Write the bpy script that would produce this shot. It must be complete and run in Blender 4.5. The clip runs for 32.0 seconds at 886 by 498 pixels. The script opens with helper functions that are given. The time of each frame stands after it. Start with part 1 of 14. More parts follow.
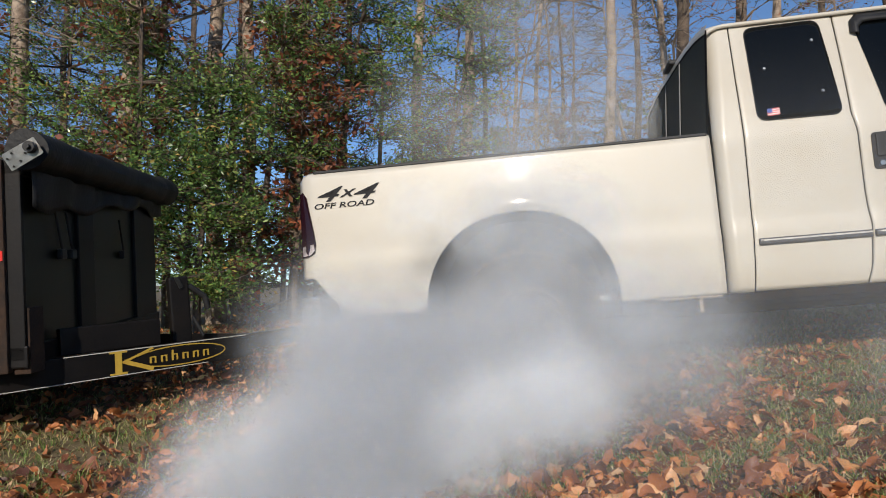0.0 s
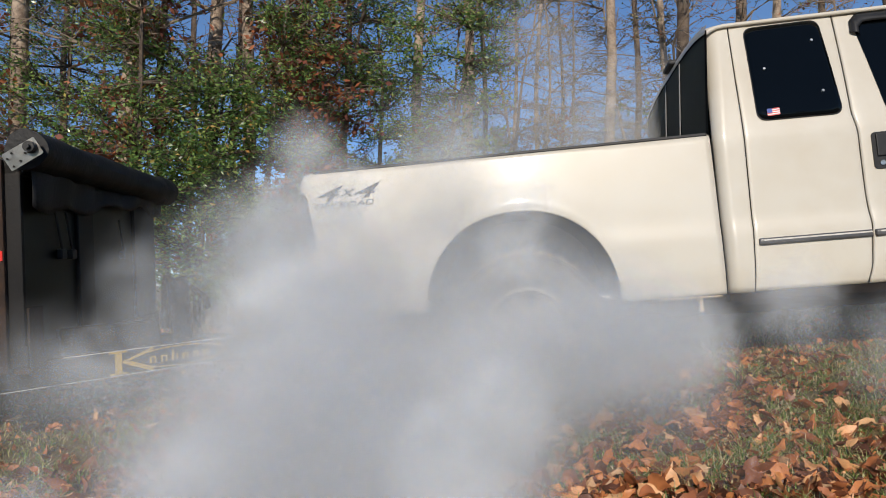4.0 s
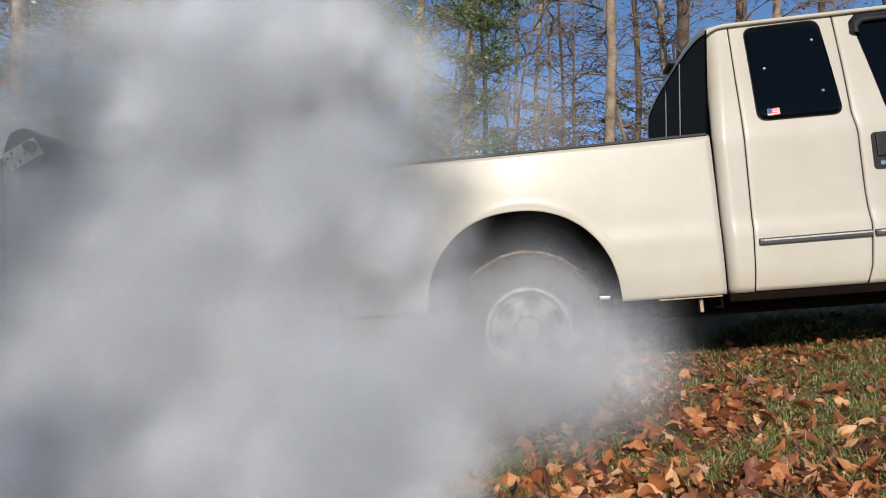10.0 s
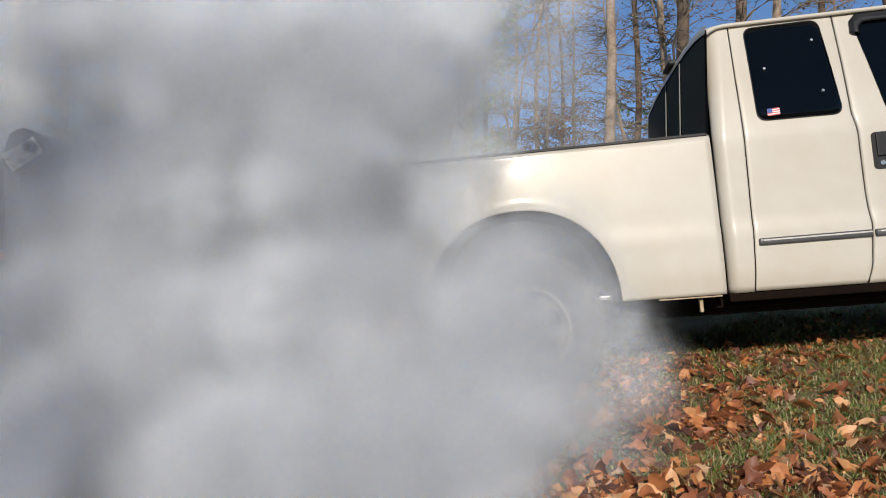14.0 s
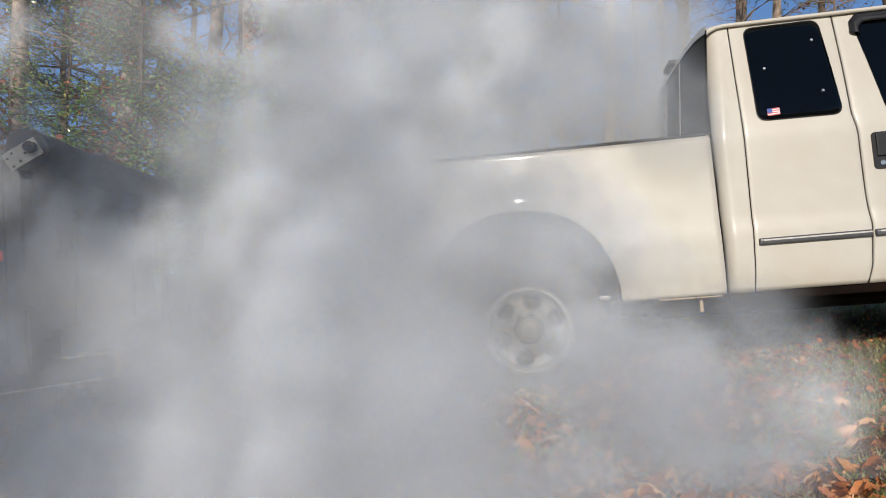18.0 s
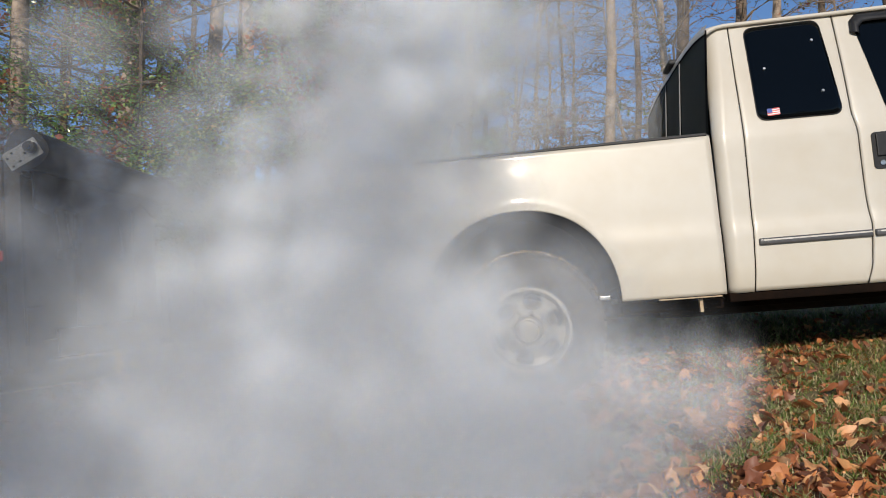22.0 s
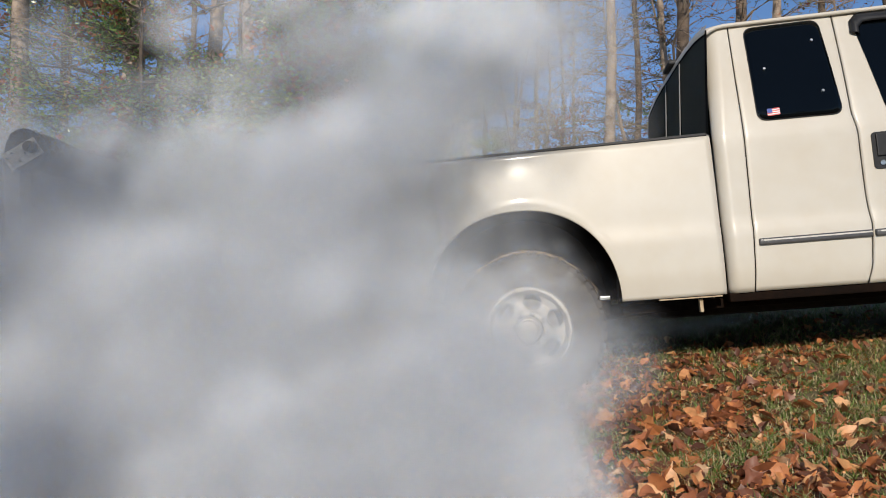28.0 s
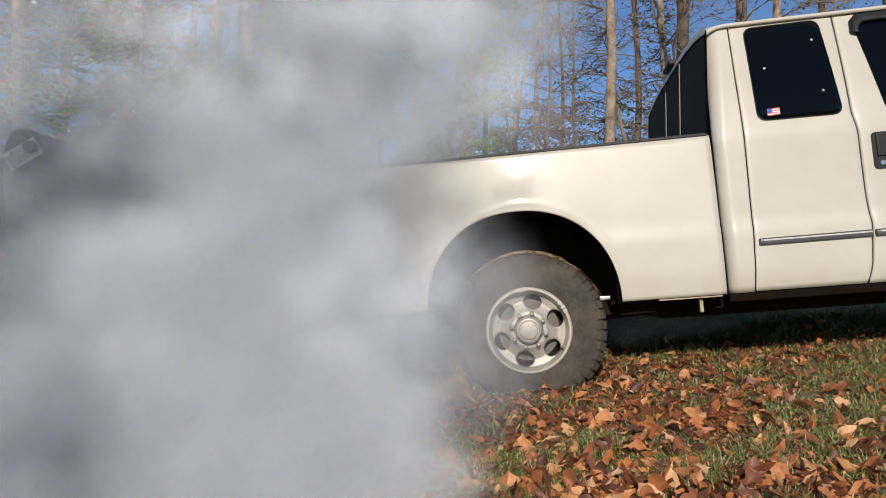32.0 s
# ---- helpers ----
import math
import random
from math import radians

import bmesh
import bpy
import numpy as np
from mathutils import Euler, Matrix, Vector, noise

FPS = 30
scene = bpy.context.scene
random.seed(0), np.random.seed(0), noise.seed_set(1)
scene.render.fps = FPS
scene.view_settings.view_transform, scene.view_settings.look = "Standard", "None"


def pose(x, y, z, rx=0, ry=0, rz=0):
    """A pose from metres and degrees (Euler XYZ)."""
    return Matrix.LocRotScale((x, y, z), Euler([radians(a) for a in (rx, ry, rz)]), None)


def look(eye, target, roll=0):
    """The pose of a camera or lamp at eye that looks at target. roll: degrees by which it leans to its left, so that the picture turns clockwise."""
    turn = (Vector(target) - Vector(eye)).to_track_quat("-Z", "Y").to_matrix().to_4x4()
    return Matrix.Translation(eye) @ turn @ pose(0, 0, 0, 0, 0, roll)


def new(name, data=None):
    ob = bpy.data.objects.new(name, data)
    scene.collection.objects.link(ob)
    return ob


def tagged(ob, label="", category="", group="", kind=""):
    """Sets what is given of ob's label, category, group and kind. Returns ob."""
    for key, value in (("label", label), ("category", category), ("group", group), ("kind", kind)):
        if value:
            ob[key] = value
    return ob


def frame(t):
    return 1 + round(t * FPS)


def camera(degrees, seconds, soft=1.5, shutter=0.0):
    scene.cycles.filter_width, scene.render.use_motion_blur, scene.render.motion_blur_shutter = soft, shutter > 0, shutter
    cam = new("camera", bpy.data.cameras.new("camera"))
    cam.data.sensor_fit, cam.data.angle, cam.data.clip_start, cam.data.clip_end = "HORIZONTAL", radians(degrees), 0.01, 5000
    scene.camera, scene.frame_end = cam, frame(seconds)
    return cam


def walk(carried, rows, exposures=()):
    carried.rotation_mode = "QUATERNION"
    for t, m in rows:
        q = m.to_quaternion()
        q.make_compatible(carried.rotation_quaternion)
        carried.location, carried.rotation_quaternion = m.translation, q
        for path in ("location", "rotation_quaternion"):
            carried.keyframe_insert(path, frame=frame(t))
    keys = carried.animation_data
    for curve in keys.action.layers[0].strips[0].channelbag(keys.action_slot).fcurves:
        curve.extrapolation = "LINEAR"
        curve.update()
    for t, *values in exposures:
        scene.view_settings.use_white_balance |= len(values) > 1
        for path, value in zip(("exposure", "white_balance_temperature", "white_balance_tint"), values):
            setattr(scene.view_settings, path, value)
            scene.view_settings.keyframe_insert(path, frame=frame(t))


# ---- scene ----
SECONDS = 32.0
cam = camera(65, SECONDS, soft=1.0)
EYE = (0.0, 0.0, 0.56)
VIEW = look(EYE, (0.0, 10.0, 1.283))
walk(cam, [(0.0, VIEW), (SECONDS, VIEW)])

# ---- light ----
SUN_TO = Vector((-0.14, -0.895, 0.42)).normalized()
world = bpy.data.worlds.new("sky")
scene.world = world
world.use_nodes = True
wn = world.node_tree
sky = wn.nodes.new("ShaderNodeTexSky")
sky.sky_type = "NISHITA"
sky.sun_disc = False
sky.sun_elevation = math.asin(SUN_TO.z)
sky.sun_rotation = math.atan2(SUN_TO.x, SUN_TO.y)
sky.altitude = 1500
sky.air_density, sky.dust_density, sky.ozone_density = 1.0, 0.0, 5.0
wn.links.new(sky.outputs[0], wn.nodes["Background"].inputs[0])
wn.nodes["Background"].inputs[1].default_value = 0.115
sun = new("sun", bpy.data.lights.new("sun", "SUN"))
sun.data.energy, sun.data.angle, sun.data.color = 4.0, radians(0.53), (1.0, 0.90, 0.77)
sun.matrix_world = look(SUN_TO * 40, (0, 0, 0))
scene.view_settings.exposure = 0.0
scene.cycles.transparent_max_bounces = 128

# ---- materials ----
def mat(name, base, rough=0.5, metal=0.0, second=None, scale=8.0, fine=60.0, amount=0.5, bump=0.0, vary=0.0, coat=0.0, spec=0.5, island=False):
    """A surface with blotches at one scale, grain at another, relief, and a change from piece to piece."""
    m = bpy.data.materials.new(name)
    m.use_nodes = True
    nt = m.node_tree
    b = nt.nodes["Principled BSDF"]
    b.inputs["Roughness"].default_value, b.inputs["Metallic"].default_value = rough, metal
    b.inputs["Coat Weight"].default_value = coat
    b.inputs["Coat Roughness"].default_value = 0.08
    b.inputs["Specular IOR Level"].default_value = spec
    second = second or tuple(c * 0.7 for c in base)
    tc = nt.nodes.new("ShaderNodeTexCoord")
    big, small = nt.nodes.new("ShaderNodeTexNoise"), nt.nodes.new("ShaderNodeTexNoise")
    big.inputs["Scale"].default_value, big.inputs["Detail"].default_value = scale, 5
    small.inputs["Scale"].default_value, small.inputs["Detail"].default_value = fine, 3
    for n in (big, small):
        nt.links.new(tc.outputs["Object"], n.inputs["Vector"])
    add = nt.nodes.new("ShaderNodeMath")
    add.operation = "MULTIPLY_ADD"
    nt.links.new(small.outputs["Fac"], add.inputs[0])
    add.inputs[1].default_value = 0.5
    nt.links.new(big.outputs["Fac"], add.inputs[2])
    rng = nt.nodes.new("ShaderNodeMapRange")
    nt.links.new(add.outputs[0], rng.inputs["Value"])
    rng.inputs["From Min"].default_value, rng.inputs["From Max"].default_value = 0.55, 0.95
    rng.inputs["To Max"].default_value = amount
    mix = nt.nodes.new("ShaderNodeMix")
    mix.data_type = "RGBA"
    mix.inputs["A"].default_value, mix.inputs["B"].default_value = (*base, 1), (*second, 1)
    nt.links.new(rng.outputs[0], mix.inputs["Factor"])
    out = mix.outputs["Result"]
    if vary:
        hsv = nt.nodes.new("ShaderNodeHueSaturation")
        src = nt.nodes.new("ShaderNodeNewGeometry").outputs["Random Per Island"] if island else nt.nodes.new("ShaderNodeObjectInfo").outputs["Random"]
        val = nt.nodes.new("ShaderNodeMapRange")
        val.inputs["To Min"].default_value, val.inputs["To Max"].default_value = 1 - vary, 1 + vary
        nt.links.new(src, val.inputs["Value"])
        nt.links.new(val.outputs[0], hsv.inputs["Value"])
        nt.links.new(out, hsv.inputs["Color"])
        out = hsv.outputs["Color"]
    nt.links.new(out, b.inputs["Base Color"])
    if bump:
        bp = nt.nodes.new("ShaderNodeBump")
        bp.inputs["Strength"].default_value, bp.inputs["Distance"].default_value = bump, 0.01
        nt.links.new(add.outputs[0], bp.inputs["Height"])
        nt.links.new(bp.outputs["Normal"], b.inputs["Normal"])
    return m


def leaf_mat(name, stops, rough=0.45, through_light=0.3, single=False):
    """Leaves whose colour goes from leaf to leaf along the stops."""
    m = bpy.data.materials.new(name)
    m.use_nodes = True
    nt = m.node_tree
    b = nt.nodes["Principled BSDF"]
    b.inputs["Roughness"].default_value = rough
    ramp = nt.nodes.new("ShaderNodeValToRGB")
    while len(ramp.color_ramp.elements) < len(stops):
        ramp.color_ramp.elements.new(0.5)
    for e, (p, c) in zip(ramp.color_ramp.elements, stops):
        e.position, e.color = p, (*c, 1)
    src = nt.nodes.new("ShaderNodeObjectInfo").outputs["Random"] if single else nt.nodes.new("ShaderNodeNewGeometry").outputs["Random Per Island"]
    nt.links.new(src, ramp.inputs["Fac"])
    tc, n = nt.nodes.new("ShaderNodeTexCoord"), nt.nodes.new("ShaderNodeTexNoise")
    n.inputs["Scale"].default_value, n.inputs["Detail"].default_value = 45, 4
    nt.links.new(tc.outputs["Object"], n.inputs["Vector"])
    val = nt.nodes.new("ShaderNodeMapRange")
    val.inputs["To Min"].default_value, val.inputs["To Max"].default_value = 0.55, 1.4
    nt.links.new(n.outputs["Fac"], val.inputs["Value"])
    hsv = nt.nodes.new("ShaderNodeHueSaturation")
    nt.links.new(val.outputs[0], hsv.inputs["Value"])
    nt.links.new(ramp.outputs[0], hsv.inputs["Color"])
    nt.links.new(hsv.outputs[0], b.inputs["Base Color"])
    if through_light:
        tr, mx = nt.nodes.new("ShaderNodeBsdfTranslucent"), nt.nodes.new("ShaderNodeMixShader")
        nt.links.new(hsv.outputs[0], tr.inputs["Color"])
        mx.inputs[0].default_value = through_light
        nt.links.new(b.outputs[0], mx.inputs[1])
        nt.links.new(tr.outputs[0], mx.inputs[2])
        nt.links.new(mx.outputs[0], nt.nodes["Material Output"].inputs["Surface"])
    return m


def smoke_mat(name, dense, grain=1.25, ragged=0.95, tone=(0.59, 0.625, 0.67)):
    """Thin smoke: a sheet that lets most light by, thinning out raggedly from its middle to nothing at its rim."""
    m = bpy.data.materials.new(name)
    m.use_nodes = True
    nt = m.node_tree
    nt.nodes.remove(nt.nodes["Principled BSDF"])
    N = nt.nodes.new
    tc, oi = N("ShaderNodeTexCoord"), N("ShaderNodeObjectInfo")
    shift = N("ShaderNodeVectorMath")
    shift.operation = "MULTIPLY_ADD"
    nt.links.new(oi.outputs["Random"], shift.inputs[0])
    shift.inputs[1].default_value = (37, 61, 83)
    nt.links.new(tc.outputs["Object"], shift.inputs[2])
    n1 = N("ShaderNodeTexNoise")
    n1.inputs["Scale"].default_value, n1.inputs["Detail"].default_value, n1.inputs["Roughness"].default_value = grain, 3, 0.52
    n1.inputs["Distortion"].default_value = 0.6
    nt.links.new(shift.outputs[0], n1.inputs["Vector"])
    ln = N("ShaderNodeVectorMath")
    ln.operation = "LENGTH"
    flat = N("ShaderNodeVectorMath")
    flat.operation = "MULTIPLY"
    nt.links.new(tc.outputs["Object"], flat.inputs[0])
    flat.inputs[1].default_value = (1, 0, 1)
    nt.links.new(flat.outputs[0], ln.inputs[0])
    # radius from the middle, pushed in and out by the curls
    rag = N("ShaderNodeMath")
    rag.operation = "MULTIPLY_ADD"
    nt.links.new(n1.outputs["Fac"], rag.inputs[0])
    rag.inputs[1].default_value = -ragged
    nt.links.new(ln.outputs["Value"], rag.inputs[2])
    fall = N("ShaderNodeMapRange")
    fall.interpolation_type = "SMOOTHSTEP"
    nt.links.new(rag.outputs[0], fall.inputs["Value"])
    fall.inputs["From Min"].default_value, fall.inputs["From Max"].default_value = -0.075 - ragged * 0.5, 1.075 - ragged * 0.5
    fall.inputs["To Min"].default_value, fall.inputs["To Max"].default_value = dense, 0.0
    rim = N("ShaderNodeMapRange")
    rim.interpolation_type = "SMOOTHSTEP"
    nt.links.new(ln.outputs["Value"], rim.inputs["Value"])
    rim.inputs["From Min"].default_value, rim.inputs["From Max"].default_value = 0.32, 0.98
    rim.inputs["To Min"].default_value, rim.inputs["To Max"].default_value = 1.0, 0.0
    mul = N("ShaderNodeMath")
    mul.operation = "MULTIPLY"
    nt.links.new(fall.outputs[0], mul.inputs[0])
    nt.links.new(rim.outputs[0], mul.inputs[1])
    d, t, half, clear, mx = N("ShaderNodeBsdfDiffuse"), N("ShaderNodeBsdfTranslucent"), N("ShaderNodeMixShader"), N("ShaderNodeBsdfTransparent"), N("ShaderNodeMixShader")
    # smoke scatters alike however its leaf lies: one fixed sunward normal lights every leaf
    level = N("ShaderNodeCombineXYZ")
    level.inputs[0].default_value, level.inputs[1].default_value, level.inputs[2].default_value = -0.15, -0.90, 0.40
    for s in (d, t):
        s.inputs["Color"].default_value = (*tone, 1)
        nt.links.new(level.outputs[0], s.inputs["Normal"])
    half.inputs[0].default_value = 0.25
    nt.links.new(d.outputs[0], half.inputs[1])
    nt.links.new(t.outputs[0], half.inputs[2])
    nt.links.new(mul.outputs[0], mx.inputs[0])
    nt.links.new(clear.outputs[0], mx.inputs[1])
    nt.links.new(half.outputs[0], mx.inputs[2])
    nt.links.new(mx.outputs[0], nt.nodes["Material Output"].inputs["Surface"])
    return m


def glass_mat(name, tint, rough=0.02, alpha=1.0, spec=0.5):
    m = mat(name, tint, rough, second=tuple(c * 1.3 for c in tint), scale=2, fine=12, amount=0.6, spec=spec)
    b = m.node_tree.nodes["Principled BSDF"]
    b.inputs["Transmission Weight"].default_value = 1 - alpha
    return m


PAINT = mat("cream_white_paint", (0.585, 0.55, 0.475), 0.40, second=(0.51, 0.45, 0.35), scale=1.6, fine=9, amount=0.6, coat=0.5)
# near-black: the dark of wheel wells and underside is put into the colour
DARKWELL = mat("dark_underbody", (0.010, 0.008, 0.007), 0.95, second=(0.030, 0.020, 0.014), scale=5, fine=40, bump=0.4, spec=0.15)
# blackened brown: the shade beneath the doors is part of this colour
SILL = mat("sill_shade_in_colour", (0.006, 0.004, 0.003), 0.95, second=(0.022, 0.010, 0.005), scale=7, fine=50, bump=0.4, spec=0.12)
DRUM = mat("grey_brake_drum", (0.16, 0.14, 0.12), 0.7, second=(0.08, 0.06, 0.05), scale=14, fine=70)
RUST = mat("rusty_frame_steel", (0.016, 0.010, 0.007), 0.9, second=(0.05, 0.024, 0.012), scale=9, fine=70, amount=0.8, bump=0.4)
BLACKTRIM = mat("black_plastic_trim", (0.014, 0.014, 0.015), 0.45, second=(0.032, 0.032, 0.033), scale=12, fine=90, amount=0.6, spec=0.3)
GREYTRIM = mat("grey_moulding", (0.07, 0.07, 0.075), 0.3, second=(0.12, 0.12, 0.12), scale=14, fine=80)
GLASS = glass_mat("tinted_glass", (0.002, 0.003, 0.004), 0.03, 1.0, 0.2)
# grey-green: smoke haze and mirrored trees are put into the pane's colour
REAR_GLASS = glass_mat("rear_glass_mirror_tone", (0.030, 0.033, 0.027), 0.5, 1.0, 0.03)
SEAL = mat("dull_black_seal", (0.016, 0.016, 0.015), 0.9, second=(0.03, 0.03, 0.028), scale=12, fine=90, spec=0.05)
SASH = mat("grey_sash_metal", (0.24, 0.24, 0.23), 0.5, second=(0.16, 0.16, 0.155), scale=20, fine=90)
RED_LENS = glass_mat("smoked_red_lens", (0.020, 0.006, 0.010), 0.12)
CLEAR_LENS = glass_mat("clear_lens", (0.45, 0.40, 0.40), 0.15)
CHROME = mat("dull_steel", (0.55, 0.54, 0.52), 0.28, 1.0, second=(0.35, 0.33, 0.3), scale=20, fine=120)
BARE = mat("bare_tan_primer", (0.50, 0.40, 0.26), 0.6, second=(0.25, 0.15, 0.08), scale=14, fine=60)
ALLOY = mat("brushed_alloy", (0.47, 0.44, 0.39), 0.48, 0.35, second=(0.33, 0.30, 0.255), scale=11, fine=90, amount=0.6, bump=0.06)
TYRE = mat("dusty_tyre_rubber", (0.042, 0.036, 0.030), 0.85, second=(0.105, 0.084, 0.062), scale=9, fine=60, amount=0.8, bump=0.35)
STRAW = mat("dry_straw", (0.34, 0.25, 0.15), 0.8, second=(0.16, 0.09, 0.05), scale=30, fine=90, vary=0.4, island=True)
DECAL = mat("dark_decal_vinyl", (0.008, 0.008, 0.010), 0.6, second=(0.025, 0.025, 0.027), scale=30, fine=120, spec=0.2)
TRAILER = mat("worn_black_trailer_paint", (0.005, 0.005, 0.006), 0.5, second=(0.014, 0.011, 0.009), scale=4, fine=60, amount=0.7, bump=0.12, spec=0.25)
PANEL = mat("dusty_black_steel_panel", (0.008, 0.008, 0.006), 0.4, second=(0.018, 0.018, 0.010), scale=2.5, fine=30, amount=0.7, spec=0.25)
TARP = mat("black_vinyl_tarp", (0.009, 0.009, 0.010), 0.55, second=(0.020, 0.020, 0.021), scale=6, fine=50, bump=0.5, spec=0.3)
GOLD = mat("gold_vinyl", (0.60, 0.40, 0.06), 0.4, second=(0.42, 0.27, 0.04), scale=30, fine=90)
PALE = mat("pale_pinstripe", (0.62, 0.60, 0.55), 0.4)
REDTAPE = mat("red_reflector_tape", (0.75, 0.04, 0.03), 0.3)
WHITE = mat("white_vinyl", (0.8, 0.8, 0.8), 0.5)
BLUE = mat("blue_vinyl", (0.05, 0.09, 0.35), 0.5)
RED = mat("red_vinyl", (0.65, 0.08, 0.08), 0.5)
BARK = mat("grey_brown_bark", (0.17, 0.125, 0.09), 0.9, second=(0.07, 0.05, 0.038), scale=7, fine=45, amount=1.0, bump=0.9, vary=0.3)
# paler copy of the bark, with sunlight put into its colour
BARK_SUNLIT = mat("pale_bark_sun_in_tone", (0.46, 0.36, 0.27), 0.9, second=(0.17, 0.12, 0.085), scale=6, fine=40, amount=1.0, bump=0.9, vary=0.2)
TWIG = mat("twig_bark", (0.27, 0.21, 0.155), 0.9, second=(0.14, 0.10, 0.075), scale=6, fine=30, bump=0.3)
SOIL = mat("grassy_soil", (0.13, 0.105, 0.048), 0.95, second=(0.20, 0.135, 0.070), scale=3, fine=60, amount=1.0, bump=0.9)
HOLLY = leaf_mat("evergreen_leaf", [(0.0, (0.06, 0.13, 0.035)), (0.4, (0.14, 0.25, 0.065)), (0.78, (0.28, 0.40, 0.10)), (0.93, (0.40, 0.44, 0.12)), (1.0, (0.50, 0.24, 0.06))], 0.30, 0.35)
OAK = leaf_mat("withered_oak_leaf", [(0.0, (0.13, 0.045, 0.032)), (0.45, (0.29, 0.085, 0.045)), (0.8, (0.44, 0.15, 0.06)), (1.0, (0.22, 0.13, 0.06))], 0.6, 0.3)
LITTER_STOPS = [(0.0, (0.085, 0.034, 0.022)), (0.25, (0.20, 0.072, 0.036)), (0.55, (0.40, 0.140, 0.055)), (0.80, (0.60, 0.235, 0.080)), (0.94, (0.74, 0.42, 0.20)), (1.0, (0.52, 0.36, 0.23))]
SERE = leaf_mat("sparse_late_leaf", [(0.0, (0.10, 0.12, 0.05)), (0.5, (0.20, 0.22, 0.10)), (0.8, (0.34, 0.26, 0.13)), (1.0, (0.36, 0.14, 0.06))], 0.5, 0.3)
LITTER = leaf_mat("dry_fallen_leaf", LITTER_STOPS, 0.5, 0.15)
LITTER_ONE = leaf_mat("dry_single_leaf", LITTER_STOPS, 0.5, 0.15, True)
GRASS = leaf_mat("lawn_grass", [(0.0, (0.09, 0.16, 0.03)), (0.38, (0.20, 0.31, 0.065)), (0.55, (0.34, 0.34, 0.12)), (0.72, (0.48, 0.39, 0.19)), (1.0, (0.62, 0.52, 0.31))], 0.5, 0.25)
# darker and brighter tones put the cloud's shaded and sunlit parts into colour
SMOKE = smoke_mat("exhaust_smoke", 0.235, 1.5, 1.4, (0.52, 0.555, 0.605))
SMOKE_CURL_SUNLIT = smoke_mat("curling_smoke_sunlit_tone", 0.245, 1.9, 1.6, (0.76, 0.80, 0.855))
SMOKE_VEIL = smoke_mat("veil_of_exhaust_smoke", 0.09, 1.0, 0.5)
SMOKE_THIN_SHADED = smoke_mat("thin_smoke_shade_tone", 0.175, tone=(0.50, 0.52, 0.54))


# ---- mesh tools ----
def solid(name, verts, faces, material, parent=None, label="", smooth=False):
    """One mesh object from vertices and faces."""
    me = bpy.data.meshes.new(name)
    me.from_pydata([tuple(v) for v in verts], [], [tuple(f) for f in faces])
    if smooth:
        me.shade_smooth()
        me.set_sharp_from_angle(angle=radians(38))
    me.materials.append(material)
    ob = new(name, me)
    ob.parent = parent
    return tagged(ob, label)


def part(name, bm, material, parent=None, label="", smooth=False):
    """A bmesh as one mesh object under a thing or a part."""
    bmesh.ops.recalc_face_normals(bm, faces=bm.faces)
    me = bpy.data.meshes.new(name)
    bm.to_mesh(me)
    bm.free()
    if smooth:
        me.shade_smooth()
    me.materials.append(material)
    ob = new(name, me)
    ob.parent = parent
    return tagged(ob, label)


def thing(name, m, label, category, group="", kind=""):
    ob = new(name)
    ob.empty_display_size = 0.1
    ob.matrix_world = m
    return tagged(ob, label, category, group, kind)


def box(bm, x0, x1, y0, y1, z0, z1, bevel=0.0, m=None):
    r = bmesh.ops.create_cube(bm, size=1)
    vs = r["verts"]
    for v in vs:
        v.co = Vector(((x0 + x1) / 2 + v.co.x * (x1 - x0), (y0 + y1) / 2 + v.co.y * (y1 - y0), (z0 + z1) / 2 + v.co.z * (z1 - z0)))
    if m:
        bmesh.ops.transform(bm, matrix=m, verts=vs)
    if bevel:
        es = list({e for v in vs for e in v.link_edges})
        bmesh.ops.bevel(bm, geom=es, offset=bevel, segments=2, affect="EDGES", profile=0.6)
    return bm


def boxed(*a, **k):
    return box(bmesh.new(), *a, **k)


def rod(bm, a, b, r0, r1=None, n=12):
    a, b = Vector(a), Vector(b)
    m = Matrix.Translation((a + b) / 2) @ (b - a).to_track_quat("Z", "Y").to_matrix().to_4x4()
    bmesh.ops.create_cone(bm, cap_ends=True, segments=n, radius1=r0, radius2=r0 if r1 is None else r1, depth=(b - a).length, matrix=m)
    return bm


def lathe(profile, n, axis_y=True):
    """Turned shape: profile of (radius, along), about the y axis."""
    verts, faces, k = [], [], len(profile)
    for i in range(n):
        a = 2 * math.pi * i / n
        verts += [(r * math.cos(a), y, r * math.sin(a)) for r, y in profile]
    for i in range(n):
        j = (i + 1) % n
        faces += [(i * k + q, i * k + q + 1, j * k + q + 1, j * k + q) for q in range(k - 1)]
    return verts, faces


def sheet(fn, us, vs, flip=False):
    """A grid of fn(u, v) points."""
    verts = [fn(u, v) for u in us for v in vs]
    k = len(vs)
    faces = [(i * k + j, (i + 1) * k + j, (i + 1) * k + j + 1, i * k + j + 1) for i in range(len(us) - 1) for j in range(k - 1)]
    return verts, [f[::-1] for f in faces] if flip else faces


def span(a, b, n):
    return [a + (b - a) * i / (n - 1) for i in range(n)]


def rounded(cx, cy, w, h, r, n=6):
    """A rounded rectangle's outline, counter-clockwise."""
    out = []
    for sx, sy, a0 in ((1, 1, 0), (-1, 1, 90), (-1, -1, 180), (1, -1, 270)):
        for i in range(n + 1):
            a = radians(a0 + 90 * i / n)
            out.append((cx + sx * (w / 2 - r) + r * math.cos(a), cy + sy * (h / 2 - r) + r * math.sin(a)))
    return out


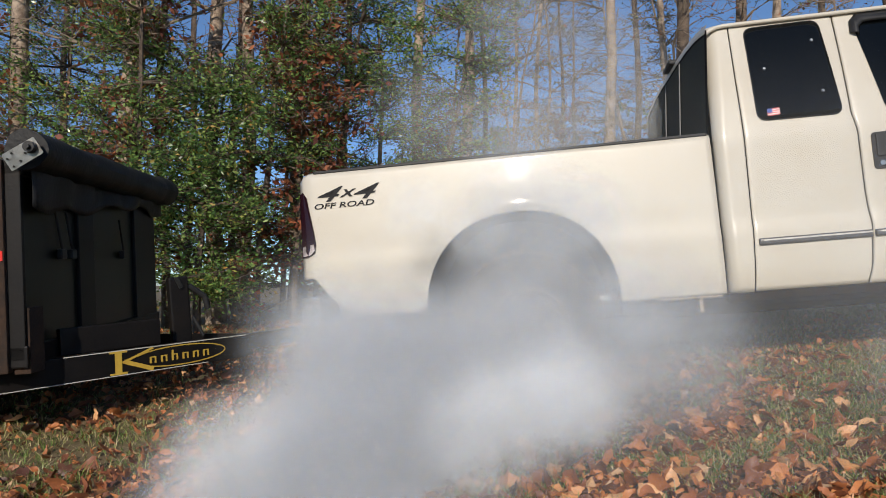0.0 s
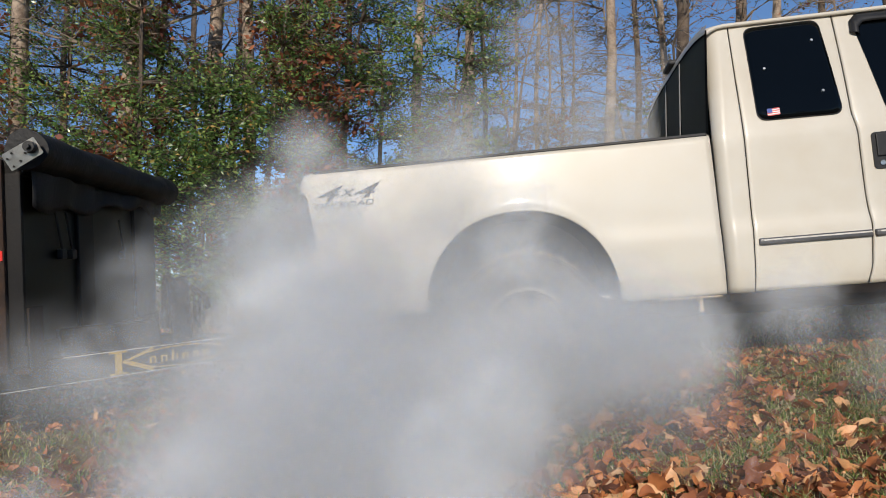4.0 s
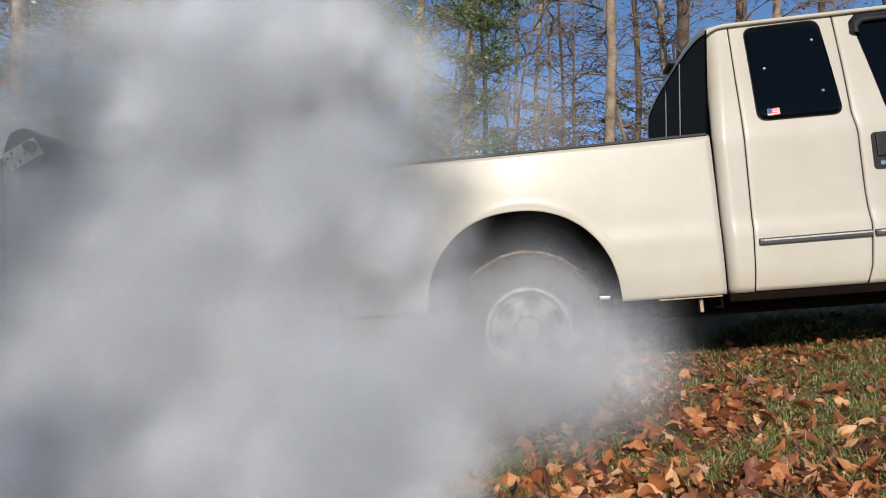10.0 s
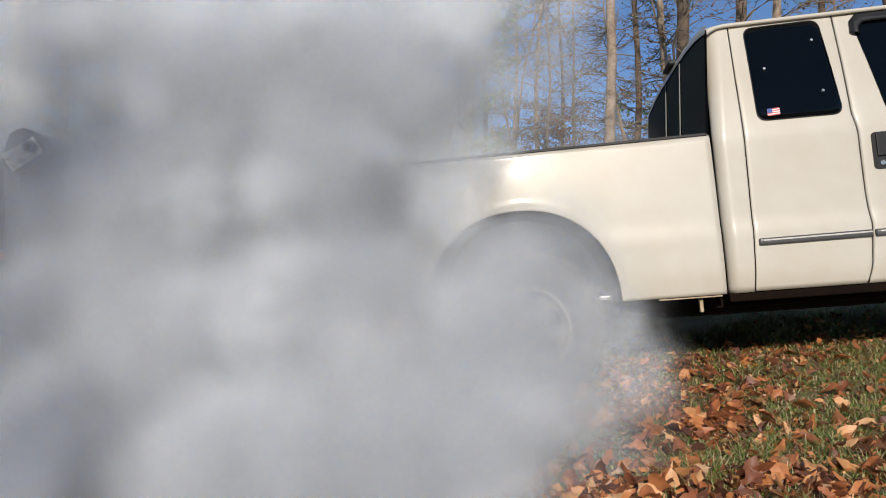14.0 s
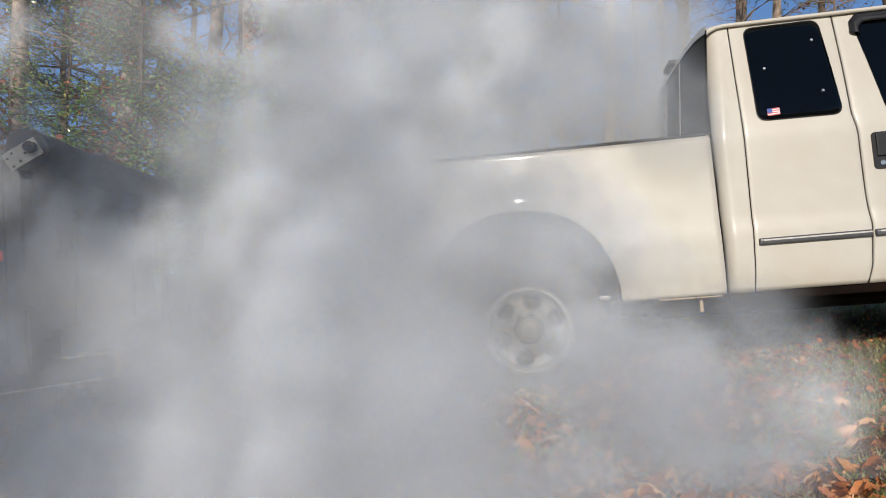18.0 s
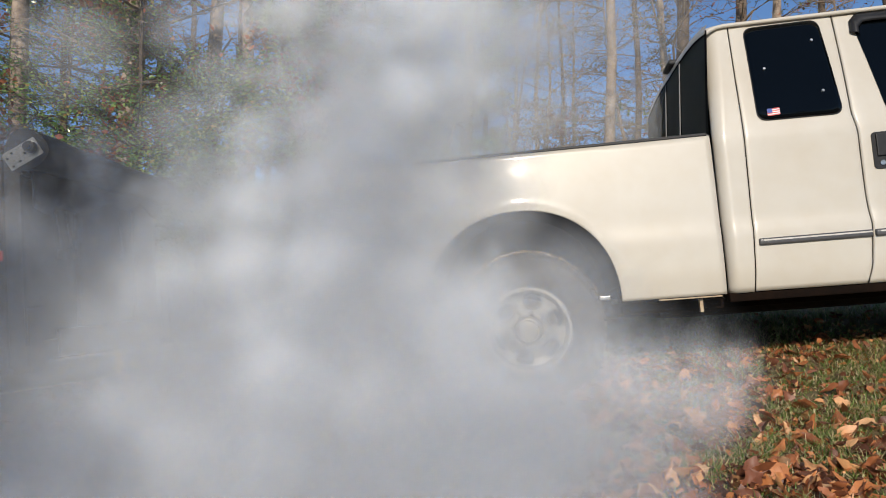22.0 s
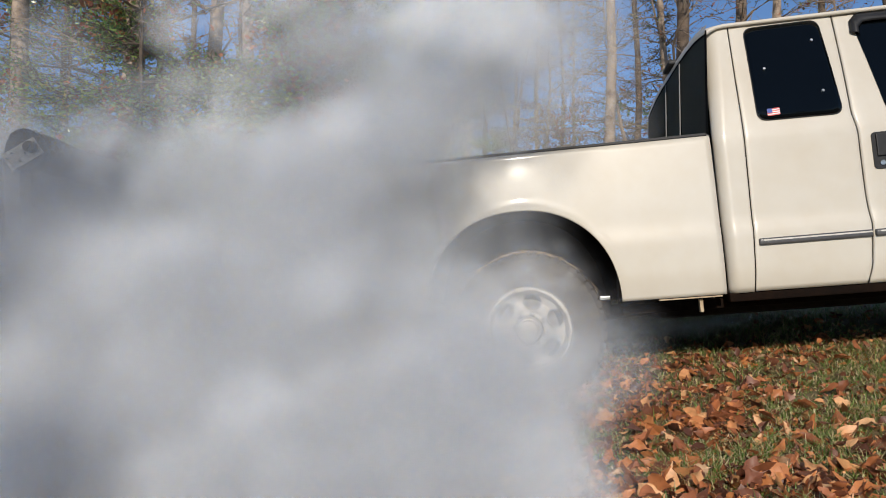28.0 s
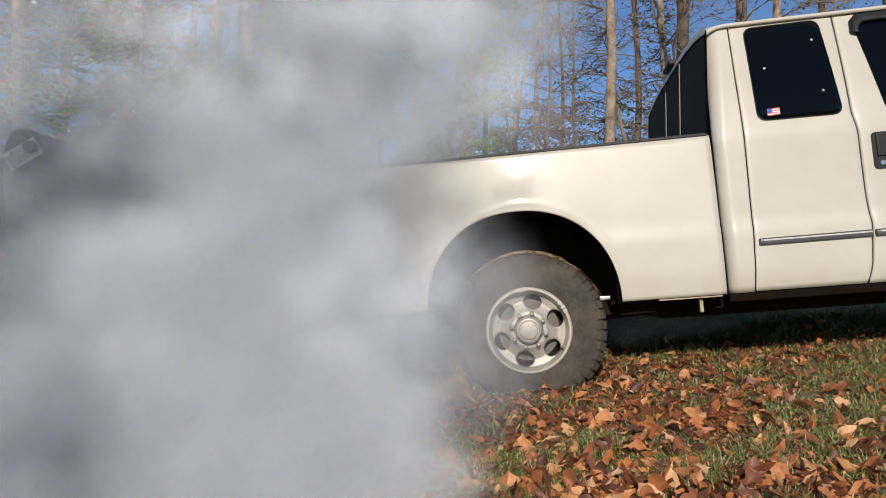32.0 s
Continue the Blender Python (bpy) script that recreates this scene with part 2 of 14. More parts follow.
def tubes(lines, n=6):
    """Round limbs along (points, radii)."""
    verts, faces = [], []
    for pts, rad in lines:
        base = len(verts)
        pts = [Vector(p) for p in pts]
        for i, p in enumerate(pts):
            d = (pts[min(i + 1, len(pts) - 1)] - pts[max(i - 1, 0)]).normalized()
            a = d.orthogonal().normalized() if abs(d.z) < 0.9 else d.cross(Vector((0, 1, 0))).normalized()
            b = d.cross(a)
            verts += [p + (a * math.cos(2 * math.pi * q / n) + b * math.sin(2 * math.pi * q / n)) * rad[i] for q in range(n)]
        for i in range(len(pts) - 1):
            for q in range(n):
                w = (q + 1) % n
                faces.append((base + i * n + q, base + i * n + w, base + (i + 1) * n + w, base + (i + 1) * n + q))
    return verts, faces


def many(name, verts, faces_n, material, parent=None, label="", corners=4):
    """A mesh of very many alike faces, from arrays: verts (n, corners, 3)."""
    verts = np.asarray(verts, np.float32).reshape(-1, 3)
    n = len(verts) // corners
    me = bpy.data.meshes.new(name)
    me.vertices.add(len(verts))
    me.vertices.foreach_set("co", verts.ravel())
    me.loops.add(len(verts))
    me.loops.foreach_set("vertex_index", np.arange(len(verts), dtype=np.int32))
    me.polygons.add(n)
    me.polygons.foreach_set("loop_start", np.arange(0, len(verts), corners, dtype=np.int32))
    me.update(calc_edges=True)
    me.materials.append(material)
    ob = new(name, me)
    ob.parent = parent
    return tagged(ob, label)

# ---- ground ----
def height(x, y):
    """The lawn: it climbs towards the truck's nose and towards the wood."""
    sx = 5.0 * math.tanh((x - 0.46) / 5.0)
    d = y - 3.45
    rise = 0.075 * max(d, -6.0) if d < 0 else (0.13 * d if d < 0.9 else 0.117 + 0.05 * min(d - 0.9, 8.0))
    far = max(0.0, y - 14) * 0.02
    s = max(0.0, min(1.0, (x - 0.9) / 1.7))
    knoll = 0.06 * s * s * (3 - 2 * s) * max(0.0, min(1.0, (y - 2.2) / 1.5))
    return 0.06 + knoll + 0.076 * sx + rise + far + 0.018 * noise.noise((x * 1.3, y * 1.3, 0)) + 0.008 * noise.noise((x * 5, y * 5, 3))


def ground():
    near_x = span(-7, 7, 141)
    near_y = span(0.2, 12, 119)
    xs = [-2500, -600, -150, -60, -30, -18, -11] + near_x + [11, 18, 30, 60, 150, 600, 2500]
    ys = [-2500, -600, -150, -50, -20, -8, -3, -1] + near_y + [15, 20, 28, 45, 80, 160, 500, 2500]
    v, f = sheet(lambda x, y: (x, y, height(x, y)), xs, ys)
    return tagged(solid("ground", v, f, SOIL, None, "sloping lawn with thin grass over brown soil", True), category="ground", kind="structure")


ground()

# ---- pickup truck ----
TRUCK_M = Matrix.Translation((0.4645, 3.5368, 0.0016)) @ Euler((0, radians(-4.3), radians(-7.0)), "XYZ").to_matrix().to_4x4()
truck = thing("pickup_truck", TRUCK_M, "cream-white four-wheel-drive pickup truck, dusty, standing nose-up on the lawn", "truck")
BED_TOP, BED_LOW, WIDE = 1.335, 0.512, 1.93


ARCH_U = -0.016


def arch_z(u, r=0.497, top=0.515):
    q = min(1.0, abs((u - ARCH_U) / r))
    return 0.5 + top * (1 - q ** 2.2) ** (1 / 2.2)


def bed_y(u, v):
    """How far the box's side stands in from its widest line."""
    low = 0.014 * max(0.0, (0.66 - v) / 0.15) ** 2
    shelf = 0.010 * (1 / (1 + math.exp(-(v - 0.845) / 0.022)))
    lean = 0.02 * max(0.0, (v - 0.86) / 0.48) ** 1.5
    roll = 0.045 * max(0.0, (v - 1.30) / 0.035) ** 2.2
    g = math.exp(-(u / 0.26) ** 2)
    bulge = 0.012 * g / (1 + math.exp((v - 1.205) / 0.055))
    d = math.hypot(u / 0.488, max(0.0, v - 0.5) / 0.515)
    lip = 0.0025 * math.exp(-((d - 1.075) / 0.035) ** 2) if v > 0.5 else 0.0
    corner = 0.035 * max(0.0, (-1.10 - u) / 0.075) ** 2.2
    return 0.018 + low + shelf + lean + roll - bulge - lip + corner


def bed_side(far):
    """One side of the box with the wheel arch cut out of it."""
    us = sorted(set(span(-1.172, -0.52, 26) + [ARCH_U + 0.497 * -math.cos(math.pi * i / 56) for i in range(57)] + span(0.489, 0.988, 18)))
    rows = 46

    def at(u, k):
        lo = BED_LOW + 0.02 + 0.22 * min(1.0, max(0.0, (-0.86 - u) / 0.24)) ** 1.6 if u < -0.515 else BED_LOW
        lo = max(lo, arch_z(u)) if abs(u - ARCH_U) < 0.497 else lo
        hi = BED_TOP - 0.055 * max(0.0, (-1.09 - u) / 0.082) ** 2.2
        v = lo + (hi - lo) * k
        y = bed_y(u, v)
        return (u, WIDE - y if far else y, v)

    return sheet(at, us, span(0, 1, rows), flip=far)


for far_side in (False, True):
    v, f = bed_side(far_side)
    side = solid("bed_side", v, f, PAINT, truck, "cream-white box side with a flared wheel arch", True)
    md = side.modifiers.new("thick", "SOLIDIFY")
    md.thickness, md.offset = 0.012, -1.0
# rail caps along the top of the box
for y0, y1 in ((0.055, 0.13), (WIDE - 0.13, WIDE - 0.055)):
    part("bed_rail_cap", boxed(-1.09, 0.978, y0, y1, 1.318, 1.335, 0.005), BLACKTRIM, truck, "dark plastic cap along the box rail")
part("tailgate", boxed(-1.165, -1.115, 0.14, WIDE - 0.14, 0.78, 1.31, 0.015), PAINT, truck)
part("bed_front_wall", boxed(0.92, 0.965, 0.07, WIDE - 0.07, 0.7, 1.32, 0.01), PAINT, truck)
part("bed_floor", boxed(-1.11, 0.92, 0.50, WIDE - 0.50, 0.80, 0.83), DARKWELL, truck)
part("rear_bumper", boxed(-1.24, -1.12, 0.16, WIDE - 0.16, 0.50, 0.66, 0.03), GREYTRIM, truck, "dull grey step bumper")
# wheel housings
for y0, sgn in ((0.06, 1), (WIDE - 0.06, -1)):
    us = [ARCH_U + 0.497 * -math.cos(math.pi * i / 30) for i in range(31)]
    v, f = sheet(lambda u, d: (u * (1.03 - 0.1 * d), y0 + sgn * d * 0.42, arch_z(u, 0.501, 0.54) + 0.02 - 0.05 * d), us, [0, 0.33, 0.66, 1.0])
    hood = solid("wheel_housing", v, f, DARKWELL, truck, "near-black wheel housing", True)
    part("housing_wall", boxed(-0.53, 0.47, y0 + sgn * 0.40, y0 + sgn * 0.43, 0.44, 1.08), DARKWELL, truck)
# front edge of the arch, lit through the opening
v, f = sheet(lambda u, k: (0.478 + 0.004 * k + 0.012 * math.sin(u * 9), 0.03 + 0.12 * k, u), span(0.50, 0.72, 8), [0, 0.5, 1])
solid("splash_flap", v, f, RUST, truck, "rust-brown splash guard behind the arch")
# tail lamps
lamp_out = [(-1.172, 1.215), (-1.150, 1.222), (-1.128, 1.19), (-1.112, 1.10), (-1.094, 1.0), (-1.086, 0.93), (-1.094, 0.888), (-1.13, 0.868), (-1.174, 0.865)]
for far_side in (False, True):
    ring = []
    for u, v in lamp_out:
        y = bed_y(u, v) - 0.010
        ring.append((u, WIDE - y if far_side else y, v))
    back = [(u + 0.0, (WIDE - 0.2 if far_side else 0.2), v) for u, _, v in ring]
    n = len(ring)
    lamp = solid("tail_light", ring + back, [tuple(range(n))] + [(i, (i + 1) % n, n + (i + 1) % n, n + i) for i in range(n)], RED_LENS, truck, "smoked dark red tail light")
    y = bed_y(-1.13, 0.90) - 0.013
    bm = bmesh.new()
    c = [(-1.165, 0.925), (-1.098, 0.935), (-1.092, 0.90), (-1.115, 0.878), (-1.165, 0.873)]
    fa = bm.faces.new([bm.verts.new((u, (WIDE - bed_y(u, w) + 0.014) if far_side else bed_y(u, w) - 0.014, w)) for u, w in c])
    bmesh.ops.solidify(bm, geom=[fa], thickness=0.006)
    part("reversing_lens", bm, CLEAR_LENS, lamp, "clear reversing lens")

# cab
def cab_y(v):
    low = 0.016 * max(0.0, (0.62 - v) / 0.11) ** 2
    shelf = 0.012 / (1 + math.exp(-(v - 0.84) / 0.012))
    return 0.006 + low + shelf + (0.14 * ((v - 1.28) / 0.6) ** 1.2 if v > 1.28 else 0.0)


def seam1(v):
    """The line between the cab's rear corner and the rear door."""
    return np.interp(v, [0.5, 0.62, 0.84, 1.303, 1.6, 1.95], [1.118, 1.128, 1.140, 1.147, 1.155, 1.171])


def seam2(v):
    """The line between the two doors."""
    return np.interp(v, [0.5, 0.60, 0.79, 0.95, 1.261, 1.36, 1.6, 1.95], [1.642, 1.670, 1.691, 1.682, 1.682, 1.668, 1.678, 1.690])


ROOF = 1.925
GAP = 0.0032


def door_panel(name, left, right, label, far_side, low=0.515):
    """A door skin between its two seams, curved in above the waist."""
    put = (lambda u, v, dy=0.0: (u, WIDE - cab_y(v) - dy, v)) if far_side else (lambda u, v, dy=0.0: (u, cab_y(v) + dy, v))

    def at(s, v):
        e = 0.004 * max(0.0, 1 - s / 0.04) ** 2 + 0.004 * max(0.0, (s - 0.96) / 0.04) ** 2
        return put(left(v) + GAP + (right(v) - left(v) - 2 * GAP) * s, v, e)

    verts, faces = sheet(at, [0, 0.012, 0.025, 0.04] + span(0.1, 0.9, 9) + [0.96, 0.975, 0.988, 1], span(low, ROOF, 60), flip=far_side)
    ob = solid(name, verts, faces, PAINT, truck, label, True)
    md = ob.modifiers.new("thick", "SOLIDIFY")
    md.thickness, md.offset = 0.02, -1.0
    return ob, put


def quad_win(pts, r, n=5):
    """A four-sided window outline with rounded corners."""
    out = []
    m = len(pts)
    for i in range(m):
        p, a, b = Vector(pts[i]), Vector(pts[i - 1]), Vector(pts[(i + 1) % m])
        da, db = (a - p).normalized(), (b - p).normalized()
        p0, p1 = p + da * r, p + db * r
        for k in range(n + 1):
            t = k / n
            out.append(tuple((1 - t) ** 2 * p0 + 2 * t * (1 - t) * p + t * t * p1))
        for k in range(1, 5):
            nxt = b + (Vector(pts[i]) - b).normalized() * r
            out.append(tuple(p1 + (nxt - p1) * k / 5))
    return out


def pane(name, win, put, parent, grow=1.0, out=0.004, label="dark tinted side glass"):
    n, rings = len(win), 8
    cu, cv = sum(p[0] for p in win) / n, sum(p[1] for p in win) / n
    verts = [put(cu, cv, -out)]
    for k in range(1, rings + 1):
        g = grow * k / rings
        verts += [put(cu + (u - cu) * g, cv + (v - cv) * g, -out) for u, v in win]
    faces = [(0, 1 + i, 1 + (i + 1) % n) for i in range(n)]
    for k in range(rings - 1):
        b = 1 + k * n
        faces += [(b + i, b + n + i, b + n + (i + 1) % n, b + (i + 1) % n) for i in range(n)]
    ob = solid(name, verts, faces, GLASS, parent, label, True)
    md = ob.modifiers.new("thick", "SOLIDIFY")
    md.thickness, md.offset = 0.004, 0.0
    return ob


REAR_WIN = quad_win([(1.248, 1.876), (1.606, 1.880), (1.622, 1.368), (1.232, 1.372)], 0.05)
FRONT_WIN = quad_win([(1.775, 1.880), (2.25, 1.875), (2.60, 1.36), (1.835, 1.36)], 0.04)
FRONT_EDGE = lambda v: np.interp(v, [0.5, 1.3, 1.95], [2.66, 2.70, 2.32])
for far_side in (False, True):
    sy = -1 if far_side else 1
    door, put = door_panel("rear_door", seam1, seam2, "cream-white rear-hinged cab door", far_side)
    glass = pane("side_window", REAR_WIN, put, door, 1.03)
    # pinch seal round the glass
    n = len(REAR_WIN)
    cu, cv = 1.427, 1.624
    grow = lambda p, k: (cu + (p[0] - cu) * k, cv + (p[1] - cv) * k)
    rim = [put(*grow(p, k), d) for k, d in ((1.03, -0.006), (1.052, -0.003)) for p in REAR_WIN]
    solid("window_seal", rim, [(i, (i + 1) % n, n + (i + 1) % n, n + i) for i in range(n)], BLACKTRIM, door, "black rubber window seal")
    if not far_side:
        for u, v in ((1.559, 1.774), (1.301, 1.641), (1.556, 1.488)):
            y = cab_y(v)
            bm = rod(bmesh.new(), (u, y - 0.009, v), (u, y - 0.014, v), 0.0085, 0.006, 14)
            part("window_bolt", bm, CHROME, glass, "small steel window fixing")
        # flag sticker: stripes and a blue field
        bm = bmesh.new()
        x0, x1, z0, z1 = 1.272, 1.333, 1.379, 1.417
        st = 7
        skew = lambda u: 0.004 * (u - x0) / 0.06
        for i in range(st):
            a, b = z0 + (z1 - z0) * i / st, z0 + (z1 - z0) * (i + 1) / st
            bm2 = bmesh.new()
            bm2.faces.new([bm2.verts.new((u, cab_y(v) - 0.0115, v + skew(u))) for u, v in ((x0, a), (x1, a), (x1, b), (x0, b))])
            part("flag_stripe", bm2, RED if i % 2 == 0 else WHITE, glass)
        bm.faces.new([bm.verts.new((u, cab_y(v) - 0.0135, v)) for u, v in ((x0, 1.396), (x0 + 0.024, 1.396), (x0 + 0.024, 1.418), (x0, 1.418))])
        part("flag_field", bm, BLUE, glass)
    door2, put2 = door_panel("front_door", seam2, FRONT_EDGE, "cream-white front cab door", far_side)
    glass2 = pane("side_window", FRONT_WIN, put2, door2, 1.02)
    # rain visor over the front window
    vis = [(1.752, 1.79), (1.762, 1.86), (1.80, 1.898), (2.26, 1.896), (2.33, 1.80)]
    us = span(0, 1, 30)

    def vz(s, k):
        p = s * 4
        i = min(3, int(p))
        u = vis[i][0] + (vis[i + 1][0] - vis[i][0]) * (p - i)
        v = vis[i][1] + (vis[i + 1][1] - vis[i][1]) * (p - i)
        inn = (0.02, -0.055) if i >= 1 else (0.035, -0.01)
        return put2(u + inn[0] * k, v + inn[1] * k, -0.006 - 0.022 * math.sin(k * 2.4))

    vv, ff = sheet(vz, us, span(0, 1, 6))
    ob = solid("rain_visor", vv, ff, BLACKTRIM, door2, "glossy black rain visor", True)
    md = ob.modifiers.new("thick", "SOLIDIFY")
    md.thickness, md.offset = 0.004, 0
    # pull handle in its black cup
    y0 = WIDE - cab_y(1.16) if far_side else cab_y(1.16)
    bm = bmesh.new()
    out = rounded(1.83, 1.155, 0.19, 0.18, 0.018)
    ring = [bm.verts.new((u, y0 - sy * 0.008, v)) for u, v in out]
    ring2 = [bm.verts.new((u, y0 + sy * 0.004, v)) for u, v in out]
    bm.faces.new(ring)
    for i in range(len(out)):
        j = (i + 1) % len(out)
        bm.faces.new((ring[i], ring[j], ring2[j], ring2[i]))
    h = part("door_handle", bm, BLACKTRIM, door2, "black plastic door handle")
    part("handle_paddle", boxed(1.752, 1.90, min(y0 - sy * 0.018, y0 - sy * 0.009), max(y0 - sy * 0.018, y0 - sy * 0.009), 1.125, 1.235, 0.004), BLACKTRIM, h)
    bm = rod(bmesh.new(), (1.772, y0 - sy * 0.007, 1.092), (1.772, y0 - sy * 0.014, 1.092), 0.013, 0.012, 18)
    part("door_lock", bm, CHROME, h, "steel door lock")
    # rub strip, one length on each door
    for d, a, b in ((door, 1.156, 1.684), (door2, 1.696, 2.62)):
        bm = bmesh.new()
        ys = sorted((y0 - sy * 0.014, y0 + sy * 0.012))
        box(bm, a, b, ys[0] - (0.012 if not far_side else 0), ys[1] + (0.012 if far_side else 0), 0.737, 0.772, 0.009)
        strip = part("rub_strip", bm, GREYTRIM, d, "grey rubbing strip with a bright line", True)
        bm = bmesh.new()
        yb = ys[0] - 0.0135 if not far_side else ys[1] + 0.0135
        box(bm, a + 0.02, b - 0.004, min(yb, yb + sy * 0.004), max(yb, yb + sy * 0.004), 0.7575, 0.7645)
        part("bright_line", bm, PALE, strip, "bright line on the strip")
    # rear corner of the cab, rounded towards the back wall
    def corner(s, v):
        a = s * math.pi / 2
        top = max(0.0, (v - 1.30) / 0.62)
        u1 = seam1(v) - GAP
        u0 = 1.004 + 0.044 * top
        y = cab_y(v)
        r = 0.055 + 0.025 * top
        if s <= 0.5:
            t = s * 2
            a = t * math.pi / 2
            u, yy = u0 + r - r * math.cos(a), y + r - r * math.sin(a)
        else:
            t = s * 2 - 1
            u, yy = u0 + r + (u1 - u0 - r) * t, y
        return (u, WIDE - yy if far_side else yy, v)
    vv, ff = sheet(corner, span(0, 1, 23), span(0.512, ROOF, 44), flip=far_side)
    c = solid("cab_corner", vv, ff, PAINT, truck, "rounded cream-white cab rear corner", True)
    md = c.modifiers.new("thick", "SOLIDIFY")
    md.thickness, md.offset = 0.012, -1.0
    part("rocker_panel", boxed(1.0, 2.66, *( (WIDE - 0.10, WIDE - 0.03) if far_side else (0.03, 0.10)), 0.47, 0.516, 0.008), SILL, truck, "dark sill under the doors with shade in its colour")


# roof, crowned across and rounded at its rear edge
def roof_pt(s, t):
    y = 0.145 + (WIDE - 0.29) * t
    q = 2 * t - 1
    crown = 0.065 * (1 - abs(q) ** 3.2)
    u = 1.042 + (2.32 - 1.042) * s
    edge = 0.035 * max(0.0, 1 - s / 0.08) ** 2
    return (u, y, ROOF - 0.004 + crown - edge)


v, f = sheet(roof_pt, [0, 0.01, 0.025, 0.05, 0.08, 0.2, 0.4, 0.6, 0.8, 1.0], span(0, 1, 33), flip=True)
roof = solid("cab_roof", v, f, PAINT, truck, "cream-white crowned cab roof", True)
md = roof.modifiers.new("thick", "SOLIDIFY")
md.thickness, md.offset = 0.02, 1.0
v, f = sheet(lambda t, k: (1.05 - 0.056 * (1 - k), 0.1 + (WIDE - 0.2) * t, 0.512 + (ROOF - 0.03 + 0.065 * (1 - abs(2 * t - 1) ** 3.2) - 0.512) * k), span(0, 1, 25), [0, 0.3, 0.58])
back = solid("cab_back_wall", v, f, PAINT, truck, "", True)
# sliding rear window in three panes with a black surround
def back_pt(t, z, out=0.0):
    k = max(0.0, (z - 1.30) / 0.62)
    return (0.992 + 0.052 * k - out, 0.085 + (WIDE - 0.17) * t, z)


def back_top(t):
    return ROOF - 0.045 + 0.065 * (1 - abs(2 * t - 1) ** 3.2)


v, f = sheet(lambda t, k: back_pt(t, 1.30 + (back_top(t) - 1.30) * k), span(0.0, 1, 33), span(0, 1, 9))
surround = solid("rear_window_surround", v, f, SEAL, truck, "black rear window surround", True)
for a, b in ((0.012, 0.335), (0.345, 0.575), (0.585, 0.988)):
    v, f = sheet(lambda t, k: back_pt(t, 1.33 + (back_top(t) - 0.035 - 1.33) * k, 0.006), span(a, b, 9), span(0, 1, 6))
    g = solid("rear_window_pane", v, f, REAR_GLASS, surround, "tinted rear window pane with reflections in its colour", True)
for t in (0.34, 0.58):
    p, q = back_pt(t, 1.33, 0.012), back_pt(t, back_top(t) - 0.04, 0.012)
    part("sash_bar", rod(bmesh.new(), p, q, 0.004, 0.004, 8), SASH, surround, "thin grey sash bar")
v, f = sheet(lambda t, k: back_pt(t, back_top(t) - 0.024 + 0.05 * k, 0.010 - 0.012 * k * k), span(0.0, 1, 33), span(0, 1, 5))
solid("window_header", v, f, PAINT, truck, "cream-white header over the rear window", True)
part("brake_light_hood", boxed(1.012, 1.07, 0.86, 1.07, 1.962, 1.995, 0.012), BLACKTRIM, truck, "black hood of the high brake light")
# nose of the truck, mostly beyond the view
part("windscreen", boxed(-0.01, 0.0, 0.16, WIDE - 0.16, 0, 0.86, m=pose(2.72, 0, 1.26, 0, -32, 0)), GLASS, truck)
part("bonnet", boxed(2.70, 3.98, 0.12, WIDE - 0.12, 0.95, 1.24, 0.05), PAINT, truck)
for y0, y1 in ((0.01, 0.30), (WIDE - 0.30, WIDE - 0.01)):
    part("front_wing", boxed(2.68, 3.16, y0, y1, 0.52, 1.2, 0.03), PAINT, truck)
    part("front_wing", boxed(3.161, 4.05, y0, y1, 0.98, 1.2, 0.03), PAINT, truck)
part("front_bumper", boxed(4.0, 4.2, 0.05, WIDE - 0.05, 0.55, 0.80, 0.04), CHROME, truck)
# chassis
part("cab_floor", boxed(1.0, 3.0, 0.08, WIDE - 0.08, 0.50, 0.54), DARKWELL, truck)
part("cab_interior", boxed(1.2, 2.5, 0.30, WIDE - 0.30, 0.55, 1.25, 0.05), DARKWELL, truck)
for y in (0.52, WIDE - 0.60):
    part("frame_rail", boxed(-1.2, 3.9, y, y + 0.08, 0.52, 0.68, 0.01), RUST, truck, "rusty chassis rail")
part("running_rail", boxed(0.49, 2.2, 0.16, 0.22, 0.44, 0.49, 0.008), SILL, truck, "rust-brown rail under the sill, darkened as shade")
part("box_bracket", boxed(0.860, 0.877, 0.06, 0.09, 0.43, 0.498, 0.003), BARE, truck, "bare bracket under the box")
part("box_flange", boxed(0.66, 0.965, 0.03, 0.06, 0.5020, 0.5085), BARE, truck, "bare lower edge of the box")
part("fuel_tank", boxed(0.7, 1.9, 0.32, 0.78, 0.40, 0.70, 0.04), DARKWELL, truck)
part("rear_axle", rod(bmesh.new(), (0, 0.25, 0.4), (0, WIDE - 0.25, 0.4), 0.05), RUST, truck)
bm = bmesh.new()
bmesh.ops.create_uvsphere(bm, u_segments=18, v_segments=12, radius=0.17, matrix=Matrix.Translation((0, WIDE / 2, 0.4)))
part("differential", bm, RUST, truck, "", True)
part("propeller_shaft", rod(bmesh.new(), (0.15, WIDE / 2, 0.42), (2.1, WIDE / 2, 0.52), 0.045), RUST, truck)
part("gearbox", boxed(1.9, 2.7, 0.75, 1.2, 0.42, 0.75, 0.06), DARKWELL, truck)
part("spring_bracket", boxed(0.385, 0.44, 0.20, 0.23, 0.525, 0.545, 0.003), CHROME, truck, "pale bracket behind the wheel")


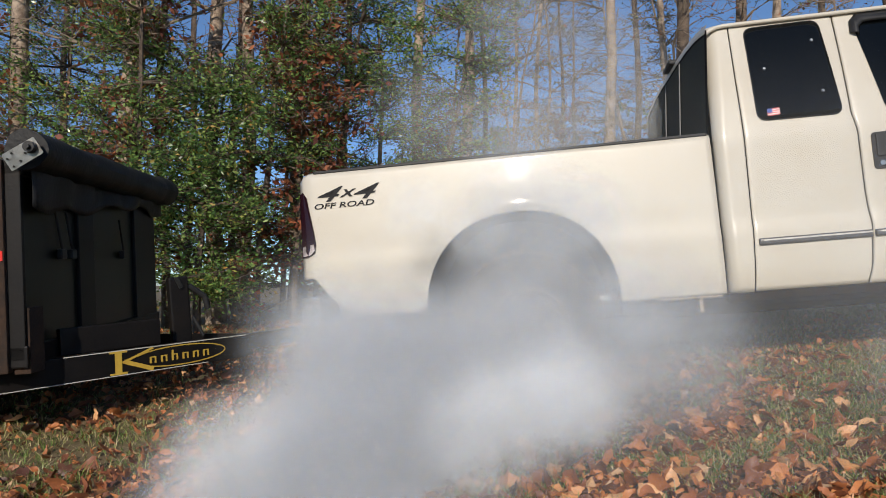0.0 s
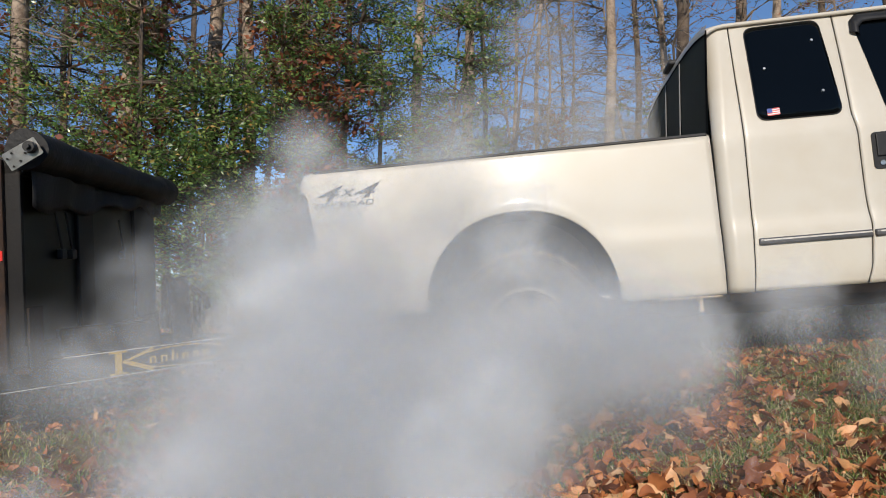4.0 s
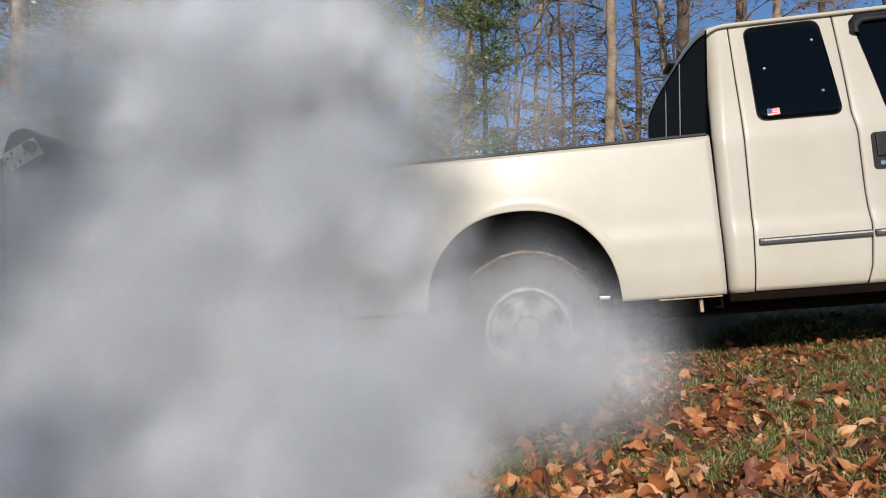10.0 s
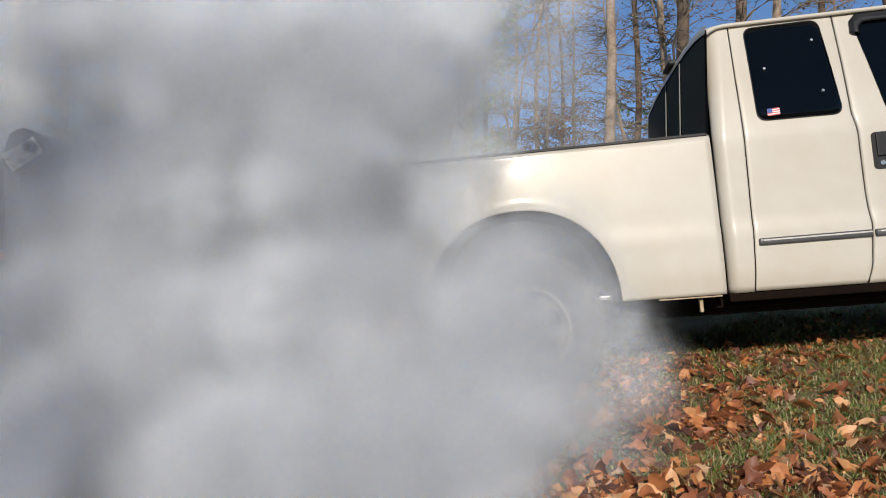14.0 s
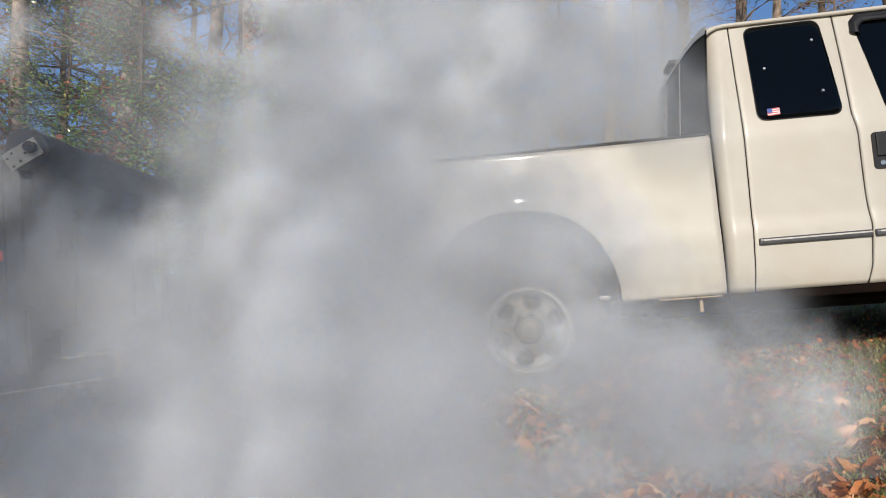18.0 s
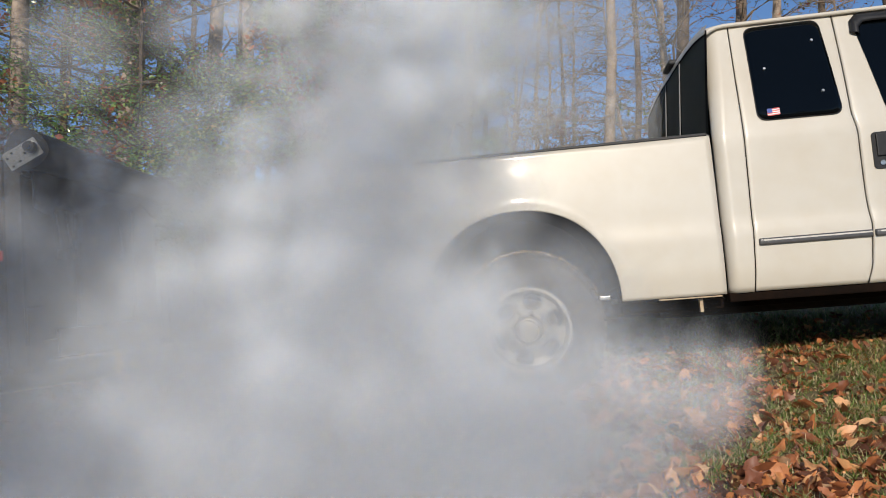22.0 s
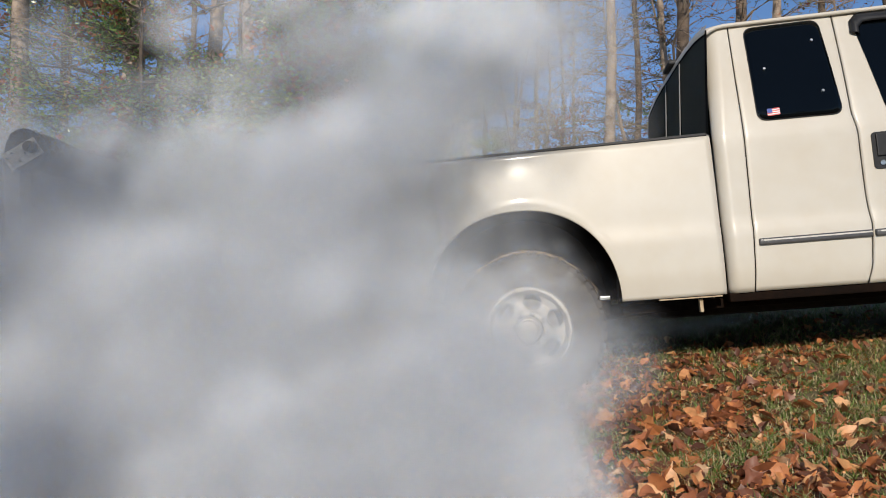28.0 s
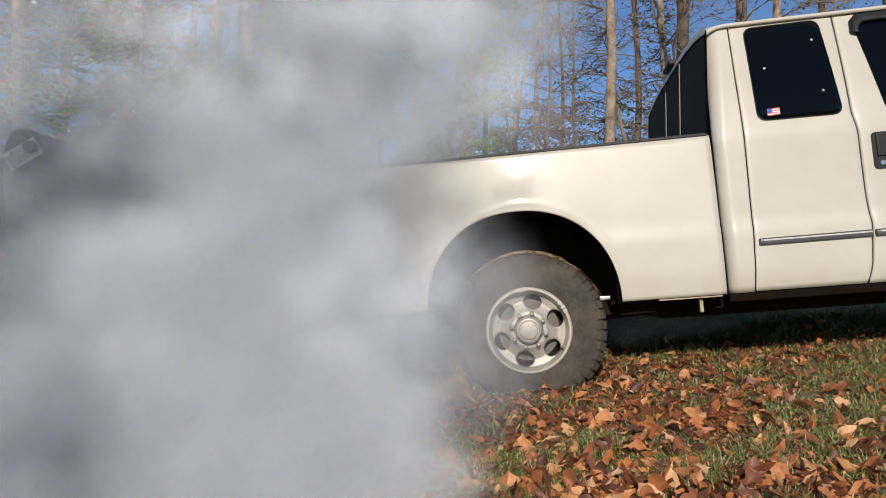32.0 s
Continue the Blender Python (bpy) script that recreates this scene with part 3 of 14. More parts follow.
# wheels
def tyre_mesh():
    prof = [(0.218, 0.012), (0.226, 0.002), (0.245, 0.0), (0.29, -0.008), (0.335, -0.006), (0.368, 0.010), (0.384, 0.034), (0.389, 0.08), (0.389, 0.20), (0.384, 0.245), (0.365, 0.27), (0.3, 0.28), (0.22, 0.27)]
    return lathe(prof, 72)


def tread_block(a, k):
    """A shoulder lug with its sidewall bar."""
    w = 0.046 if k else 0.041
    vs = []
    for r, y in ((0.312, -0.0095), (0.366, 0.002), (0.392, 0.026), (0.401, 0.048), (0.401, 0.105), (0.380, 0.105), (0.352, 0.02), (0.312, -0.002)):
        hw = w / 2 / 0.4 * (0.9 if r < 0.35 else 1.0)
        for s in (-1, 1):
            vs.append((r * math.cos(a + s * hw), y, r * math.sin(a + s * hw)))
    fs = [(2 * i, 2 * i + 1, 2 * (i + 1) % 16 + 1, 2 * (i + 1) % 16) for i in range(8)]
    fs += [tuple(2 * i for i in range(8)), tuple(2 * i + 1 for i in range(7, -1, -1))]
    return vs, fs


def wheel(m, flip=False):
    w = new("wheel")
    w.parent = truck
    w.matrix_basis = m
    tagged(w, "muddy all-terrain tyre on a dull alloy rim")
    v, f = tyre_mesh()
    tyre = solid("tyre", v, f, TYRE, w, "dusty black off-road tyre with chunky lugs", True)
    for i in range(44):
        vs, fs = tread_block(2 * math.pi * i / 44, i % 2)
        solid("shoulder_lug", vs, fs, TYRE, tyre)
    bm = bmesh.new()
    for i in range(66):
        for y in (0.135, 0.18):
            a = 2 * math.pi * (i + (0.5 if y > 0.15 else 0)) / 66
            box(bm, 0.385, 0.400, y - 0.017, y + 0.017, -0.013, 0.013, m=Matrix.Rotation(-a, 4, "Y"))
    tagged(part("tread", bm, TYRE, tyre), kind="stuff")
    # rim: lip, dish with six oval windows, hub
    prof = [(0.2235, 0.014), (0.2225, 0.000), (0.216, -0.006), (0.206, -0.006), (0.201, 0.002), (0.198, 0.012)]
    v, f = lathe(prof, 72)
    rim = solid("rim", v, f, ALLOY, w, "dull silver alloy rim", True)

    def face_y(r):
        return float(np.interp(r, [0.0, 0.092, 0.112, 0.15, 0.190, 0.20], [0.018, 0.020, 0.034, 0.052, 0.044, 0.008]))

    # dish cut by holes: a polar grid bent round each window
    verts, faces, R, A = [], [], 22, 144
    holes = [radians(a) for a in (78, 20, -41, -102, -161, 138)]

    def inside(r, a):
        for h in holes:
            dx, dy = r * math.cos(a - h) - 0.149, r * math.sin(a - h)
            if (dx / 0.039) ** 2 + (dy / 0.046) ** 2 < 1:
                return h
        return None

    for i in range(A):
        a = 2 * math.pi * i / A
        for k in range(R):
            r = 0.074 + (0.2 - 0.074) * k / (R - 1)
            x, z = r * math.cos(a), r * math.sin(a)
            for h in holes:
                cx, cz = 0.149 * math.cos(h), 0.149 * math.sin(h)
                dx, dz = x - cx, z - cz
                e = (dx * math.cos(h) + dz * math.sin(h)) / 0.039, (-dx * math.sin(h) + dz * math.cos(h)) / 0.046
                d = math.hypot(*e)
                if 0.86 < d < 1.12:
                    x, z = cx + dx / d, cz + dz / d
            verts.append((x, face_y(math.hypot(x, z)), z))
    for i in range(A):
        for k in range(R - 1):
            j = (i + 1) % A
            q = (i * R + k, i * R + k + 1, j * R + k + 1, j * R + k)
            c = [sum(verts[p][d] for p in q) / 4 for d in (0, 2)]
            if inside(math.hypot(*c), math.atan2(c[1], c[0])) is None:
                faces.append(q)
    dish = solid("dish", verts, faces, ALLOY, rim, "silver dish with six oval windows", True)
    md = dish.modifiers.new("thick", "SOLIDIFY")
    md.thickness, md.offset = 0.022, -1.0
    v, f = lathe([(0.197, 0.05), (0.196, 0.20), (0.19, 0.20), (0.165, 0.115), (0.16, 0.085), (0.02, 0.080)], 40)
    solid("brake_drum", v, f, DRUM, rim, "grey dirty brake drum", True)
    v, f = lathe([(0.072, 0.022), (0.070, 0.010), (0.066, 0.006), (0.064, -0.014), (0.061, -0.020), (0.054, -0.022), (0.0515, -0.016), (0.048, -0.016), (0.0465, -0.023), (0.043, -0.0255), (0.040, -0.026), (0.0, -0.026)], 36)
    cap = solid("hub_cap", v, f, ALLOY, rim, "round silver hub cap", True)
    for i in range(8):
        a = radians(75 + 45 * i)
        p = (0.0870 * math.cos(a), 0.0870 * math.sin(a))
        bm = rod(bmesh.new(), (p[0], 0.030, p[1]), (p[0], -0.004, p[1]), 0.0145, 0.0125, 6)
        bmesh.ops.create_uvsphere(bm, u_segments=10, v_segments=6, radius=0.0115, matrix=Matrix.Translation((p[0], -0.004, p[1])))
        part("lug_nut", bm, ALLOY, cap, "round-nosed wheel nut", True)
    bm = rod(bmesh.new(), (0.155, 0.03, -0.1), (0.168, 0.004, -0.112), 0.004)
    part("valve", bm, BLACKTRIM, rim)
    for a in (101, 97, 92, 37, 30, 24):
        b = radians(a)
        part("rim_weight", boxed(0.2, 0.2225, -0.009, 0.0, -0.008, 0.008, 0.002, m=Matrix.Rotation(-b, 4, "Y")), ALLOY, rim, "grey balance weight on the lip")
    return w


near_wheel = wheel(pose(0, 0.052, 0.40))


def tyre_debris():
    """Straw and leaf scraps thrown up on the crown of the tyre."""
    r = random.Random(8)
    lines = []
    for _ in range(150):
        a = radians(r.gauss(92, 24))
        rr = 0.400 + r.uniform(0.0, 0.010)
        p = Vector((rr * math.cos(a), r.uniform(0.01, 0.20), rr * math.sin(a)))
        way = r.choice((-1, 1))
        d = Vector((-math.sin(a) * way, r.uniform(-0.5, 0.3), math.cos(a) * way + r.uniform(0.0, 0.18)))
        L = r.uniform(0.02, 0.06)
        q, e = p + d * L * 0.5, p + d * L
        for v in (q, e):
            k = max(1.0, 0.399 / math.hypot(v.x, v.z))
            v.x, v.z = v.x * k, v.z * k
        lines.append(((p, q, e), (0.0016, 0.0014, 0.0006)))
    v, f = tubes(lines, 4)
    straw = solid("straw_scraps", v, f, STRAW, near_wheel, "dry straw lying on the tyre's crown")
    tagged(straw, kind="stuff")


tyre_debris()
back_wheel = lambda u: wheel(pose(u, WIDE - 0.052, 0.40, 0, 0, 180))
back_wheel(0)
wheel(pose(3.6, 0.052, 0.40))
back_wheel(3.6)


# lettering on the box side, dark vinyl with a slant
def letters(body, width, tall, at, bend, material, name, parent, y_of, shear=0.35, label="", rise=0.0, bold=0.0):
    cu = bpy.data.curves.new(name, "FONT")
    cu.body, cu.align_x, cu.align_y, cu.extrude, cu.offset = body, "LEFT", "BOTTOM", 0.0015, bold
    cu.resolution_u = 3
    ob = bpy.data.objects.new(name, cu)
    scene.collection.objects.link(ob)
    dg = bpy.context.evaluated_depsgraph_get()
    me = bpy.data.meshes.new_from_object(ob.evaluated_get(dg))
    bpy.data.objects.remove(ob)
    xs = [v.co.x for v in me.vertices]
    ys = [v.co.y for v in me.vertices]
    for v in me.vertices:
        a, b = (v.co.x - min(xs)) / (max(xs) - min(xs)), (v.co.y - min(ys)) / (max(ys) - min(ys))
        u = at[0] + width * a + shear * tall * b
        w = at[1] + tall * b + rise * a
        v.co = Vector((u, y_of(u, w) - 0.0035 - v.co.z, w))
    me.materials.clear()
    me.materials.append(material)
    out = new(name, me)
    out.parent = parent
    return tagged(out, label)


near_side = [o for o in truck.children if o.name == "bed_side"][0]
letters("4", 0.112, 0.078, (-1.090, 1.160), 0, DECAL, "decal_letter", near_side, bed_y, 0.9, "dark slanted decal", 0.0, 0.006)
letters("x", 0.070, 0.040, (-0.945, 1.178), 0, DECAL, "decal_letter", near_side, bed_y, 0.6, "", 0.0, 0.006)
letters("4", 0.112, 0.078, (-0.890, 1.160), 0, DECAL, "decal_letter", near_side, bed_y, 0.9, "", 0.0, 0.006)
letters("OFF ROAD", 0.328, 0.030, (-1.090, 1.122), 0, DECAL, "decal_letter", near_side, bed_y, 0.3, "dark slanted decal", 0.0, 0.01)

# ---- dump trailer ----
TRAIL_Y = Vector((-0.22, 2.07, 0.125)).normalized()
TRAIL_X = (Vector((0.99, 0.105, 0.045)) - TRAIL_Y * TRAIL_Y.dot(Vector((0.99, 0.105, 0.045)))).normalized()
TRAIL_Z = TRAIL_X.cross(TRAIL_Y)
TM = Matrix.Translation((-1.885, 3.15, 0.28)) @ Matrix((TRAIL_X, TRAIL_Y, TRAIL_Z)).transposed().to_4x4()
trailer = thing("dump_trailer", TM, "black steel dump trailer with a rolled tarp, hitched behind the truck", "trailer")
TW, TH = 1.98, 0.89
# front wall with its frame of posts, and the near side
part("front_wall", boxed(-0.05, -0.01, 0.03, TW - 0.03, 0.02, TH, 0.004), PANEL, trailer, "dusty dark steel front wall")
for y0, y1 in ((0.0, 0.03), (0.62, 0.83), (1.52, 1.95)):
    part("wall_post", boxed(-0.06, 0.012, y0, y1, 0.0, TH, 0.006), TRAILER, trailer, "black wall post")
part("wall_top_rail", boxed(-0.07, 0.02, 0.0, TW, TH - 0.05, TH + 0.03, 0.008), TRAILER, trailer)
part("wall_foot", boxed(-0.06, 0.02, 0.0, TW, -0.03, 0.07, 0.008), TRAILER, trailer)
part("rusty_gusset", boxed(-0.05, 0.024, 0.02, 0.16, -0.06, 0.24, 0.006), RUST, trailer, "rust-stained lower corner of the front wall")
part("side_wall", boxed(-1.9, -0.061, 0.0, 0.04, 0.0, TH, 0.006), PANEL, trailer, "dark steel side wall")
part("side_wall", boxed(-1.9, -0.061, TW - 0.04, TW, 0.0, TH, 0.006), PANEL, trailer)
part("corner_post", boxed(-0.12, -0.055, -0.022, 0.03, -0.05, TH + 0.02, 0.008), RUST, trailer, "chipped rusty corner post")
for x in (-0.62, -1.2, -1.85):
    part("wall_post", boxed(x - 0.04, x + 0.04, -0.03, 0.002, -0.05, TH, 0.006), TRAILER, trailer)
part("side_rail", boxed(-1.9, -0.12, -0.035, 0.0, -0.06, 0.03, 0.006), TRAILER, trailer)
part("side_step", boxed(-1.9, -0.125, -0.06, -0.036, 0.03, 0.042), CHROME, trailer, "bare steel edge")
part("bed_floor", boxed(-1.9, -0.06, 0.04, TW - 0.04, 0.0, 0.03), TRAILER, trailer)
part("reflector", boxed(-0.118, -0.06, -0.0265, -0.0225, 0.455, 0.50), REDTAPE, trailer, "bright red reflector strip")
# rolled tarp along the top of the front wall, with folds
us = span(0, 1, 46)


def tarp_pt(s, a):
    y = -0.03 + (TW + 0.12) * s
    lump = 0.010 * noise.noise((s * 9, math.cos(a) * 1.5, math.sin(a) * 1.5)) + 0.004 * noise.noise((s * 33, a, 2))
    r = 0.092 + lump + (0.012 if s > 0.93 else 0) - 0.006 * math.sin(s * 3)
    return (0.055 + r * math.cos(a), y, TH + 0.06 + r * math.sin(a))


v, f = sheet(tarp_pt, us, [2 * math.pi * i / 24 for i in range(25)], flip=True)
roll = solid("tarp_roll", v + [(0.055, -0.03, TH + 0.06), (0.055, TW + 0.09, TH + 0.06)], f + [tuple(range(25)), tuple(len(us) * 25 - 1 - i for i in range(25))], TARP, trailer, "rolled black vinyl tarp", True)
v, f = sheet(lambda s, k: (0.035 + 0.02 * math.sin(k * 2.2 + s * 9) + 0.006 * math.sin(s * 40), 0.02 + 2.06 * s, TH + 0.05 - (0.20 + 0.05 * math.sin(s * 5 + 1) + 0.02 * math.sin(s * 23)) * k), span(0, 1, 50), span(0, 1, 8))
flap = solid("tarp_flap", v, f, TARP, trailer, "sagging black tarp edge", True)
md = flap.modifiers.new("thick", "SOLIDIFY")
md.thickness = 0.006
# hooks and straps under the flap
for y in (0.30, 0.42, 1.18):
    bm = rod(bmesh.new(), (0.03, y, 0.70), (0.022, y + 0.09, 0.50), 0.006, 0.006, 8)
    box(bm, 0.0, 0.03, y + 0.07, y + 0.13, 0.46, 0.51, 0.006)
    part("tarp_strap", bm, BLACKTRIM, trailer, "dark rubber tarp strap")
# steel arm plate with holes and the roller's bolt head
PM = pose(0.067, -0.085, 0.921, 0, -30.5, 0)
bm = bmesh.new()
out = rounded(0.0, 0.0, 0.157, 0.084, 0.008, 3)
ring = [bm.verts.new((u, 0, w)) for u, w in out]
fa = bm.faces.new(ring)
bmesh.ops.solidify(bm, geom=[fa], thickness=0.006)
bmesh.ops.transform(bm, matrix=PM, verts=bm.verts)
plate = part("roller_plate", bm, CHROME, trailer, "bare steel plate with holes")
for u, w in ((-0.064, 0.012), (-0.036, 0.024), (-0.022, -0.024), (-0.058, -0.030), (0.012, -0.004)):
    part("plate_hole", rod(bmesh.new(), PM @ Vector((u, -0.0035, w)), PM @ Vector((u, -0.0075, w)), 0.005, 0.005, 10), TRAILER, plate, "dark bolt hole")
bm = rod(bmesh.new(), PM @ Vector((0.046, -0.004, 0.006)), PM @ Vector((0.046, -0.03, 0.006)), 0.027, 0.024, 20)
rod(bm, PM @ Vector((0.046, -0.03, 0.006)), PM @ Vector((0.046, -0.048, 0.006)), 0.011, 0.012, 6)
part("roller_hub", bm, BLACKTRIM, plate, "black roller hub")
# draw frame
def beam(name, a, b, tall, thick, material, label=""):
    a, b = Vector(a), Vector(b)
    d = (b - a)
    q = Matrix((d.normalized(), TRAIL_Z.cross(d).normalized(), Vector((0, 0, 1)))).transposed().to_4x4()
    inv = TM.inverted()
    x = d.normalized()
    y = Vector((0, 0, 1)).cross(x).normalized()
    z = x.cross(y)
    m = inv @ Matrix.Translation(a) @ Matrix((x, y, z)).transposed().to_4x4()
    return part(name, boxed(0, d.length, -thick / 2, thick / 2, -tall / 2, tall / 2, 0.006, m=m), material, trailer, label), m, d.length


rail, RM, RL = beam("draw_beam", (-2.168, 3.048, 0.178), (-1.189, 4.20, 0.286), 0.130, 0.06, TRAILER, "black draw beam with a gold emblem")
beam("draw_beam", (-2.35, 4.95, 0.25), (-1.19, 4.30, 0.286), 0.130, 0.06, TRAILER)
beam("coupler", (-1.24, 4.22, 0.30), (-0.76, 4.55, 0.36), 0.09, 0.09, TRAILER, "black coupler on the hitch ball")
beam("cross_box", (-1.900, 3.46, 0.346), (-1.567, 3.85, 0.386), 0.135, 0.05, TRAILER, "plain black box on the draw frame")
# pinstripes and emblem on the beam: ellipse, a large initial shape, bars for the brand
def on_beam(x, z, out=0.0345):
    return RM @ Vector((x, -out, z))


def band(pts, w, material, name, lift=0.0345):
    bm = bmesh.new()
    for (x0, z0), (x1, z1) in zip(pts[:-1], pts[1:]):
        d = Vector((x1 - x0, z1 - z0)).normalized() * w / 2
        n = Vector((-d.y, d.x))
        bm.faces.new([bm.verts.new(on_beam(*c, lift)) for c in ((x0 - n.x, z0 - n.y), (x1 - n.x, z1 - n.y), (x1 + n.x, z1 + n.y), (x0 + n.x, z0 + n.y))])
    return part(name, bm, material, rail)


band([(0.48, 0.0645), (RL - 0.01, 0.0645)], 0.005, PALE, "pinstripe")
band([(0.1, -0.0615), (1.25, -0.0615)], 0.004, PALE, "pinstripe")
band([(1.09 + 0.27 * math.cos(a), 0.002 + 0.052 * math.sin(a)) for a in span(-2.75, 2.75, 40)], 0.006, GOLD, "emblem_ring")
band([(0.745, -0.050), (0.745, 0.058)], 0.036, GOLD, "emblem_stroke", 0.0355)
band([(0.70, 0.058), (0.79, 0.058)], 0.010, GOLD, "emblem_stroke", 0.0365)
band([(0.70, -0.052), (0.79, -0.052)], 0.010, GOLD, "emblem_stroke", 0.0365)
band([(0.765, 0.002), (0.93, 0.060)], 0.012, GOLD, "emblem_stroke", 0.0360)
band([(0.775, 0.006), (0.93, -0.052)], 0.022, GOLD, "emblem_stroke", 0.0350)
for i in range(6):
    x = 0.915 + i * 0.062
    tall = (0.034, 0.034, 0.056, 0.034, 0.034, 0.034)[i]
    band([(x, -0.022), (x, -0.022 + tall)], 0.012, GOLD, "emblem_stroke", 0.0357)
    band([(x + 0.026, -0.022), (x + 0.026, 0.012)], 0.010, GOLD, "emblem_stroke", 0.0357)
    band([(x - 0.004, 0.010), (x + 0.028, 0.010)], 0.006, GOLD, "emblem_stroke", 0.0361)
# jack post and its bent handle, on the frame
JM = TM.inverted()
def in_world(bm):
    bmesh.ops.transform(bm, matrix=JM, verts=bm.verts)
    return bm


bm = boxed(-0.055, 0.06, -0.025, 0.025, -0.04, 0.36, 0.012, m=pose(-1.515, 4.05, 0.33, 0, -6, 40))
part("jack_plate", in_world(bm), TRAILER, trailer, "black steel jack plate")
bm = rod(bmesh.new(), (-1.49, 4.07, 0.64), (-1.405, 4.12, 0.575), 0.018, 0.017)
rod(bm, (-1.405, 4.12, 0.575), (-1.392, 4.13, 0.505), 0.019, 0.018)
rod(bm, (-1.46, 4.08, 0.46), (-1.40, 4.09, 0.35), 0.010, 0.010)
part("jack_handle", in_world(bm), BLACKTRIM, trailer, "bent black jack handle")
bm = boxed(-0.012, 0.012, -0.045, -0.03, -0.035, 0.035, 0.004, m=pose(-1.545, 4.035, 0.655, 0, -30, 40))
part("jack_hook", in_world(bm), BLACKTRIM, trailer)
# running gear, beyond the view
for y in (0.12, TW - 0.12):
    tv, tf = lathe([(0.2, -0.1), (0.33, -0.1), (0.36, -0.06), (0.36, 0.06), (0.33, 0.1), (0.2, 0.1), (0.1, 0.05), (0.1, -0.05), (0.2, -0.1)], 36)
    zz = height(-3.35, 3.2 + y) - 0.24 + 0.34
    solid("trailer_wheel", [(a - 1.4, b + y, c + (-0.06 if y < 1 else -0.10)) for a, b, c in tv], tf, TYRE, trailer, "", True)
part("frame_rail", boxed(-1.9, 0.0, 0.35, 0.45, -0.15, -0.061), TRAILER, trailer)
part("frame_rail", boxed(-1.9, 0.0, TW - 0.45, TW - 0.35, -0.15, -0.061), TRAILER, trailer)

# ---- wood behind ----
rnd = random.Random(7)


def limb(start, direction, length, r0, wander, n=6, r1=None, lift=0.0):
    p, d = Vector(start), Vector(direction).normalized()
    pts, rad = [p.copy()], [r0]
    r1 = r0 * 0.3 if r1 is None else r1
    for i in range(n):
        d = (d + Vector((rnd.gauss(0, wander), rnd.gauss(0, wander), rnd.gauss(0, wander) + lift))).normalized()
        p = p + d * (length / n)
        pts.append(p.copy())
        rad.append(r0 + (r1 - r0) * (i + 1) / n)
    return pts, rad


def leaf_cards(centres, size, rng, up=0.5, slim=0.42):
    """Small pointed leaves: a diamond bent along its rib, at each centre."""
    c = np.asarray(centres, np.float32)
    n = len(c)
    d = rng.normal(size=(n, 3))
    d[:, 2] *= 0.6
    d /= np.linalg.norm(d, axis=1, keepdims=True)
    nrm = rng.normal(size=(n, 3)) + np.array([-0.2, -0.35, up])
    s = np.cross(d, nrm)
    s /= np.linalg.norm(s, axis=1, keepdims=True) + 1e-6
    nn = np.cross(s, d)
    L = size * rng.uniform(0.65, 1.25, (n, 1))
    return np.stack([c, c + d * L * 0.45 + s * L * slim * 0.5 - nn * L * 0.06, c + d * L - nn * L * 0.12, c + d * L * 0.45 - s * L * slim * 0.5 - nn * L * 0.06], 1)


def at_depth(px, y):
    return (px - 784) / 1230.6 * y


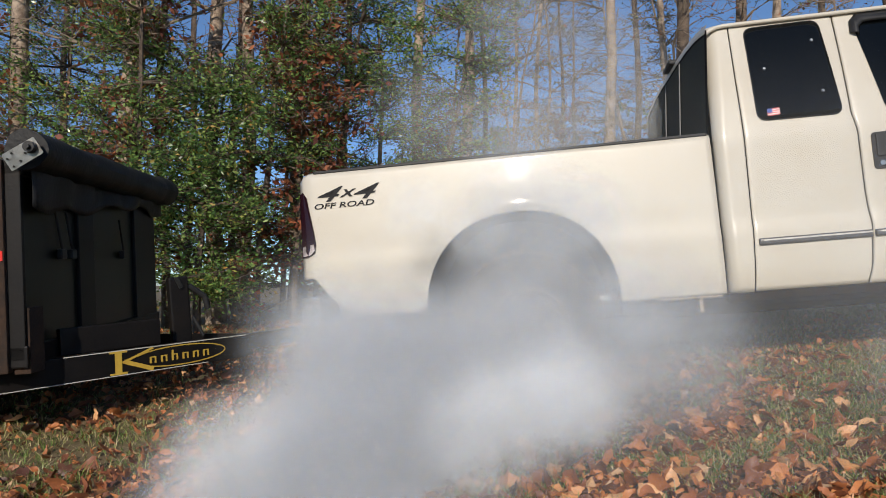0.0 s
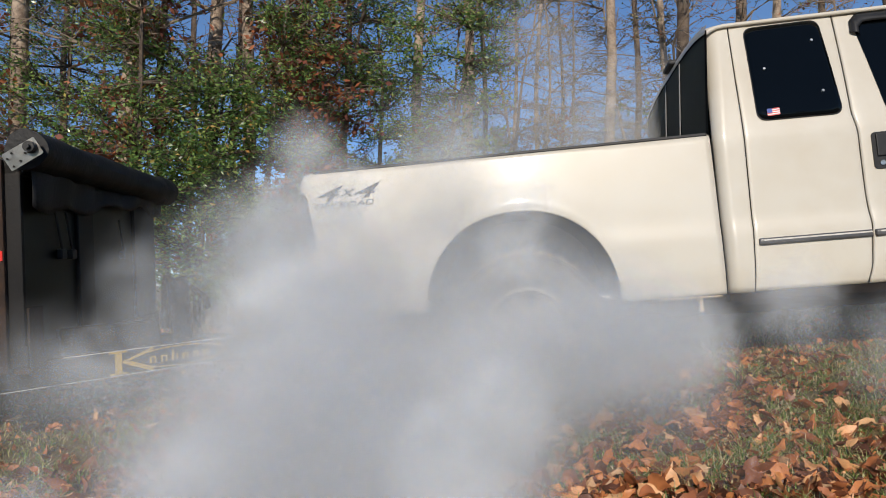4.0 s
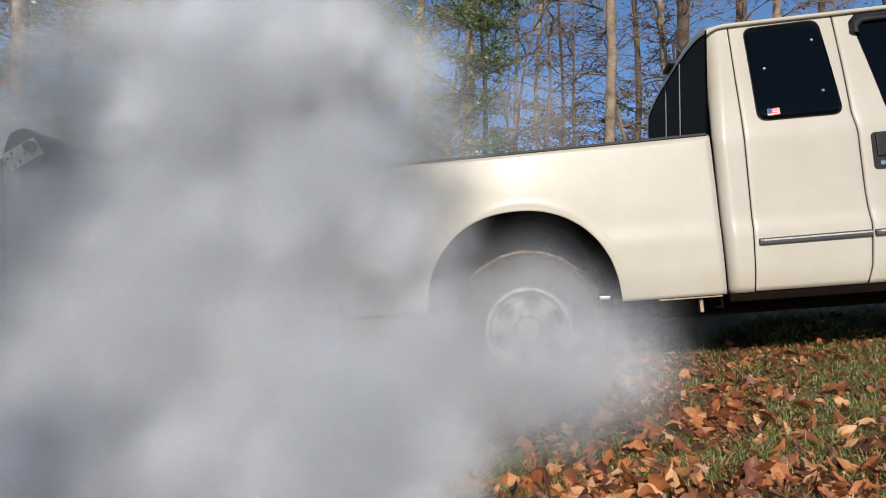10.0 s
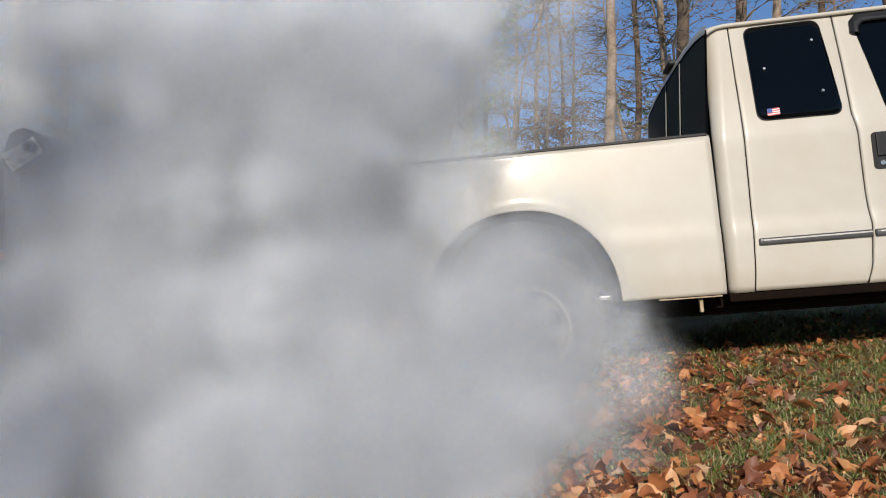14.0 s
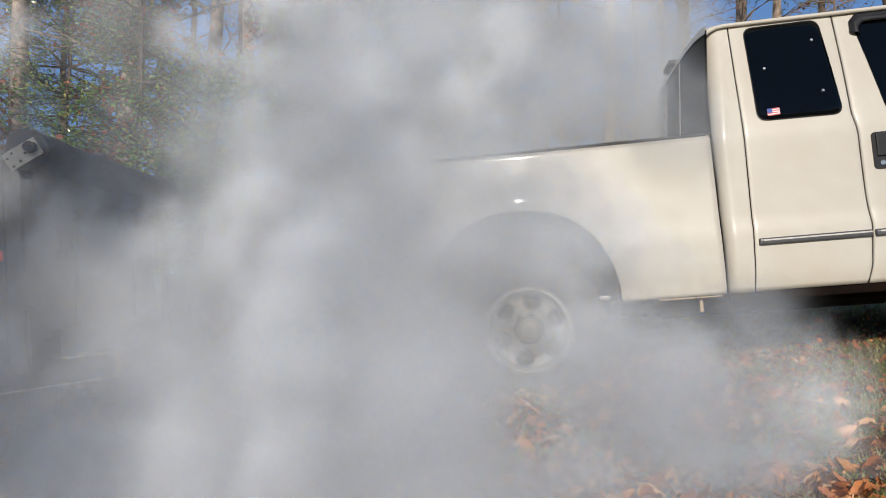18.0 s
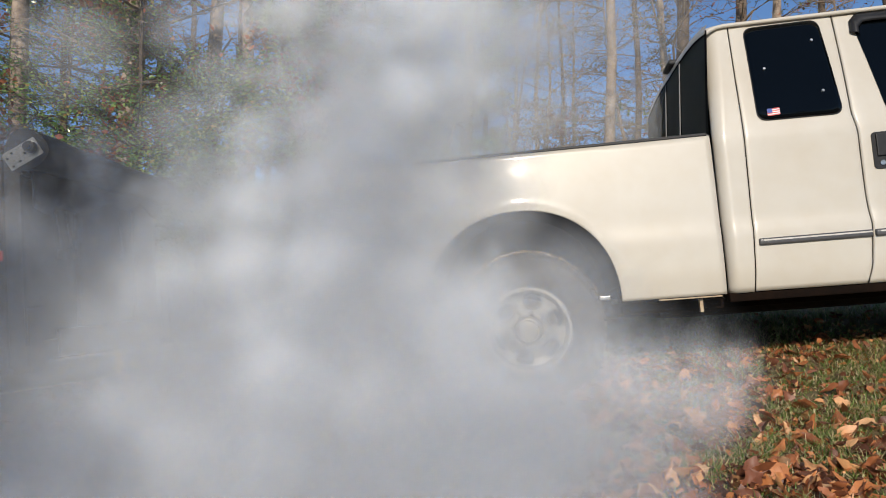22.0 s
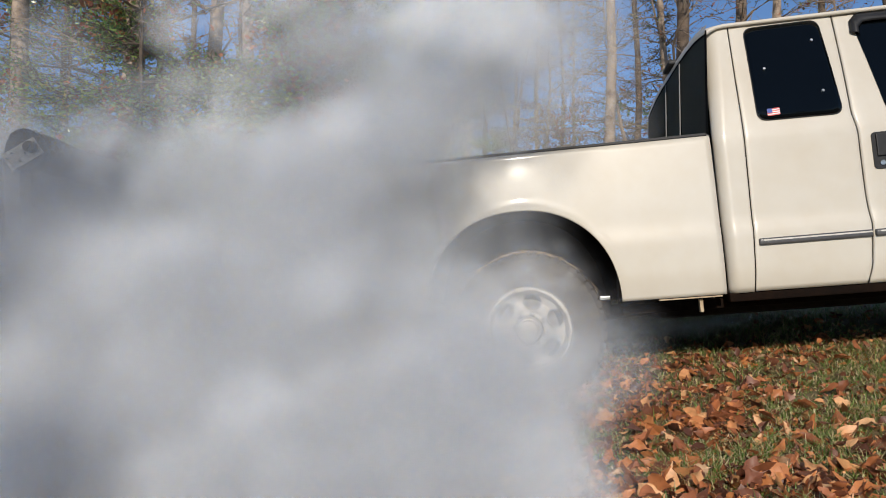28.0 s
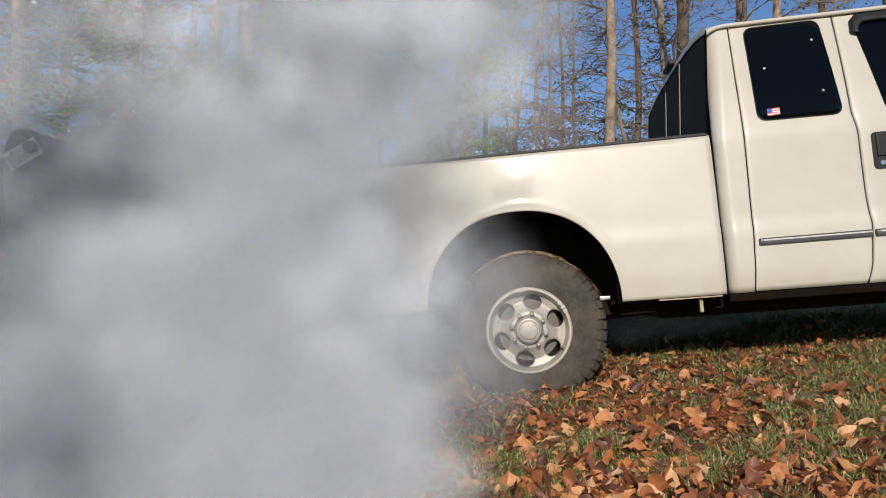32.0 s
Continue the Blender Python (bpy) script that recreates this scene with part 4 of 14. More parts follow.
def tall_tree(px, y, dia, lean, bark, label, boughs=7, low=3.5, top=13.0, twigs=True, leaves=0, leaf=None, group="trees of the wood"):
    x = at_depth(px, y)
    z0 = height(x, y)
    t = thing("tree", Matrix.Translation((x, y, z0)), label, "tree", group)
    n = 14
    pts = [Vector((lean * (i / n) * top * 0.1 + 0.05 * math.sin(i * 1.1 + px), 0.05 * math.sin(i * 0.9 + px * 2), -0.15 + top * i / n)) for i in range(n + 1)]
    rad = [dia / 2 * (1 - 0.75 * i / n) * (1.25 if i == 0 else 1.0) for i in range(n + 1)]
    v, f = tubes([(pts, rad)], 12)
    for q in v:
        k = noise.noise((q[0] * 9, q[1] * 9, q[2] * 1.6 + px))
        q[0] += k * dia * 0.09
        q[1] += k * dia * 0.09
    solid("trunk", v, f, bark, t, "", True)
    lines, tips = [], []
    for b in range(boughs):
        h = low + (top - low) * ((b + rnd.random()) / boughs) ** 1.7
        i = min(n - 1, int((h + 0.15) / top * n))
        a = rnd.uniform(0, 2 * math.pi)
        L = rnd.uniform(1.0, 2.6) * (1.1 - 0.5 * h / top)
        ps, rs = limb(pts[i], (math.cos(a), math.sin(a), rnd.uniform(0.2, 0.9)), L, rad[i] * 0.24, 0.22, 7, 0.004)
        lines.append((ps, rs))
        if twigs:
            for k in range(2, 8):
                for q in range(2):
                    a2 = rnd.uniform(0, 2 * math.pi)
                    ts = limb(ps[k], (math.cos(a2), math.sin(a2), rnd.uniform(-0.1, 0.9)), rnd.uniform(0.35, 0.95), max(0.006, rs[k] * 0.5), 0.28, 5, 0.003)
                    lines.append(ts)
                    tips += ts[0][1:]
                    for w in (2, 4):
                        a3 = rnd.uniform(0, 2 * math.pi)
                        ts2 = limb(ts[0][w], (math.cos(a3), math.sin(a3), 0.4), rnd.uniform(0.2, 0.45), 0.004, 0.3, 3, 0.002)
                        lines.append(ts2)
                        tips += ts2[0][1:]
    if lines:
        v, f = tubes(lines, 5)
        tagged(solid("branchwork", v, f, TWIG, t, "bare limbs and twigs", True), "bare limbs and twigs", kind="stuff")
    if leaves and tips:
        rng = np.random.default_rng(int(px) + 500)
        c = np.array([tuple(tips[i]) for i in rng.integers(0, len(tips), leaves)]) + rng.normal(0, 0.07, (leaves, 3))
        many("crown", leaf_cards(c, 0.085, rng), 0, leaf or OAK, t, "sparse withered leaves")
    return t


def evergreen(px, y, tall, wide, leaves, seed, base=0.5, size=0.075, leaf=None, label="dense evergreen holly tree with small glossy leaves", slim=0.42, count=60, bark=None):
    """An understorey tree: slim stem, drooping limbs, leaves in clumps along the twigs."""
    x = at_depth(px, y)
    t = thing("understorey_tree", Matrix.Translation((x, y, height(x, y))), label, "tree", "understorey trees")
    rng = np.random.default_rng(seed)
    global rnd
    rnd = random.Random(seed)
    lines = [limb((0, 0, -0.1), (rnd.gauss(0, 0.04), rnd.gauss(0, 0.04), 1), tall, 0.055, 0.04, 12, 0.012)]
    stem = lines[0][0]
    lines = [lines[0]]
    clumps = []
    for i in range(count):
        h = base + (tall - base) * (i + rnd.random()) / count
        p = stem[min(12, int(h / tall * 12))]
        reach = wide * (1.0 - 0.55 * (h / tall) ** 1.5) * rnd.uniform(0.45, 1.1)
        a = rnd.uniform(0, 2 * math.pi)
        ps, rs = limb(p, (math.cos(a), math.sin(a), rnd.uniform(-0.1, 0.45)), reach, 0.018, 0.16, 7, 0.004)
        lines.append((ps, rs))
        for k in range(2, 8):
            for q in range(2):
                a2 = a + rnd.uniform(-1.3, 1.3)
                ts = limb(ps[k], (math.cos(a2), math.sin(a2), rnd.uniform(-0.4, 0.5)), rnd.uniform(0.2, 0.5), 0.006, 0.2, 4, 0.002)
                lines.append(ts)
                clumps += ts[0]
    v, f = tubes(lines, 5)
    solid("stem", v, f, bark or BARK, t, "stem and limbs", True)
    weight = rng.gamma(0.34, 1.0, len(clumps))
    pick = rng.choice(len(clumps), leaves, p=weight / weight.sum())
    c = np.array([tuple(q) for q in clumps])[pick] + rng.normal(0, 0.075, (leaves, 3)) * np.array([1, 1, 0.7])
    many("crown", leaf_cards(c, size, rng, slim=slim), 0, leaf or HOLLY, t, "small glossy green leaves")
    return t


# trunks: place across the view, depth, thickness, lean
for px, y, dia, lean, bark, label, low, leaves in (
    (16, 9.2, 0.26, 0.0, BARK_SUNLIT, "sunlit pale-barked tree with a thick trunk", 4.5, 0),
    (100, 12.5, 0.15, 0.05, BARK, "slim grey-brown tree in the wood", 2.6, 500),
    (216, 8.8, 0.31, 0.05, BARK_SUNLIT, "thick pale tree with sunlit flaking bark", 4.0, 300),
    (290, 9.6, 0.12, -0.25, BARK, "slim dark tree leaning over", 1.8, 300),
    (378, 9.8, 0.25, -0.12, BARK_SUNLIT, "tall tree with mottled sunlit bark", 3.6, 200),
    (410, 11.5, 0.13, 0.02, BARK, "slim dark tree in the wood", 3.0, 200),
    (432, 10.2, 0.23, 0.0, BARK_SUNLIT, "tall tree with mottled sunlit bark", 3.6, 200),
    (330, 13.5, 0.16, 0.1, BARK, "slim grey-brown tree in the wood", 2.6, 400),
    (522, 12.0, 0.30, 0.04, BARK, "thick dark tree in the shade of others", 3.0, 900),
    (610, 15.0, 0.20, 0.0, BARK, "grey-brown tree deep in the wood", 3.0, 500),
    (742, 12.0, 0.21, -0.02, BARK_SUNLIT, "tall tree with sunlit pale bark", 4.4, 200),
    (826, 11.0, 0.215, 0.03, BARK_SUNLIT, "tall straight tree with warm brown bark", 4.2, 80),
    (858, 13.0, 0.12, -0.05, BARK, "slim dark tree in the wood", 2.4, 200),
    (912, 17.0, 0.13, 0.06, BARK_SUNLIT, "slender bare tree in the wood", 1.6, 120),
    (948, 15.0, 0.13, 0.22, BARK_SUNLIT, "slender bare forked tree", 1.2, 120),
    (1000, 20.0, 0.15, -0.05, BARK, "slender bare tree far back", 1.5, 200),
    (1090, 10.5, 0.185, -0.13, BARK_SUNLIT, "straight pale grey tree with smooth bark", 4.6, 0),
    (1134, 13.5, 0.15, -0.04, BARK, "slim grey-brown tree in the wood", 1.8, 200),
    (1192, 13.0, 0.17, -0.12, BARK_SUNLIT, "pale slanting tree behind the cab", 2.0, 250),
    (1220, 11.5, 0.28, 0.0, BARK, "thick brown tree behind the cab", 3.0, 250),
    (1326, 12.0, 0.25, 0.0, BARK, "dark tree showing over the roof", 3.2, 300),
    (1390, 13.0, 0.21, 0.0, BARK_SUNLIT, "pale tree showing over the roof", 3.2, 300),
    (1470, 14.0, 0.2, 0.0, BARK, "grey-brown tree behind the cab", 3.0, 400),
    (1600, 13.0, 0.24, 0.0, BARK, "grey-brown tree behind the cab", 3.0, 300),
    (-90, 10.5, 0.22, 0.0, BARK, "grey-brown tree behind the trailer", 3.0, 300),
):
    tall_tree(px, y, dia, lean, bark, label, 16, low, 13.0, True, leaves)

for px, y, tall, wide, leaves, seed, base in (
    (20, 10.8, 6.2, 1.7, 7500, 11, 1.2),
    (130, 9.6, 5.8, 1.6, 8500, 12, 1.6),
    (245, 8.3, 5.4, 1.5, 11500, 13, 1.3),
    (350, 8.2, 3.3, 1.25, 14000, 14, 0.55),
    (455, 9.0, 5.6, 1.5, 11000, 15, 0.9),
    (600, 9.6, 5.8, 1.7, 14000, 16, 0.8),
    (690, 10.6, 5.4, 1.35, 11000, 17, 0.8),
    (752, 9.9, 5.6, 1.15, 11000, 20, 0.9),
    (500, 12.0, 6.4, 2.0, 6000, 18, 0.5),
    (180, 13.0, 6.6, 2.2, 4500, 19, 0.4),
):
    evergreen(px, y, tall, wide, leaves, seed, base, 0.062)
# withered oak saplings between them
for px, y, tall, wide, leaves, seed, base in (
    (222, 8.5, 5.2, 1.0, 2600, 31, 0.8), (520, 9.0, 5.2, 1.2, 3600, 32, 0.8), (20, 9.3, 4.6, 0.7, 1100, 33, 1.6), (560, 13.5, 5.5, 1.4, 2600, 34, 0.5), (740, 12.4, 3.3, 0.9, 1200, 35, 0.6)):
    evergreen(px, y, tall, wide, leaves, seed, base, 0.10, OAK, "young oak with withered rust-red leaves", 0.6)
# low brush far back, right across
for px, y, tall, wide, leaves, seed in ((880, 18, 4.6, 1.9, 2600, 41), (1010, 17, 4.7, 2.2, 3000, 42), (1120, 19, 5.2, 2.2, 2600, 43), (1250, 16, 4.4, 1.9, 3000, 44), (1400, 16, 4.8, 2.0, 4500, 45), (700, 18, 3.6, 2.4, 4000, 46), (350, 17, 3.6, 2.6, 4000, 47), (1540, 15, 4.6, 2.0, 4500, 49), (60, 18, 4, 2.6, 4000, 48)):
    evergreen(px, y, tall, wide, leaves, seed, 0.2, 0.11, HOLLY if seed % 2 else OAK, "low tangled brush at the back of the wood", 0.5, bark=TWIG)
# leafless saplings in front of the open sky
for px, y, tall, wide, leaves, seed in ((880, 13, 6.6, 1.5, 420, 51), (960, 13.5, 6.8, 1.6, 420, 52), (1035, 14, 6.4, 1.6, 520, 53), (920, 16, 7.4, 1.9, 500, 59), (1070, 17, 7.6, 1.9, 500, 60), (800, 15, 7.0, 1.6, 500, 61), (1140, 12.5, 6.0, 1.4, 420, 54), (1180, 14.5, 6.6, 1.6, 700, 55), (1262, 13, 6.4, 1.5, 900, 56), (1360, 14, 6.6, 1.6, 1100, 57), (1480, 13.5, 6.4, 1.5, 1000, 58)):
    evergreen(px, y, tall, wide, leaves, seed, 0.9, 0.075, SERE, "thin sapling with bare twigs and few withered leaves", 0.5, 34, TWIG)


# unseen trees added behind the onlooker for reflections, with a gap for the sun
def behind(seed, spots):
    for x, y in spots:
        evergreen(784 + x / y * 1230.6, y, 6.5, 2.2, 5000, seed, 0.6, 0.12)
        seed += 1


behind(71, ((4.7, -9.0), (9.0, -8.0), (12.0, -4.5), (-10.5, -4.0), (-11.4, -8.5), (2.7, -13.0)))
# two unseen evergreens, added to shade the ground and smoke at lower left
evergreen(784 + (-4.6) / (-7.0) * 1230.6, -7.0, 5.4, 2.2, 9000, 91, 0.4, 0.13)
evergreen(784 + (-3.6) / (-4.6) * 1230.6, -4.6, 5.6, 1.2, 9000, 92, 0.3, 0.11)
tall_tree(784 + (-5.0) / (-4.9) * 1230.6, -4.9, 0.3, 0.0, BARK, "bare tree whose limbs shade the truck's tail", 14, 3.6, 11.0, True, 0)

# ---- grass and fallen leaves ----
def fallen_leaf(seed, rows=8, across=(-1, -0.55, 0, 0.55, 1)):
    """A dry broad leaf, cupped, curled and torn a little at its edge, with a stalk; unit length."""
    r = random.Random(seed)
    curl, fold, wide, twist = r.uniform(-2.4, 2.4), r.uniform(-0.4, 1.0), r.uniform(0.45, 0.8), r.uniform(-1.0, 1.0)
    verts, faces = [], []
    for i in range(rows + 1):
        t = i / rows
        w = wide * 0.5 * math.sin(math.pi * min(1, t ** 0.8 * 0.95 + 0.03)) ** 0.8
        for s in across:
            ws = w * (1 + (0.42 * r.uniform(-1, 1) if abs(s) == 1 else 0))
            z = 0.25 * curl * (t - 0.45) ** 2 + fold * abs(s) ** 1.4 * w + twist * (t - 0.5) * s * w
            verts.append((t - 0.5 + 0.03 * r.uniform(-1, 1), s * ws, z + 0.035 * r.uniform(-1, 1)))
    w5 = len(across)
    for i in range(rows):
        for k in range(w5 - 1):
            faces.append((i * w5 + k, (i + 1) * w5 + k, (i + 1) * w5 + k + 1, i * w5 + k + 1))
    verts += [(-0.72, 0.08 * r.uniform(-1, 1), 0.05)]
    faces.append((w5 // 2 - 1, w5 // 2 + 1, len(verts) - 1))
    return verts, faces


SHAPES = [fallen_leaf(i) for i in range(16)]
CRUMBS = [fallen_leaf(i + 40, 4, (-1, 0, 1)) for i in range(16)]


def leaf_meshes():
    out = []
    for v, f in SHAPES:
        me = bpy.data.meshes.new("fallen_leaf")
        me.from_pydata(v, [], f)
        me.shade_smooth()
        me.materials.append(LITTER_ONE)
        out.append(me)
    return out


def leafy(x, y):
    """How thick the leaves lie at a place, 0 to 1."""
    k = 0.5 + 0.9 * noise.noise((x * 0.8, y * 0.8, 5)) + 0.4 * noise.noise((x * 2.3, y * 2.3, 9))
    return max(0.06, min(1.0, k + 0.24))


def litter():
    r = random.Random(21)
    vs, fs = [], []
    top = tagged(new("leaf_litter"), "dry orange and brown leaves lying thick on the grass", "fallen leaves", kind="stuff")
    shared = leaf_meshes()
    n = singles = 0
    while n < 33000:
        y = 1.1 + 8.0 * r.random() ** 1.6
        x = r.uniform(-0.72, 0.72) * y + r.uniform(-0.3, 0.3)
        heap = math.exp(-((x + 1.55) / 0.45) ** 2 - ((y - 4.55) / 0.55) ** 2)
        edge = math.exp(-((y - 4.0 + 0.1 * x) / 0.25) ** 2) * (x > 0.7)
        if x > 0.2 and y > 4.35 - 0.1 * x and r.random() < 0.9:
            continue
        if r.random() > leafy(x, y) + heap + 0.7 * edge:
            continue
        n += 1
        k = r.randrange(16)
        small = r.random() < 0.74
        s = r.uniform(0.012, 0.034) if small else (0.036 + 0.068 * r.random() ** 1.4) * (0.85 if y > 3 else 1)
        m = Matrix.Translation((x, y, height(x, y) + (0.004 + 0.02 * r.random() if small else 0.008 + 0.03 * r.random()) + 0.16 * heap * r.random())) @ Euler((r.gauss(0, 0.58) + (math.pi if r.random() < 0.4 else 0), r.gauss(0, 0.58), r.uniform(0, 6.28))).to_matrix().to_4x4() @ Matrix.Diagonal((s, s * r.uniform(0.7, 1.1), s, 1))
        if not small and singles < 290 and 1.5 < y < 2.9 and 0.1 < x < 2.0:
            ob = new("leaf", shared[k])
            ob.parent = top
            ob.matrix_basis = m
            singles += 1
            continue
        v, f = (CRUMBS if small else SHAPES)[k]
        b = len(vs)
        vs += [m @ Vector(q) for q in v]
        fs += [tuple(i + b for i in q) for q in f]
    rng = np.random.default_rng(23)
    x, y = np.concatenate([rng.uniform(-8, 8, 42000), rng.normal(0, 2.8, 90000)]), np.concatenate([rng.uniform(-5, 11, 42000), rng.normal(2.5, 2.4, 90000)])
    wide = ((np.abs(x) > 0.72 * y) | (y < 1.1)) & (np.array([leafy(a, b) for a, b in zip(x, y)]) > rng.random(len(x)))
    c = np.array([(a, b, height(a, b) + 0.012) for a, b in zip(x[wide], y[wide])])
    tagged(many("leaf_carpet", leaf_cards(c, 0.05, rng, 2.5, 0.7), 0, LITTER, top), kind="stuff")
    return tagged(solid("leaf_carpet", vs, fs, LITTER, top, "", True), kind="stuff")


def blades():
    rng = np.random.default_rng(5)
    n = 235000
    y = 1.0 + 8.5 * rng.random(n) ** 1.9
    x = rng.uniform(-0.74, 0.74, n) * y
    more = 260000
    y = np.concatenate([y, rng.normal(2.5, 2.6, more)])
    x = np.concatenate([x, rng.normal(0, 3.2, more)])
    away = (np.arange(len(x)) < n) | (np.abs(x) > 0.74 * y) | (y < 1.0)
    x, y = x[away], y[away]
    keep = np.array([leafy(b, a) < 0.95 or rng.random() < 0.35 for a, b in zip(y, x)])
    x, y = x[keep], y[keep]
    tuft = np.array([0.5 + 0.9 * noise.noise((b * 3.1, a * 3.1, 30)) for a, b in zip(y, x)])
    keep = rng.random(len(x)) < np.clip(tuft + 0.25, 0.1, 1) * np.where(x < -0.8, 0.4, 1.0)
    x, y, tuft = x[keep], y[keep], tuft[keep]
    n = len(x)
    z = np.array([height(b, a) for a, b in zip(y, x)])
    p = np.stack([x, y, z - 0.004], 1)
    h = rng.uniform(0.014, 0.052, (n, 1)) * np.clip(0.6 + tuft[:, None], 0.5, 1.3)
    a = rng.uniform(0, 2 * np.pi, n)
    lean = rng.uniform(0.2, 2.6, (n, 1))
    side = np.stack([np.cos(a), np.sin(a), 0 * a], 1) * 0.0023
    tilt = np.stack([-np.sin(a), np.cos(a), 0 * a], 1) * h * lean
    up = np.array([0, 0, 1]) * h
    mid, tip = p + up * 0.6 + tilt * 0.35, p + up + tilt
    quad = np.stack([p - side, p + side, mid + side * 0.8, mid - side * 0.8], 1)
    tri = np.stack([mid - side * 0.8, mid + side * 0.8, tip, tip - side * 0.05], 1)
    return tagged(many("grass", np.concatenate([quad, tri], 1).reshape(-1, 4, 3), 0, GRASS, None, "short green and straw-yellow lawn grass"), category="grass", kind="stuff")


litter()
blades()

# ---- smoke ----
CLOUD_TIMES = (0, 2, 3.5, 6, 7.5, 9, 11, 13, 14.5, 17, 19, 20, 22, 24, 25, 28, 30, 31, 32)


def puff_mesh(seed, leaves):
    """A puff of unit radius: thin domed, crumpled leaves of smoke one behind the other, each thinning to nothing at its rim."""
    rings, spokes = 9, 24
    verts, faces = [], []
    for leaf in range(leaves):
        off, start = seed * 11.3 + leaf * 4.7, len(verts)
        deep = 0.30 * (leaf - (leaves - 1) / 2)

        def fall(x, z, r):
            return deep + 0.12 * r * r - 0.06 + 0.10 * noise.noise((x * 1.4 + off, z * 1.4, off))

        verts.append((0, fall(0, 0, 0), 0))
        for i in range(1, rings + 1):
            r = i / rings
            for k in range(spokes):
                a = 2 * math.pi * (k + 0.5 * leaf) / spokes
                x, z = r * math.cos(a), r * math.sin(a)
                verts.append((x, fall(x, z, r), z))
        for k in range(spokes):
            w = (k + 1) % spokes
            faces.append((start, start + 1 + k, start + 1 + w))
            for i in range(rings - 1):
                b = start + 1 + i * spokes
                faces.append((b + k, b + spokes + k, b + spokes + w, b + w))
    me = bpy.data.meshes.new("puff")
    me.from_pydata(verts, [], faces)
    me.shade_smooth()
    return me


plume = thing("exhaust_smoke", Matrix(), "thick grey-white exhaust smoke billowing round the rear wheel", "smoke")
PUFFS = []
SHEETS = {}
puff_dice = random.Random(3)
for far_off in (0, 1, 2, 3):
    for shape in range(8):
        SHEETS[far_off, shape] = puff_mesh(shape + 10 * far_off, (2, 2, 2, 1)[far_off])
        SHEETS[far_off, shape].materials.append((SMOKE, SMOKE_THIN_SHADED, SMOKE_CURL_SUNLIT, SMOKE_VEIL)[far_off])


def puff(size, far_off, *way):
    """One puff of the cloud: its size, and its way as x, y, z at each of the cloud's times."""
    r = puff_dice
    ob = new("puff", SHEETS[far_off, len(PUFFS) % 8])
    ob.parent = plume
    ob.scale = (size, size, size)
    PUFFS.append((ob, way, r.uniform(-20, 20), r.uniform(-18, 18), r.uniform(-18, 18), r.uniform(0, 360)))


# ---- movement ----
def thinned(deep=30):
    """The ways of all puffs; where more than so many would lie one behind the other, the rest sink out of the cloud into the ground."""
    ways = np.array([p[1] for p in PUFFS]).reshape(len(PUFFS), -1, 3)
    size = np.array([p[0].scale[0] for p in PUFFS])
    veil = size > 0.5
    up = np.ones(len(PUFFS), bool)
    for k in range(len(CLOUD_TIMES)):
        x, z = ways[:, k, 0], ways[:, k, 2]
        kept = [i for i in range(len(PUFFS)) if veil[i]]
        for i in sorted((i for i in range(len(PUFFS)) if not veil[i]), key=lambda i: (not up[i], i * 7919 % 401)):
            near = np.hypot(x[kept] - x[i], z[kept] - z[i]) < 0.8 * size[kept] if kept else np.zeros(0)
            up[i] = near.sum() < deep
            if up[i]:
                kept.append(i)
        ways[~up, k, 2] = -0.85
    return ways.reshape(len(PUFFS), -1)


def motions():
    """The smoke drifts with the cloud, rolls over itself and bobs in its eddies."""
    beats = sorted({*CLOUD_TIMES, *(0.8 * i for i in range(40))})
    for (ob, _, roll, tilt_x, tilt_z, turn), way in zip(PUFFS, thinned()):
        rows = []
        for t in beats:
            x, y, z = (float(np.interp(t, CLOUD_TIMES, way[k::3])) for k in range(3))
            a = turn / 57.3 + t * (1.6 + 0.05 * roll)
            x, z = x + 0.030 * math.cos(a), z + 0.030 * math.sin(a)
            rows.append((t, Matrix.Translation((x, y, z)) @ pose(0, 0, 0, tilt_x, 0, tilt_z) @ pose(0, 0, 0, 0, turn + roll * t, 0)))
        walk(ob, rows)


puff(.33, 2, -.53, 2.17, -.27, -.55, 2.17, -.26, -.57, 2.17, -.25, -.71, 2.17, -.20, -.77, 2.17, -.18, -.83, 2.17, -.13, -.95, 2.17, -.03, -1.00, 2.17, .01, -1.00, 2.17, .01, -.86, 2.17, -.24, -.82, 2.17, -.26, -.82, 2.17, -.26, -.82, 2.17, -.26, -.83, 2.17, -.25, -.84, 2.17, -.24, -.94, 2.17, -.20, -.98, 2.17, -.20, -.98, 2.17, -.19, -.98, 2.17, -.19)
puff(.25, 2, -.20, 2.29, .25, -.22, 2.34, .27, -.27, 2.42, .33, -.41, 2.69, .63, -.40, 2.85, .84, -.42, 2.85, .93, -.36, 2.85, 1.14, -.41, 2.85, 1.23, -.40, 2.85, 1.22, -.42, 2.85, 1.01, -.46, 2.85, .92, -.47, 2.85, .90, -.50, 2.85, .83, -.52, 2.85, .89, -.56, 2.85, .89, -.70, 2.85, .79, -.77, 2.82, .76, -.79, 2.81, .75, -.81, 2.85, .80)
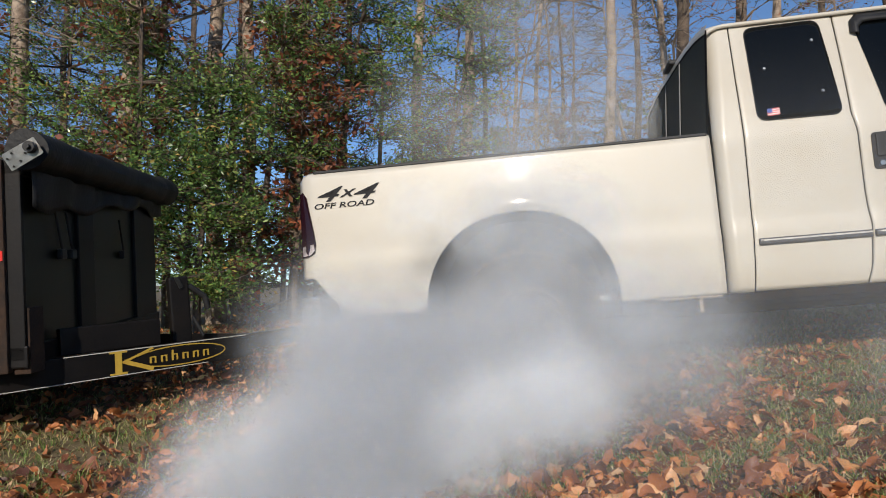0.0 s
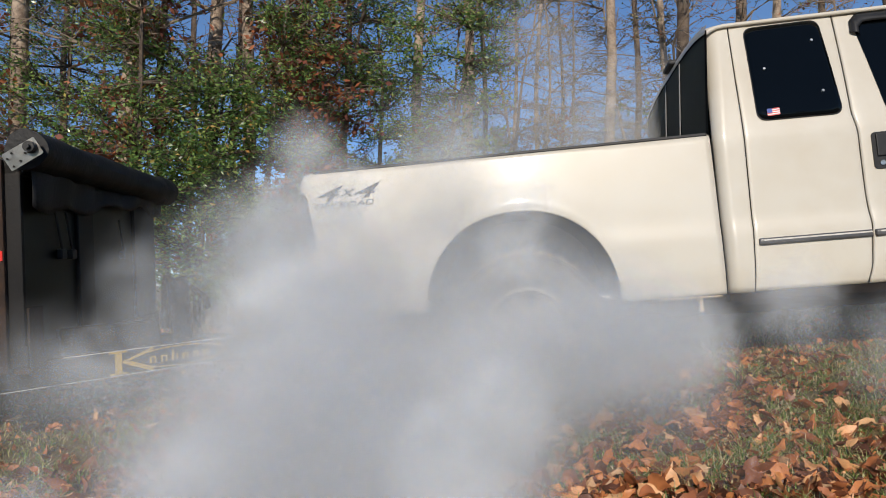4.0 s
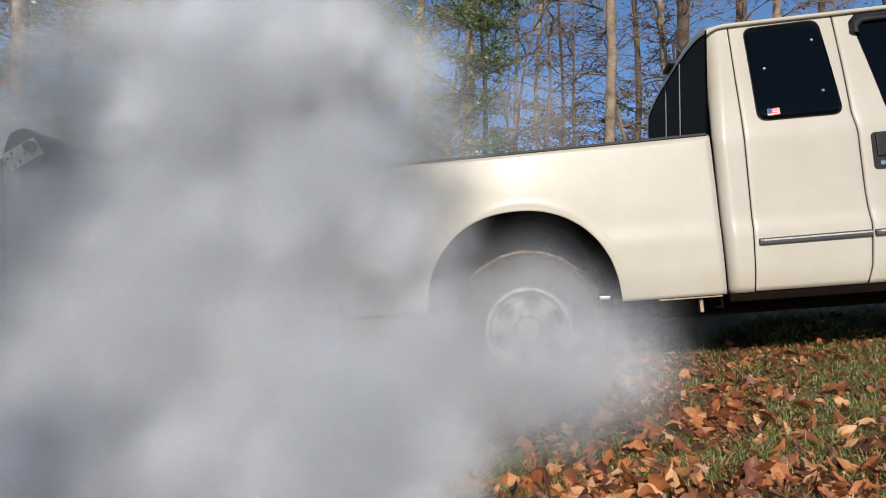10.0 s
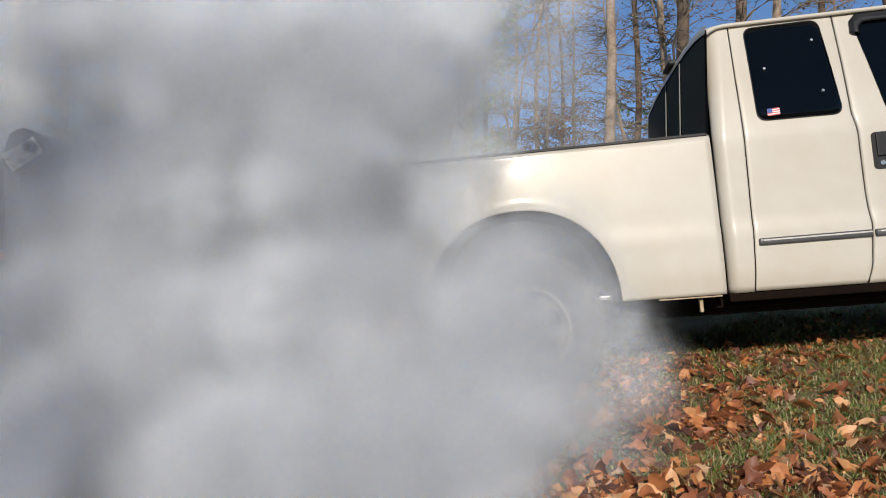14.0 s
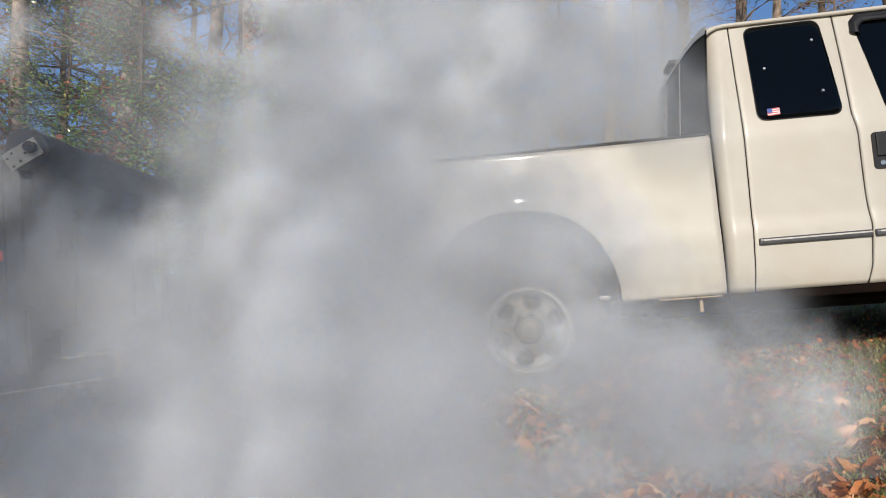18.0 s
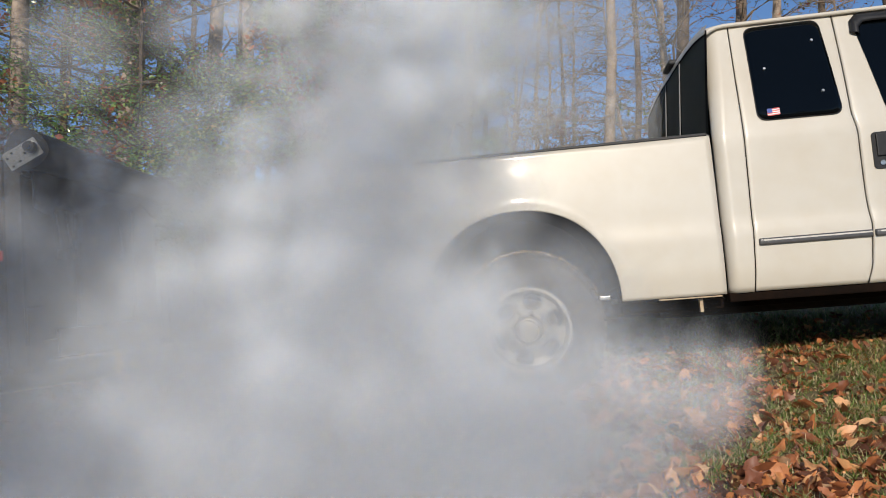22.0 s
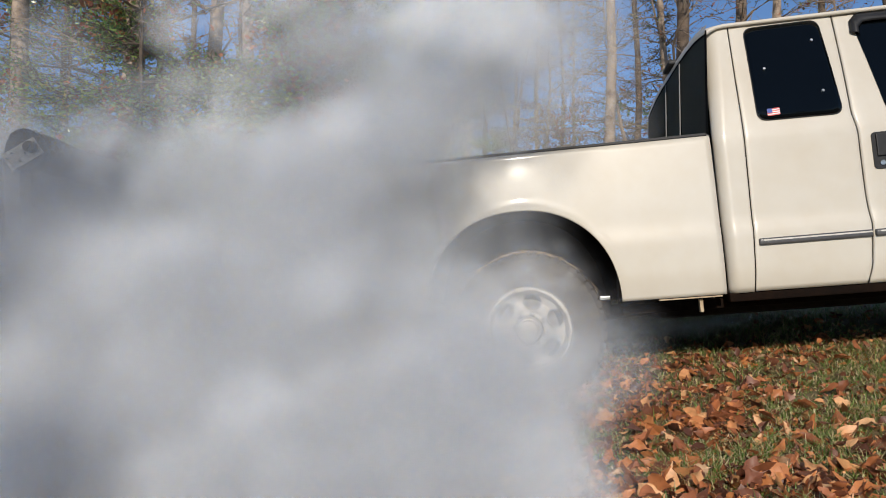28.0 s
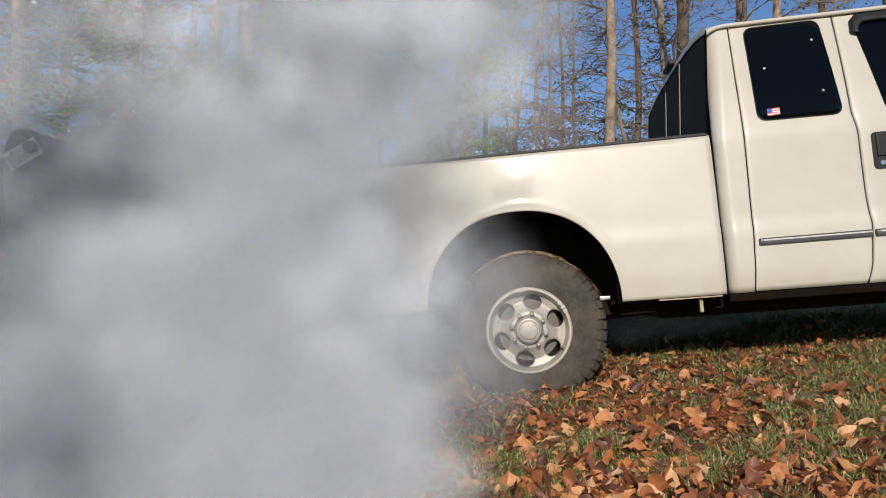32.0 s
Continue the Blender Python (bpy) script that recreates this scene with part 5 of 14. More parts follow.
puff(.31, 2, .18, 2.56, .32, .14, 2.48, .26, .14, 2.47, .26, .07, 2.49, .27, -.08, 2.41, .22, -.22, 2.41, .21, -.20, 2.18, .09, -.06, 2.05, .01, .15, 2.11, .06, .42, 2.05, -.20, .35, 2.05, -.27, .32, 2.05, -.27, .19, 2.05, -.21, .10, 2.05, -.18, .09, 2.05, -.16, .00, 2.05, .02, -.18, 2.05, -.02, -.30, 2.05, -.08, -.32, 2.05, -.09)
puff(.25, 2, -.76, 2.13, -.28, -.82, 2.13, -.28, -.86, 2.13, -.27, -1.00, 2.13, -.16, -1.11, 2.13, -.11, -1.23, 2.13, -.01, -1.27, 2.14, .02, -1.29, 2.15, .03, -1.31, 2.17, .04, -1.40, 2.13, -.02, -1.35, 2.14, .03, -1.36, 2.15, .03, -1.42, 2.13, .02, -1.39, 2.15, .03, -1.33, 2.18, .04, -1.31, 2.15, .03, -1.31, 2.13, .02, -1.31, 2.13, .02, -1.31, 2.13, .02)
puff(.29, 2, -.22, 2.47, .22, -.27, 2.53, .26, -.36, 2.67, .36, -.67, 3.15, .87, -.67, 3.15, 1.25, -.69, 3.15, 1.53, -.41, 3.15, 1.84, -.36, 3.15, 1.87, -.23, 3.15, 1.86, .01, 3.15, 1.59, -.13, 3.15, 1.46, -.13, 3.15, 1.48, -.14, 3.15, 1.61, .08, 3.15, 1.59, .05, 3.15, 1.53, .15, 3.15, 1.61, -.02, 3.15, 1.62, -.03, 3.15, 1.61, .01, 3.15, 1.64)
puff(.28, 2, .07, 2.18, -.33, .07, 2.18, -.29, .06, 2.18, -.25, .03, 2.18, -.09, .01, 2.18, -.10, .01, 2.18, -.13, .01, 2.18, -.17, -.03, 2.18, -.20, -.03, 2.18, -.19, -.06, 2.18, -.22, -.08, 2.18, -.24, -.09, 2.18, -.24, -.13, 2.18, -.26, -.17, 2.18, -.27, -.18, 2.18, -.27, -.26, 2.18, -.28, -.29, 2.18, -.28, -.30, 2.18, -.28, -.30, 2.18, -.28)
puff(.32, 2, -.24, 2.43, .15, -.27, 2.48, .18, -.31, 2.55, .22, -.46, 2.77, .39, -.51, 2.91, .47, -.54, 3.02, .58, -.50, 3.25, .84, -.49, 3.25, .98, -.46, 3.25, 1.00, -.52, 3.17, .73, -.54, 3.05, .60, -.54, 3.03, .59, -.48, 2.98, .54, -.37, 2.96, .52, -.39, 2.95, .51, -.45, 2.90, .46, -.52, 2.86, .43, -.54, 2.83, .41, -.52, 2.79, .40)
puff(.26, 2, -.56, 2.19, -.21, -.61, 2.19, -.21, -.66, 2.19, -.20, -.97, 2.19, -.11, -1.09, 2.19, -.09, -1.25, 2.19, -.01, -1.30, 2.20, .01, -1.30, 2.21, .01, -1.29, 2.20, .01, -1.10, 2.19, -.19, -1.03, 2.19, -.16, -1.02, 2.19, -.16, -1.04, 2.19, -.16, -1.20, 2.19, -.13, -1.24, 2.19, -.02, -1.31, 2.19, .01, -1.32, 2.19, .00, -1.33, 2.19, .00, -1.33, 2.19, .00)
puff(.26, 2, -.29, 1.81, -.11, -.30, 1.81, -.11, -.30, 1.81, -.11, -.31, 1.81, -.12, -.31, 1.81, -.12, -.31, 1.81, -.13, -.32, 1.81, -.13, -.32, 1.81, -.12, -.33, 1.81, -.11, -.34, 1.81, -.11, -.35, 1.81, -.11, -.35, 1.81, -.11, -.35, 1.81, -.10, -.36, 1.81, -.10, -.36, 1.81, -.10, -.43, 1.81, -.09, -.46, 1.81, -.08, -.46, 1.81, -.08, -.46, 1.81, -.08)
puff(.27, 2, -.28, 2.01, .07, -.32, 2.06, .09, -.35, 2.09, .10, -.47, 2.20, .15, -.51, 2.24, .17, -.57, 2.28, .19, -.70, 2.32, .21, -.76, 2.37, .25, -.74, 2.39, .26, -.60, 2.30, .20, -.56, 2.25, .17, -.56, 2.23, .17, -.55, 2.19, .15, -.54, 2.15, .13, -.54, 2.15, .12, -.55, 2.11, .11, -.55, 2.10, .10, -.55, 2.10, .10, -.55, 2.10, .11)
puff(.30, 2, -.11, 2.00, -.22, -.09, 2.00, -.18, -.07, 2.00, -.16, -.02, 2.00, -.08, -.03, 2.00, -.11, -.04, 2.00, -.15, -.07, 2.00, -.17, -.11, 2.00, -.17, -.12, 2.00, -.16, -.17, 2.00, -.17, -.21, 2.00, -.18, -.22, 2.00, -.19, -.25, 2.00, -.19, -.28, 2.00, -.20, -.29, 2.00, -.20, -.36, 2.00, -.21, -.38, 2.00, -.22, -.39, 2.00, -.22, -.39, 2.00, -.22)
puff(.24, 2, -.22, 2.15, .23, -.26, 2.20, .26, -.31, 2.28, .31, -.46, 2.37, .50, -.53, 2.47, .58, -.59, 2.59, .68, -.69, 2.70, .90, -.71, 2.70, .98, -.68, 2.70, .98, -.54, 2.66, .74, -.50, 2.57, .67, -.49, 2.56, .66, -.46, 2.56, .65, -.40, 2.58, .68, -.41, 2.59, .68, -.43, 2.50, .61, -.46, 2.50, .60, -.46, 2.49, .60, -.46, 2.49, .60)
puff(.23, 2, .12, 2.65, .80, .12, 2.58, .70, .29, 2.54, .67, -.02, 2.65, .88, -.49, 2.65, 1.31, -.53, 2.65, 1.63, -.17, 2.65, 1.67, -.08, 2.65, 1.69, .10, 2.65, 1.67, .19, 2.65, 1.62, .24, 2.65, 1.52, .04, 2.65, 1.44, -.08, 2.65, 1.69, .03, 2.65, 1.68, -.01, 2.65, 1.69, -.09, 2.65, 1.74, -.23, 2.65, 1.74, -.27, 2.65, 1.75, -.33, 2.65, 1.72)
puff(.31, 2, -.43, 2.15, -.22, -.45, 2.15, -.21, -.46, 2.15, -.20, -.51, 2.15, -.20, -.53, 2.15, -.19, -.55, 2.15, -.19, -.59, 2.15, -.16, -.63, 2.15, -.10, -.64, 2.15, -.07, -.58, 2.15, -.14, -.58, 2.15, -.15, -.58, 2.15, -.15, -.59, 2.15, -.14, -.60, 2.15, -.14, -.60, 2.15, -.14, -.60, 2.15, -.12, -.61, 2.15, -.11, -.61, 2.15, -.11, -.61, 2.15, -.11)
puff(.34, 2, -.39, 2.21, -.13, -.47, 2.21, -.13, -.54, 2.21, -.11, -.96, 2.30, .04, -1.17, 2.44, .12, -1.44, 2.53, .17, -1.60, 2.68, .27, -1.64, 2.75, .33, -1.62, 2.78, .35, -.89, 2.58, .20, -1.00, 2.52, .16, -1.02, 2.52, .16, -1.02, 2.55, .18, -1.15, 2.69, .28, -1.33, 2.82, .39, -1.77, 3.00, .47, -1.82, 2.99, .46, -1.83, 2.99, .47, -1.83, 3.00, .47)
puff(.27, 2, -.29, 2.33, .11, -.34, 2.37, .14, -.39, 2.41, .16, -.54, 2.53, .24, -.60, 2.57, .27, -.66, 2.61, .30, -.80, 2.69, .35, -.86, 2.73, .38, -.84, 2.73, .38, -.67, 2.56, .26, -.63, 2.48, .20, -.63, 2.46, .19, -.62, 2.40, .15, -.63, 2.34, .12, -.63, 2.33, .12, -.62, 2.28, .09, -.62, 2.27, .08, -.62, 2.27, .08, -.63, 2.27, .08)
puff(.29, 2, -.66, 1.93, -.19, -.70, 1.93, -.19, -.73, 1.93, -.19, -.91, 1.93, -.05, -1.13, 1.93, .06, -1.22, 2.03, .11, -1.26, 2.10, .13, -1.26, 2.11, .14, -1.26, 2.13, .15, -.98, 1.93, .02, -1.02, 1.93, .07, -1.03, 1.93, .07, -1.11, 1.93, .01, -1.32, 2.10, .14, -1.31, 2.18, .17, -1.34, 2.20, .19, -1.36, 2.19, .18, -1.36, 2.19, .18, -1.36, 2.19, .18)
puff(.32, 2, -.46, 2.10, -.03, -.64, 2.20, .07, -.94, 2.38, .17, -2.14, 3.11, .78, -2.15, 3.14, 1.01, -1.98, 3.14, 1.20, -1.97, 3.14, 1.47, -2.00, 3.14, 1.55, -1.98, 3.14, 1.61, -2.11, 3.14, 1.85, -1.93, 3.14, 1.68, -1.67, 3.14, 1.23, -1.60, 3.14, 1.16, -1.69, 3.14, 1.06, -1.94, 3.14, 1.43, -2.00, 3.14, 1.34, -1.92, 3.14, 1.50, -1.93, 3.14, 1.55, -1.95, 3.14, 1.57)
puff(.23, 2, -.36, 2.25, .22, -.45, 2.32, .26, -.65, 2.50, .47, -1.19, 2.80, .73, -1.37, 2.86, 1.00, -1.76, 2.86, 1.40, -1.80, 2.86, 1.75, -1.80, 2.86, 1.76, -1.79, 2.86, 1.75, -1.20, 2.86, 1.73, -.90, 2.86, 1.58, -.89, 2.86, 1.54, -.84, 2.86, 1.73, -.87, 2.86, 1.87, -1.05, 2.86, 1.84, -1.12, 2.86, 1.70, -1.29, 2.86, 1.73, -1.36, 2.86, 1.82, -1.39, 2.86, 1.74)
puff(.29, 2, .05, 2.70, .38, .15, 3.17, 1.03, -.29, 3.17, .99, -.64, 3.17, 1.29, -.67, 3.17, 1.86, -.71, 3.17, 1.89, -.52, 3.17, 1.88, -.47, 3.17, 1.88, -.36, 3.17, 1.87, .01, 3.17, 1.85, .01, 3.17, 1.71, -.11, 3.17, 1.77, -.18, 3.17, 1.73, -.11, 3.17, 1.86, -.14, 3.17, 1.86, .03, 3.17, 1.85, -.14, 3.17, 1.83, -.16, 3.17, 1.86, -.20, 3.17, 1.88)
puff(.27, 2, -.13, 2.37, .30, -.15, 2.39, .31, -.21, 2.43, .33, -.42, 2.71, .66, -.43, 2.85, .90, -.52, 2.85, 1.11, -.38, 2.85, 1.35, -.23, 2.85, 1.43, -.18, 2.85, 1.34, -.27, 2.85, 1.20, -.05, 2.85, 1.04, -.08, 2.85, .96, -.02, 2.85, .86, -.11, 2.85, .99, -.16, 2.85, 1.01, -.36, 2.85, 1.13, -.36, 2.85, 1.03, -.41, 2.85, 1.02, -.40, 2.85, 1.05)
puff(.32, 2, -.23, 2.41, .16, -.29, 2.48, .20, -.38, 2.60, .29, -.72, 3.11, .73, -.83, 3.20, .98, -.92, 3.20, 1.24, -.91, 3.20, 1.52, -1.02, 3.20, 1.83, -.99, 3.20, 1.84, -.63, 3.20, 1.33, -.64, 3.20, 1.14, -.63, 3.20, 1.12, -.65, 3.20, .97, -.72, 3.20, 1.13, -.86, 3.20, 1.18, -1.27, 3.20, 1.27, -1.44, 3.20, 1.30, -1.48, 3.20, 1.45, -1.48, 3.20, 1.53)
puff(.31, 2, -.55, 2.21, -.33, -.56, 2.21, -.32, -.56, 2.21, -.32, -.58, 2.21, -.31, -.59, 2.21, -.31, -.60, 2.21, -.31, -.61, 2.21, -.30, -.63, 2.21, -.29, -.64, 2.21, -.29, -.66, 2.21, -.29, -.67, 2.21, -.29, -.68, 2.21, -.28, -.69, 2.21, -.27, -.70, 2.21, -.26, -.70, 2.21, -.26, -.71, 2.21, -.23, -.72, 2.21, -.22, -.72, 2.21, -.21, -.72, 2.21, -.21)
puff(.27, 2, -.31, 2.39, .09, -.33, 2.41, .10, -.35, 2.43, .11, -.40, 2.48, .14, -.42, 2.50, .15, -.44, 2.51, .16, -.45, 2.52, .16, -.47, 2.49, .15, -.47, 2.49, .14, -.51, 2.50, .15, -.51, 2.47, .13, -.51, 2.47, .13, -.52, 2.44, .11, -.52, 2.41, .10, -.52, 2.41, .09, -.56, 2.37, .08, -.58, 2.37, .07, -.58, 2.37, .07, -.58, 2.37, .07)
puff(.29, 2, -.50, 2.17, -.21, -.52, 2.17, -.19, -.54, 2.17, -.17, -.62, 2.17, -.12, -.66, 2.17, -.10, -.71, 2.17, -.07, -.82, 2.23, .04, -.88, 2.33, .09, -.87, 2.36, .10, -.66, 2.36, .10, -.62, 2.33, .09, -.61, 2.33, .08, -.60, 2.31, .07, -.60, 2.28, .06, -.60, 2.28, .06, -.61, 2.25, .05, -.61, 2.25, .04, -.61, 2.25, .04, -.61, 2.25, .04)
puff(.29, 2, -.44, 2.18, -.12, -.49, 2.18, -.08, -.54, 2.18, -.03, -.88, 2.38, .10, -1.07, 2.49, .16, -1.16, 2.56, .21, -1.19, 2.62, .25, -1.17, 2.65, .28, -1.14, 2.65, .28, -.74, 2.50, .18, -.67, 2.43, .13, -.66, 2.42, .12, -.64, 2.37, .10, -.63, 2.33, .07, -.63, 2.32, .07, -.63, 2.27, .04, -.64, 2.25, .04, -.64, 2.25, .04, -.64, 2.25, .04)
puff(.28, 2, -.27, 2.25, .10, -.31, 2.28, .11, -.34, 2.31, .13, -.42, 2.39, .18, -.46, 2.42, .19, -.49, 2.45, .21, -.55, 2.49, .24, -.65, 2.52, .26, -.65, 2.53, .26, -.59, 2.46, .22, -.57, 2.41, .19, -.57, 2.40, .18, -.56, 2.36, .16, -.55, 2.32, .13, -.55, 2.32, .13, -.57, 2.27, .11, -.58, 2.27, .10, -.58, 2.27, .10, -.58, 2.27, .10)
puff(.31, 2, -.26, 2.07, .06, -.30, 2.14, .09, -.34, 2.20, .12, -.48, 2.38, .21, -.54, 2.44, .25, -.61, 2.50, .29, -.77, 2.61, .37, -.83, 2.65, .44, -.80, 2.65, .45, -.61, 2.49, .28, -.56, 2.39, .22, -.56, 2.37, .21, -.54, 2.29, .17, -.54, 2.23, .13, -.54, 2.22, .13, -.56, 2.15, .09, -.56, 2.14, .09, -.57, 2.13, .09, -.57, 2.13, .09)
puff(.28, 2, -.16, 2.19, -.27, -.17, 2.19, -.27, -.17, 2.19, -.27, -.18, 2.19, -.28, -.19, 2.19, -.28, -.20, 2.19, -.28, -.22, 2.19, -.27, -.24, 2.19, -.26, -.25, 2.19, -.26, -.29, 2.19, -.25, -.32, 2.19, -.24, -.32, 2.19, -.24, -.35, 2.19, -.23, -.38, 2.19, -.22, -.39, 2.19, -.21, -.47, 2.19, -.19, -.50, 2.19, -.18, -.51, 2.19, -.18, -.51, 2.19, -.18)
puff(.22, 2, -.34, 1.84, .00, -.36, 1.84, .02, -.38, 1.84, .03, -.43, 1.84, .04, -.45, 1.84, .05, -.48, 1.84, .05, -.55, 1.84, .09, -.60, 1.91, .12, -.59, 1.94, .13, -.52, 1.96, .14, -.51, 1.96, .14, -.51, 1.96, .14, -.51, 1.95, .13, -.51, 1.94, .13, -.51, 1.94, .13, -.52, 1.94, .13, -.52, 1.94, .13, -.52, 1.95, .13, -.52, 1.95, .13)
puff(.26, 2, -.23, 2.30, .22, -.27, 2.36, .26, -.35, 2.48, .34, -.60, 2.83, .72, -.65, 2.91, .92, -.70, 2.91, 1.12, -.70, 2.91, 1.32, -.68, 2.91, 1.39, -.63, 2.91, 1.40, -.40, 2.91, 1.22, -.40, 2.91, 1.12, -.40, 2.91, 1.14, -.58, 2.91, 1.10, -.73, 2.91, 1.23, -.90, 2.91, 1.28, -.99, 2.91, 1.22, -1.08, 2.91, 1.35, -1.13, 2.91, 1.42, -1.14, 2.91, 1.46)
puff(.28, 2, -.25, 2.30, .15, -.31, 2.35, .18, -.38, 2.42, .23, -.61, 2.66, .39, -.70, 2.71, .46, -.80, 2.80, .54, -.97, 2.94, .67, -1.00, 2.98, .71, -.96, 2.97, .70, -.65, 2.71, .46, -.61, 2.64, .38, -.61, 2.63, .37, -.65, 2.61, .36, -.79, 2.68, .41, -.84, 2.69, .44, -.95, 2.68, .43, -.99, 2.67, .43, -1.00, 2.67, .43, -1.00, 2.67, .43)
puff(.30, 2, -.24, 2.17, .12, -.26, 2.22, .15, -.29, 2.26, .17, -.39, 2.40, .25, -.43, 2.45, .29, -.46, 2.51, .32, -.51, 2.61, .40, -.56, 2.70, .53, -.53, 2.73, .55, -.52, 2.59, .39, -.51, 2.48, .30, -.51, 2.45, .29, -.52, 2.37, .23, -.53, 2.30, .19, -.53, 2.28, .18, -.55, 2.18, .13, -.56, 2.15, .11, -.56, 2.15, .11, -.56, 2.14, .11)
puff(.29, 2, .29, 2.64, .31, .40, 2.59, .27, .30, 2.62, .30, .15, 2.57, .26, .04, 2.49, .21, -.06, 2.48, .20, -.06, 2.13, .00, -.02, 2.13, -.05, .16, 2.15, .03, .40, 2.13, -.18, .44, 2.13, -.23, .40, 2.13, -.22, .21, 2.13, -.02, .14, 2.28, .09, .18, 2.28, .09, .13, 2.40, .15, -.15, 2.35, .12, -.35, 2.37, .14, -.40, 2.37, .14)
puff(.23, 2, -.26, 1.88, -.02, -.27, 1.88, -.02, -.28, 1.88, -.03, -.31, 1.88, -.05, -.32, 1.88, -.05, -.33, 1.88, -.06, -.34, 1.88, -.04, -.35, 1.88, .01, -.35, 1.88, .07, -.38, 1.88, .07, -.38, 1.88, .08, -.38, 1.88, .08, -.39, 1.89, .09, -.41, 1.90, .09, -.41, 1.90, .09, -.46, 1.92, .10, -.47, 1.93, .10, -.48, 1.93, .10, -.48, 1.93, .10)
puff(.27, 2, -.22, 2.06, .19, -.27, 2.12, .22, -.34, 2.22, .27, -.58, 2.39, .52, -.70, 2.52, .63, -.87, 2.68, .76, -.96, 2.69, .91, -.96, 2.69, .96, -.94, 2.69, .94, -.60, 2.49, .60, -.57, 2.31, .46, -.57, 2.28, .44, -.65, 2.42, .40, -.80, 2.33, .47, -.92, 2.41, .53, -1.14, 2.52, .62, -1.21, 2.55, .65, -1.22, 2.55, .65, -1.23, 2.56, .65)
puff(.24, 2, .01, 1.85, -.18, .02, 1.85, -.14, .03, 1.85, -.11, .01, 1.85, .01, -.02, 1.85, -.01, -.04, 1.85, -.05, -.01, 1.85, -.07, .03, 1.85, -.05, .14, 1.85, .04, .31, 1.85, -.12, .35, 1.85, -.16, .34, 1.85, -.16, .24, 1.85, -.11, .19, 1.85, -.07, .22, 1.85, -.04, .30, 1.90, .10, .16, 1.93, .12, -.09, 2.09, .18, -.11, 2.16, .22)
puff(.31, 2, .00, 2.72, .31, -.19, 2.80, .37, -.63, 3.19, .68, -.90, 3.32, 1.21, -.93, 3.32, 1.90, -1.28, 3.32, 1.94, -1.43, 3.32, 1.95, -1.42, 3.32, 1.95, -1.39, 3.32, 1.94, -.95, 3.32, 2.06, -.83, 3.32, 1.94, -.80, 3.32, 1.72, -1.03, 3.32, 1.61, -.92, 3.32, 1.77, -1.19, 3.32, 1.75, -1.18, 3.32, 1.57, -1.40, 3.32, 1.65, -1.40, 3.32, 1.80, -1.35, 3.32, 1.83)
puff(.24, 2, -.21, 2.32, .31, -.29, 2.35, .33, -.48, 2.41, .49, -.96, 2.74, .92, -1.00, 2.74, 1.16, -1.13, 2.74, 1.28, -1.24, 2.74, 1.43, -1.27, 2.74, 1.42, -1.18, 2.74, 1.31, -.77, 2.74, 1.05, -.72, 2.74, .98, -.72, 2.74, .97, -.76, 2.74, .98, -.83, 2.74, .98, -1.00, 2.74, 1.08, -1.45, 2.74, 1.21, -1.45, 2.74, 1.19, -1.44, 2.74, 1.20, -1.41, 2.74, 1.21)
puff(.23, 2, -.25, 2.26, .25, -.31, 2.31, .28, -.41, 2.43, .35, -.79, 2.74, .72, -.99, 2.81, .96, -1.21, 2.81, 1.13, -1.49, 2.81, 1.31, -1.48, 2.81, 1.44, -1.47, 2.81, 1.42, -.89, 2.81, .93, -.79, 2.81, .84, -.79, 2.81, .82, -.78, 2.78, .76, -.81, 2.73, .71, -.90, 2.78, .76, -1.11, 2.78, .76, -1.19, 2.79, .77, -1.20, 2.79, .77, -1.21, 2.80, .78)
puff(.27, 2, -.22, 2.25, .19, -.26, 2.29, .22, -.32, 2.37, .26, -.47, 2.53, .45, -.53, 2.63, .53, -.59, 2.74, .63, -.68, 2.91, .88, -.69, 2.91, .98, -.64, 2.91, .97, -.56, 2.85, .74, -.54, 2.77, .65, -.54, 2.76, .64, -.52, 2.75, .63, -.53, 2.77, .65, -.55, 2.78, .66, -.64, 2.72, .61, -.70, 2.70, .59, -.71, 2.70, .59, -.73, 2.70, .59)
puff(.30, 2, -.24, 2.34, .17, -.29, 2.39, .20, -.36, 2.49, .26, -.61, 2.79, .52, -.71, 2.92, .64, -.82, 3.06, .78, -.91, 3.09, 1.00, -.92, 3.09, 1.07, -.87, 3.09, 1.06, -.64, 3.04, .76, -.59, 2.96, .68, -.59, 2.95, .67, -.59, 2.96, .68, -.65, 3.02, .74, -.70, 3.05, .77, -.81, 3.01, .73, -.87, 2.98, .70, -.89, 2.97, .68, -.90, 2.98, .69)
puff(.26, 2, -.09, 3.20, 1.00, -.12, 3.20, .97, -.61, 3.20, 1.13, -.75, 3.20, 1.56, -1.13, 3.20, 1.88, -1.44, 3.20, 1.89, -1.74, 3.20, 1.91, -1.71, 3.20, 1.90, -1.69, 3.20, 1.89, -1.09, 3.20, 1.87, -.90, 3.20, 1.47, -.89, 3.20, 1.47, -.66, 3.20, 1.40, -.60, 3.20, 1.36, -.74, 3.20, 1.39, -.80, 3.20, 1.30, -1.01, 3.20, 1.28, -1.05, 3.20, 1.27, -1.06, 3.20, 1.20)
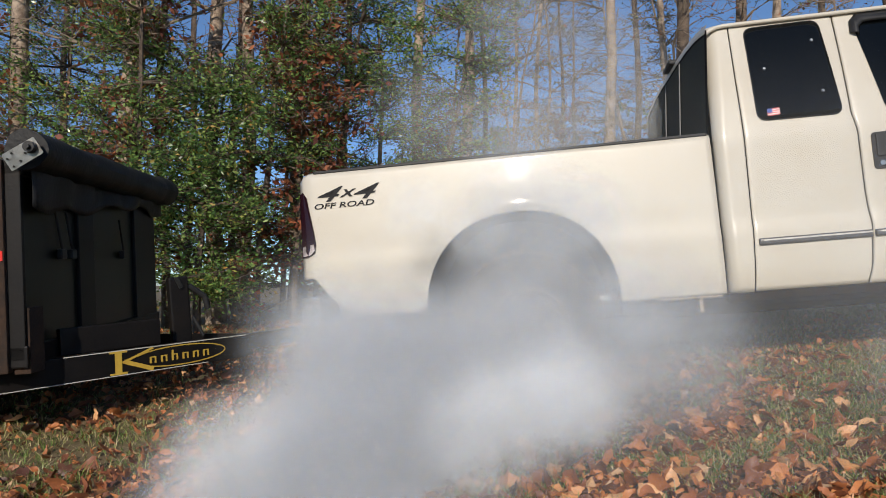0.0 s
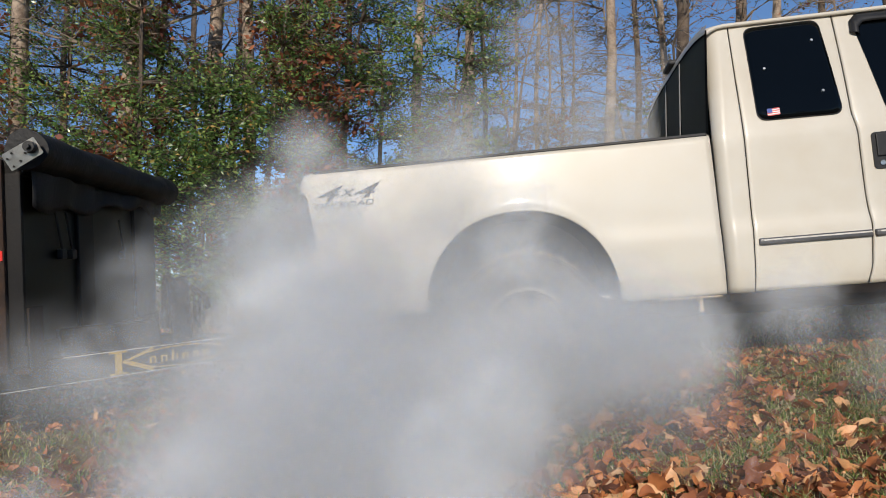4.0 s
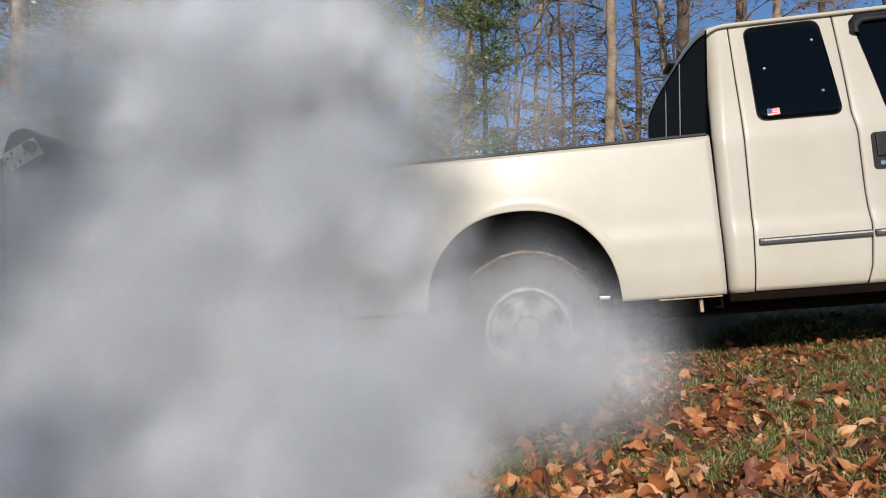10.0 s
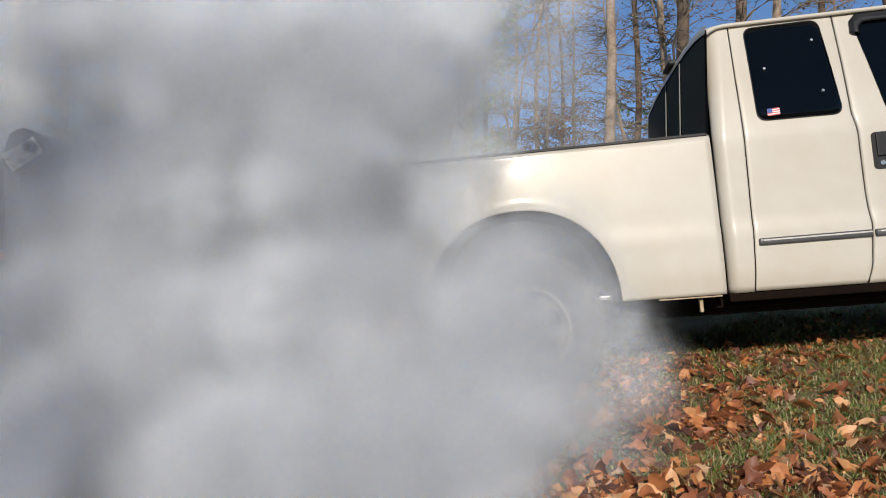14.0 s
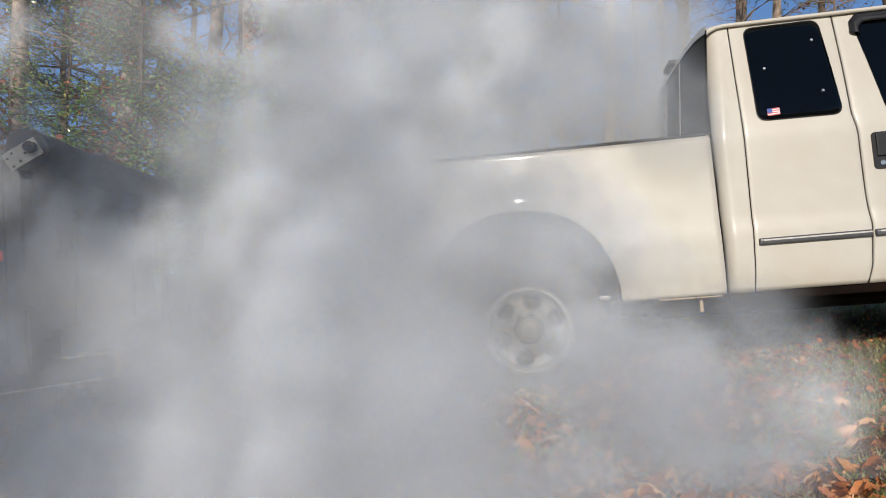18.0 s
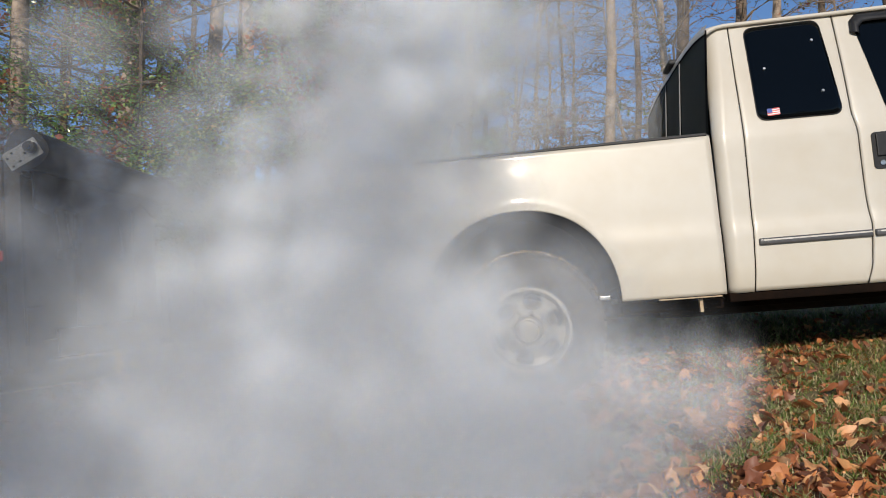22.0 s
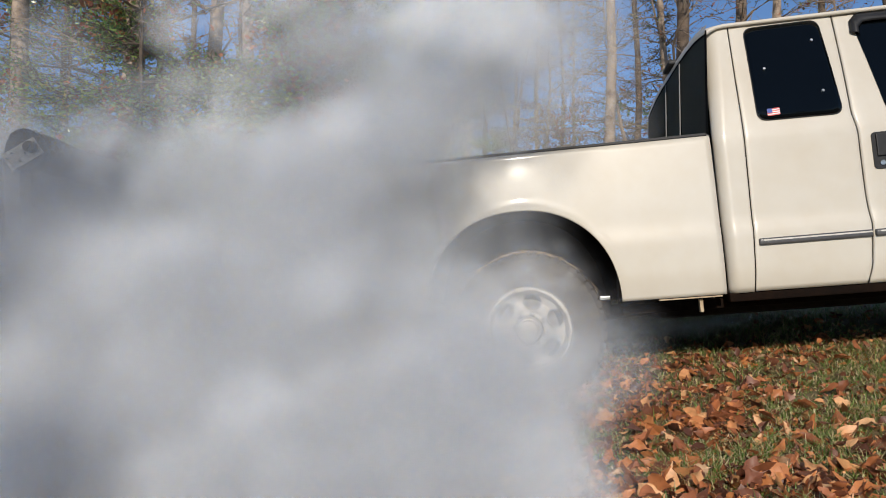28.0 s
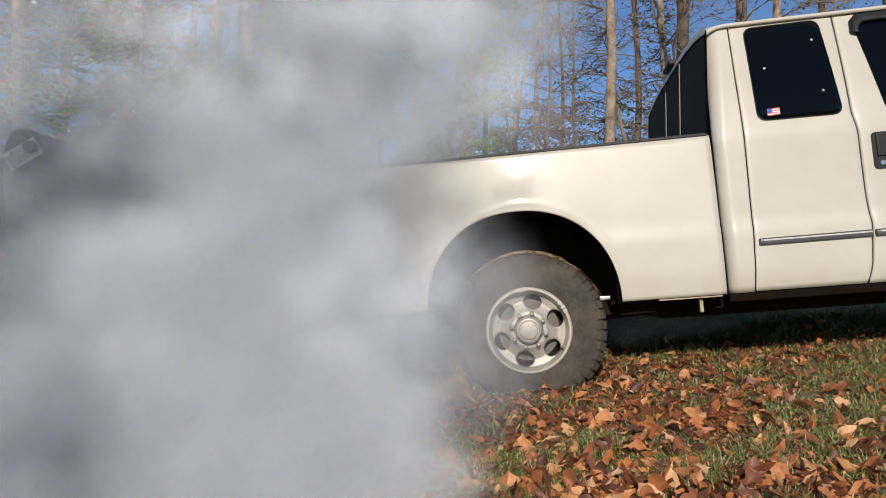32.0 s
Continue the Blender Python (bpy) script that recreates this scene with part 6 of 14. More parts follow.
puff(.24, 2, -.33, 1.83, 0, -.35, 1.83, .02, -.37, 1.83, .03, -.43, 1.83, .07, -.46, 1.83, .08, -.50, 1.83, .09, -.62, 1.92, .12, -.67, 1.98, .15, -.66, 1.99, .15, -.54, 1.98, .15, -.51, 1.96, .14, -.51, 1.95, .14, -.51, 1.92, .13, -.51, 1.90, .12, -.51, 1.89, .11, -.53, 1.86, .10, -.53, 1.85, .10, -.54, 1.85, .10, -.54, 1.85, .10)
puff(.28, 2, -.33, 2.43, .12, -.42, 2.52, .18, -.57, 2.68, .30, -1.24, 3.11, .61, -1.48, 3.30, .85, -1.71, 3.30, 1.02, -2.01, 3.30, 1.34, -1.90, 3.30, 1.48, -2.02, 3.30, 1.50, -1.50, 3.30, 1.10, -1.47, 3.30, .97, -1.60, 3.30, .95, -1.71, 3.30, .87, -1.75, 3.26, .78, -2.00, 3.30, .87, -2.01, 3.30, .84, -2.00, 3.30, .88, -2.00, 3.30, .90, -2.01, 3.30, .93)
puff(.26, 2, -.84, 2.12, -.31, -.85, 2.12, -.30, -.87, 2.12, -.29, -.96, 2.12, -.19, -1.00, 2.12, -.15, -1.07, 2.12, -.10, -1.20, 2.12, -.01, -1.24, 2.12, .02, -1.24, 2.12, .02, -1.13, 2.12, -.20, -1.09, 2.12, -.22, -1.08, 2.12, -.23, -1.06, 2.12, -.22, -1.06, 2.12, -.20, -1.07, 2.12, -.16, -1.10, 2.12, -.11, -1.10, 2.12, -.12, -1.10, 2.12, -.12, -1.10, 2.12, -.12)
puff(.23, 2, -.15, 2.41, .31, -.23, 2.49, .36, -.35, 2.49, .45, -.68, 2.87, .95, -.76, 2.87, 1.43, -1.02, 2.87, 1.73, -1.13, 2.87, 1.76, -1.08, 2.87, 1.76, -1.05, 2.87, 1.76, -.81, 2.87, 1.89, -.77, 2.87, 1.93, -.73, 2.87, 1.91, -.70, 2.87, 1.73, -.70, 2.87, 1.80, -.72, 2.87, 1.88, -.64, 2.87, 1.89, -.85, 2.87, 1.74, -.97, 2.87, 1.80, -.97, 2.87, 1.79)
puff(.28, 2, -.20, 2.13, .18, -.20, 2.13, .19, -.22, 2.15, .20, -.30, 2.22, .23, -.33, 2.24, .24, -.35, 2.26, .26, -.33, 2.27, .26, -.27, 2.31, .29, -.12, 2.39, .34, -.01, 2.19, .22, -.12, 2.10, .17, -.11, 2.09, .17, -.22, 2.13, .19, -.26, 2.22, .23, -.27, 2.23, .24, -.36, 2.21, .23, -.47, 2.15, .20, -.49, 2.15, .19, -.49, 2.14, .19)
puff(.30, 2, -.23, 2.32, .17, -.28, 2.39, .21, -.35, 2.50, .28, -.62, 2.87, .61, -.72, 3.04, .78, -.80, 3.07, .97, -.83, 3.07, 1.19, -.84, 3.07, 1.26, -.79, 3.07, 1.25, -.61, 3.07, .84, -.59, 2.99, .73, -.59, 2.98, .72, -.61, 2.98, .72, -.72, 3.07, .82, -.80, 3.07, .87, -1.03, 3.07, .82, -1.11, 3.07, .85, -1.13, 3.07, .86, -1.14, 3.07, .89)
puff(.26, 2, -.30, 2.21, .11, -.38, 2.27, .14, -.47, 2.34, .18, -.90, 2.62, .37, -1.08, 2.69, .45, -1.29, 2.81, .55, -1.42, 2.92, .65, -1.40, 2.95, .69, -1.32, 2.94, .67, -.77, 2.59, .34, -.67, 2.47, .26, -.65, 2.45, .24, -.63, 2.38, .20, -.62, 2.33, .17, -.62, 2.32, .17, -.63, 2.27, .14, -.64, 2.26, .14, -.65, 2.26, .13, -.65, 2.26, .13)
puff(.27, 2, -.24, 2.08, .14, -.30, 2.13, .17, -.35, 2.19, .20, -.54, 2.37, .30, -.61, 2.44, .35, -.70, 2.50, .39, -.86, 2.50, .49, -.91, 2.55, .53, -.89, 2.54, .52, -.65, 2.37, .30, -.63, 2.27, .24, -.63, 2.26, .23, -.68, 2.25, .23, -.85, 2.34, .28, -.94, 2.40, .32, -1.05, 2.42, .33, -1.07, 2.41, .33, -1.08, 2.41, .33, -1.08, 2.42, .33)
puff(.21, 2, -.29, 2.18, .22, -.36, 2.22, .24, -.46, 2.32, .30, -.86, 2.47, .52, -1.04, 2.59, .62, -1.27, 2.72, .74, -1.39, 2.77, .83, -1.42, 2.77, .95, -1.39, 2.77, .95, -.94, 2.76, .78, -.82, 2.69, .71, -.81, 2.68, .70, -.73, 2.62, .64, -.83, 2.57, .60, -.90, 2.61, .64, -1.00, 2.64, .66, -1.04, 2.65, .67, -1.05, 2.65, .67, -1.05, 2.65, .67)
puff(.32, 2, .06, 2.59, .29, .13, 2.54, .25, .14, 2.52, .24, -.04, 2.52, .24, -.16, 2.55, .26, -.26, 2.64, .32, -.27, 2.94, .56, -.07, 3.14, .77, .13, 3.12, .74, .39, 2.95, .58, .55, 2.79, .43, .51, 2.81, .45, .26, 2.42, .17, .33, 2.90, .52, .31, 2.90, .53, .44, 2.96, .58, .07, 3.04, .66, -.20, 3.09, .71, -.07, 3.11, .74)
puff(.28, 2, -.25, 2.28, .12, -.28, 2.31, .14, -.31, 2.34, .15, -.39, 2.41, .20, -.41, 2.44, .21, -.44, 2.46, .23, -.48, 2.50, .25, -.55, 2.54, .28, -.54, 2.55, .29, -.55, 2.47, .23, -.54, 2.41, .20, -.54, 2.40, .19, -.54, 2.34, .15, -.55, 2.28, .12, -.55, 2.27, .12, -.57, 2.21, .09, -.58, 2.19, .08, -.58, 2.19, .08, -.58, 2.19, .08)
puff(.31, 2, -.26, 2.25, .07, -.29, 2.29, .09, -.31, 2.33, .11, -.39, 2.43, .17, -.42, 2.47, .19, -.45, 2.50, .21, -.48, 2.56, .25, -.55, 2.61, .29, -.53, 2.64, .31, -.54, 2.54, .24, -.54, 2.47, .19, -.54, 2.45, .18, -.54, 2.39, .14, -.55, 2.33, .11, -.55, 2.32, .10, -.58, 2.27, .08, -.59, 2.25, .07, -.59, 2.25, .07, -.59, 2.25, .07)
puff(.23, 2, .12, 1.89, -.19, .22, 1.89, -.17, .25, 1.89, -.13, .21, 2.19, .21, .06, 1.89, .01, .06, 2.15, .19, .04, 1.89, .07, .07, 2.05, .14, .31, 2.16, .19, .53, 1.89, -.10, .45, 1.89, -.13, .41, 1.89, -.14, .23, 1.89, -.06, .19, 1.89, .07, .30, 1.98, .11, .23, 1.96, .11, -.09, 1.89, .01, -.17, 1.89, -.07, -.20, 1.89, -.09)
puff(.27, 2, -.27, 2.42, .18, -.32, 2.47, .22, -.38, 2.55, .27, -.61, 2.81, .47, -.68, 2.90, .55, -.76, 3.00, .65, -.92, 3.16, .85, -.93, 3.16, .92, -.90, 3.16, .92, -.67, 3.06, .71, -.62, 2.99, .64, -.62, 2.98, .63, -.64, 2.97, .62, -.74, 3.00, .65, -.79, 3.02, .67, -.96, 3.06, .71, -1.02, 3.07, .72, -1.03, 3.06, .71, -1.04, 3.06, .71)
puff(.23, 2, -.57, 1.83, -.16, -.58, 1.83, -.15, -.59, 1.83, -.15, -.65, 1.83, -.09, -.68, 1.83, -.07, -.71, 1.83, -.04, -.78, 1.83, .04, -.81, 1.83, .08, -.81, 1.83, .08, -.72, 1.83, -.10, -.70, 1.83, -.11, -.69, 1.83, -.11, -.68, 1.83, -.12, -.67, 1.83, -.12, -.67, 1.83, -.12, -.67, 1.83, -.12, -.67, 1.83, -.12, -.67, 1.83, -.12, -.67, 1.83, -.12)
puff(.27, 2, .62, 2.40, .56, 1.01, 2.39, .40, 1.09, 2.36, .53, 1.65, 2.35, .52, .85, 2.41, .41, .56, 2.29, .33, .55, 2.32, .35, .60, 2.35, .37, .59, 2.29, .33, 1.46, 2.26, .46, .77, 1.80, .08, .86, 2.03, .19, .65, 2.29, .33, .29, 2.11, .23, .33, 2.04, .19, .36, 2.25, .31, .17, 2.26, .31, -.06, 2.35, .37, -.07, 2.32, .49)
puff(.24, 2, -.46, 1.88, -.11, -.50, 1.88, -.10, -.54, 1.88, -.09, -.75, 1.88, -.01, -.84, 1.88, .03, -.97, 1.90, .09, -1.18, 2.05, .15, -1.28, 2.15, .20, -1.26, 2.16, .20, -.66, 1.88, .00, -.65, 1.88, .02, -.65, 1.88, .03, -.68, 1.88, .05, -.77, 1.91, .10, -.86, 1.96, .11, -.97, 2.05, .15, -1.00, 2.07, .16, -1.01, 2.07, .16, -1.01, 2.07, .16)
puff(.28, 2, .69, 2.67, .34, .43, 2.62, .30, .68, 2.70, .36, .50, 2.82, .45, .34, 2.51, .22, .44, 2.51, .22, .47, 2.61, .29, .42, 2.48, .20, .45, 2.44, .18, .81, 2.13, -.16, .72, 2.13, -.19, .64, 2.13, -.22, .33, 2.13, -.18, .24, 2.13, -.02, .35, 2.25, .07, .32, 2.21, .05, .03, 2.28, .09, -.20, 2.24, .07, -.22, 2.18, .04)
puff(.31, 2, -.27, 2.03, .01, -.30, 2.04, .05, -.33, 2.09, .07, -.46, 2.24, .14, -.51, 2.29, .17, -.57, 2.34, .19, -.72, 2.40, .23, -.80, 2.47, .28, -.77, 2.48, .29, -.60, 2.36, .21, -.56, 2.29, .17, -.55, 2.28, .16, -.54, 2.22, .13, -.54, 2.18, .11, -.55, 2.17, .11, -.56, 2.11, .08, -.57, 2.10, .07, -.58, 2.10, .07, -.58, 2.10, .07)
puff(.31, 2, -.23, 2.33, .17, -.29, 2.39, .20, -.37, 2.50, .28, -.69, 2.88, .61, -.84, 3.05, .77, -.99, 3.08, .96, -1.01, 3.08, 1.11, -1.05, 3.08, 1.21, -1.01, 3.08, 1.19, -.68, 3.07, .80, -.62, 3.00, .72, -.61, 3.00, .72, -.63, 3.03, .76, -.75, 3.08, .91, -.85, 3.08, .97, -1.11, 3.08, 1.00, -1.20, 3.08, 1.09, -1.24, 3.08, 1.08, -1.28, 3.08, 1.12)
puff(.26, 2, -.26, 2.34, .18, -.30, 2.38, .20, -.35, 2.43, .23, -.50, 2.59, .34, -.56, 2.65, .39, -.61, 2.67, .43, -.74, 2.77, .52, -.79, 2.83, .57, -.75, 2.82, .57, -.62, 2.66, .39, -.58, 2.55, .32, -.57, 2.53, .30, -.57, 2.44, .24, -.57, 2.35, .18, -.57, 2.33, .18, -.57, 2.25, .13, -.58, 2.23, .12, -.58, 2.23, .12, -.58, 2.23, .12)
puff(.26, 2, -.26, 2.43, .22, -.31, 2.48, .25, -.39, 2.59, .33, -.67, 2.96, .67, -.79, 3.10, .83, -.87, 3.10, 1.01, -.88, 3.10, 1.24, -.87, 3.10, 1.32, -.81, 3.10, 1.32, -.58, 3.10, .95, -.57, 3.10, .86, -.57, 3.10, .85, -.57, 3.10, .85, -.60, 3.10, .98, -.67, 3.10, 1.00, -.90, 3.10, 1.04, -.99, 3.10, 1.01, -1.01, 3.10, 1.00, -.97, 3.10, 1.00)
puff(.28, 2, .63, 2.88, .89, .64, 2.51, .38, .92, 2.52, .48, .68, 2.48, .36, .23, 2.32, .25, .18, 2.32, .25, .32, 2.52, .38, .47, 2.56, .51, .63, 2.49, .45, 1.30, 2.24, .21, .95, 2.18, .17, 1.16, 2.26, .22, .91, 2.32, .25, .40, 1.94, -.06, .32, 1.94, -.02, .31, 1.94, -.02, .20, 1.94, -.10, -.07, 1.94, -.11, -.05, 1.94, .07)
puff(.25, 2, .13, 2.59, .30, .21, 2.56, .28, .17, 2.55, .27, .01, 2.56, .28, -.09, 2.53, .26, -.18, 2.58, .29, -.16, 2.73, .41, -.16, 2.87, .53, .02, 2.89, .54, .19, 2.80, .46, .14, 2.43, .20, .11, 2.39, .17, .04, 2.54, .26, -.07, 2.61, .32, -.10, 2.61, .31, -.30, 2.62, .32, -.44, 2.55, .27, -.47, 2.53, .26, -.48, 2.52, .25)
puff(.23, 2, -.24, 2.06, .20, -.27, 2.09, .22, -.31, 2.13, .23, -.41, 2.24, .30, -.45, 2.28, .32, -.49, 2.31, .34, -.55, 2.38, .39, -.60, 2.28, .46, -.59, 2.28, .47, -.55, 2.31, .34, -.52, 2.22, .29, -.52, 2.20, .28, -.51, 2.13, .24, -.51, 2.07, .21, -.51, 2.06, .20, -.52, 2.00, .18, -.53, 2.00, .17, -.53, 2.00, .17, -.53, 2.00, .17)
puff(.29, 2, 0, 2.36, .26, .04, 1.96, -.01, .05, 1.96, -.06, -.07, 1.99, .07, -.19, 2.06, .10, -.30, 2.10, .12, -.24, 1.99, .07, -.18, 1.96, .04, -.13, 1.98, .07, -.02, 1.96, -.05, -.03, 1.96, -.12, -.02, 1.96, -.11, -.06, 1.96, -.16, -.11, 1.96, -.19, -.12, 1.96, -.19, -.20, 1.96, -.22, -.23, 1.96, -.24, -.23, 1.96, -.24, -.24, 1.96, -.24)
puff(.27, 2, .00, 2.27, .31, .02, 2.21, .27, .01, 2.21, .27, -.13, 2.35, .35, -.17, 2.39, .52, -.20, 2.57, .67, -.18, 2.69, .98, -.12, 2.69, .94, .13, 2.69, .89, .49, 2.65, .74, .47, 2.57, .67, .17, 2.31, .46, .07, 2.27, .43, .07, 2.43, .55, .03, 2.39, .52, .11, 2.47, .58, -.14, 2.69, .80, -.34, 2.69, .83, -.28, 2.69, .79)
puff(.22, 2, -.20, 2.32, .31, -.23, 2.37, .35, -.29, 2.32, .44, -.54, 2.74, .94, -.63, 2.74, 1.25, -.64, 2.74, 1.44, -.65, 2.74, 1.68, -.66, 2.74, 1.70, -.61, 2.74, 1.69, -.33, 2.74, 1.42, -.32, 2.74, 1.31, -.31, 2.74, 1.30, -.13, 2.74, 1.36, -.19, 2.74, 1.45, -.22, 2.74, 1.45, -.43, 2.74, 1.28, -.54, 2.74, 1.41, -.65, 2.74, 1.41, -.66, 2.74, 1.42)
puff(.26, 2, -.27, 2.58, .23, -.32, 2.63, .26, -.38, 2.71, .33, -.61, 3.10, .62, -.69, 3.22, .76, -.75, 3.28, .92, -.77, 3.28, 1.13, -.75, 3.28, 1.21, -.71, 3.28, 1.21, -.60, 3.28, .93, -.59, 3.28, .85, -.59, 3.28, .84, -.57, 3.28, .84, -.52, 3.28, .90, -.54, 3.28, .91, -.56, 3.28, .93, -.56, 3.28, .95, -.56, 3.28, .94, -.59, 3.28, .93)
puff(.30, 2, -.23, 2.31, .16, -.27, 2.36, .19, -.32, 2.43, .23, -.48, 2.65, .39, -.53, 2.71, .46, -.59, 2.80, .54, -.68, 3.02, .75, -.71, 3.07, .84, -.67, 3.07, .84, -.59, 2.93, .66, -.57, 2.85, .59, -.57, 2.84, .58, -.59, 2.82, .56, -.67, 2.82, .56, -.70, 2.83, .57, -.83, 2.80, .54, -.88, 2.80, .54, -.90, 2.80, .54, -.91, 2.80, .54)
puff(.30, 2, -.48, 2.13, -.24, -.48, 2.13, -.23, -.49, 2.13, -.23, -.52, 2.13, -.22, -.53, 2.13, -.22, -.54, 2.13, -.22, -.56, 2.13, -.20, -.58, 2.13, -.17, -.59, 2.13, -.16, -.58, 2.13, -.18, -.59, 2.13, -.18, -.60, 2.13, -.18, -.61, 2.13, -.18, -.62, 2.13, -.17, -.62, 2.13, -.17, -.63, 2.13, -.16, -.63, 2.13, -.15, -.63, 2.13, -.15, -.63, 2.13, -.15)
puff(.25, 2, -.23, 2.51, .28, -.29, 2.54, .30, -.42, 2.66, .39, -.83, 3.07, .88, -1.06, 3.07, 1.24, -1.36, 3.07, 1.57, -1.49, 3.07, 1.84, -1.46, 3.07, 1.85, -1.40, 3.07, 1.84, -.88, 3.07, 1.69, -.75, 3.07, 1.64, -.85, 3.07, 1.81, -.76, 3.07, 1.55, -.75, 3.07, 1.45, -.86, 3.07, 1.52, -.94, 3.07, 1.28, -.98, 3.07, 1.51, -.97, 3.07, 1.46, -.99, 3.07, 1.43)
puff(.27, 2, -.18, 2.47, .27, -.24, 2.52, .30, -.34, 2.61, .37, -.70, 3.05, .95, -.76, 3.05, 1.49, -.98, 3.05, 1.78, -1.05, 3.05, 1.84, -1.17, 3.05, 1.83, -1.15, 3.05, 1.81, -.84, 3.05, 1.40, -.85, 3.05, 1.25, -.89, 3.05, 1.25, -.88, 3.05, 1.26, -1.00, 3.05, 1.23, -1.24, 3.05, 1.41, -1.45, 3.05, 1.24, -1.60, 3.05, 1.47, -1.64, 3.05, 1.50, -1.65, 3.05, 1.51)
puff(.25, 2, -.01, 2.55, .25, -.01, 2.52, .22, -.02, 2.51, .22, -.15, 2.53, .23, -.20, 2.54, .24, -.24, 2.56, .26, -.20, 2.64, .31, -.13, 2.86, .47, .10, 2.81, .43, .35, 2.68, .34, .48, 2.36, .13, .22, 2.36, .13, .08, 2.52, .23, .07, 2.66, .32, .03, 2.63, .31, -.21, 2.50, .21, -.41, 2.46, .19, -.45, 2.45, .18, -.47, 2.45, .18)
puff(.29, 2, .31, 2.57, .32, .28, 2.55, .31, .24, 2.53, .29, .07, 2.47, .25, -.09, 2.44, .23, -.21, 2.46, .24, -.19, 2.39, .20, -.03, 2.29, .14, .20, 2.47, .25, .57, 2.22, .11, .41, 2.06, -.18, .31, 2.06, -.18, .14, 2.06, -.05, .04, 2.06, -.04, .02, 2.06, -.04, -.15, 2.06, -.02, -.30, 2.06, -.10, -.34, 2.06, -.12, -.35, 2.06, -.13)
puff(.27, 2, -.46, 2.68, .49, -.35, 2.68, .49, -.63, 3.01, .84, -.88, 3.01, 1.35, -.78, 3.01, 1.79, -.81, 3.01, 1.81, -.74, 3.01, 1.81, -.67, 3.01, 1.81, -.59, 3.01, 1.81, -.42, 3.01, 1.88, -.34, 3.01, 1.93, -.34, 3.01, 1.94, -.24, 3.01, 1.98, -.27, 3.01, 1.82, -.33, 3.01, 1.82, -.26, 3.01, 1.82, -.42, 3.01, 1.81, -.49, 3.01, 1.86, -.58, 3.01, 1.83)
puff(.29, 2, -.35, 2.18, .11, -.50, 2.31, .17, -.60, 2.39, .22, -1.27, 2.72, .49, -1.54, 2.96, .72, -1.86, 3.04, .93, -1.89, 3.04, 1.20, -1.92, 3.04, 1.28, -1.89, 3.04, 1.28, -2.00, 3.04, 1.12, -1.87, 3.04, .92, -1.85, 3.04, 1.03, -1.83, 3.04, .91, -1.96, 3.04, 1.01, -1.89, 3.04, 1.10, -1.92, 3.04, .97, -2.01, 3.04, 1.04, -2.01, 3.04, 1.03, -1.94, 3.04, 1.06)
puff(.24, 2, -.33, 2.20, .11, -.39, 2.25, .14, -.45, 2.31, .17, -.68, 2.48, .28, -.78, 2.55, .32, -.90, 2.61, .37, -1.02, 2.65, .44, -1.05, 2.71, .48, -1.02, 2.70, .48, -.76, 2.52, .30, -.73, 2.44, .25, -.73, 2.42, .23, -.77, 2.39, .21, -.92, 2.44, .25, -.98, 2.46, .26, -1.05, 2.47, .26, -1.07, 2.45, .26, -1.07, 2.45, .26, -1.08, 2.46, .26)
puff(.27, 2, -.20, 2.30, .23, -.22, 2.36, .27, -.27, 2.46, .34, -.46, 2.84, .74, -.48, 2.89, .99, -.59, 2.89, 1.28, -.33, 2.89, 1.71, -.26, 2.89, 1.76, -.10, 2.89, 1.75, .22, 2.89, 1.48, .10, 2.89, 1.37, .17, 2.89, 1.33, .08, 2.89, 1.51, .30, 2.89, 1.50, .14, 2.89, 1.61, .33, 2.89, 1.75, .17, 2.89, 1.64, .13, 2.89, 1.61, .21, 2.89, 1.48)
puff(.27, 2, .04, 2.54, .28, .08, 2.48, .24, .09, 2.48, .24, -.12, 2.46, .23, -.21, 2.45, .22, -.26, 2.45, .23, -.24, 2.40, .19, -.18, 2.34, .16, -.07, 2.44, .21, 0, 2.28, .12, -.19, 2.20, .08, -.22, 2.19, .08, -.32, 2.16, .07, -.41, 2.15, .06, -.42, 2.14, .06, -.50, 2.16, .06, -.53, 2.17, .07, -.53, 2.17, .07, -.54, 2.18, .07)
puff(.26, 2, -.22, 2.31, .22, -.25, 2.36, .25, -.29, 2.43, .29, -.43, 2.61, .50, -.46, 2.73, .60, -.48, 2.87, .73, -.40, 2.93, 1.05, -.38, 2.93, 1.18, -.27, 2.93, 1.19, .12, 2.93, .94, .00, 2.74, .61, -.01, 2.79, .65, -.13, 2.68, .56, -.17, 2.82, .68, -.21, 2.83, .69, -.37, 2.80, .66, -.42, 2.81, .68, -.46, 2.82, .68, -.43, 2.81, .68)
puff(.26, 2, .48, 3.04, .73, .29, 2.76, .47, .53, 3.11, .98, -.27, 3.11, .85, -.46, 3.11, 1.14, -.58, 3.11, 1.53, -.11, 3.11, 1.85, .08, 3.11, 1.87, .38, 3.11, 1.87, .90, 3.11, 1.98, .52, 3.11, 2.11, .51, 3.11, 2.02, .17, 3.11, 2.01, .30, 3.11, 1.86, .24, 3.11, 1.93, .23, 3.11, 1.99, .34, 3.11, 1.96, .19, 3.11, 1.96, .14, 3.11, 1.84)
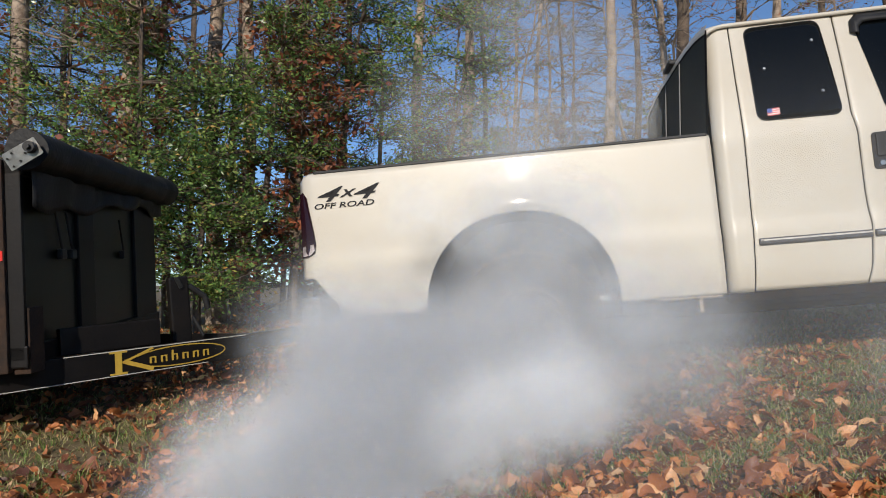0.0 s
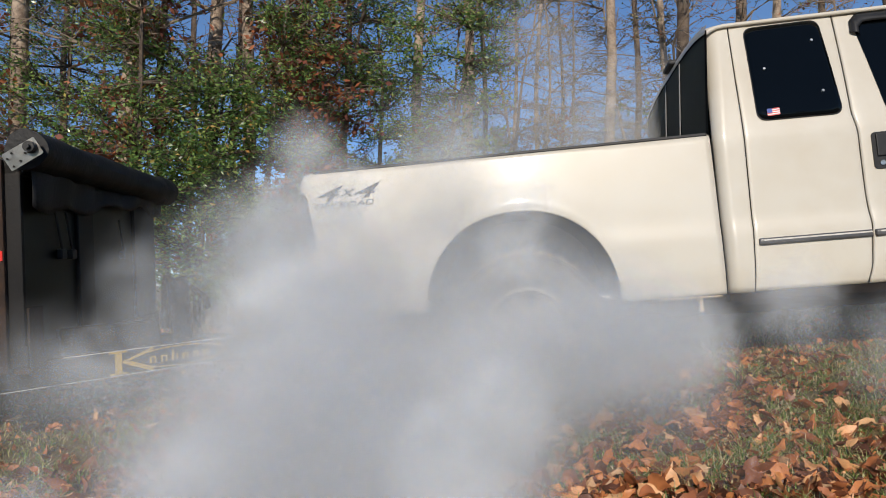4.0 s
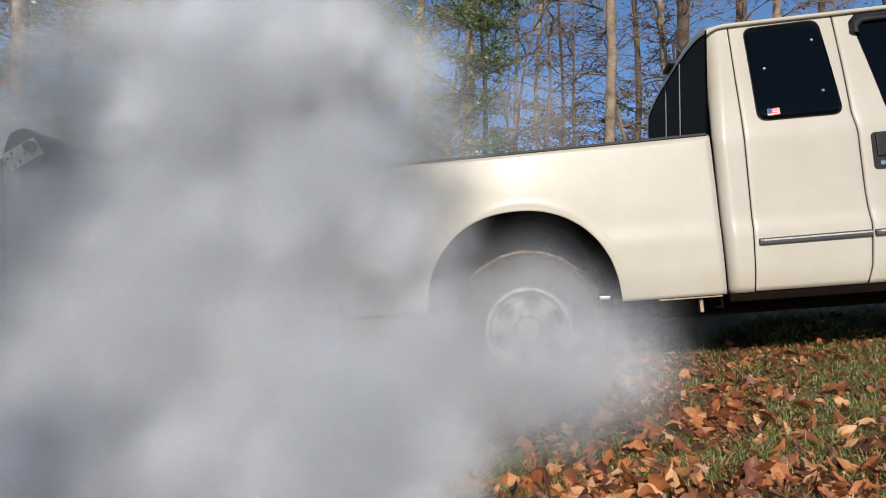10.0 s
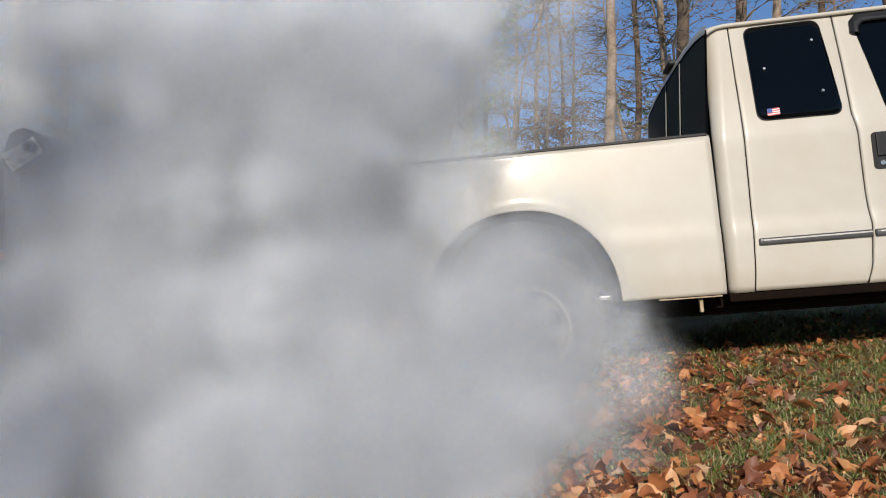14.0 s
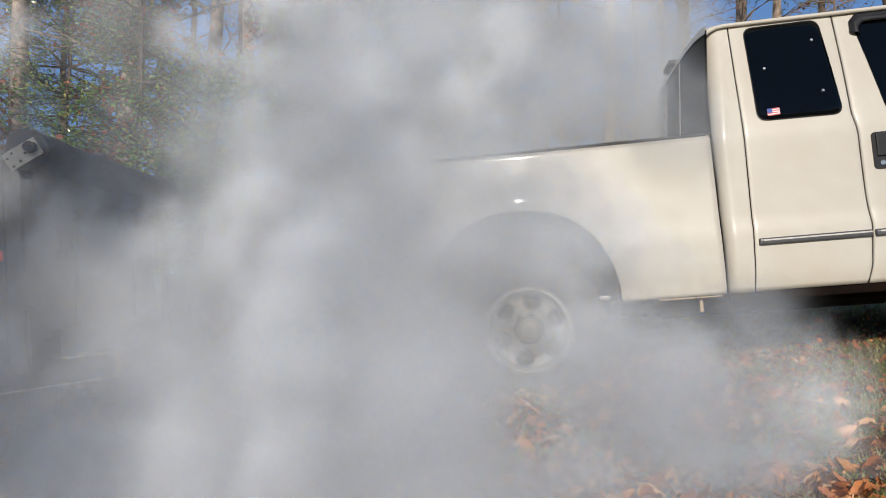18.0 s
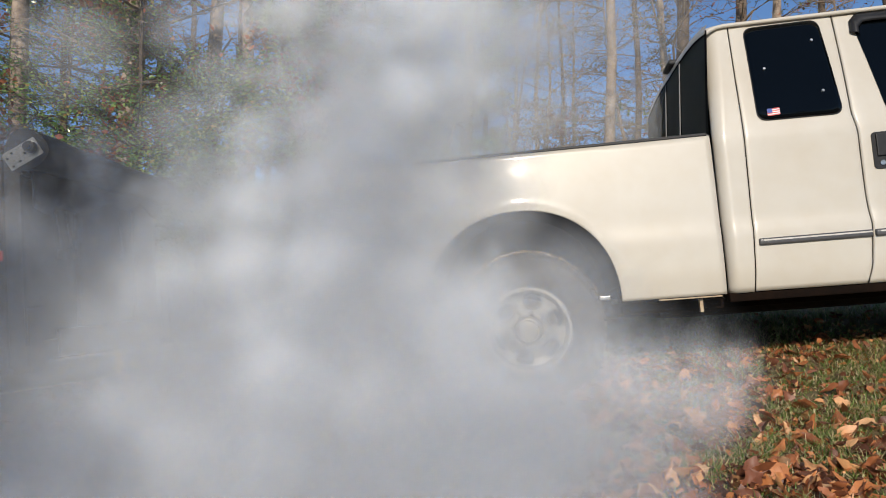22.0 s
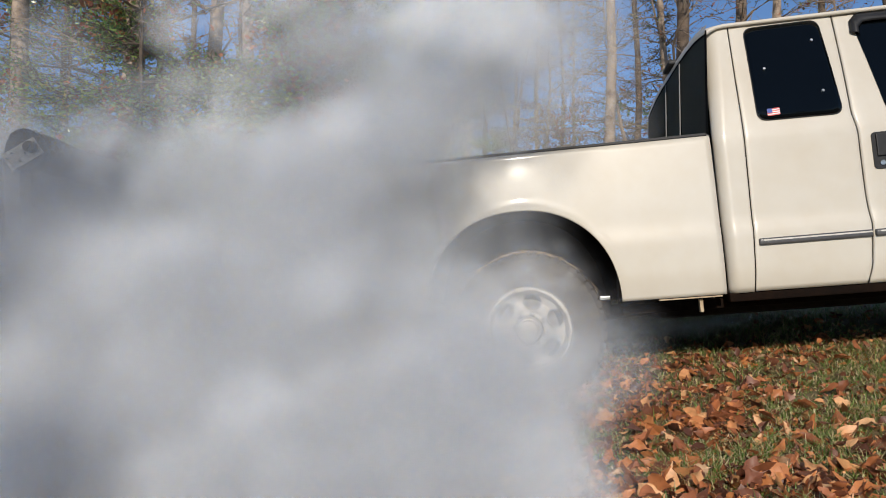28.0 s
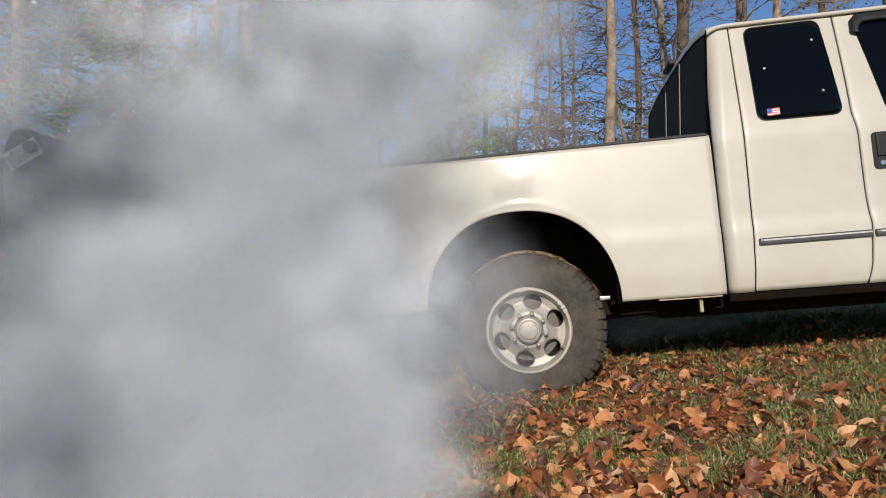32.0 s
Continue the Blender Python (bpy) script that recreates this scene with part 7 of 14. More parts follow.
puff(.28, 2, -.48, 2.00, -.17, -.53, 2.00, -.18, -.58, 2.00, -.18, -.79, 2.00, -.12, -.88, 2.00, -.09, -.97, 2.00, -.04, -1.09, 2.00, .04, -1.15, 2.02, .06, -1.15, 2.02, .06, -.92, 2.00, -.16, -.80, 2.00, -.15, -.78, 2.00, -.14, -.80, 2.00, -.12, -.89, 2.00, -.07, -.96, 2.00, .00, -1.03, 2.00, .05, -1.04, 2.00, .04, -1.05, 2.00, .04, -1.05, 2.00, .04)
puff(.29, 2, -.31, 2.21, .06, -.40, 2.29, .11, -.50, 2.40, .17, -1.13, 2.85, .49, -1.30, 2.96, .60, -1.61, 3.17, .81, -1.95, 3.17, 1.03, -1.98, 3.17, .97, -1.94, 3.17, .91, -1.52, 3.17, .86, -1.48, 3.11, .74, -1.35, 3.05, .68, -1.32, 3.04, .68, -1.50, 3.17, .92, -1.64, 3.17, 1.01, -1.68, 3.17, 1.00, -1.79, 3.17, 1.01, -1.77, 3.17, 1.02, -1.79, 3.17, 1.04)
puff(.29, 2, -.29, 2.66, .36, -.45, 2.81, .49, -.50, 3.14, .84, -.71, 3.14, 1.26, -.84, 3.14, 1.83, -.99, 3.14, 1.86, -.95, 3.14, 1.87, -.98, 3.14, 1.86, -.93, 3.14, 1.86, -.69, 3.14, 1.91, -.59, 3.14, 1.88, -.61, 3.14, 1.88, -.58, 3.14, 2.00, -.67, 3.14, 2.04, -.91, 3.14, 1.83, -.88, 3.14, 1.53, -1.13, 3.14, 1.70, -1.10, 3.14, 1.69, -1.07, 3.14, 1.66)
puff(.21, 2, -.70, 1.82, -.14, -.86, 1.82, -.13, -1.04, 1.82, -.03, -1.17, 1.82, .00, -1.14, 1.82, .08, -1.13, 1.85, .11, -1.11, 1.85, .11, -1.10, 1.84, .11, -1.09, 1.83, .10, -1.11, 1.82, -.05, -1.09, 1.82, -.06, -1.09, 1.82, -.06, -1.09, 1.82, -.07, -1.11, 1.82, .01, -1.08, 1.82, .09, -1.09, 1.82, .09, -1.11, 1.82, .07, -1.11, 1.82, .07, -1.11, 1.82, .07)
puff(.26, 2, -.16, 2.52, .23, -.20, 2.56, .25, -.23, 2.60, .28, -.39, 2.80, .43, -.44, 2.90, .52, -.47, 3.03, .65, -.42, 3.20, .95, -.31, 3.20, 1.12, -.15, 3.20, 1.20, .22, 3.15, .77, .09, 3.20, .89, .09, 3.20, .85, -.05, 3.06, .68, .00, 3.20, .84, -.12, 3.20, .90, -.41, 3.20, .85, -.45, 3.20, .88, -.48, 3.20, .87, -.44, 3.20, .84)
puff(.25, 2, -.29, 2.47, .16, -.33, 2.50, .18, -.36, 2.53, .20, -.44, 2.60, .25, -.47, 2.63, .27, -.50, 2.65, .29, -.54, 2.70, .32, -.62, 2.78, .38, -.61, 2.80, .40, -.60, 2.68, .30, -.60, 2.61, .25, -.59, 2.59, .24, -.60, 2.53, .20, -.60, 2.46, .16, -.60, 2.45, .15, -.61, 2.39, .11, -.62, 2.38, .11, -.62, 2.38, .11, -.62, 2.38, .11)
puff(.25, 2, -.21, 2.24, .20, -.23, 2.26, .21, -.25, 2.28, .22, -.31, 2.34, .26, -.34, 2.36, .27, -.36, 2.39, .29, -.39, 2.45, .33, -.38, 2.46, .43, -.34, 2.50, .45, -.42, 2.47, .35, -.43, 2.38, .29, -.44, 2.36, .27, -.47, 2.28, .23, -.49, 2.21, .19, -.49, 2.20, .18, -.52, 2.15, .16, -.53, 2.15, .16, -.53, 2.15, .16, -.53, 2.15, .16)
puff(.28, 2, 0, 2.54, .26, .06, 2.50, .24, .08, 2.52, .25, -.09, 2.67, .36, -.16, 2.96, .60, -.33, 3.15, .81, -.12, 3.16, 1.23, -.16, 3.16, 1.30, .39, 3.16, 1.16, .79, 3.16, .91, .81, 3.14, .79, .67, 3.14, .79, .16, 2.98, .62, .12, 3.16, 1.03, .06, 3.16, 1.19, -.01, 3.16, 1.27, -.13, 3.16, 1.28, -.17, 3.16, 1.32, -.25, 3.16, 1.30)
puff(.26, 2, -.28, 2.38, .12, -.30, 2.40, .13, -.32, 2.41, .14, -.36, 2.45, .16, -.38, 2.46, .17, -.39, 2.47, .18, -.39, 2.47, .18, -.37, 2.44, .16, -.35, 2.44, .16, -.39, 2.43, .15, -.39, 2.39, .13, -.40, 2.38, .12, -.43, 2.34, .10, -.46, 2.30, .08, -.47, 2.29, .08, -.52, 2.26, .06, -.54, 2.26, .06, -.54, 2.26, .06, -.54, 2.26, .06)
puff(.28, 2, -.28, 2.01, .05, -.32, 2.06, .07, -.36, 2.10, .09, -.51, 2.24, .15, -.57, 2.29, .18, -.64, 2.34, .21, -.82, 2.40, .25, -.87, 2.47, .29, -.85, 2.49, .30, -.65, 2.38, .23, -.63, 2.35, .21, -.63, 2.34, .21, -.69, 2.37, .22, -.84, 2.48, .29, -.91, 2.53, .33, -1.00, 2.57, .36, -1.03, 2.56, .36, -1.04, 2.56, .36, -1.04, 2.57, .36)
puff(.24, 2, -.09, 2.22, .25, -.05, 2.20, .24, -.06, 2.20, .24, -.15, 2.23, .26, -.20, 2.25, .27, -.23, 2.29, .29, -.17, 2.39, .36, -.07, 2.45, .53, .16, 2.50, .57, .69, 2.58, .63, .42, 2.22, .25, .31, 2.18, .23, .16, 2.10, .19, .13, 2.23, .25, .09, 2.22, .25, -.01, 2.30, .30, -.20, 2.28, .28, -.32, 2.30, .30, -.32, 2.33, .32)
puff(.28, 2, -.72, 2.11, -.31, -.74, 2.11, -.30, -.75, 2.11, -.29, -.85, 2.11, -.20, -.89, 2.11, -.17, -.93, 2.11, -.11, -1.02, 2.11, -.02, -1.08, 2.11, .01, -1.09, 2.11, .01, -.98, 2.11, -.21, -.92, 2.11, -.23, -.90, 2.11, -.23, -.90, 2.11, -.23, -.90, 2.11, -.23, -.91, 2.11, -.22, -.96, 2.11, -.18, -.97, 2.11, -.18, -.98, 2.11, -.18, -.98, 2.11, -.18)
puff(.30, 2, -.19, 2.47, .18, -.21, 2.47, .18, -.22, 2.48, .19, -.32, 2.53, .22, -.35, 2.55, .23, -.39, 2.57, .25, -.41, 2.62, .28, -.42, 2.71, .35, -.36, 2.74, .37, -.42, 2.62, .28, -.44, 2.54, .22, -.45, 2.52, .21, -.49, 2.44, .16, -.52, 2.37, .12, -.53, 2.36, .12, -.56, 2.31, .08, -.58, 2.29, .08, -.58, 2.29, .08, -.58, 2.29, .08)
puff(.29, 2, -.03, 2.45, .34, -.16, 2.48, .36, -.33, 2.47, .44, -.61, 2.87, .96, -.66, 2.87, 1.48, -.70, 2.87, 1.69, -.52, 2.87, 1.74, -.49, 2.87, 1.74, -.42, 2.87, 1.73, -.28, 2.87, 1.65, -.23, 2.87, 1.60, -.29, 2.87, 1.56, -.32, 2.87, 1.75, -.45, 2.87, 1.77, -.54, 2.87, 1.77, -.84, 2.87, 1.72, -1.07, 2.87, 1.80, -1.14, 2.87, 1.80, -1.16, 2.87, 1.81)
puff(.25, 2, -.26, 1.89, .06, -.29, 1.90, .08, -.31, 1.93, .09, -.38, 2.03, .13, -.40, 2.06, .15, -.43, 2.10, .16, -.47, 2.12, .17, -.52, 2.11, .17, -.51, 2.12, .17, -.50, 2.09, .16, -.49, 2.04, .14, -.49, 2.03, .13, -.49, 2.00, .12, -.50, 1.96, .10, -.50, 1.95, .10, -.51, 1.91, .08, -.52, 1.89, .08, -.53, 1.89, .08, -.53, 1.89, .08)
puff(.25, 2, -.26, 2.42, .17, -.27, 2.43, .18, -.29, 2.44, .18, -.34, 2.47, .20, -.35, 2.48, .21, -.37, 2.49, .22, -.38, 2.50, .22, -.37, 2.51, .23, -.33, 2.53, .24, -.37, 2.47, .21, -.35, 2.41, .17, -.37, 2.40, .16, -.42, 2.36, .13, -.47, 2.32, .11, -.48, 2.31, .11, -.52, 2.28, .10, -.54, 2.28, .10, -.54, 2.28, .10, -.54, 2.28, .10)
puff(.24, 2, -.50, 2.02, -.12, -.54, 2.02, -.10, -.59, 2.02, -.08, -.98, 2.12, .09, -1.11, 2.25, .15, -1.35, 2.30, .18, -1.45, 2.40, .24, -1.46, 2.42, .25, -1.43, 2.42, .25, -.77, 2.26, .16, -.72, 2.21, .13, -.72, 2.20, .13, -.76, 2.21, .13, -.89, 2.27, .16, -.97, 2.29, .18, -1.05, 2.31, .19, -1.08, 2.30, .18, -1.08, 2.30, .18, -1.09, 2.30, .18)
puff(.25, 2, -.21, 2.07, .21, -.25, 2.11, .23, -.29, 2.18, .26, -.44, 2.37, .38, -.45, 2.24, .44, -.50, 2.32, .49, -.61, 2.48, .61, -.64, 2.55, .67, -.61, 2.54, .67, -.49, 2.30, .48, -.50, 2.36, .37, -.50, 2.33, .35, -.49, 2.21, .28, -.50, 2.11, .23, -.50, 2.10, .22, -.51, 2.01, .18, -.51, 1.99, .17, -.51, 1.99, .17, -.51, 1.99, .17)
puff(.23, 2, -.30, 1.88, .08, -.38, 1.94, .10, -.46, 2.00, .13, -.87, 2.27, .26, -1.12, 2.38, .33, -1.26, 2.51, .42, -1.50, 2.49, .53, -1.57, 2.56, .58, -1.62, 2.64, .65, -1.63, 2.40, .45, -1.35, 2.38, .33, -1.29, 2.34, .30, -.94, 2.08, .16, -1.03, 2.20, .22, -1.12, 2.24, .24, -1.37, 2.34, .30, -1.40, 2.36, .32, -1.41, 2.36, .32, -1.41, 2.37, .32)
puff(.27, 2, .09, 2.42, .35, .11, 2.45, .37, .11, 2.45, .37, -.09, 2.63, .63, -.30, 2.80, 1.06, -.34, 2.80, 1.29, .10, 2.80, 1.72, .26, 2.80, 1.73, .64, 2.80, 1.84, 1.12, 2.80, 1.85, .39, 2.80, 1.84, .17, 2.80, 1.70, .03, 2.80, 1.68, .14, 2.80, 1.71, .08, 2.80, 1.74, .12, 2.80, 1.75, .06, 2.80, 1.78, .01, 2.80, 1.77, -.01, 2.80, 1.74)
puff(.27, 2, .16, 2.54, .31, .22, 2.55, .32, .22, 2.52, .30, .08, 2.45, .25, -.04, 2.43, .24, -.12, 2.52, .30, -.06, 2.86, .61, .12, 2.80, .55, .36, 3.06, .83, 1.00, 2.79, .54, .69, 2.28, .15, .79, 2.33, .18, .51, 2.55, .32, .26, 2.59, .35, .23, 2.55, .32, .16, 2.63, .38, -.16, 2.81, .57, -.35, 2.82, .57, -.26, 2.86, .61)
puff(.26, 2, -.38, 2.03, -.05, -.41, 2.03, -.02, -.45, 2.03, .01, -.60, 2.13, .08, -.67, 2.19, .11, -.77, 2.24, .13, -.88, 2.32, .18, -.91, 2.38, .21, -.89, 2.39, .22, -.66, 2.30, .17, -.61, 2.25, .14, -.61, 2.23, .13, -.58, 2.19, .11, -.57, 2.16, .10, -.57, 2.15, .09, -.59, 2.10, .07, -.60, 2.09, .07, -.60, 2.09, .07, -.60, 2.09, .07)
puff(.29, 2, -.38, 2.02, -.16, -.39, 2.02, -.16, -.39, 2.02, -.16, -.41, 2.02, -.16, -.42, 2.02, -.16, -.43, 2.02, -.15, -.44, 2.02, -.13, -.46, 2.02, -.08, -.46, 2.02, -.04, -.47, 2.02, -.05, -.47, 2.02, -.04, -.47, 2.02, -.03, -.48, 2.02, -.01, -.49, 2.02, .00, -.49, 2.02, .01, -.52, 2.02, .04, -.53, 2.02, .05, -.53, 2.02, .05, -.54, 2.03, .05)
puff(.23, 2, -.21, 1.94, -.15, -.21, 1.94, -.15, -.22, 1.94, -.15, -.25, 1.94, -.15, -.26, 1.94, -.15, -.27, 1.94, -.15, -.28, 1.94, -.14, -.30, 1.94, -.12, -.31, 1.94, -.11, -.35, 1.94, -.09, -.37, 1.94, -.07, -.37, 1.94, -.07, -.39, 1.94, -.05, -.41, 1.94, -.04, -.41, 1.94, -.03, -.45, 1.94, -.01, -.47, 1.94, 0, -.47, 1.94, 0, -.47, 1.94, .00)
puff(.24, 2, -.28, 2.25, .19, -.35, 2.32, .23, -.44, 2.44, .31, -.84, 2.76, .63, -1.05, 2.92, .80, -1.28, 2.92, .97, -1.54, 2.92, 1.17, -1.53, 2.92, 1.26, -1.53, 2.92, 1.26, -1.17, 2.92, .88, -1.16, 2.87, .74, -1.16, 2.90, .77, -1.02, 2.81, .68, -1.18, 2.83, .71, -1.31, 2.92, .79, -1.49, 2.89, .76, -1.51, 2.89, .76, -1.51, 2.91, .78, -1.52, 2.92, .80)
puff(.35, 0, -.29, 2.01, -.08, -.30, 2.01, -.04, -.32, 2.01, -.01, -.39, 2.05, .06, -.43, 2.09, .08, -.47, 2.14, .10, -.53, 2.19, .13, -.59, 2.23, .15, -.57, 2.26, .16, -.51, 2.21, .14, -.50, 2.16, .11, -.50, 2.15, .11, -.49, 2.10, .09, -.49, 2.06, .07, -.49, 2.05, .06, -.52, 2.01, .04, -.54, 2.01, .02, -.55, 2.01, .02, -.55, 2.01, .02)
puff(.37, 0, -.39, 2.04, -.27, -.39, 2.04, -.26, -.39, 2.04, -.26, -.41, 2.04, -.25, -.42, 2.04, -.24, -.43, 2.04, -.24, -.44, 2.04, -.22, -.45, 2.04, -.18, -.46, 2.04, -.15, -.46, 2.04, -.15, -.48, 2.04, -.13, -.48, 2.04, -.12, -.49, 2.04, -.11, -.50, 2.04, -.11, -.51, 2.04, -.10, -.54, 2.04, -.12, -.56, 2.04, -.12, -.56, 2.04, -.12, -.56, 2.04, -.12)
puff(.42, 0, .04, 2.51, .30, .10, 2.41, .23, .02, 2.33, .18, -.13, 2.30, .17, -.24, 2.35, .20, -.35, 2.44, .25, -.35, 2.58, .35, -.24, 2.75, .52, .12, 2.78, .55, .58, 2.69, .47, .52, 2.20, .11, .21, 2.17, .10, .08, 2.12, .07, .04, 2.24, .14, .05, 2.22, .13, .08, 2.32, .17, -.24, 2.28, .15, -.41, 2.27, .15, -.43, 2.26, .14)
puff(.43, 0, -.27, 2.10, -.13, -.22, 2.10, -.03, -.22, 2.12, .03, -.36, 2.44, .20, -.42, 2.56, .28, -.47, 2.68, .37, -.47, 2.96, .62, -.43, 3.10, .76, -.25, 3.10, .76, -.07, 2.91, .57, -.04, 2.82, .49, -.07, 2.77, .44, -.07, 2.76, .43, -.02, 3.02, .67, -.15, 3.01, .67, -.27, 3.00, .66, -.37, 3.04, .70, -.51, 3.04, .69, -.45, 3.03, .69)
puff(.46, 0, -.26, 2.61, .22, -.31, 2.63, .23, -.47, 2.75, .32, -.98, 3.23, .70, -1.19, 3.35, 1.05, -1.41, 3.35, 1.39, -1.68, 3.35, 1.78, -1.69, 3.35, 1.87, -1.66, 3.35, 1.85, -1.09, 3.35, 1.54, -.94, 3.35, 1.16, -.97, 3.35, 1.12, -1.09, 3.35, 1.10, -1.30, 3.35, 1.04, -1.56, 3.35, 1.25, -2.00, 3.35, 1.17, -2.07, 3.35, 1.33, -2.06, 3.35, 1.46, -2.06, 3.35, 1.46)
puff(.41, 0, -.26, 2.12, .02, -.26, 2.26, .09, -.31, 2.39, .16, -.50, 2.76, .42, -.55, 2.91, .55, -.60, 3.07, .70, -.53, 3.17, 1.08, -.50, 3.17, 1.17, -.41, 3.17, 1.16, -.18, 3.16, .80, -.24, 3.05, .69, -.29, 3.08, .71, -.33, 3.04, .67, -.19, 3.17, .85, -.24, 3.17, .87, -.21, 3.17, .82, -.37, 3.17, .81, -.52, 3.16, .81, -.51, 3.15, .79)
puff(.32, 0, -.15, 2.50, .31, -.23, 2.51, .32, -.39, 2.60, .44, -.79, 2.99, .97, -.98, 2.99, 1.41, -1.25, 2.99, 1.75, -1.44, 2.99, 1.79, -1.49, 2.99, 1.79, -1.47, 2.99, 1.79, -1.08, 2.99, 2.01, -.98, 2.99, 1.90, -1.05, 2.99, 1.85, -1.13, 2.99, 1.76, -1.70, 2.99, 1.71, -1.36, 2.99, 1.72, -1.34, 2.99, 1.44, -1.56, 2.99, 1.67, -1.58, 2.99, 1.70, -1.63, 2.99, 1.73)
puff(.39, 0, -.24, 2.37, .08, -.23, 2.38, .08, -.25, 2.41, .10, -.35, 2.49, .15, -.39, 2.52, .17, -.42, 2.55, .18, -.38, 2.54, .18, -.32, 2.53, .17, -.19, 2.61, .22, -.08, 2.44, .11, -.16, 2.32, .05, -.14, 2.31, .05, -.25, 2.31, .05, -.32, 2.34, .06, -.34, 2.34, .06, -.46, 2.39, .09, -.55, 2.38, .08, -.57, 2.38, .08, -.58, 2.38, .08)
puff(.34, 0, -.55, 1.85, -.07, -.59, 1.85, -.09, -.76, 1.85, -.09, -.91, 1.85, .06, -1.16, 1.95, .12, -1.27, 2.10, .19, -1.38, 2.30, .30, -1.45, 2.41, .37, -1.49, 2.46, .41, -1.65, 2.30, .30, -1.61, 2.32, .31, -1.60, 2.32, .31, -1.62, 2.28, .29, -1.56, 2.30, .30, -1.46, 2.35, .33, -1.43, 2.31, .31, -1.44, 2.27, .28, -1.44, 2.27, .28, -1.44, 2.26, .28)
puff(.46, 0, .24, 2.76, .35, .25, 2.80, .38, .35, 2.80, .38, .19, 3.06, .55, .04, 3.19, .69, -.14, 3.32, .84, .03, 3.32, 1.64, .05, 3.32, 1.75, .50, 3.32, 1.68, 1.58, 3.32, 1.69, .79, 3.32, 1.14, .49, 3.32, 1.18, .23, 3.32, 1.48, .49, 3.32, 1.62, .32, 3.32, 1.66, .26, 3.32, 1.58, .05, 3.32, 1.43, -.04, 3.32, 1.55, -.15, 3.32, 1.68)
puff(.36, 0, -.29, 2.01, -.05, -.32, 2.01, .02, -.38, 2.06, .07, -.69, 2.38, .23, -.84, 2.49, .30, -1.03, 2.60, .38, -1.17, 2.66, .48, -1.22, 2.70, .51, -1.20, 2.67, .49, -.84, 2.38, .23, -.90, 2.27, .17, -.90, 2.26, .16, -.83, 2.26, .16, -.99, 2.38, .23, -1.12, 2.45, .28, -1.24, 2.51, .31, -1.26, 2.50, .31, -1.27, 2.50, .31, -1.27, 2.51, .32)
puff(.37, 0, -.27, 2.44, .27, -.38, 2.38, .24, -.52, 2.58, .37, -1.12, 2.96, .77, -1.19, 2.99, .99, -1.53, 2.99, 1.27, -1.82, 2.99, 1.77, -1.63, 2.99, 1.79, -1.55, 2.99, 1.76, -1.09, 2.99, 1.58, -1.06, 2.99, 1.35, -1.12, 2.99, 1.36, -1.18, 2.99, 1.30, -1.38, 2.99, 1.27, -1.50, 2.99, 1.41, -1.70, 2.99, 1.17, -1.94, 2.99, 1.69, -1.97, 2.99, 1.72, -1.94, 2.99, 1.76)
puff(.44, 0, -.27, 2.16, -.09, -.21, 2.22, .04, -.22, 2.35, .11, -.36, 2.63, .29, -.43, 2.77, .39, -.51, 2.96, .53, -.50, 3.24, .93, -.47, 3.24, 1.03, -.31, 3.24, 1.01, -.09, 3.07, .64, -.19, 2.93, .50, -.25, 2.88, .45, -.23, 2.87, .45, -.18, 3.02, .58, -.24, 3.02, .58, -.43, 2.99, .56, -.55, 2.99, .56, -.61, 2.97, .54, -.60, 2.98, .54)
puff(.36, 0, -.56, 2.06, -.30, -.56, 2.06, -.30, -.57, 2.06, -.30, -.62, 2.06, -.24, -.64, 2.06, -.22, -.67, 2.06, -.19, -.72, 2.06, -.12, -.77, 2.06, -.04, -.77, 2.06, -.03, -.66, 2.06, -.19, -.66, 2.06, -.21, -.66, 2.06, -.21, -.67, 2.06, -.22, -.68, 2.06, -.23, -.69, 2.06, -.23, -.73, 2.06, -.24, -.74, 2.06, -.24, -.75, 2.06, -.24, -.75, 2.06, -.24)
puff(.43, 0, -.28, 2.15, -.07, -.28, 2.20, .04, -.34, 2.33, .10, -.58, 2.73, .37, -.70, 2.92, .50, -.84, 3.09, .68, -.99, 3.23, 1.01, -1.04, 3.23, 1.16, -1.01, 3.23, 1.17, -.66, 3.14, .73, -.59, 3.01, .59, -.59, 2.99, .57, -.55, 2.96, .54, -.54, 2.99, .58, -.58, 3.01, .59, -.74, 2.93, .52, -.81, 2.87, .46, -.83, 2.85, .44, -.84, 2.85, .44)
puff(.37, 0, -.21, 1.95, -.15, -.14, 1.95, -.12, -.13, 1.95, -.11, -.16, 1.95, -.07, -.22, 1.95, -.09, -.28, 1.95, -.10, -.24, 1.95, -.10, -.17, 1.95, -.06, -.09, 1.95, .00, .03, 1.95, -.08, .29, 1.95, -.19, .21, 1.95, -.15, .03, 1.95, -.07, -.10, 1.95, -.06, -.12, 1.95, -.06, -.32, 1.95, -.01, -.43, 1.95, -.01, -.46, 1.95, -.01, -.47, 1.95, -.01)
puff(.38, 0, -.08, 2.62, .38, -.10, 2.66, .45, -.23, 2.85, .62, -.45, 3.04, 1.31, -.45, 3.04, 1.81, -.45, 3.04, 1.89, -.24, 3.04, 1.79, -.21, 3.04, 1.81, -.04, 3.04, 1.80, .41, 3.04, 1.96, .15, 3.04, 1.94, -.01, 3.04, 2.08, .28, 3.04, 1.76, .50, 3.04, 1.82, .43, 3.04, 1.87, .57, 3.04, 1.86, .56, 3.04, 1.71, .42, 3.04, 1.83, .38, 3.04, 1.78)
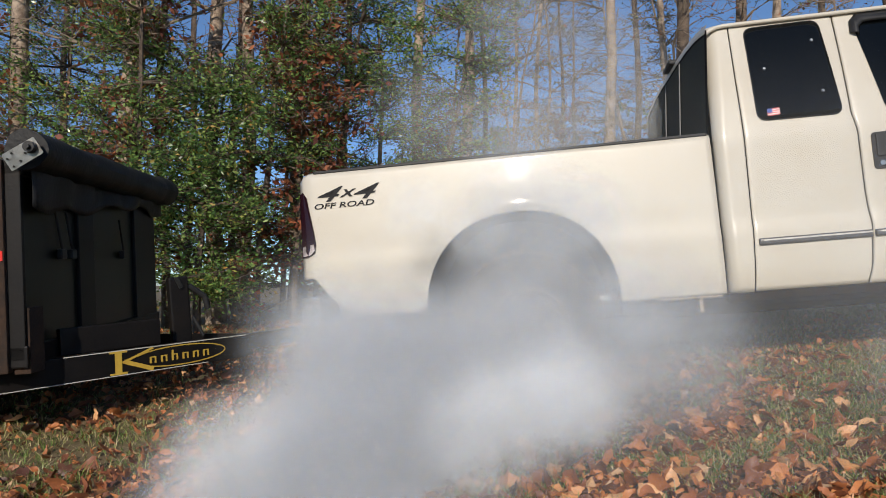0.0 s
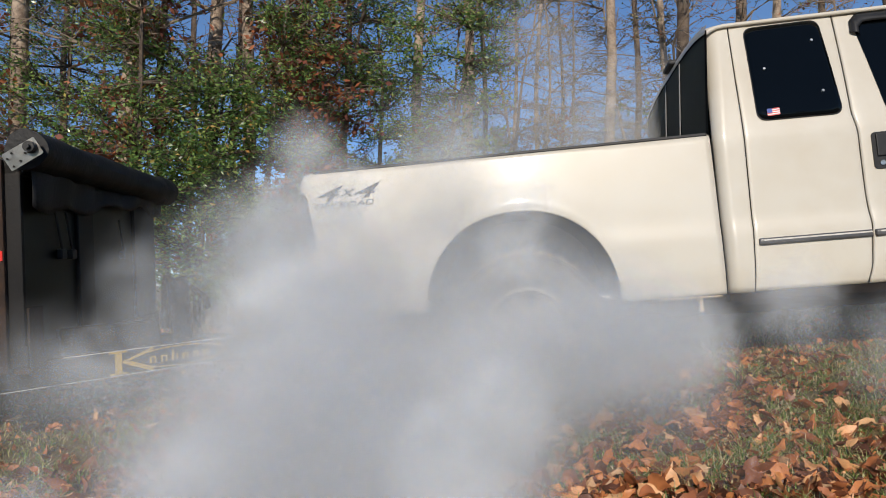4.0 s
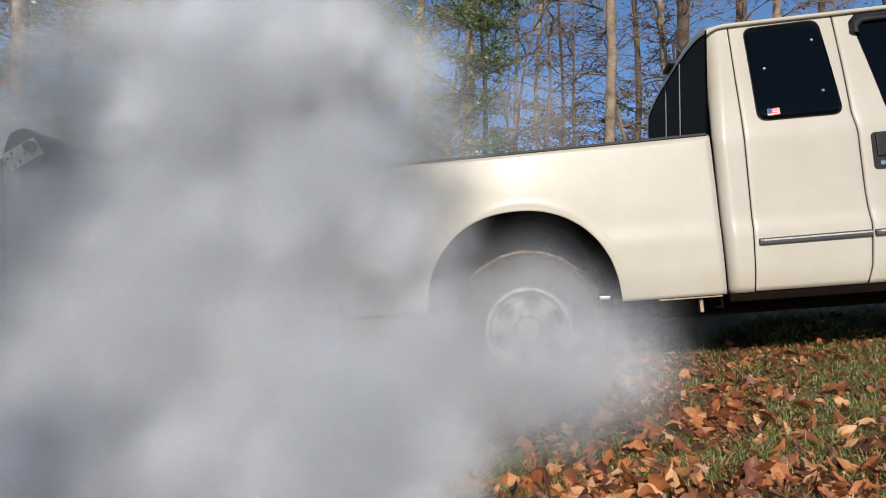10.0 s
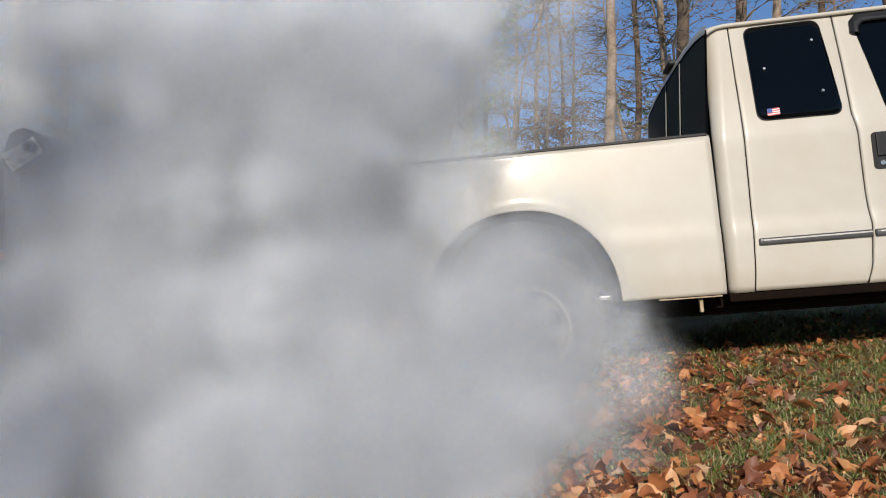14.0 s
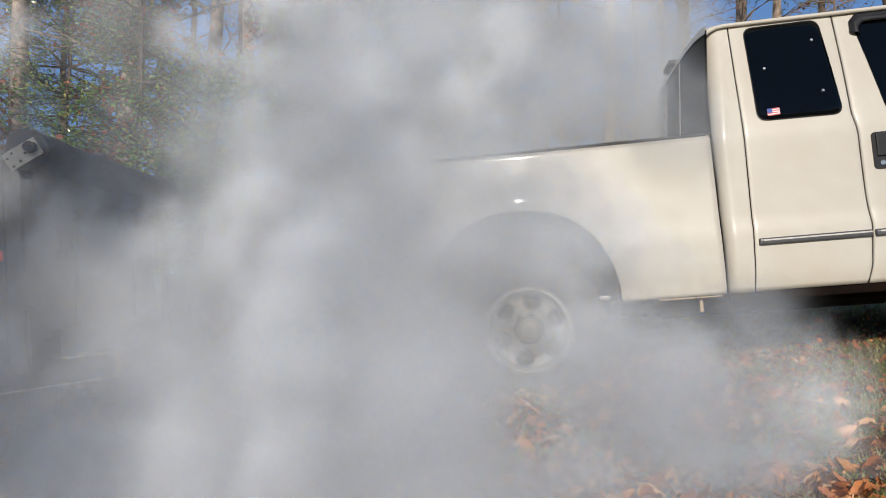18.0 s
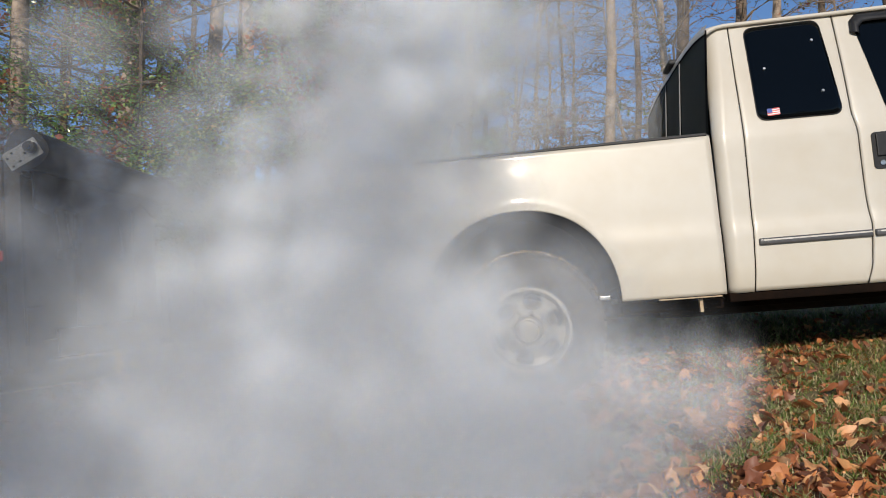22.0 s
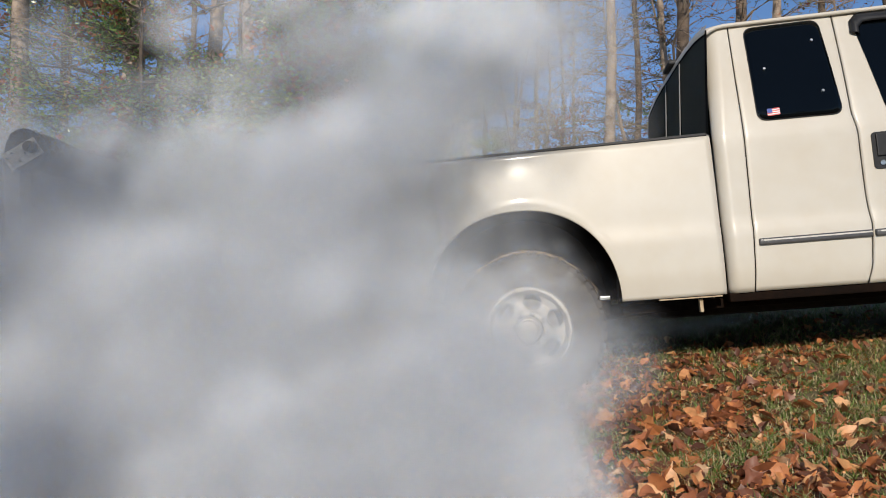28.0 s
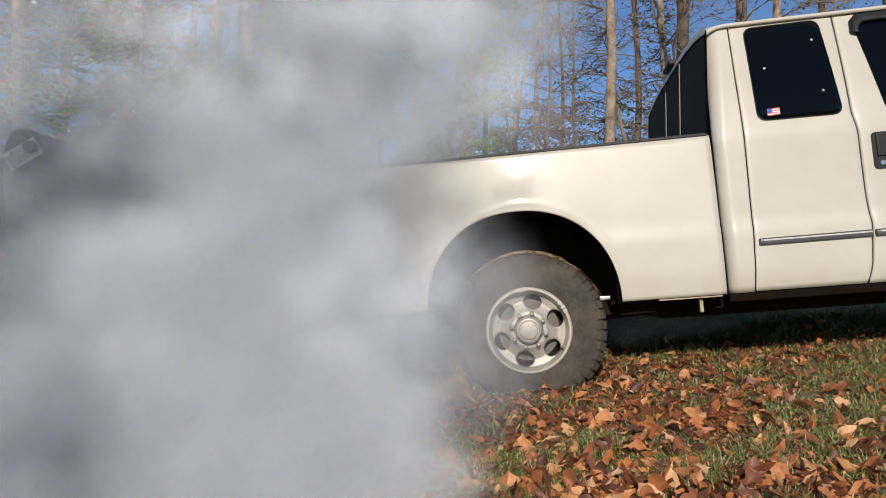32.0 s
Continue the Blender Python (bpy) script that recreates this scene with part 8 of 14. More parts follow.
puff(.40, 0, -.03, 2.07, -.28, .05, 2.07, -.23, .05, 2.07, -.20, -.11, 2.07, -.14, -.16, 2.07, -.16, -.19, 2.07, -.19, -.15, 2.07, -.16, -.10, 2.07, -.16, 0, 2.07, -.12, .12, 2.07, -.28, .11, 2.07, -.35, .11, 2.07, -.33, .09, 2.07, -.25, .06, 2.07, -.18, .07, 2.07, -.16, .04, 2.07, -.09, -.18, 2.07, -.19, -.24, 2.07, -.24, -.25, 2.07, -.23)
puff(.34, 0, -.25, 1.90, .04, -.27, 1.96, .10, -.34, 2.07, .14, -.66, 2.41, .33, -.76, 2.40, .43, -.92, 2.53, .53, -1.04, 2.69, .67, -1.03, 2.74, .71, -.97, 2.72, .70, -.61, 2.50, .40, -.55, 2.36, .30, -.54, 2.34, .29, -.55, 2.27, .25, -.60, 2.26, .24, -.62, 2.28, .25, -.66, 2.25, .23, -.64, 2.18, .20, -.64, 2.17, .19, -.64, 2.17, .19)
puff(.35, 0, -.41, 2.13, .02, -.48, 2.17, .04, -.58, 2.24, .08, -1.20, 2.71, .38, -1.41, 2.81, .45, -1.84, 3.05, .67, -1.98, 3.18, .87, -1.98, 3.18, 1.09, -1.97, 3.18, 1.11, -2.07, 3.18, .87, -2.02, 3.15, .78, -1.94, 3.15, .78, -1.56, 3.02, .64, -1.72, 2.94, .57, -1.84, 3.04, .66, -1.89, 3.07, .69, -1.90, 2.98, .60, -1.90, 2.98, .60, -1.90, 2.98, .61)
puff(.38, 0, -.16, 2.36, .33, -.07, 2.44, .39, -.02, 2.54, .59, -.38, 2.76, .99, -.59, 2.76, 1.57, -.64, 2.76, 1.65, -.34, 2.76, 1.64, -.34, 2.76, 1.65, -.27, 2.76, 1.66, -.18, 2.76, 1.80, -.07, 2.76, 1.80, -.17, 2.76, 1.85, -.14, 2.76, 1.86, -.20, 2.76, 1.68, -.27, 2.76, 1.69, -.44, 2.76, 1.73, -.58, 2.76, 1.73, -.71, 2.76, 1.74, -.72, 2.76, 1.72)
puff(.38, 0, -.53, 1.86, -.18, -.54, 1.86, -.19, -.63, 1.86, -.20, -.78, 1.86, -.07, -.89, 1.86, -.01, -1.00, 1.87, .09, -1.13, 2.02, .15, -1.15, 2.06, .17, -1.12, 2.05, .16, -.76, 1.86, -.11, -.75, 1.86, -.08, -.75, 1.86, -.08, -.82, 1.86, -.08, -.97, 1.86, -.02, -1.01, 1.86, .09, -1.10, 1.92, .11, -1.11, 1.90, .10, -1.11, 1.89, .10, -1.11, 1.90, .10)
puff(.38, 0, -.30, 1.91, .06, -.42, 2.06, .13, -.48, 2.13, .17, -.95, 2.42, .43, -1.18, 2.52, .50, -1.58, 2.82, .77, -1.71, 2.84, 1.07, -1.72, 2.84, 1.14, -1.70, 2.84, 1.15, -1.62, 2.84, .90, -1.47, 2.77, .73, -1.30, 2.64, .61, -1.05, 2.46, .46, -1.24, 2.50, .49, -1.40, 2.64, .61, -1.53, 2.71, .66, -1.44, 2.63, .60, -1.44, 2.63, .59, -1.45, 2.63, .60)
puff(.38, 0, -.24, 2.24, .06, -.24, 2.26, .07, -.26, 2.30, .09, -.37, 2.40, .14, -.40, 2.43, .17, -.43, 2.46, .18, -.41, 2.47, .19, -.39, 2.46, .18, -.31, 2.50, .21, -.26, 2.38, .14, -.34, 2.29, .09, -.36, 2.27, .08, -.41, 2.20, .04, -.45, 2.15, .02, -.46, 2.15, .02, -.53, 2.14, .00, -.56, 2.14, 0, -.57, 2.14, -.01, -.57, 2.14, -.01)
puff(.38, 0, -.26, 2.00, -.03, -.24, 2.04, .07, -.28, 2.16, .12, -.43, 2.52, .33, -.48, 2.58, .44, -.53, 2.73, .56, -.53, 2.98, .88, -.52, 2.98, .98, -.48, 2.98, .98, -.48, 2.81, .63, -.48, 2.64, .48, -.49, 2.62, .46, -.49, 2.57, .42, -.51, 2.57, .43, -.54, 2.59, .44, -.64, 2.55, .36, -.65, 2.40, .25, -.65, 2.37, .23, -.65, 2.35, .22)
puff(.35, 0, -.33, 1.81, -.11, -.36, 1.81, -.09, -.40, 1.81, -.08, -.63, 1.81, -.01, -.71, 1.81, .02, -.80, 1.81, .09, -.94, 1.94, .14, -.99, 2.00, .17, -.97, 2.01, .17, -.58, 1.81, .01, -.58, 1.81, .00, -.58, 1.81, 0, -.61, 1.81, -.02, -.68, 1.81, -.01, -.73, 1.81, .02, -.87, 1.81, .05, -.89, 1.81, .03, -.90, 1.81, .03, -.90, 1.81, .03)
puff(.30, 0, -.19, 2.20, .22, -.23, 2.25, .25, -.31, 2.38, .33, -.59, 2.79, .78, -.63, 2.79, 1.09, -.68, 2.79, 1.33, -.67, 2.79, 1.63, -.69, 2.79, 1.69, -.66, 2.79, 1.68, -.45, 2.79, 1.44, -.48, 2.79, 1.30, -.42, 2.79, 1.26, -.36, 2.79, 1.24, -.22, 2.79, 1.21, -.21, 2.79, 1.19, -.24, 2.79, 1.22, -.34, 2.79, 1.30, -.38, 2.79, 1.29, -.43, 2.79, 1.30)
puff(.41, 0, -.27, 2.04, -.04, -.30, 2.04, .01, -.37, 2.06, .05, -.82, 2.38, .21, -1.06, 2.53, .31, -1.30, 2.68, .46, -1.59, 2.83, .59, -1.70, 2.91, .67, -1.70, 2.94, .70, -1.05, 2.56, .33, -1.13, 2.55, .32, -1.12, 2.56, .33, -1.25, 2.53, .31, -1.39, 2.55, .33, -1.52, 2.66, .41, -1.70, 2.80, .57, -1.73, 2.76, .53, -1.74, 2.76, .53, -1.75, 2.78, .54)
puff(.29, 0, -.10, 2.18, .25, -.05, 2.14, .23, -.05, 2.12, .22, -.19, 2.11, .21, -.25, 2.10, .21, -.30, 2.09, .20, -.23, 1.95, .14, -.12, 1.83, .10, -.02, 1.90, .12, .07, 1.83, -.02, .18, 1.83, -.16, .17, 1.83, -.13, .07, 1.83, -.05, -.02, 1.83, -.04, -.03, 1.83, -.04, -.20, 1.83, 0, -.31, 1.83, -.03, -.34, 1.83, -.04, -.35, 1.83, -.04)
puff(.40, 0, -.31, 1.93, -.08, -.35, 1.93, -.07, -.39, 1.93, -.05, -.66, 1.93, .04, -.76, 1.96, .08, -.92, 2.08, .13, -1.05, 2.21, .19, -1.09, 2.27, .22, -1.05, 2.26, .22, -.58, 1.93, .01, -.59, 1.93, -.03, -.60, 1.93, -.04, -.64, 1.93, -.07, -.73, 1.93, -.07, -.78, 1.93, -.04, -.93, 1.93, -.01, -.96, 1.93, -.03, -.97, 1.93, -.04, -.97, 1.93, -.04)
puff(.32, 0, -.46, 1.89, -.20, -.46, 1.89, -.19, -.47, 1.89, -.18, -.54, 1.89, -.14, -.56, 1.89, -.12, -.59, 1.89, -.10, -.65, 1.89, -.04, -.69, 1.89, .04, -.68, 1.89, .05, -.55, 1.89, -.07, -.54, 1.89, -.08, -.54, 1.89, -.08, -.54, 1.89, -.08, -.54, 1.89, -.08, -.54, 1.89, -.08, -.55, 1.89, -.06, -.55, 1.89, -.05, -.55, 1.89, -.05, -.55, 1.89, -.05)
puff(.44, 0, -.48, 2.69, .39, -.56, 2.71, .40, -.88, 3.09, .76, -1.10, 3.13, 1.06, -1.15, 3.13, 1.55, -1.66, 3.13, 1.80, -1.91, 3.13, 1.84, -1.86, 3.13, 1.83, -1.82, 3.13, 1.82, -1.64, 3.13, 1.85, -1.39, 3.13, 1.76, -1.48, 3.13, 1.73, -1.73, 3.13, 1.67, -1.19, 3.13, 1.82, -1.84, 3.13, 1.76, -1.79, 3.13, 1.62, -1.82, 3.13, 1.96, -1.79, 3.13, 1.94, -1.87, 3.13, 1.93)
puff(.31, 0, -.25, 1.95, .12, -.35, 2.05, .16, -.45, 2.20, .24, -1.09, 2.56, .61, -1.52, 2.75, .96, -1.66, 2.75, 1.11, -1.73, 2.75, 1.50, -1.73, 2.75, 1.67, -1.71, 2.75, 1.68, -1.67, 2.75, 1.38, -1.69, 2.75, 1.13, -1.79, 2.75, 1.31, -1.70, 2.75, 1.14, -1.67, 2.75, 1.21, -1.58, 2.75, 1.13, -1.71, 2.75, 1.09, -1.71, 2.75, 1.16, -1.72, 2.75, 1.16, -1.70, 2.75, 1.20)
puff(.36, 0, -.28, 1.96, -.08, -.28, 1.96, -.02, -.29, 1.96, .03, -.39, 2.13, .13, -.42, 2.21, .18, -.47, 2.29, .22, -.53, 2.40, .28, -.62, 2.52, .37, -.59, 2.54, .39, -.51, 2.36, .26, -.49, 2.25, .19, -.49, 2.22, .18, -.49, 2.12, .13, -.49, 2.05, .10, -.49, 2.03, .09, -.52, 1.96, .05, -.54, 1.96, .03, -.54, 1.96, .03, -.54, 1.96, .03)
puff(.40, 0, .15, 2.51, .33, .26, 2.48, .32, .28, 2.49, .32, .17, 2.49, .32, -.02, 2.36, .23, -.02, 2.39, .26, -.12, 2.43, .28, .01, 2.24, .17, .29, 2.41, .27, .69, 1.99, .04, .57, 1.99, -.11, .48, 1.99, -.12, .28, 1.99, .03, .18, 2.04, .08, .23, 2.03, .07, .28, 1.99, .01, .50, 2.41, .26, .16, 2.55, .36, .07, 2.52, .34)
puff(.47, 0, -.27, 2.18, -.08, -.24, 2.18, -.03, -.27, 2.21, .02, -.39, 2.47, .16, -.44, 2.56, .22, -.48, 2.65, .28, -.49, 2.86, .41, -.44, 3.03, .56, -.25, 3.03, .56, -.15, 2.70, .32, -.23, 2.55, .21, -.22, 2.50, .18, -.20, 2.54, .21, -.15, 2.68, .30, -.17, 2.67, .29, -.21, 2.63, .27, -.42, 2.61, .25, -.53, 2.59, .24, -.54, 2.59, .24)
puff(.38, 0, -.16, 2.27, .20, -.11, 2.21, .17, -.11, 2.22, .17, -.26, 2.33, .23, -.33, 2.38, .26, -.39, 2.45, .31, -.38, 2.51, .42, -.33, 2.66, .54, -.15, 2.66, .54, -.05, 2.51, .35, -.18, 2.45, .31, -.20, 2.38, .26, -.27, 2.36, .25, -.31, 2.41, .28, -.33, 2.41, .28, -.49, 2.28, .20, -.56, 2.19, .16, -.57, 2.18, .15, -.58, 2.17, .15)
puff(.37, 0, -.24, 1.86, .03, -.23, 1.92, .11, -.27, 2.04, .16, -.43, 2.38, .35, -.45, 2.36, .46, -.51, 2.51, .57, -.52, 2.75, .89, -.51, 2.75, .98, -.47, 2.75, .97, -.45, 2.61, .65, -.45, 2.47, .54, -.46, 2.45, .52, -.45, 2.42, .50, -.45, 2.47, .54, -.49, 2.48, .55, -.62, 2.43, .51, -.68, 2.36, .46, -.69, 2.34, .44, -.70, 2.34, .44)
puff(.35, 0, -.26, 1.98, 0, -.27, 2.01, .07, -.31, 2.12, .11, -.50, 2.45, .30, -.57, 2.57, .39, -.64, 2.62, .50, -.83, 2.89, .74, -.86, 2.95, .86, -.82, 2.95, .86, -.58, 2.74, .60, -.54, 2.64, .51, -.54, 2.62, .49, -.57, 2.59, .47, -.70, 2.62, .50, -.76, 2.66, .53, -.91, 2.67, .54, -.97, 2.68, .55, -.99, 2.69, .55, -.99, 2.69, .56)
puff(.39, 0, -.25, 1.96, .01, -.25, 2.09, .12, -.30, 2.26, .20, -.51, 2.62, .53, -.60, 2.83, .71, -.69, 2.91, .93, -.65, 2.91, 1.21, -.64, 2.91, 1.29, -.59, 2.91, 1.28, -.49, 2.91, .83, -.48, 2.80, .69, -.48, 2.78, .67, -.45, 2.77, .66, -.34, 2.89, .77, -.38, 2.90, .79, -.54, 2.83, .72, -.63, 2.82, .71, -.65, 2.81, .70, -.68, 2.84, .73)
puff(.36, 0, -.22, 2.22, .12, -.18, 2.26, .14, -.19, 2.30, .17, -.29, 2.45, .26, -.34, 2.52, .30, -.39, 2.58, .35, -.38, 2.71, .48, -.31, 2.80, .57, -.12, 2.78, .55, .02, 2.59, .35, -.07, 2.53, .31, -.08, 2.45, .25, -.05, 2.56, .33, -.02, 2.69, .46, -.07, 2.66, .44, -.14, 2.68, .46, -.34, 2.76, .53, -.46, 2.74, .51, -.44, 2.75, .52)
puff(.38, 0, -.21, 2.09, .19, -.21, 2.15, .22, -.30, 2.28, .29, -.63, 2.67, .71, -.77, 2.74, 1.06, -.94, 2.74, 1.33, -.96, 2.74, 1.50, -.95, 2.74, 1.51, -.91, 2.74, 1.47, -.55, 2.74, .93, -.53, 2.74, .81, -.53, 2.74, .80, -.52, 2.73, .78, -.53, 2.74, .94, -.64, 2.74, .97, -.86, 2.74, .84, -.95, 2.74, .84, -.98, 2.74, .83, -.98, 2.74, .86)
puff(.39, 0, -.21, 2.15, .13, -.15, 2.12, .12, -.13, 2.14, .12, -.23, 2.21, .16, -.31, 2.26, .18, -.38, 2.31, .22, -.37, 2.37, .25, -.33, 2.46, .31, -.14, 2.54, .36, -.08, 2.29, .20, -.07, 2.13, .12, -.05, 2.10, .11, -.14, 2.10, .11, -.22, 2.13, .12, -.24, 2.12, .12, -.41, 2.06, .09, -.50, 2.01, .07, -.52, 2.00, .07, -.53, 2.00, .07)
puff(.37, 0, -.14, 2.42, .21, -.06, 2.38, .18, -.03, 2.38, .19, -.22, 2.43, .21, -.30, 2.46, .23, -.36, 2.51, .27, -.36, 2.61, .34, -.31, 2.76, .48, -.10, 2.77, .48, .03, 2.57, .31, .02, 2.35, .17, .02, 2.30, .14, -.06, 2.43, .21, -.11, 2.58, .31, -.14, 2.57, .31, -.29, 2.57, .31, -.48, 2.52, .27, -.53, 2.50, .26, -.53, 2.49, .25)
puff(.39, 0, -.28, 1.97, -.10, -.28, 1.97, -.02, -.30, 1.97, .05, -.48, 2.31, .22, -.56, 2.44, .30, -.66, 2.58, .40, -.88, 2.74, .60, -.93, 2.84, .70, -.89, 2.83, .69, -.58, 2.56, .38, -.53, 2.41, .28, -.52, 2.37, .26, -.51, 2.29, .21, -.54, 2.25, .18, -.55, 2.25, .18, -.61, 2.23, .17, -.62, 2.20, .16, -.63, 2.20, .16, -.63, 2.20, .16)
puff(.36, 0, -.18, 2.60, .23, -.23, 2.64, .25, -.35, 2.74, .33, -.77, 3.31, .86, -.90, 3.31, 1.26, -1.05, 3.31, 1.55, -.99, 3.31, 1.87, -1.00, 3.31, 1.91, -.93, 3.31, 1.90, -.59, 3.31, 1.82, -.54, 3.31, 1.69, -.47, 3.31, 1.66, -.45, 3.31, 1.59, -.46, 3.31, 1.59, -.54, 3.31, 1.60, -.71, 3.31, 1.66, -.87, 3.31, 1.64, -.96, 3.31, 1.71, -.98, 3.31, 1.66)
puff(.40, 0, -.28, 1.95, -.10, -.27, 1.95, 0, -.29, 1.97, .07, -.46, 2.36, .27, -.53, 2.51, .37, -.60, 2.58, .50, -.78, 2.90, .80, -.79, 2.90, .92, -.73, 2.90, .91, -.53, 2.70, .60, -.50, 2.57, .49, -.50, 2.55, .47, -.51, 2.54, .46, -.57, 2.60, .51, -.63, 2.64, .55, -.80, 2.63, .54, -.87, 2.61, .52, -.89, 2.60, .51, -.90, 2.61, .52)
puff(.43, 0, -.29, 2.17, -.11, -.29, 2.17, -.01, -.32, 2.26, .05, -.51, 2.57, .24, -.58, 2.69, .32, -.68, 2.86, .42, -.89, 3.10, .65, -.94, 3.18, .74, -.88, 3.18, .73, -.61, 2.79, .40, -.56, 2.63, .28, -.56, 2.60, .25, -.56, 2.51, .19, -.58, 2.47, .17, -.59, 2.47, .17, -.65, 2.44, .15, -.67, 2.40, .13, -.67, 2.39, .12, -.67, 2.39, .12)
puff(.34, 0, -.28, 1.94, -.06, -.29, 1.94, -.02, -.31, 1.94, .01, -.39, 2.02, .10, -.43, 2.07, .12, -.47, 2.13, .14, -.55, 2.19, .17, -.62, 2.23, .20, -.60, 2.26, .21, -.51, 2.18, .17, -.50, 2.12, .14, -.49, 2.11, .13, -.49, 2.06, .11, -.49, 2.02, .10, -.50, 2.01, .09, -.53, 1.99, .08, -.54, 1.98, .08, -.55, 1.98, .08, -.55, 1.98, .08)
puff(.38, 0, -.60, 1.97, -.08, -.69, 1.97, -.06, -1.20, 2.32, .23, -1.62, 2.35, .24, -1.68, 2.51, .35, -1.62, 2.57, .47, -1.56, 2.57, .47, -1.54, 2.58, .40, -1.49, 2.54, .38, -1.11, 2.10, .12, -1.12, 1.98, .06, -1.13, 1.97, .06, -1.19, 2.03, .08, -1.37, 2.22, .17, -1.38, 2.32, .23, -1.44, 2.39, .27, -1.47, 2.38, .27, -1.47, 2.38, .27, -1.47, 2.39, .27)
puff(.42, 0, -.27, 2.10, -.04, -.27, 2.18, .07, -.34, 2.35, .15, -.65, 2.86, .53, -.79, 3.09, .76, -.93, 3.14, 1.02, -.91, 3.14, 1.28, -.96, 3.14, 1.38, -.90, 3.14, 1.38, -.60, 3.14, .91, -.58, 3.13, .81, -.58, 3.13, .80, -.54, 3.14, .81, -.42, 3.14, 1.02, -.47, 3.14, 1.02, -.61, 3.14, .93, -.68, 3.14, .89, -.70, 3.14, .87, -.75, 3.14, .92)
puff(.39, 0, -.29, 2.03, -.10, -.29, 2.03, -.04, -.30, 2.03, .02, -.41, 2.25, .14, -.46, 2.34, .20, -.51, 2.43, .25, -.60, 2.57, .35, -.69, 2.68, .48, -.65, 2.70, .50, -.54, 2.50, .30, -.52, 2.37, .22, -.52, 2.34, .20, -.51, 2.25, .15, -.52, 2.19, .12, -.53, 2.18, .11, -.56, 2.11, .08, -.58, 2.08, .07, -.58, 2.07, .06, -.58, 2.07, .06)
puff(.46, 0, -.21, 2.44, .13, -.07, 2.42, .12, -.02, 2.43, .12, -.21, 2.39, .10, -.32, 2.36, .08, -.40, 2.32, .06, -.37, 2.22, .02, -.32, 2.20, .01, -.25, 2.29, .05, -.13, 2.19, -.06, -.16, 2.19, -.11, -.15, 2.19, -.12, -.25, 2.19, -.18, -.32, 2.19, -.21, -.34, 2.19, -.22, -.46, 2.19, -.22, -.51, 2.19, -.22, -.53, 2.19, -.22, -.53, 2.19, -.22)
puff(.40, 0, -.04, 2.71, .33, .03, 2.72, .34, .09, 2.98, .52, -.35, 3.27, 1.05, -.37, 3.27, 1.39, -.45, 3.27, 1.68, -.14, 3.27, 1.88, -.05, 3.27, 1.95, .15, 3.27, 1.90, 1.14, 3.27, 1.65, .72, 3.27, 1.76, .46, 3.27, 1.65, .01, 3.27, 1.60, .19, 3.27, 1.52, .06, 3.27, 1.50, .16, 3.27, 1.62, -.10, 3.27, 1.50, -.27, 3.27, 1.65, -.28, 3.27, 1.63)
puff(.33, 0, .39, 2.32, .27, .65, 2.38, .30, .72, 2.43, .43, .84, 2.53, .41, .38, 2.31, .26, .43, 2.34, .28, .33, 2.29, .24, .25, 2.26, .23, .39, 2.33, .27, .86, 1.92, .02, .72, 1.92, -.04, .74, 1.92, -.08, .55, 1.92, .02, .29, 1.94, .08, .31, 2.03, .12, .52, 2.48, .37, .36, 2.55, .52, .10, 2.80, .74, .20, 2.67, .62)
puff(.34, 0, -.25, 1.94, .02, -.25, 1.98, .08, -.27, 2.07, .12, -.38, 2.33, .26, -.42, 2.43, .32, -.45, 2.53, .39, -.43, 2.64, .57, -.43, 2.76, .68, -.37, 2.75, .67, -.33, 2.53, .48, -.39, 2.52, .38, -.41, 2.49, .36, -.44, 2.45, .33, -.46, 2.46, .34, -.47, 2.47, .35, -.54, 2.39, .30, -.57, 2.29, .23, -.58, 2.27, .22, -.58, 2.26, .22)
puff(.36, 0, -.53, 2.07, -.28, -.54, 2.07, -.27, -.55, 2.07, -.27, -.65, 2.07, -.20, -.69, 2.07, -.18, -.74, 2.07, -.14, -.83, 2.07, -.05, -.89, 2.07, .02, -.89, 2.07, .02, -.76, 2.07, -.21, -.74, 2.07, -.23, -.73, 2.07, -.23, -.72, 2.07, -.24, -.71, 2.07, -.25, -.71, 2.07, -.24, -.72, 2.07, -.24, -.72, 2.07, -.23, -.72, 2.07, -.23, -.72, 2.07, -.23)
puff(.39, 0, -.41, 2.13, -.27, -.43, 2.13, -.26, -.44, 2.13, -.25, -.51, 2.13, -.22, -.54, 2.13, -.21, -.57, 2.13, -.20, -.63, 2.13, -.14, -.67, 2.13, -.06, -.66, 2.13, -.03, -.55, 2.13, -.12, -.54, 2.13, -.12, -.54, 2.13, -.12, -.54, 2.13, -.12, -.54, 2.13, -.12, -.54, 2.13, -.12, -.57, 2.13, -.11, -.59, 2.13, -.10, -.59, 2.13, -.10, -.59, 2.13, -.10)
puff(.36, 0, .01, 2.30, .31, .10, 2.21, .25, .15, 2.19, .24, -.02, 2.18, .23, -.06, 2.15, .22, -.12, 2.13, .21, -.08, 1.85, .01, -.05, 1.85, -.04, .09, 1.85, .04, .28, 1.85, -.18, .32, 1.85, -.25, .30, 1.85, -.24, .16, 1.85, -.20, .05, 1.85, -.14, .04, 1.85, -.13, -.10, 1.85, -.04, -.26, 1.85, -.07, -.32, 1.85, -.09, -.33, 1.85, -.10)
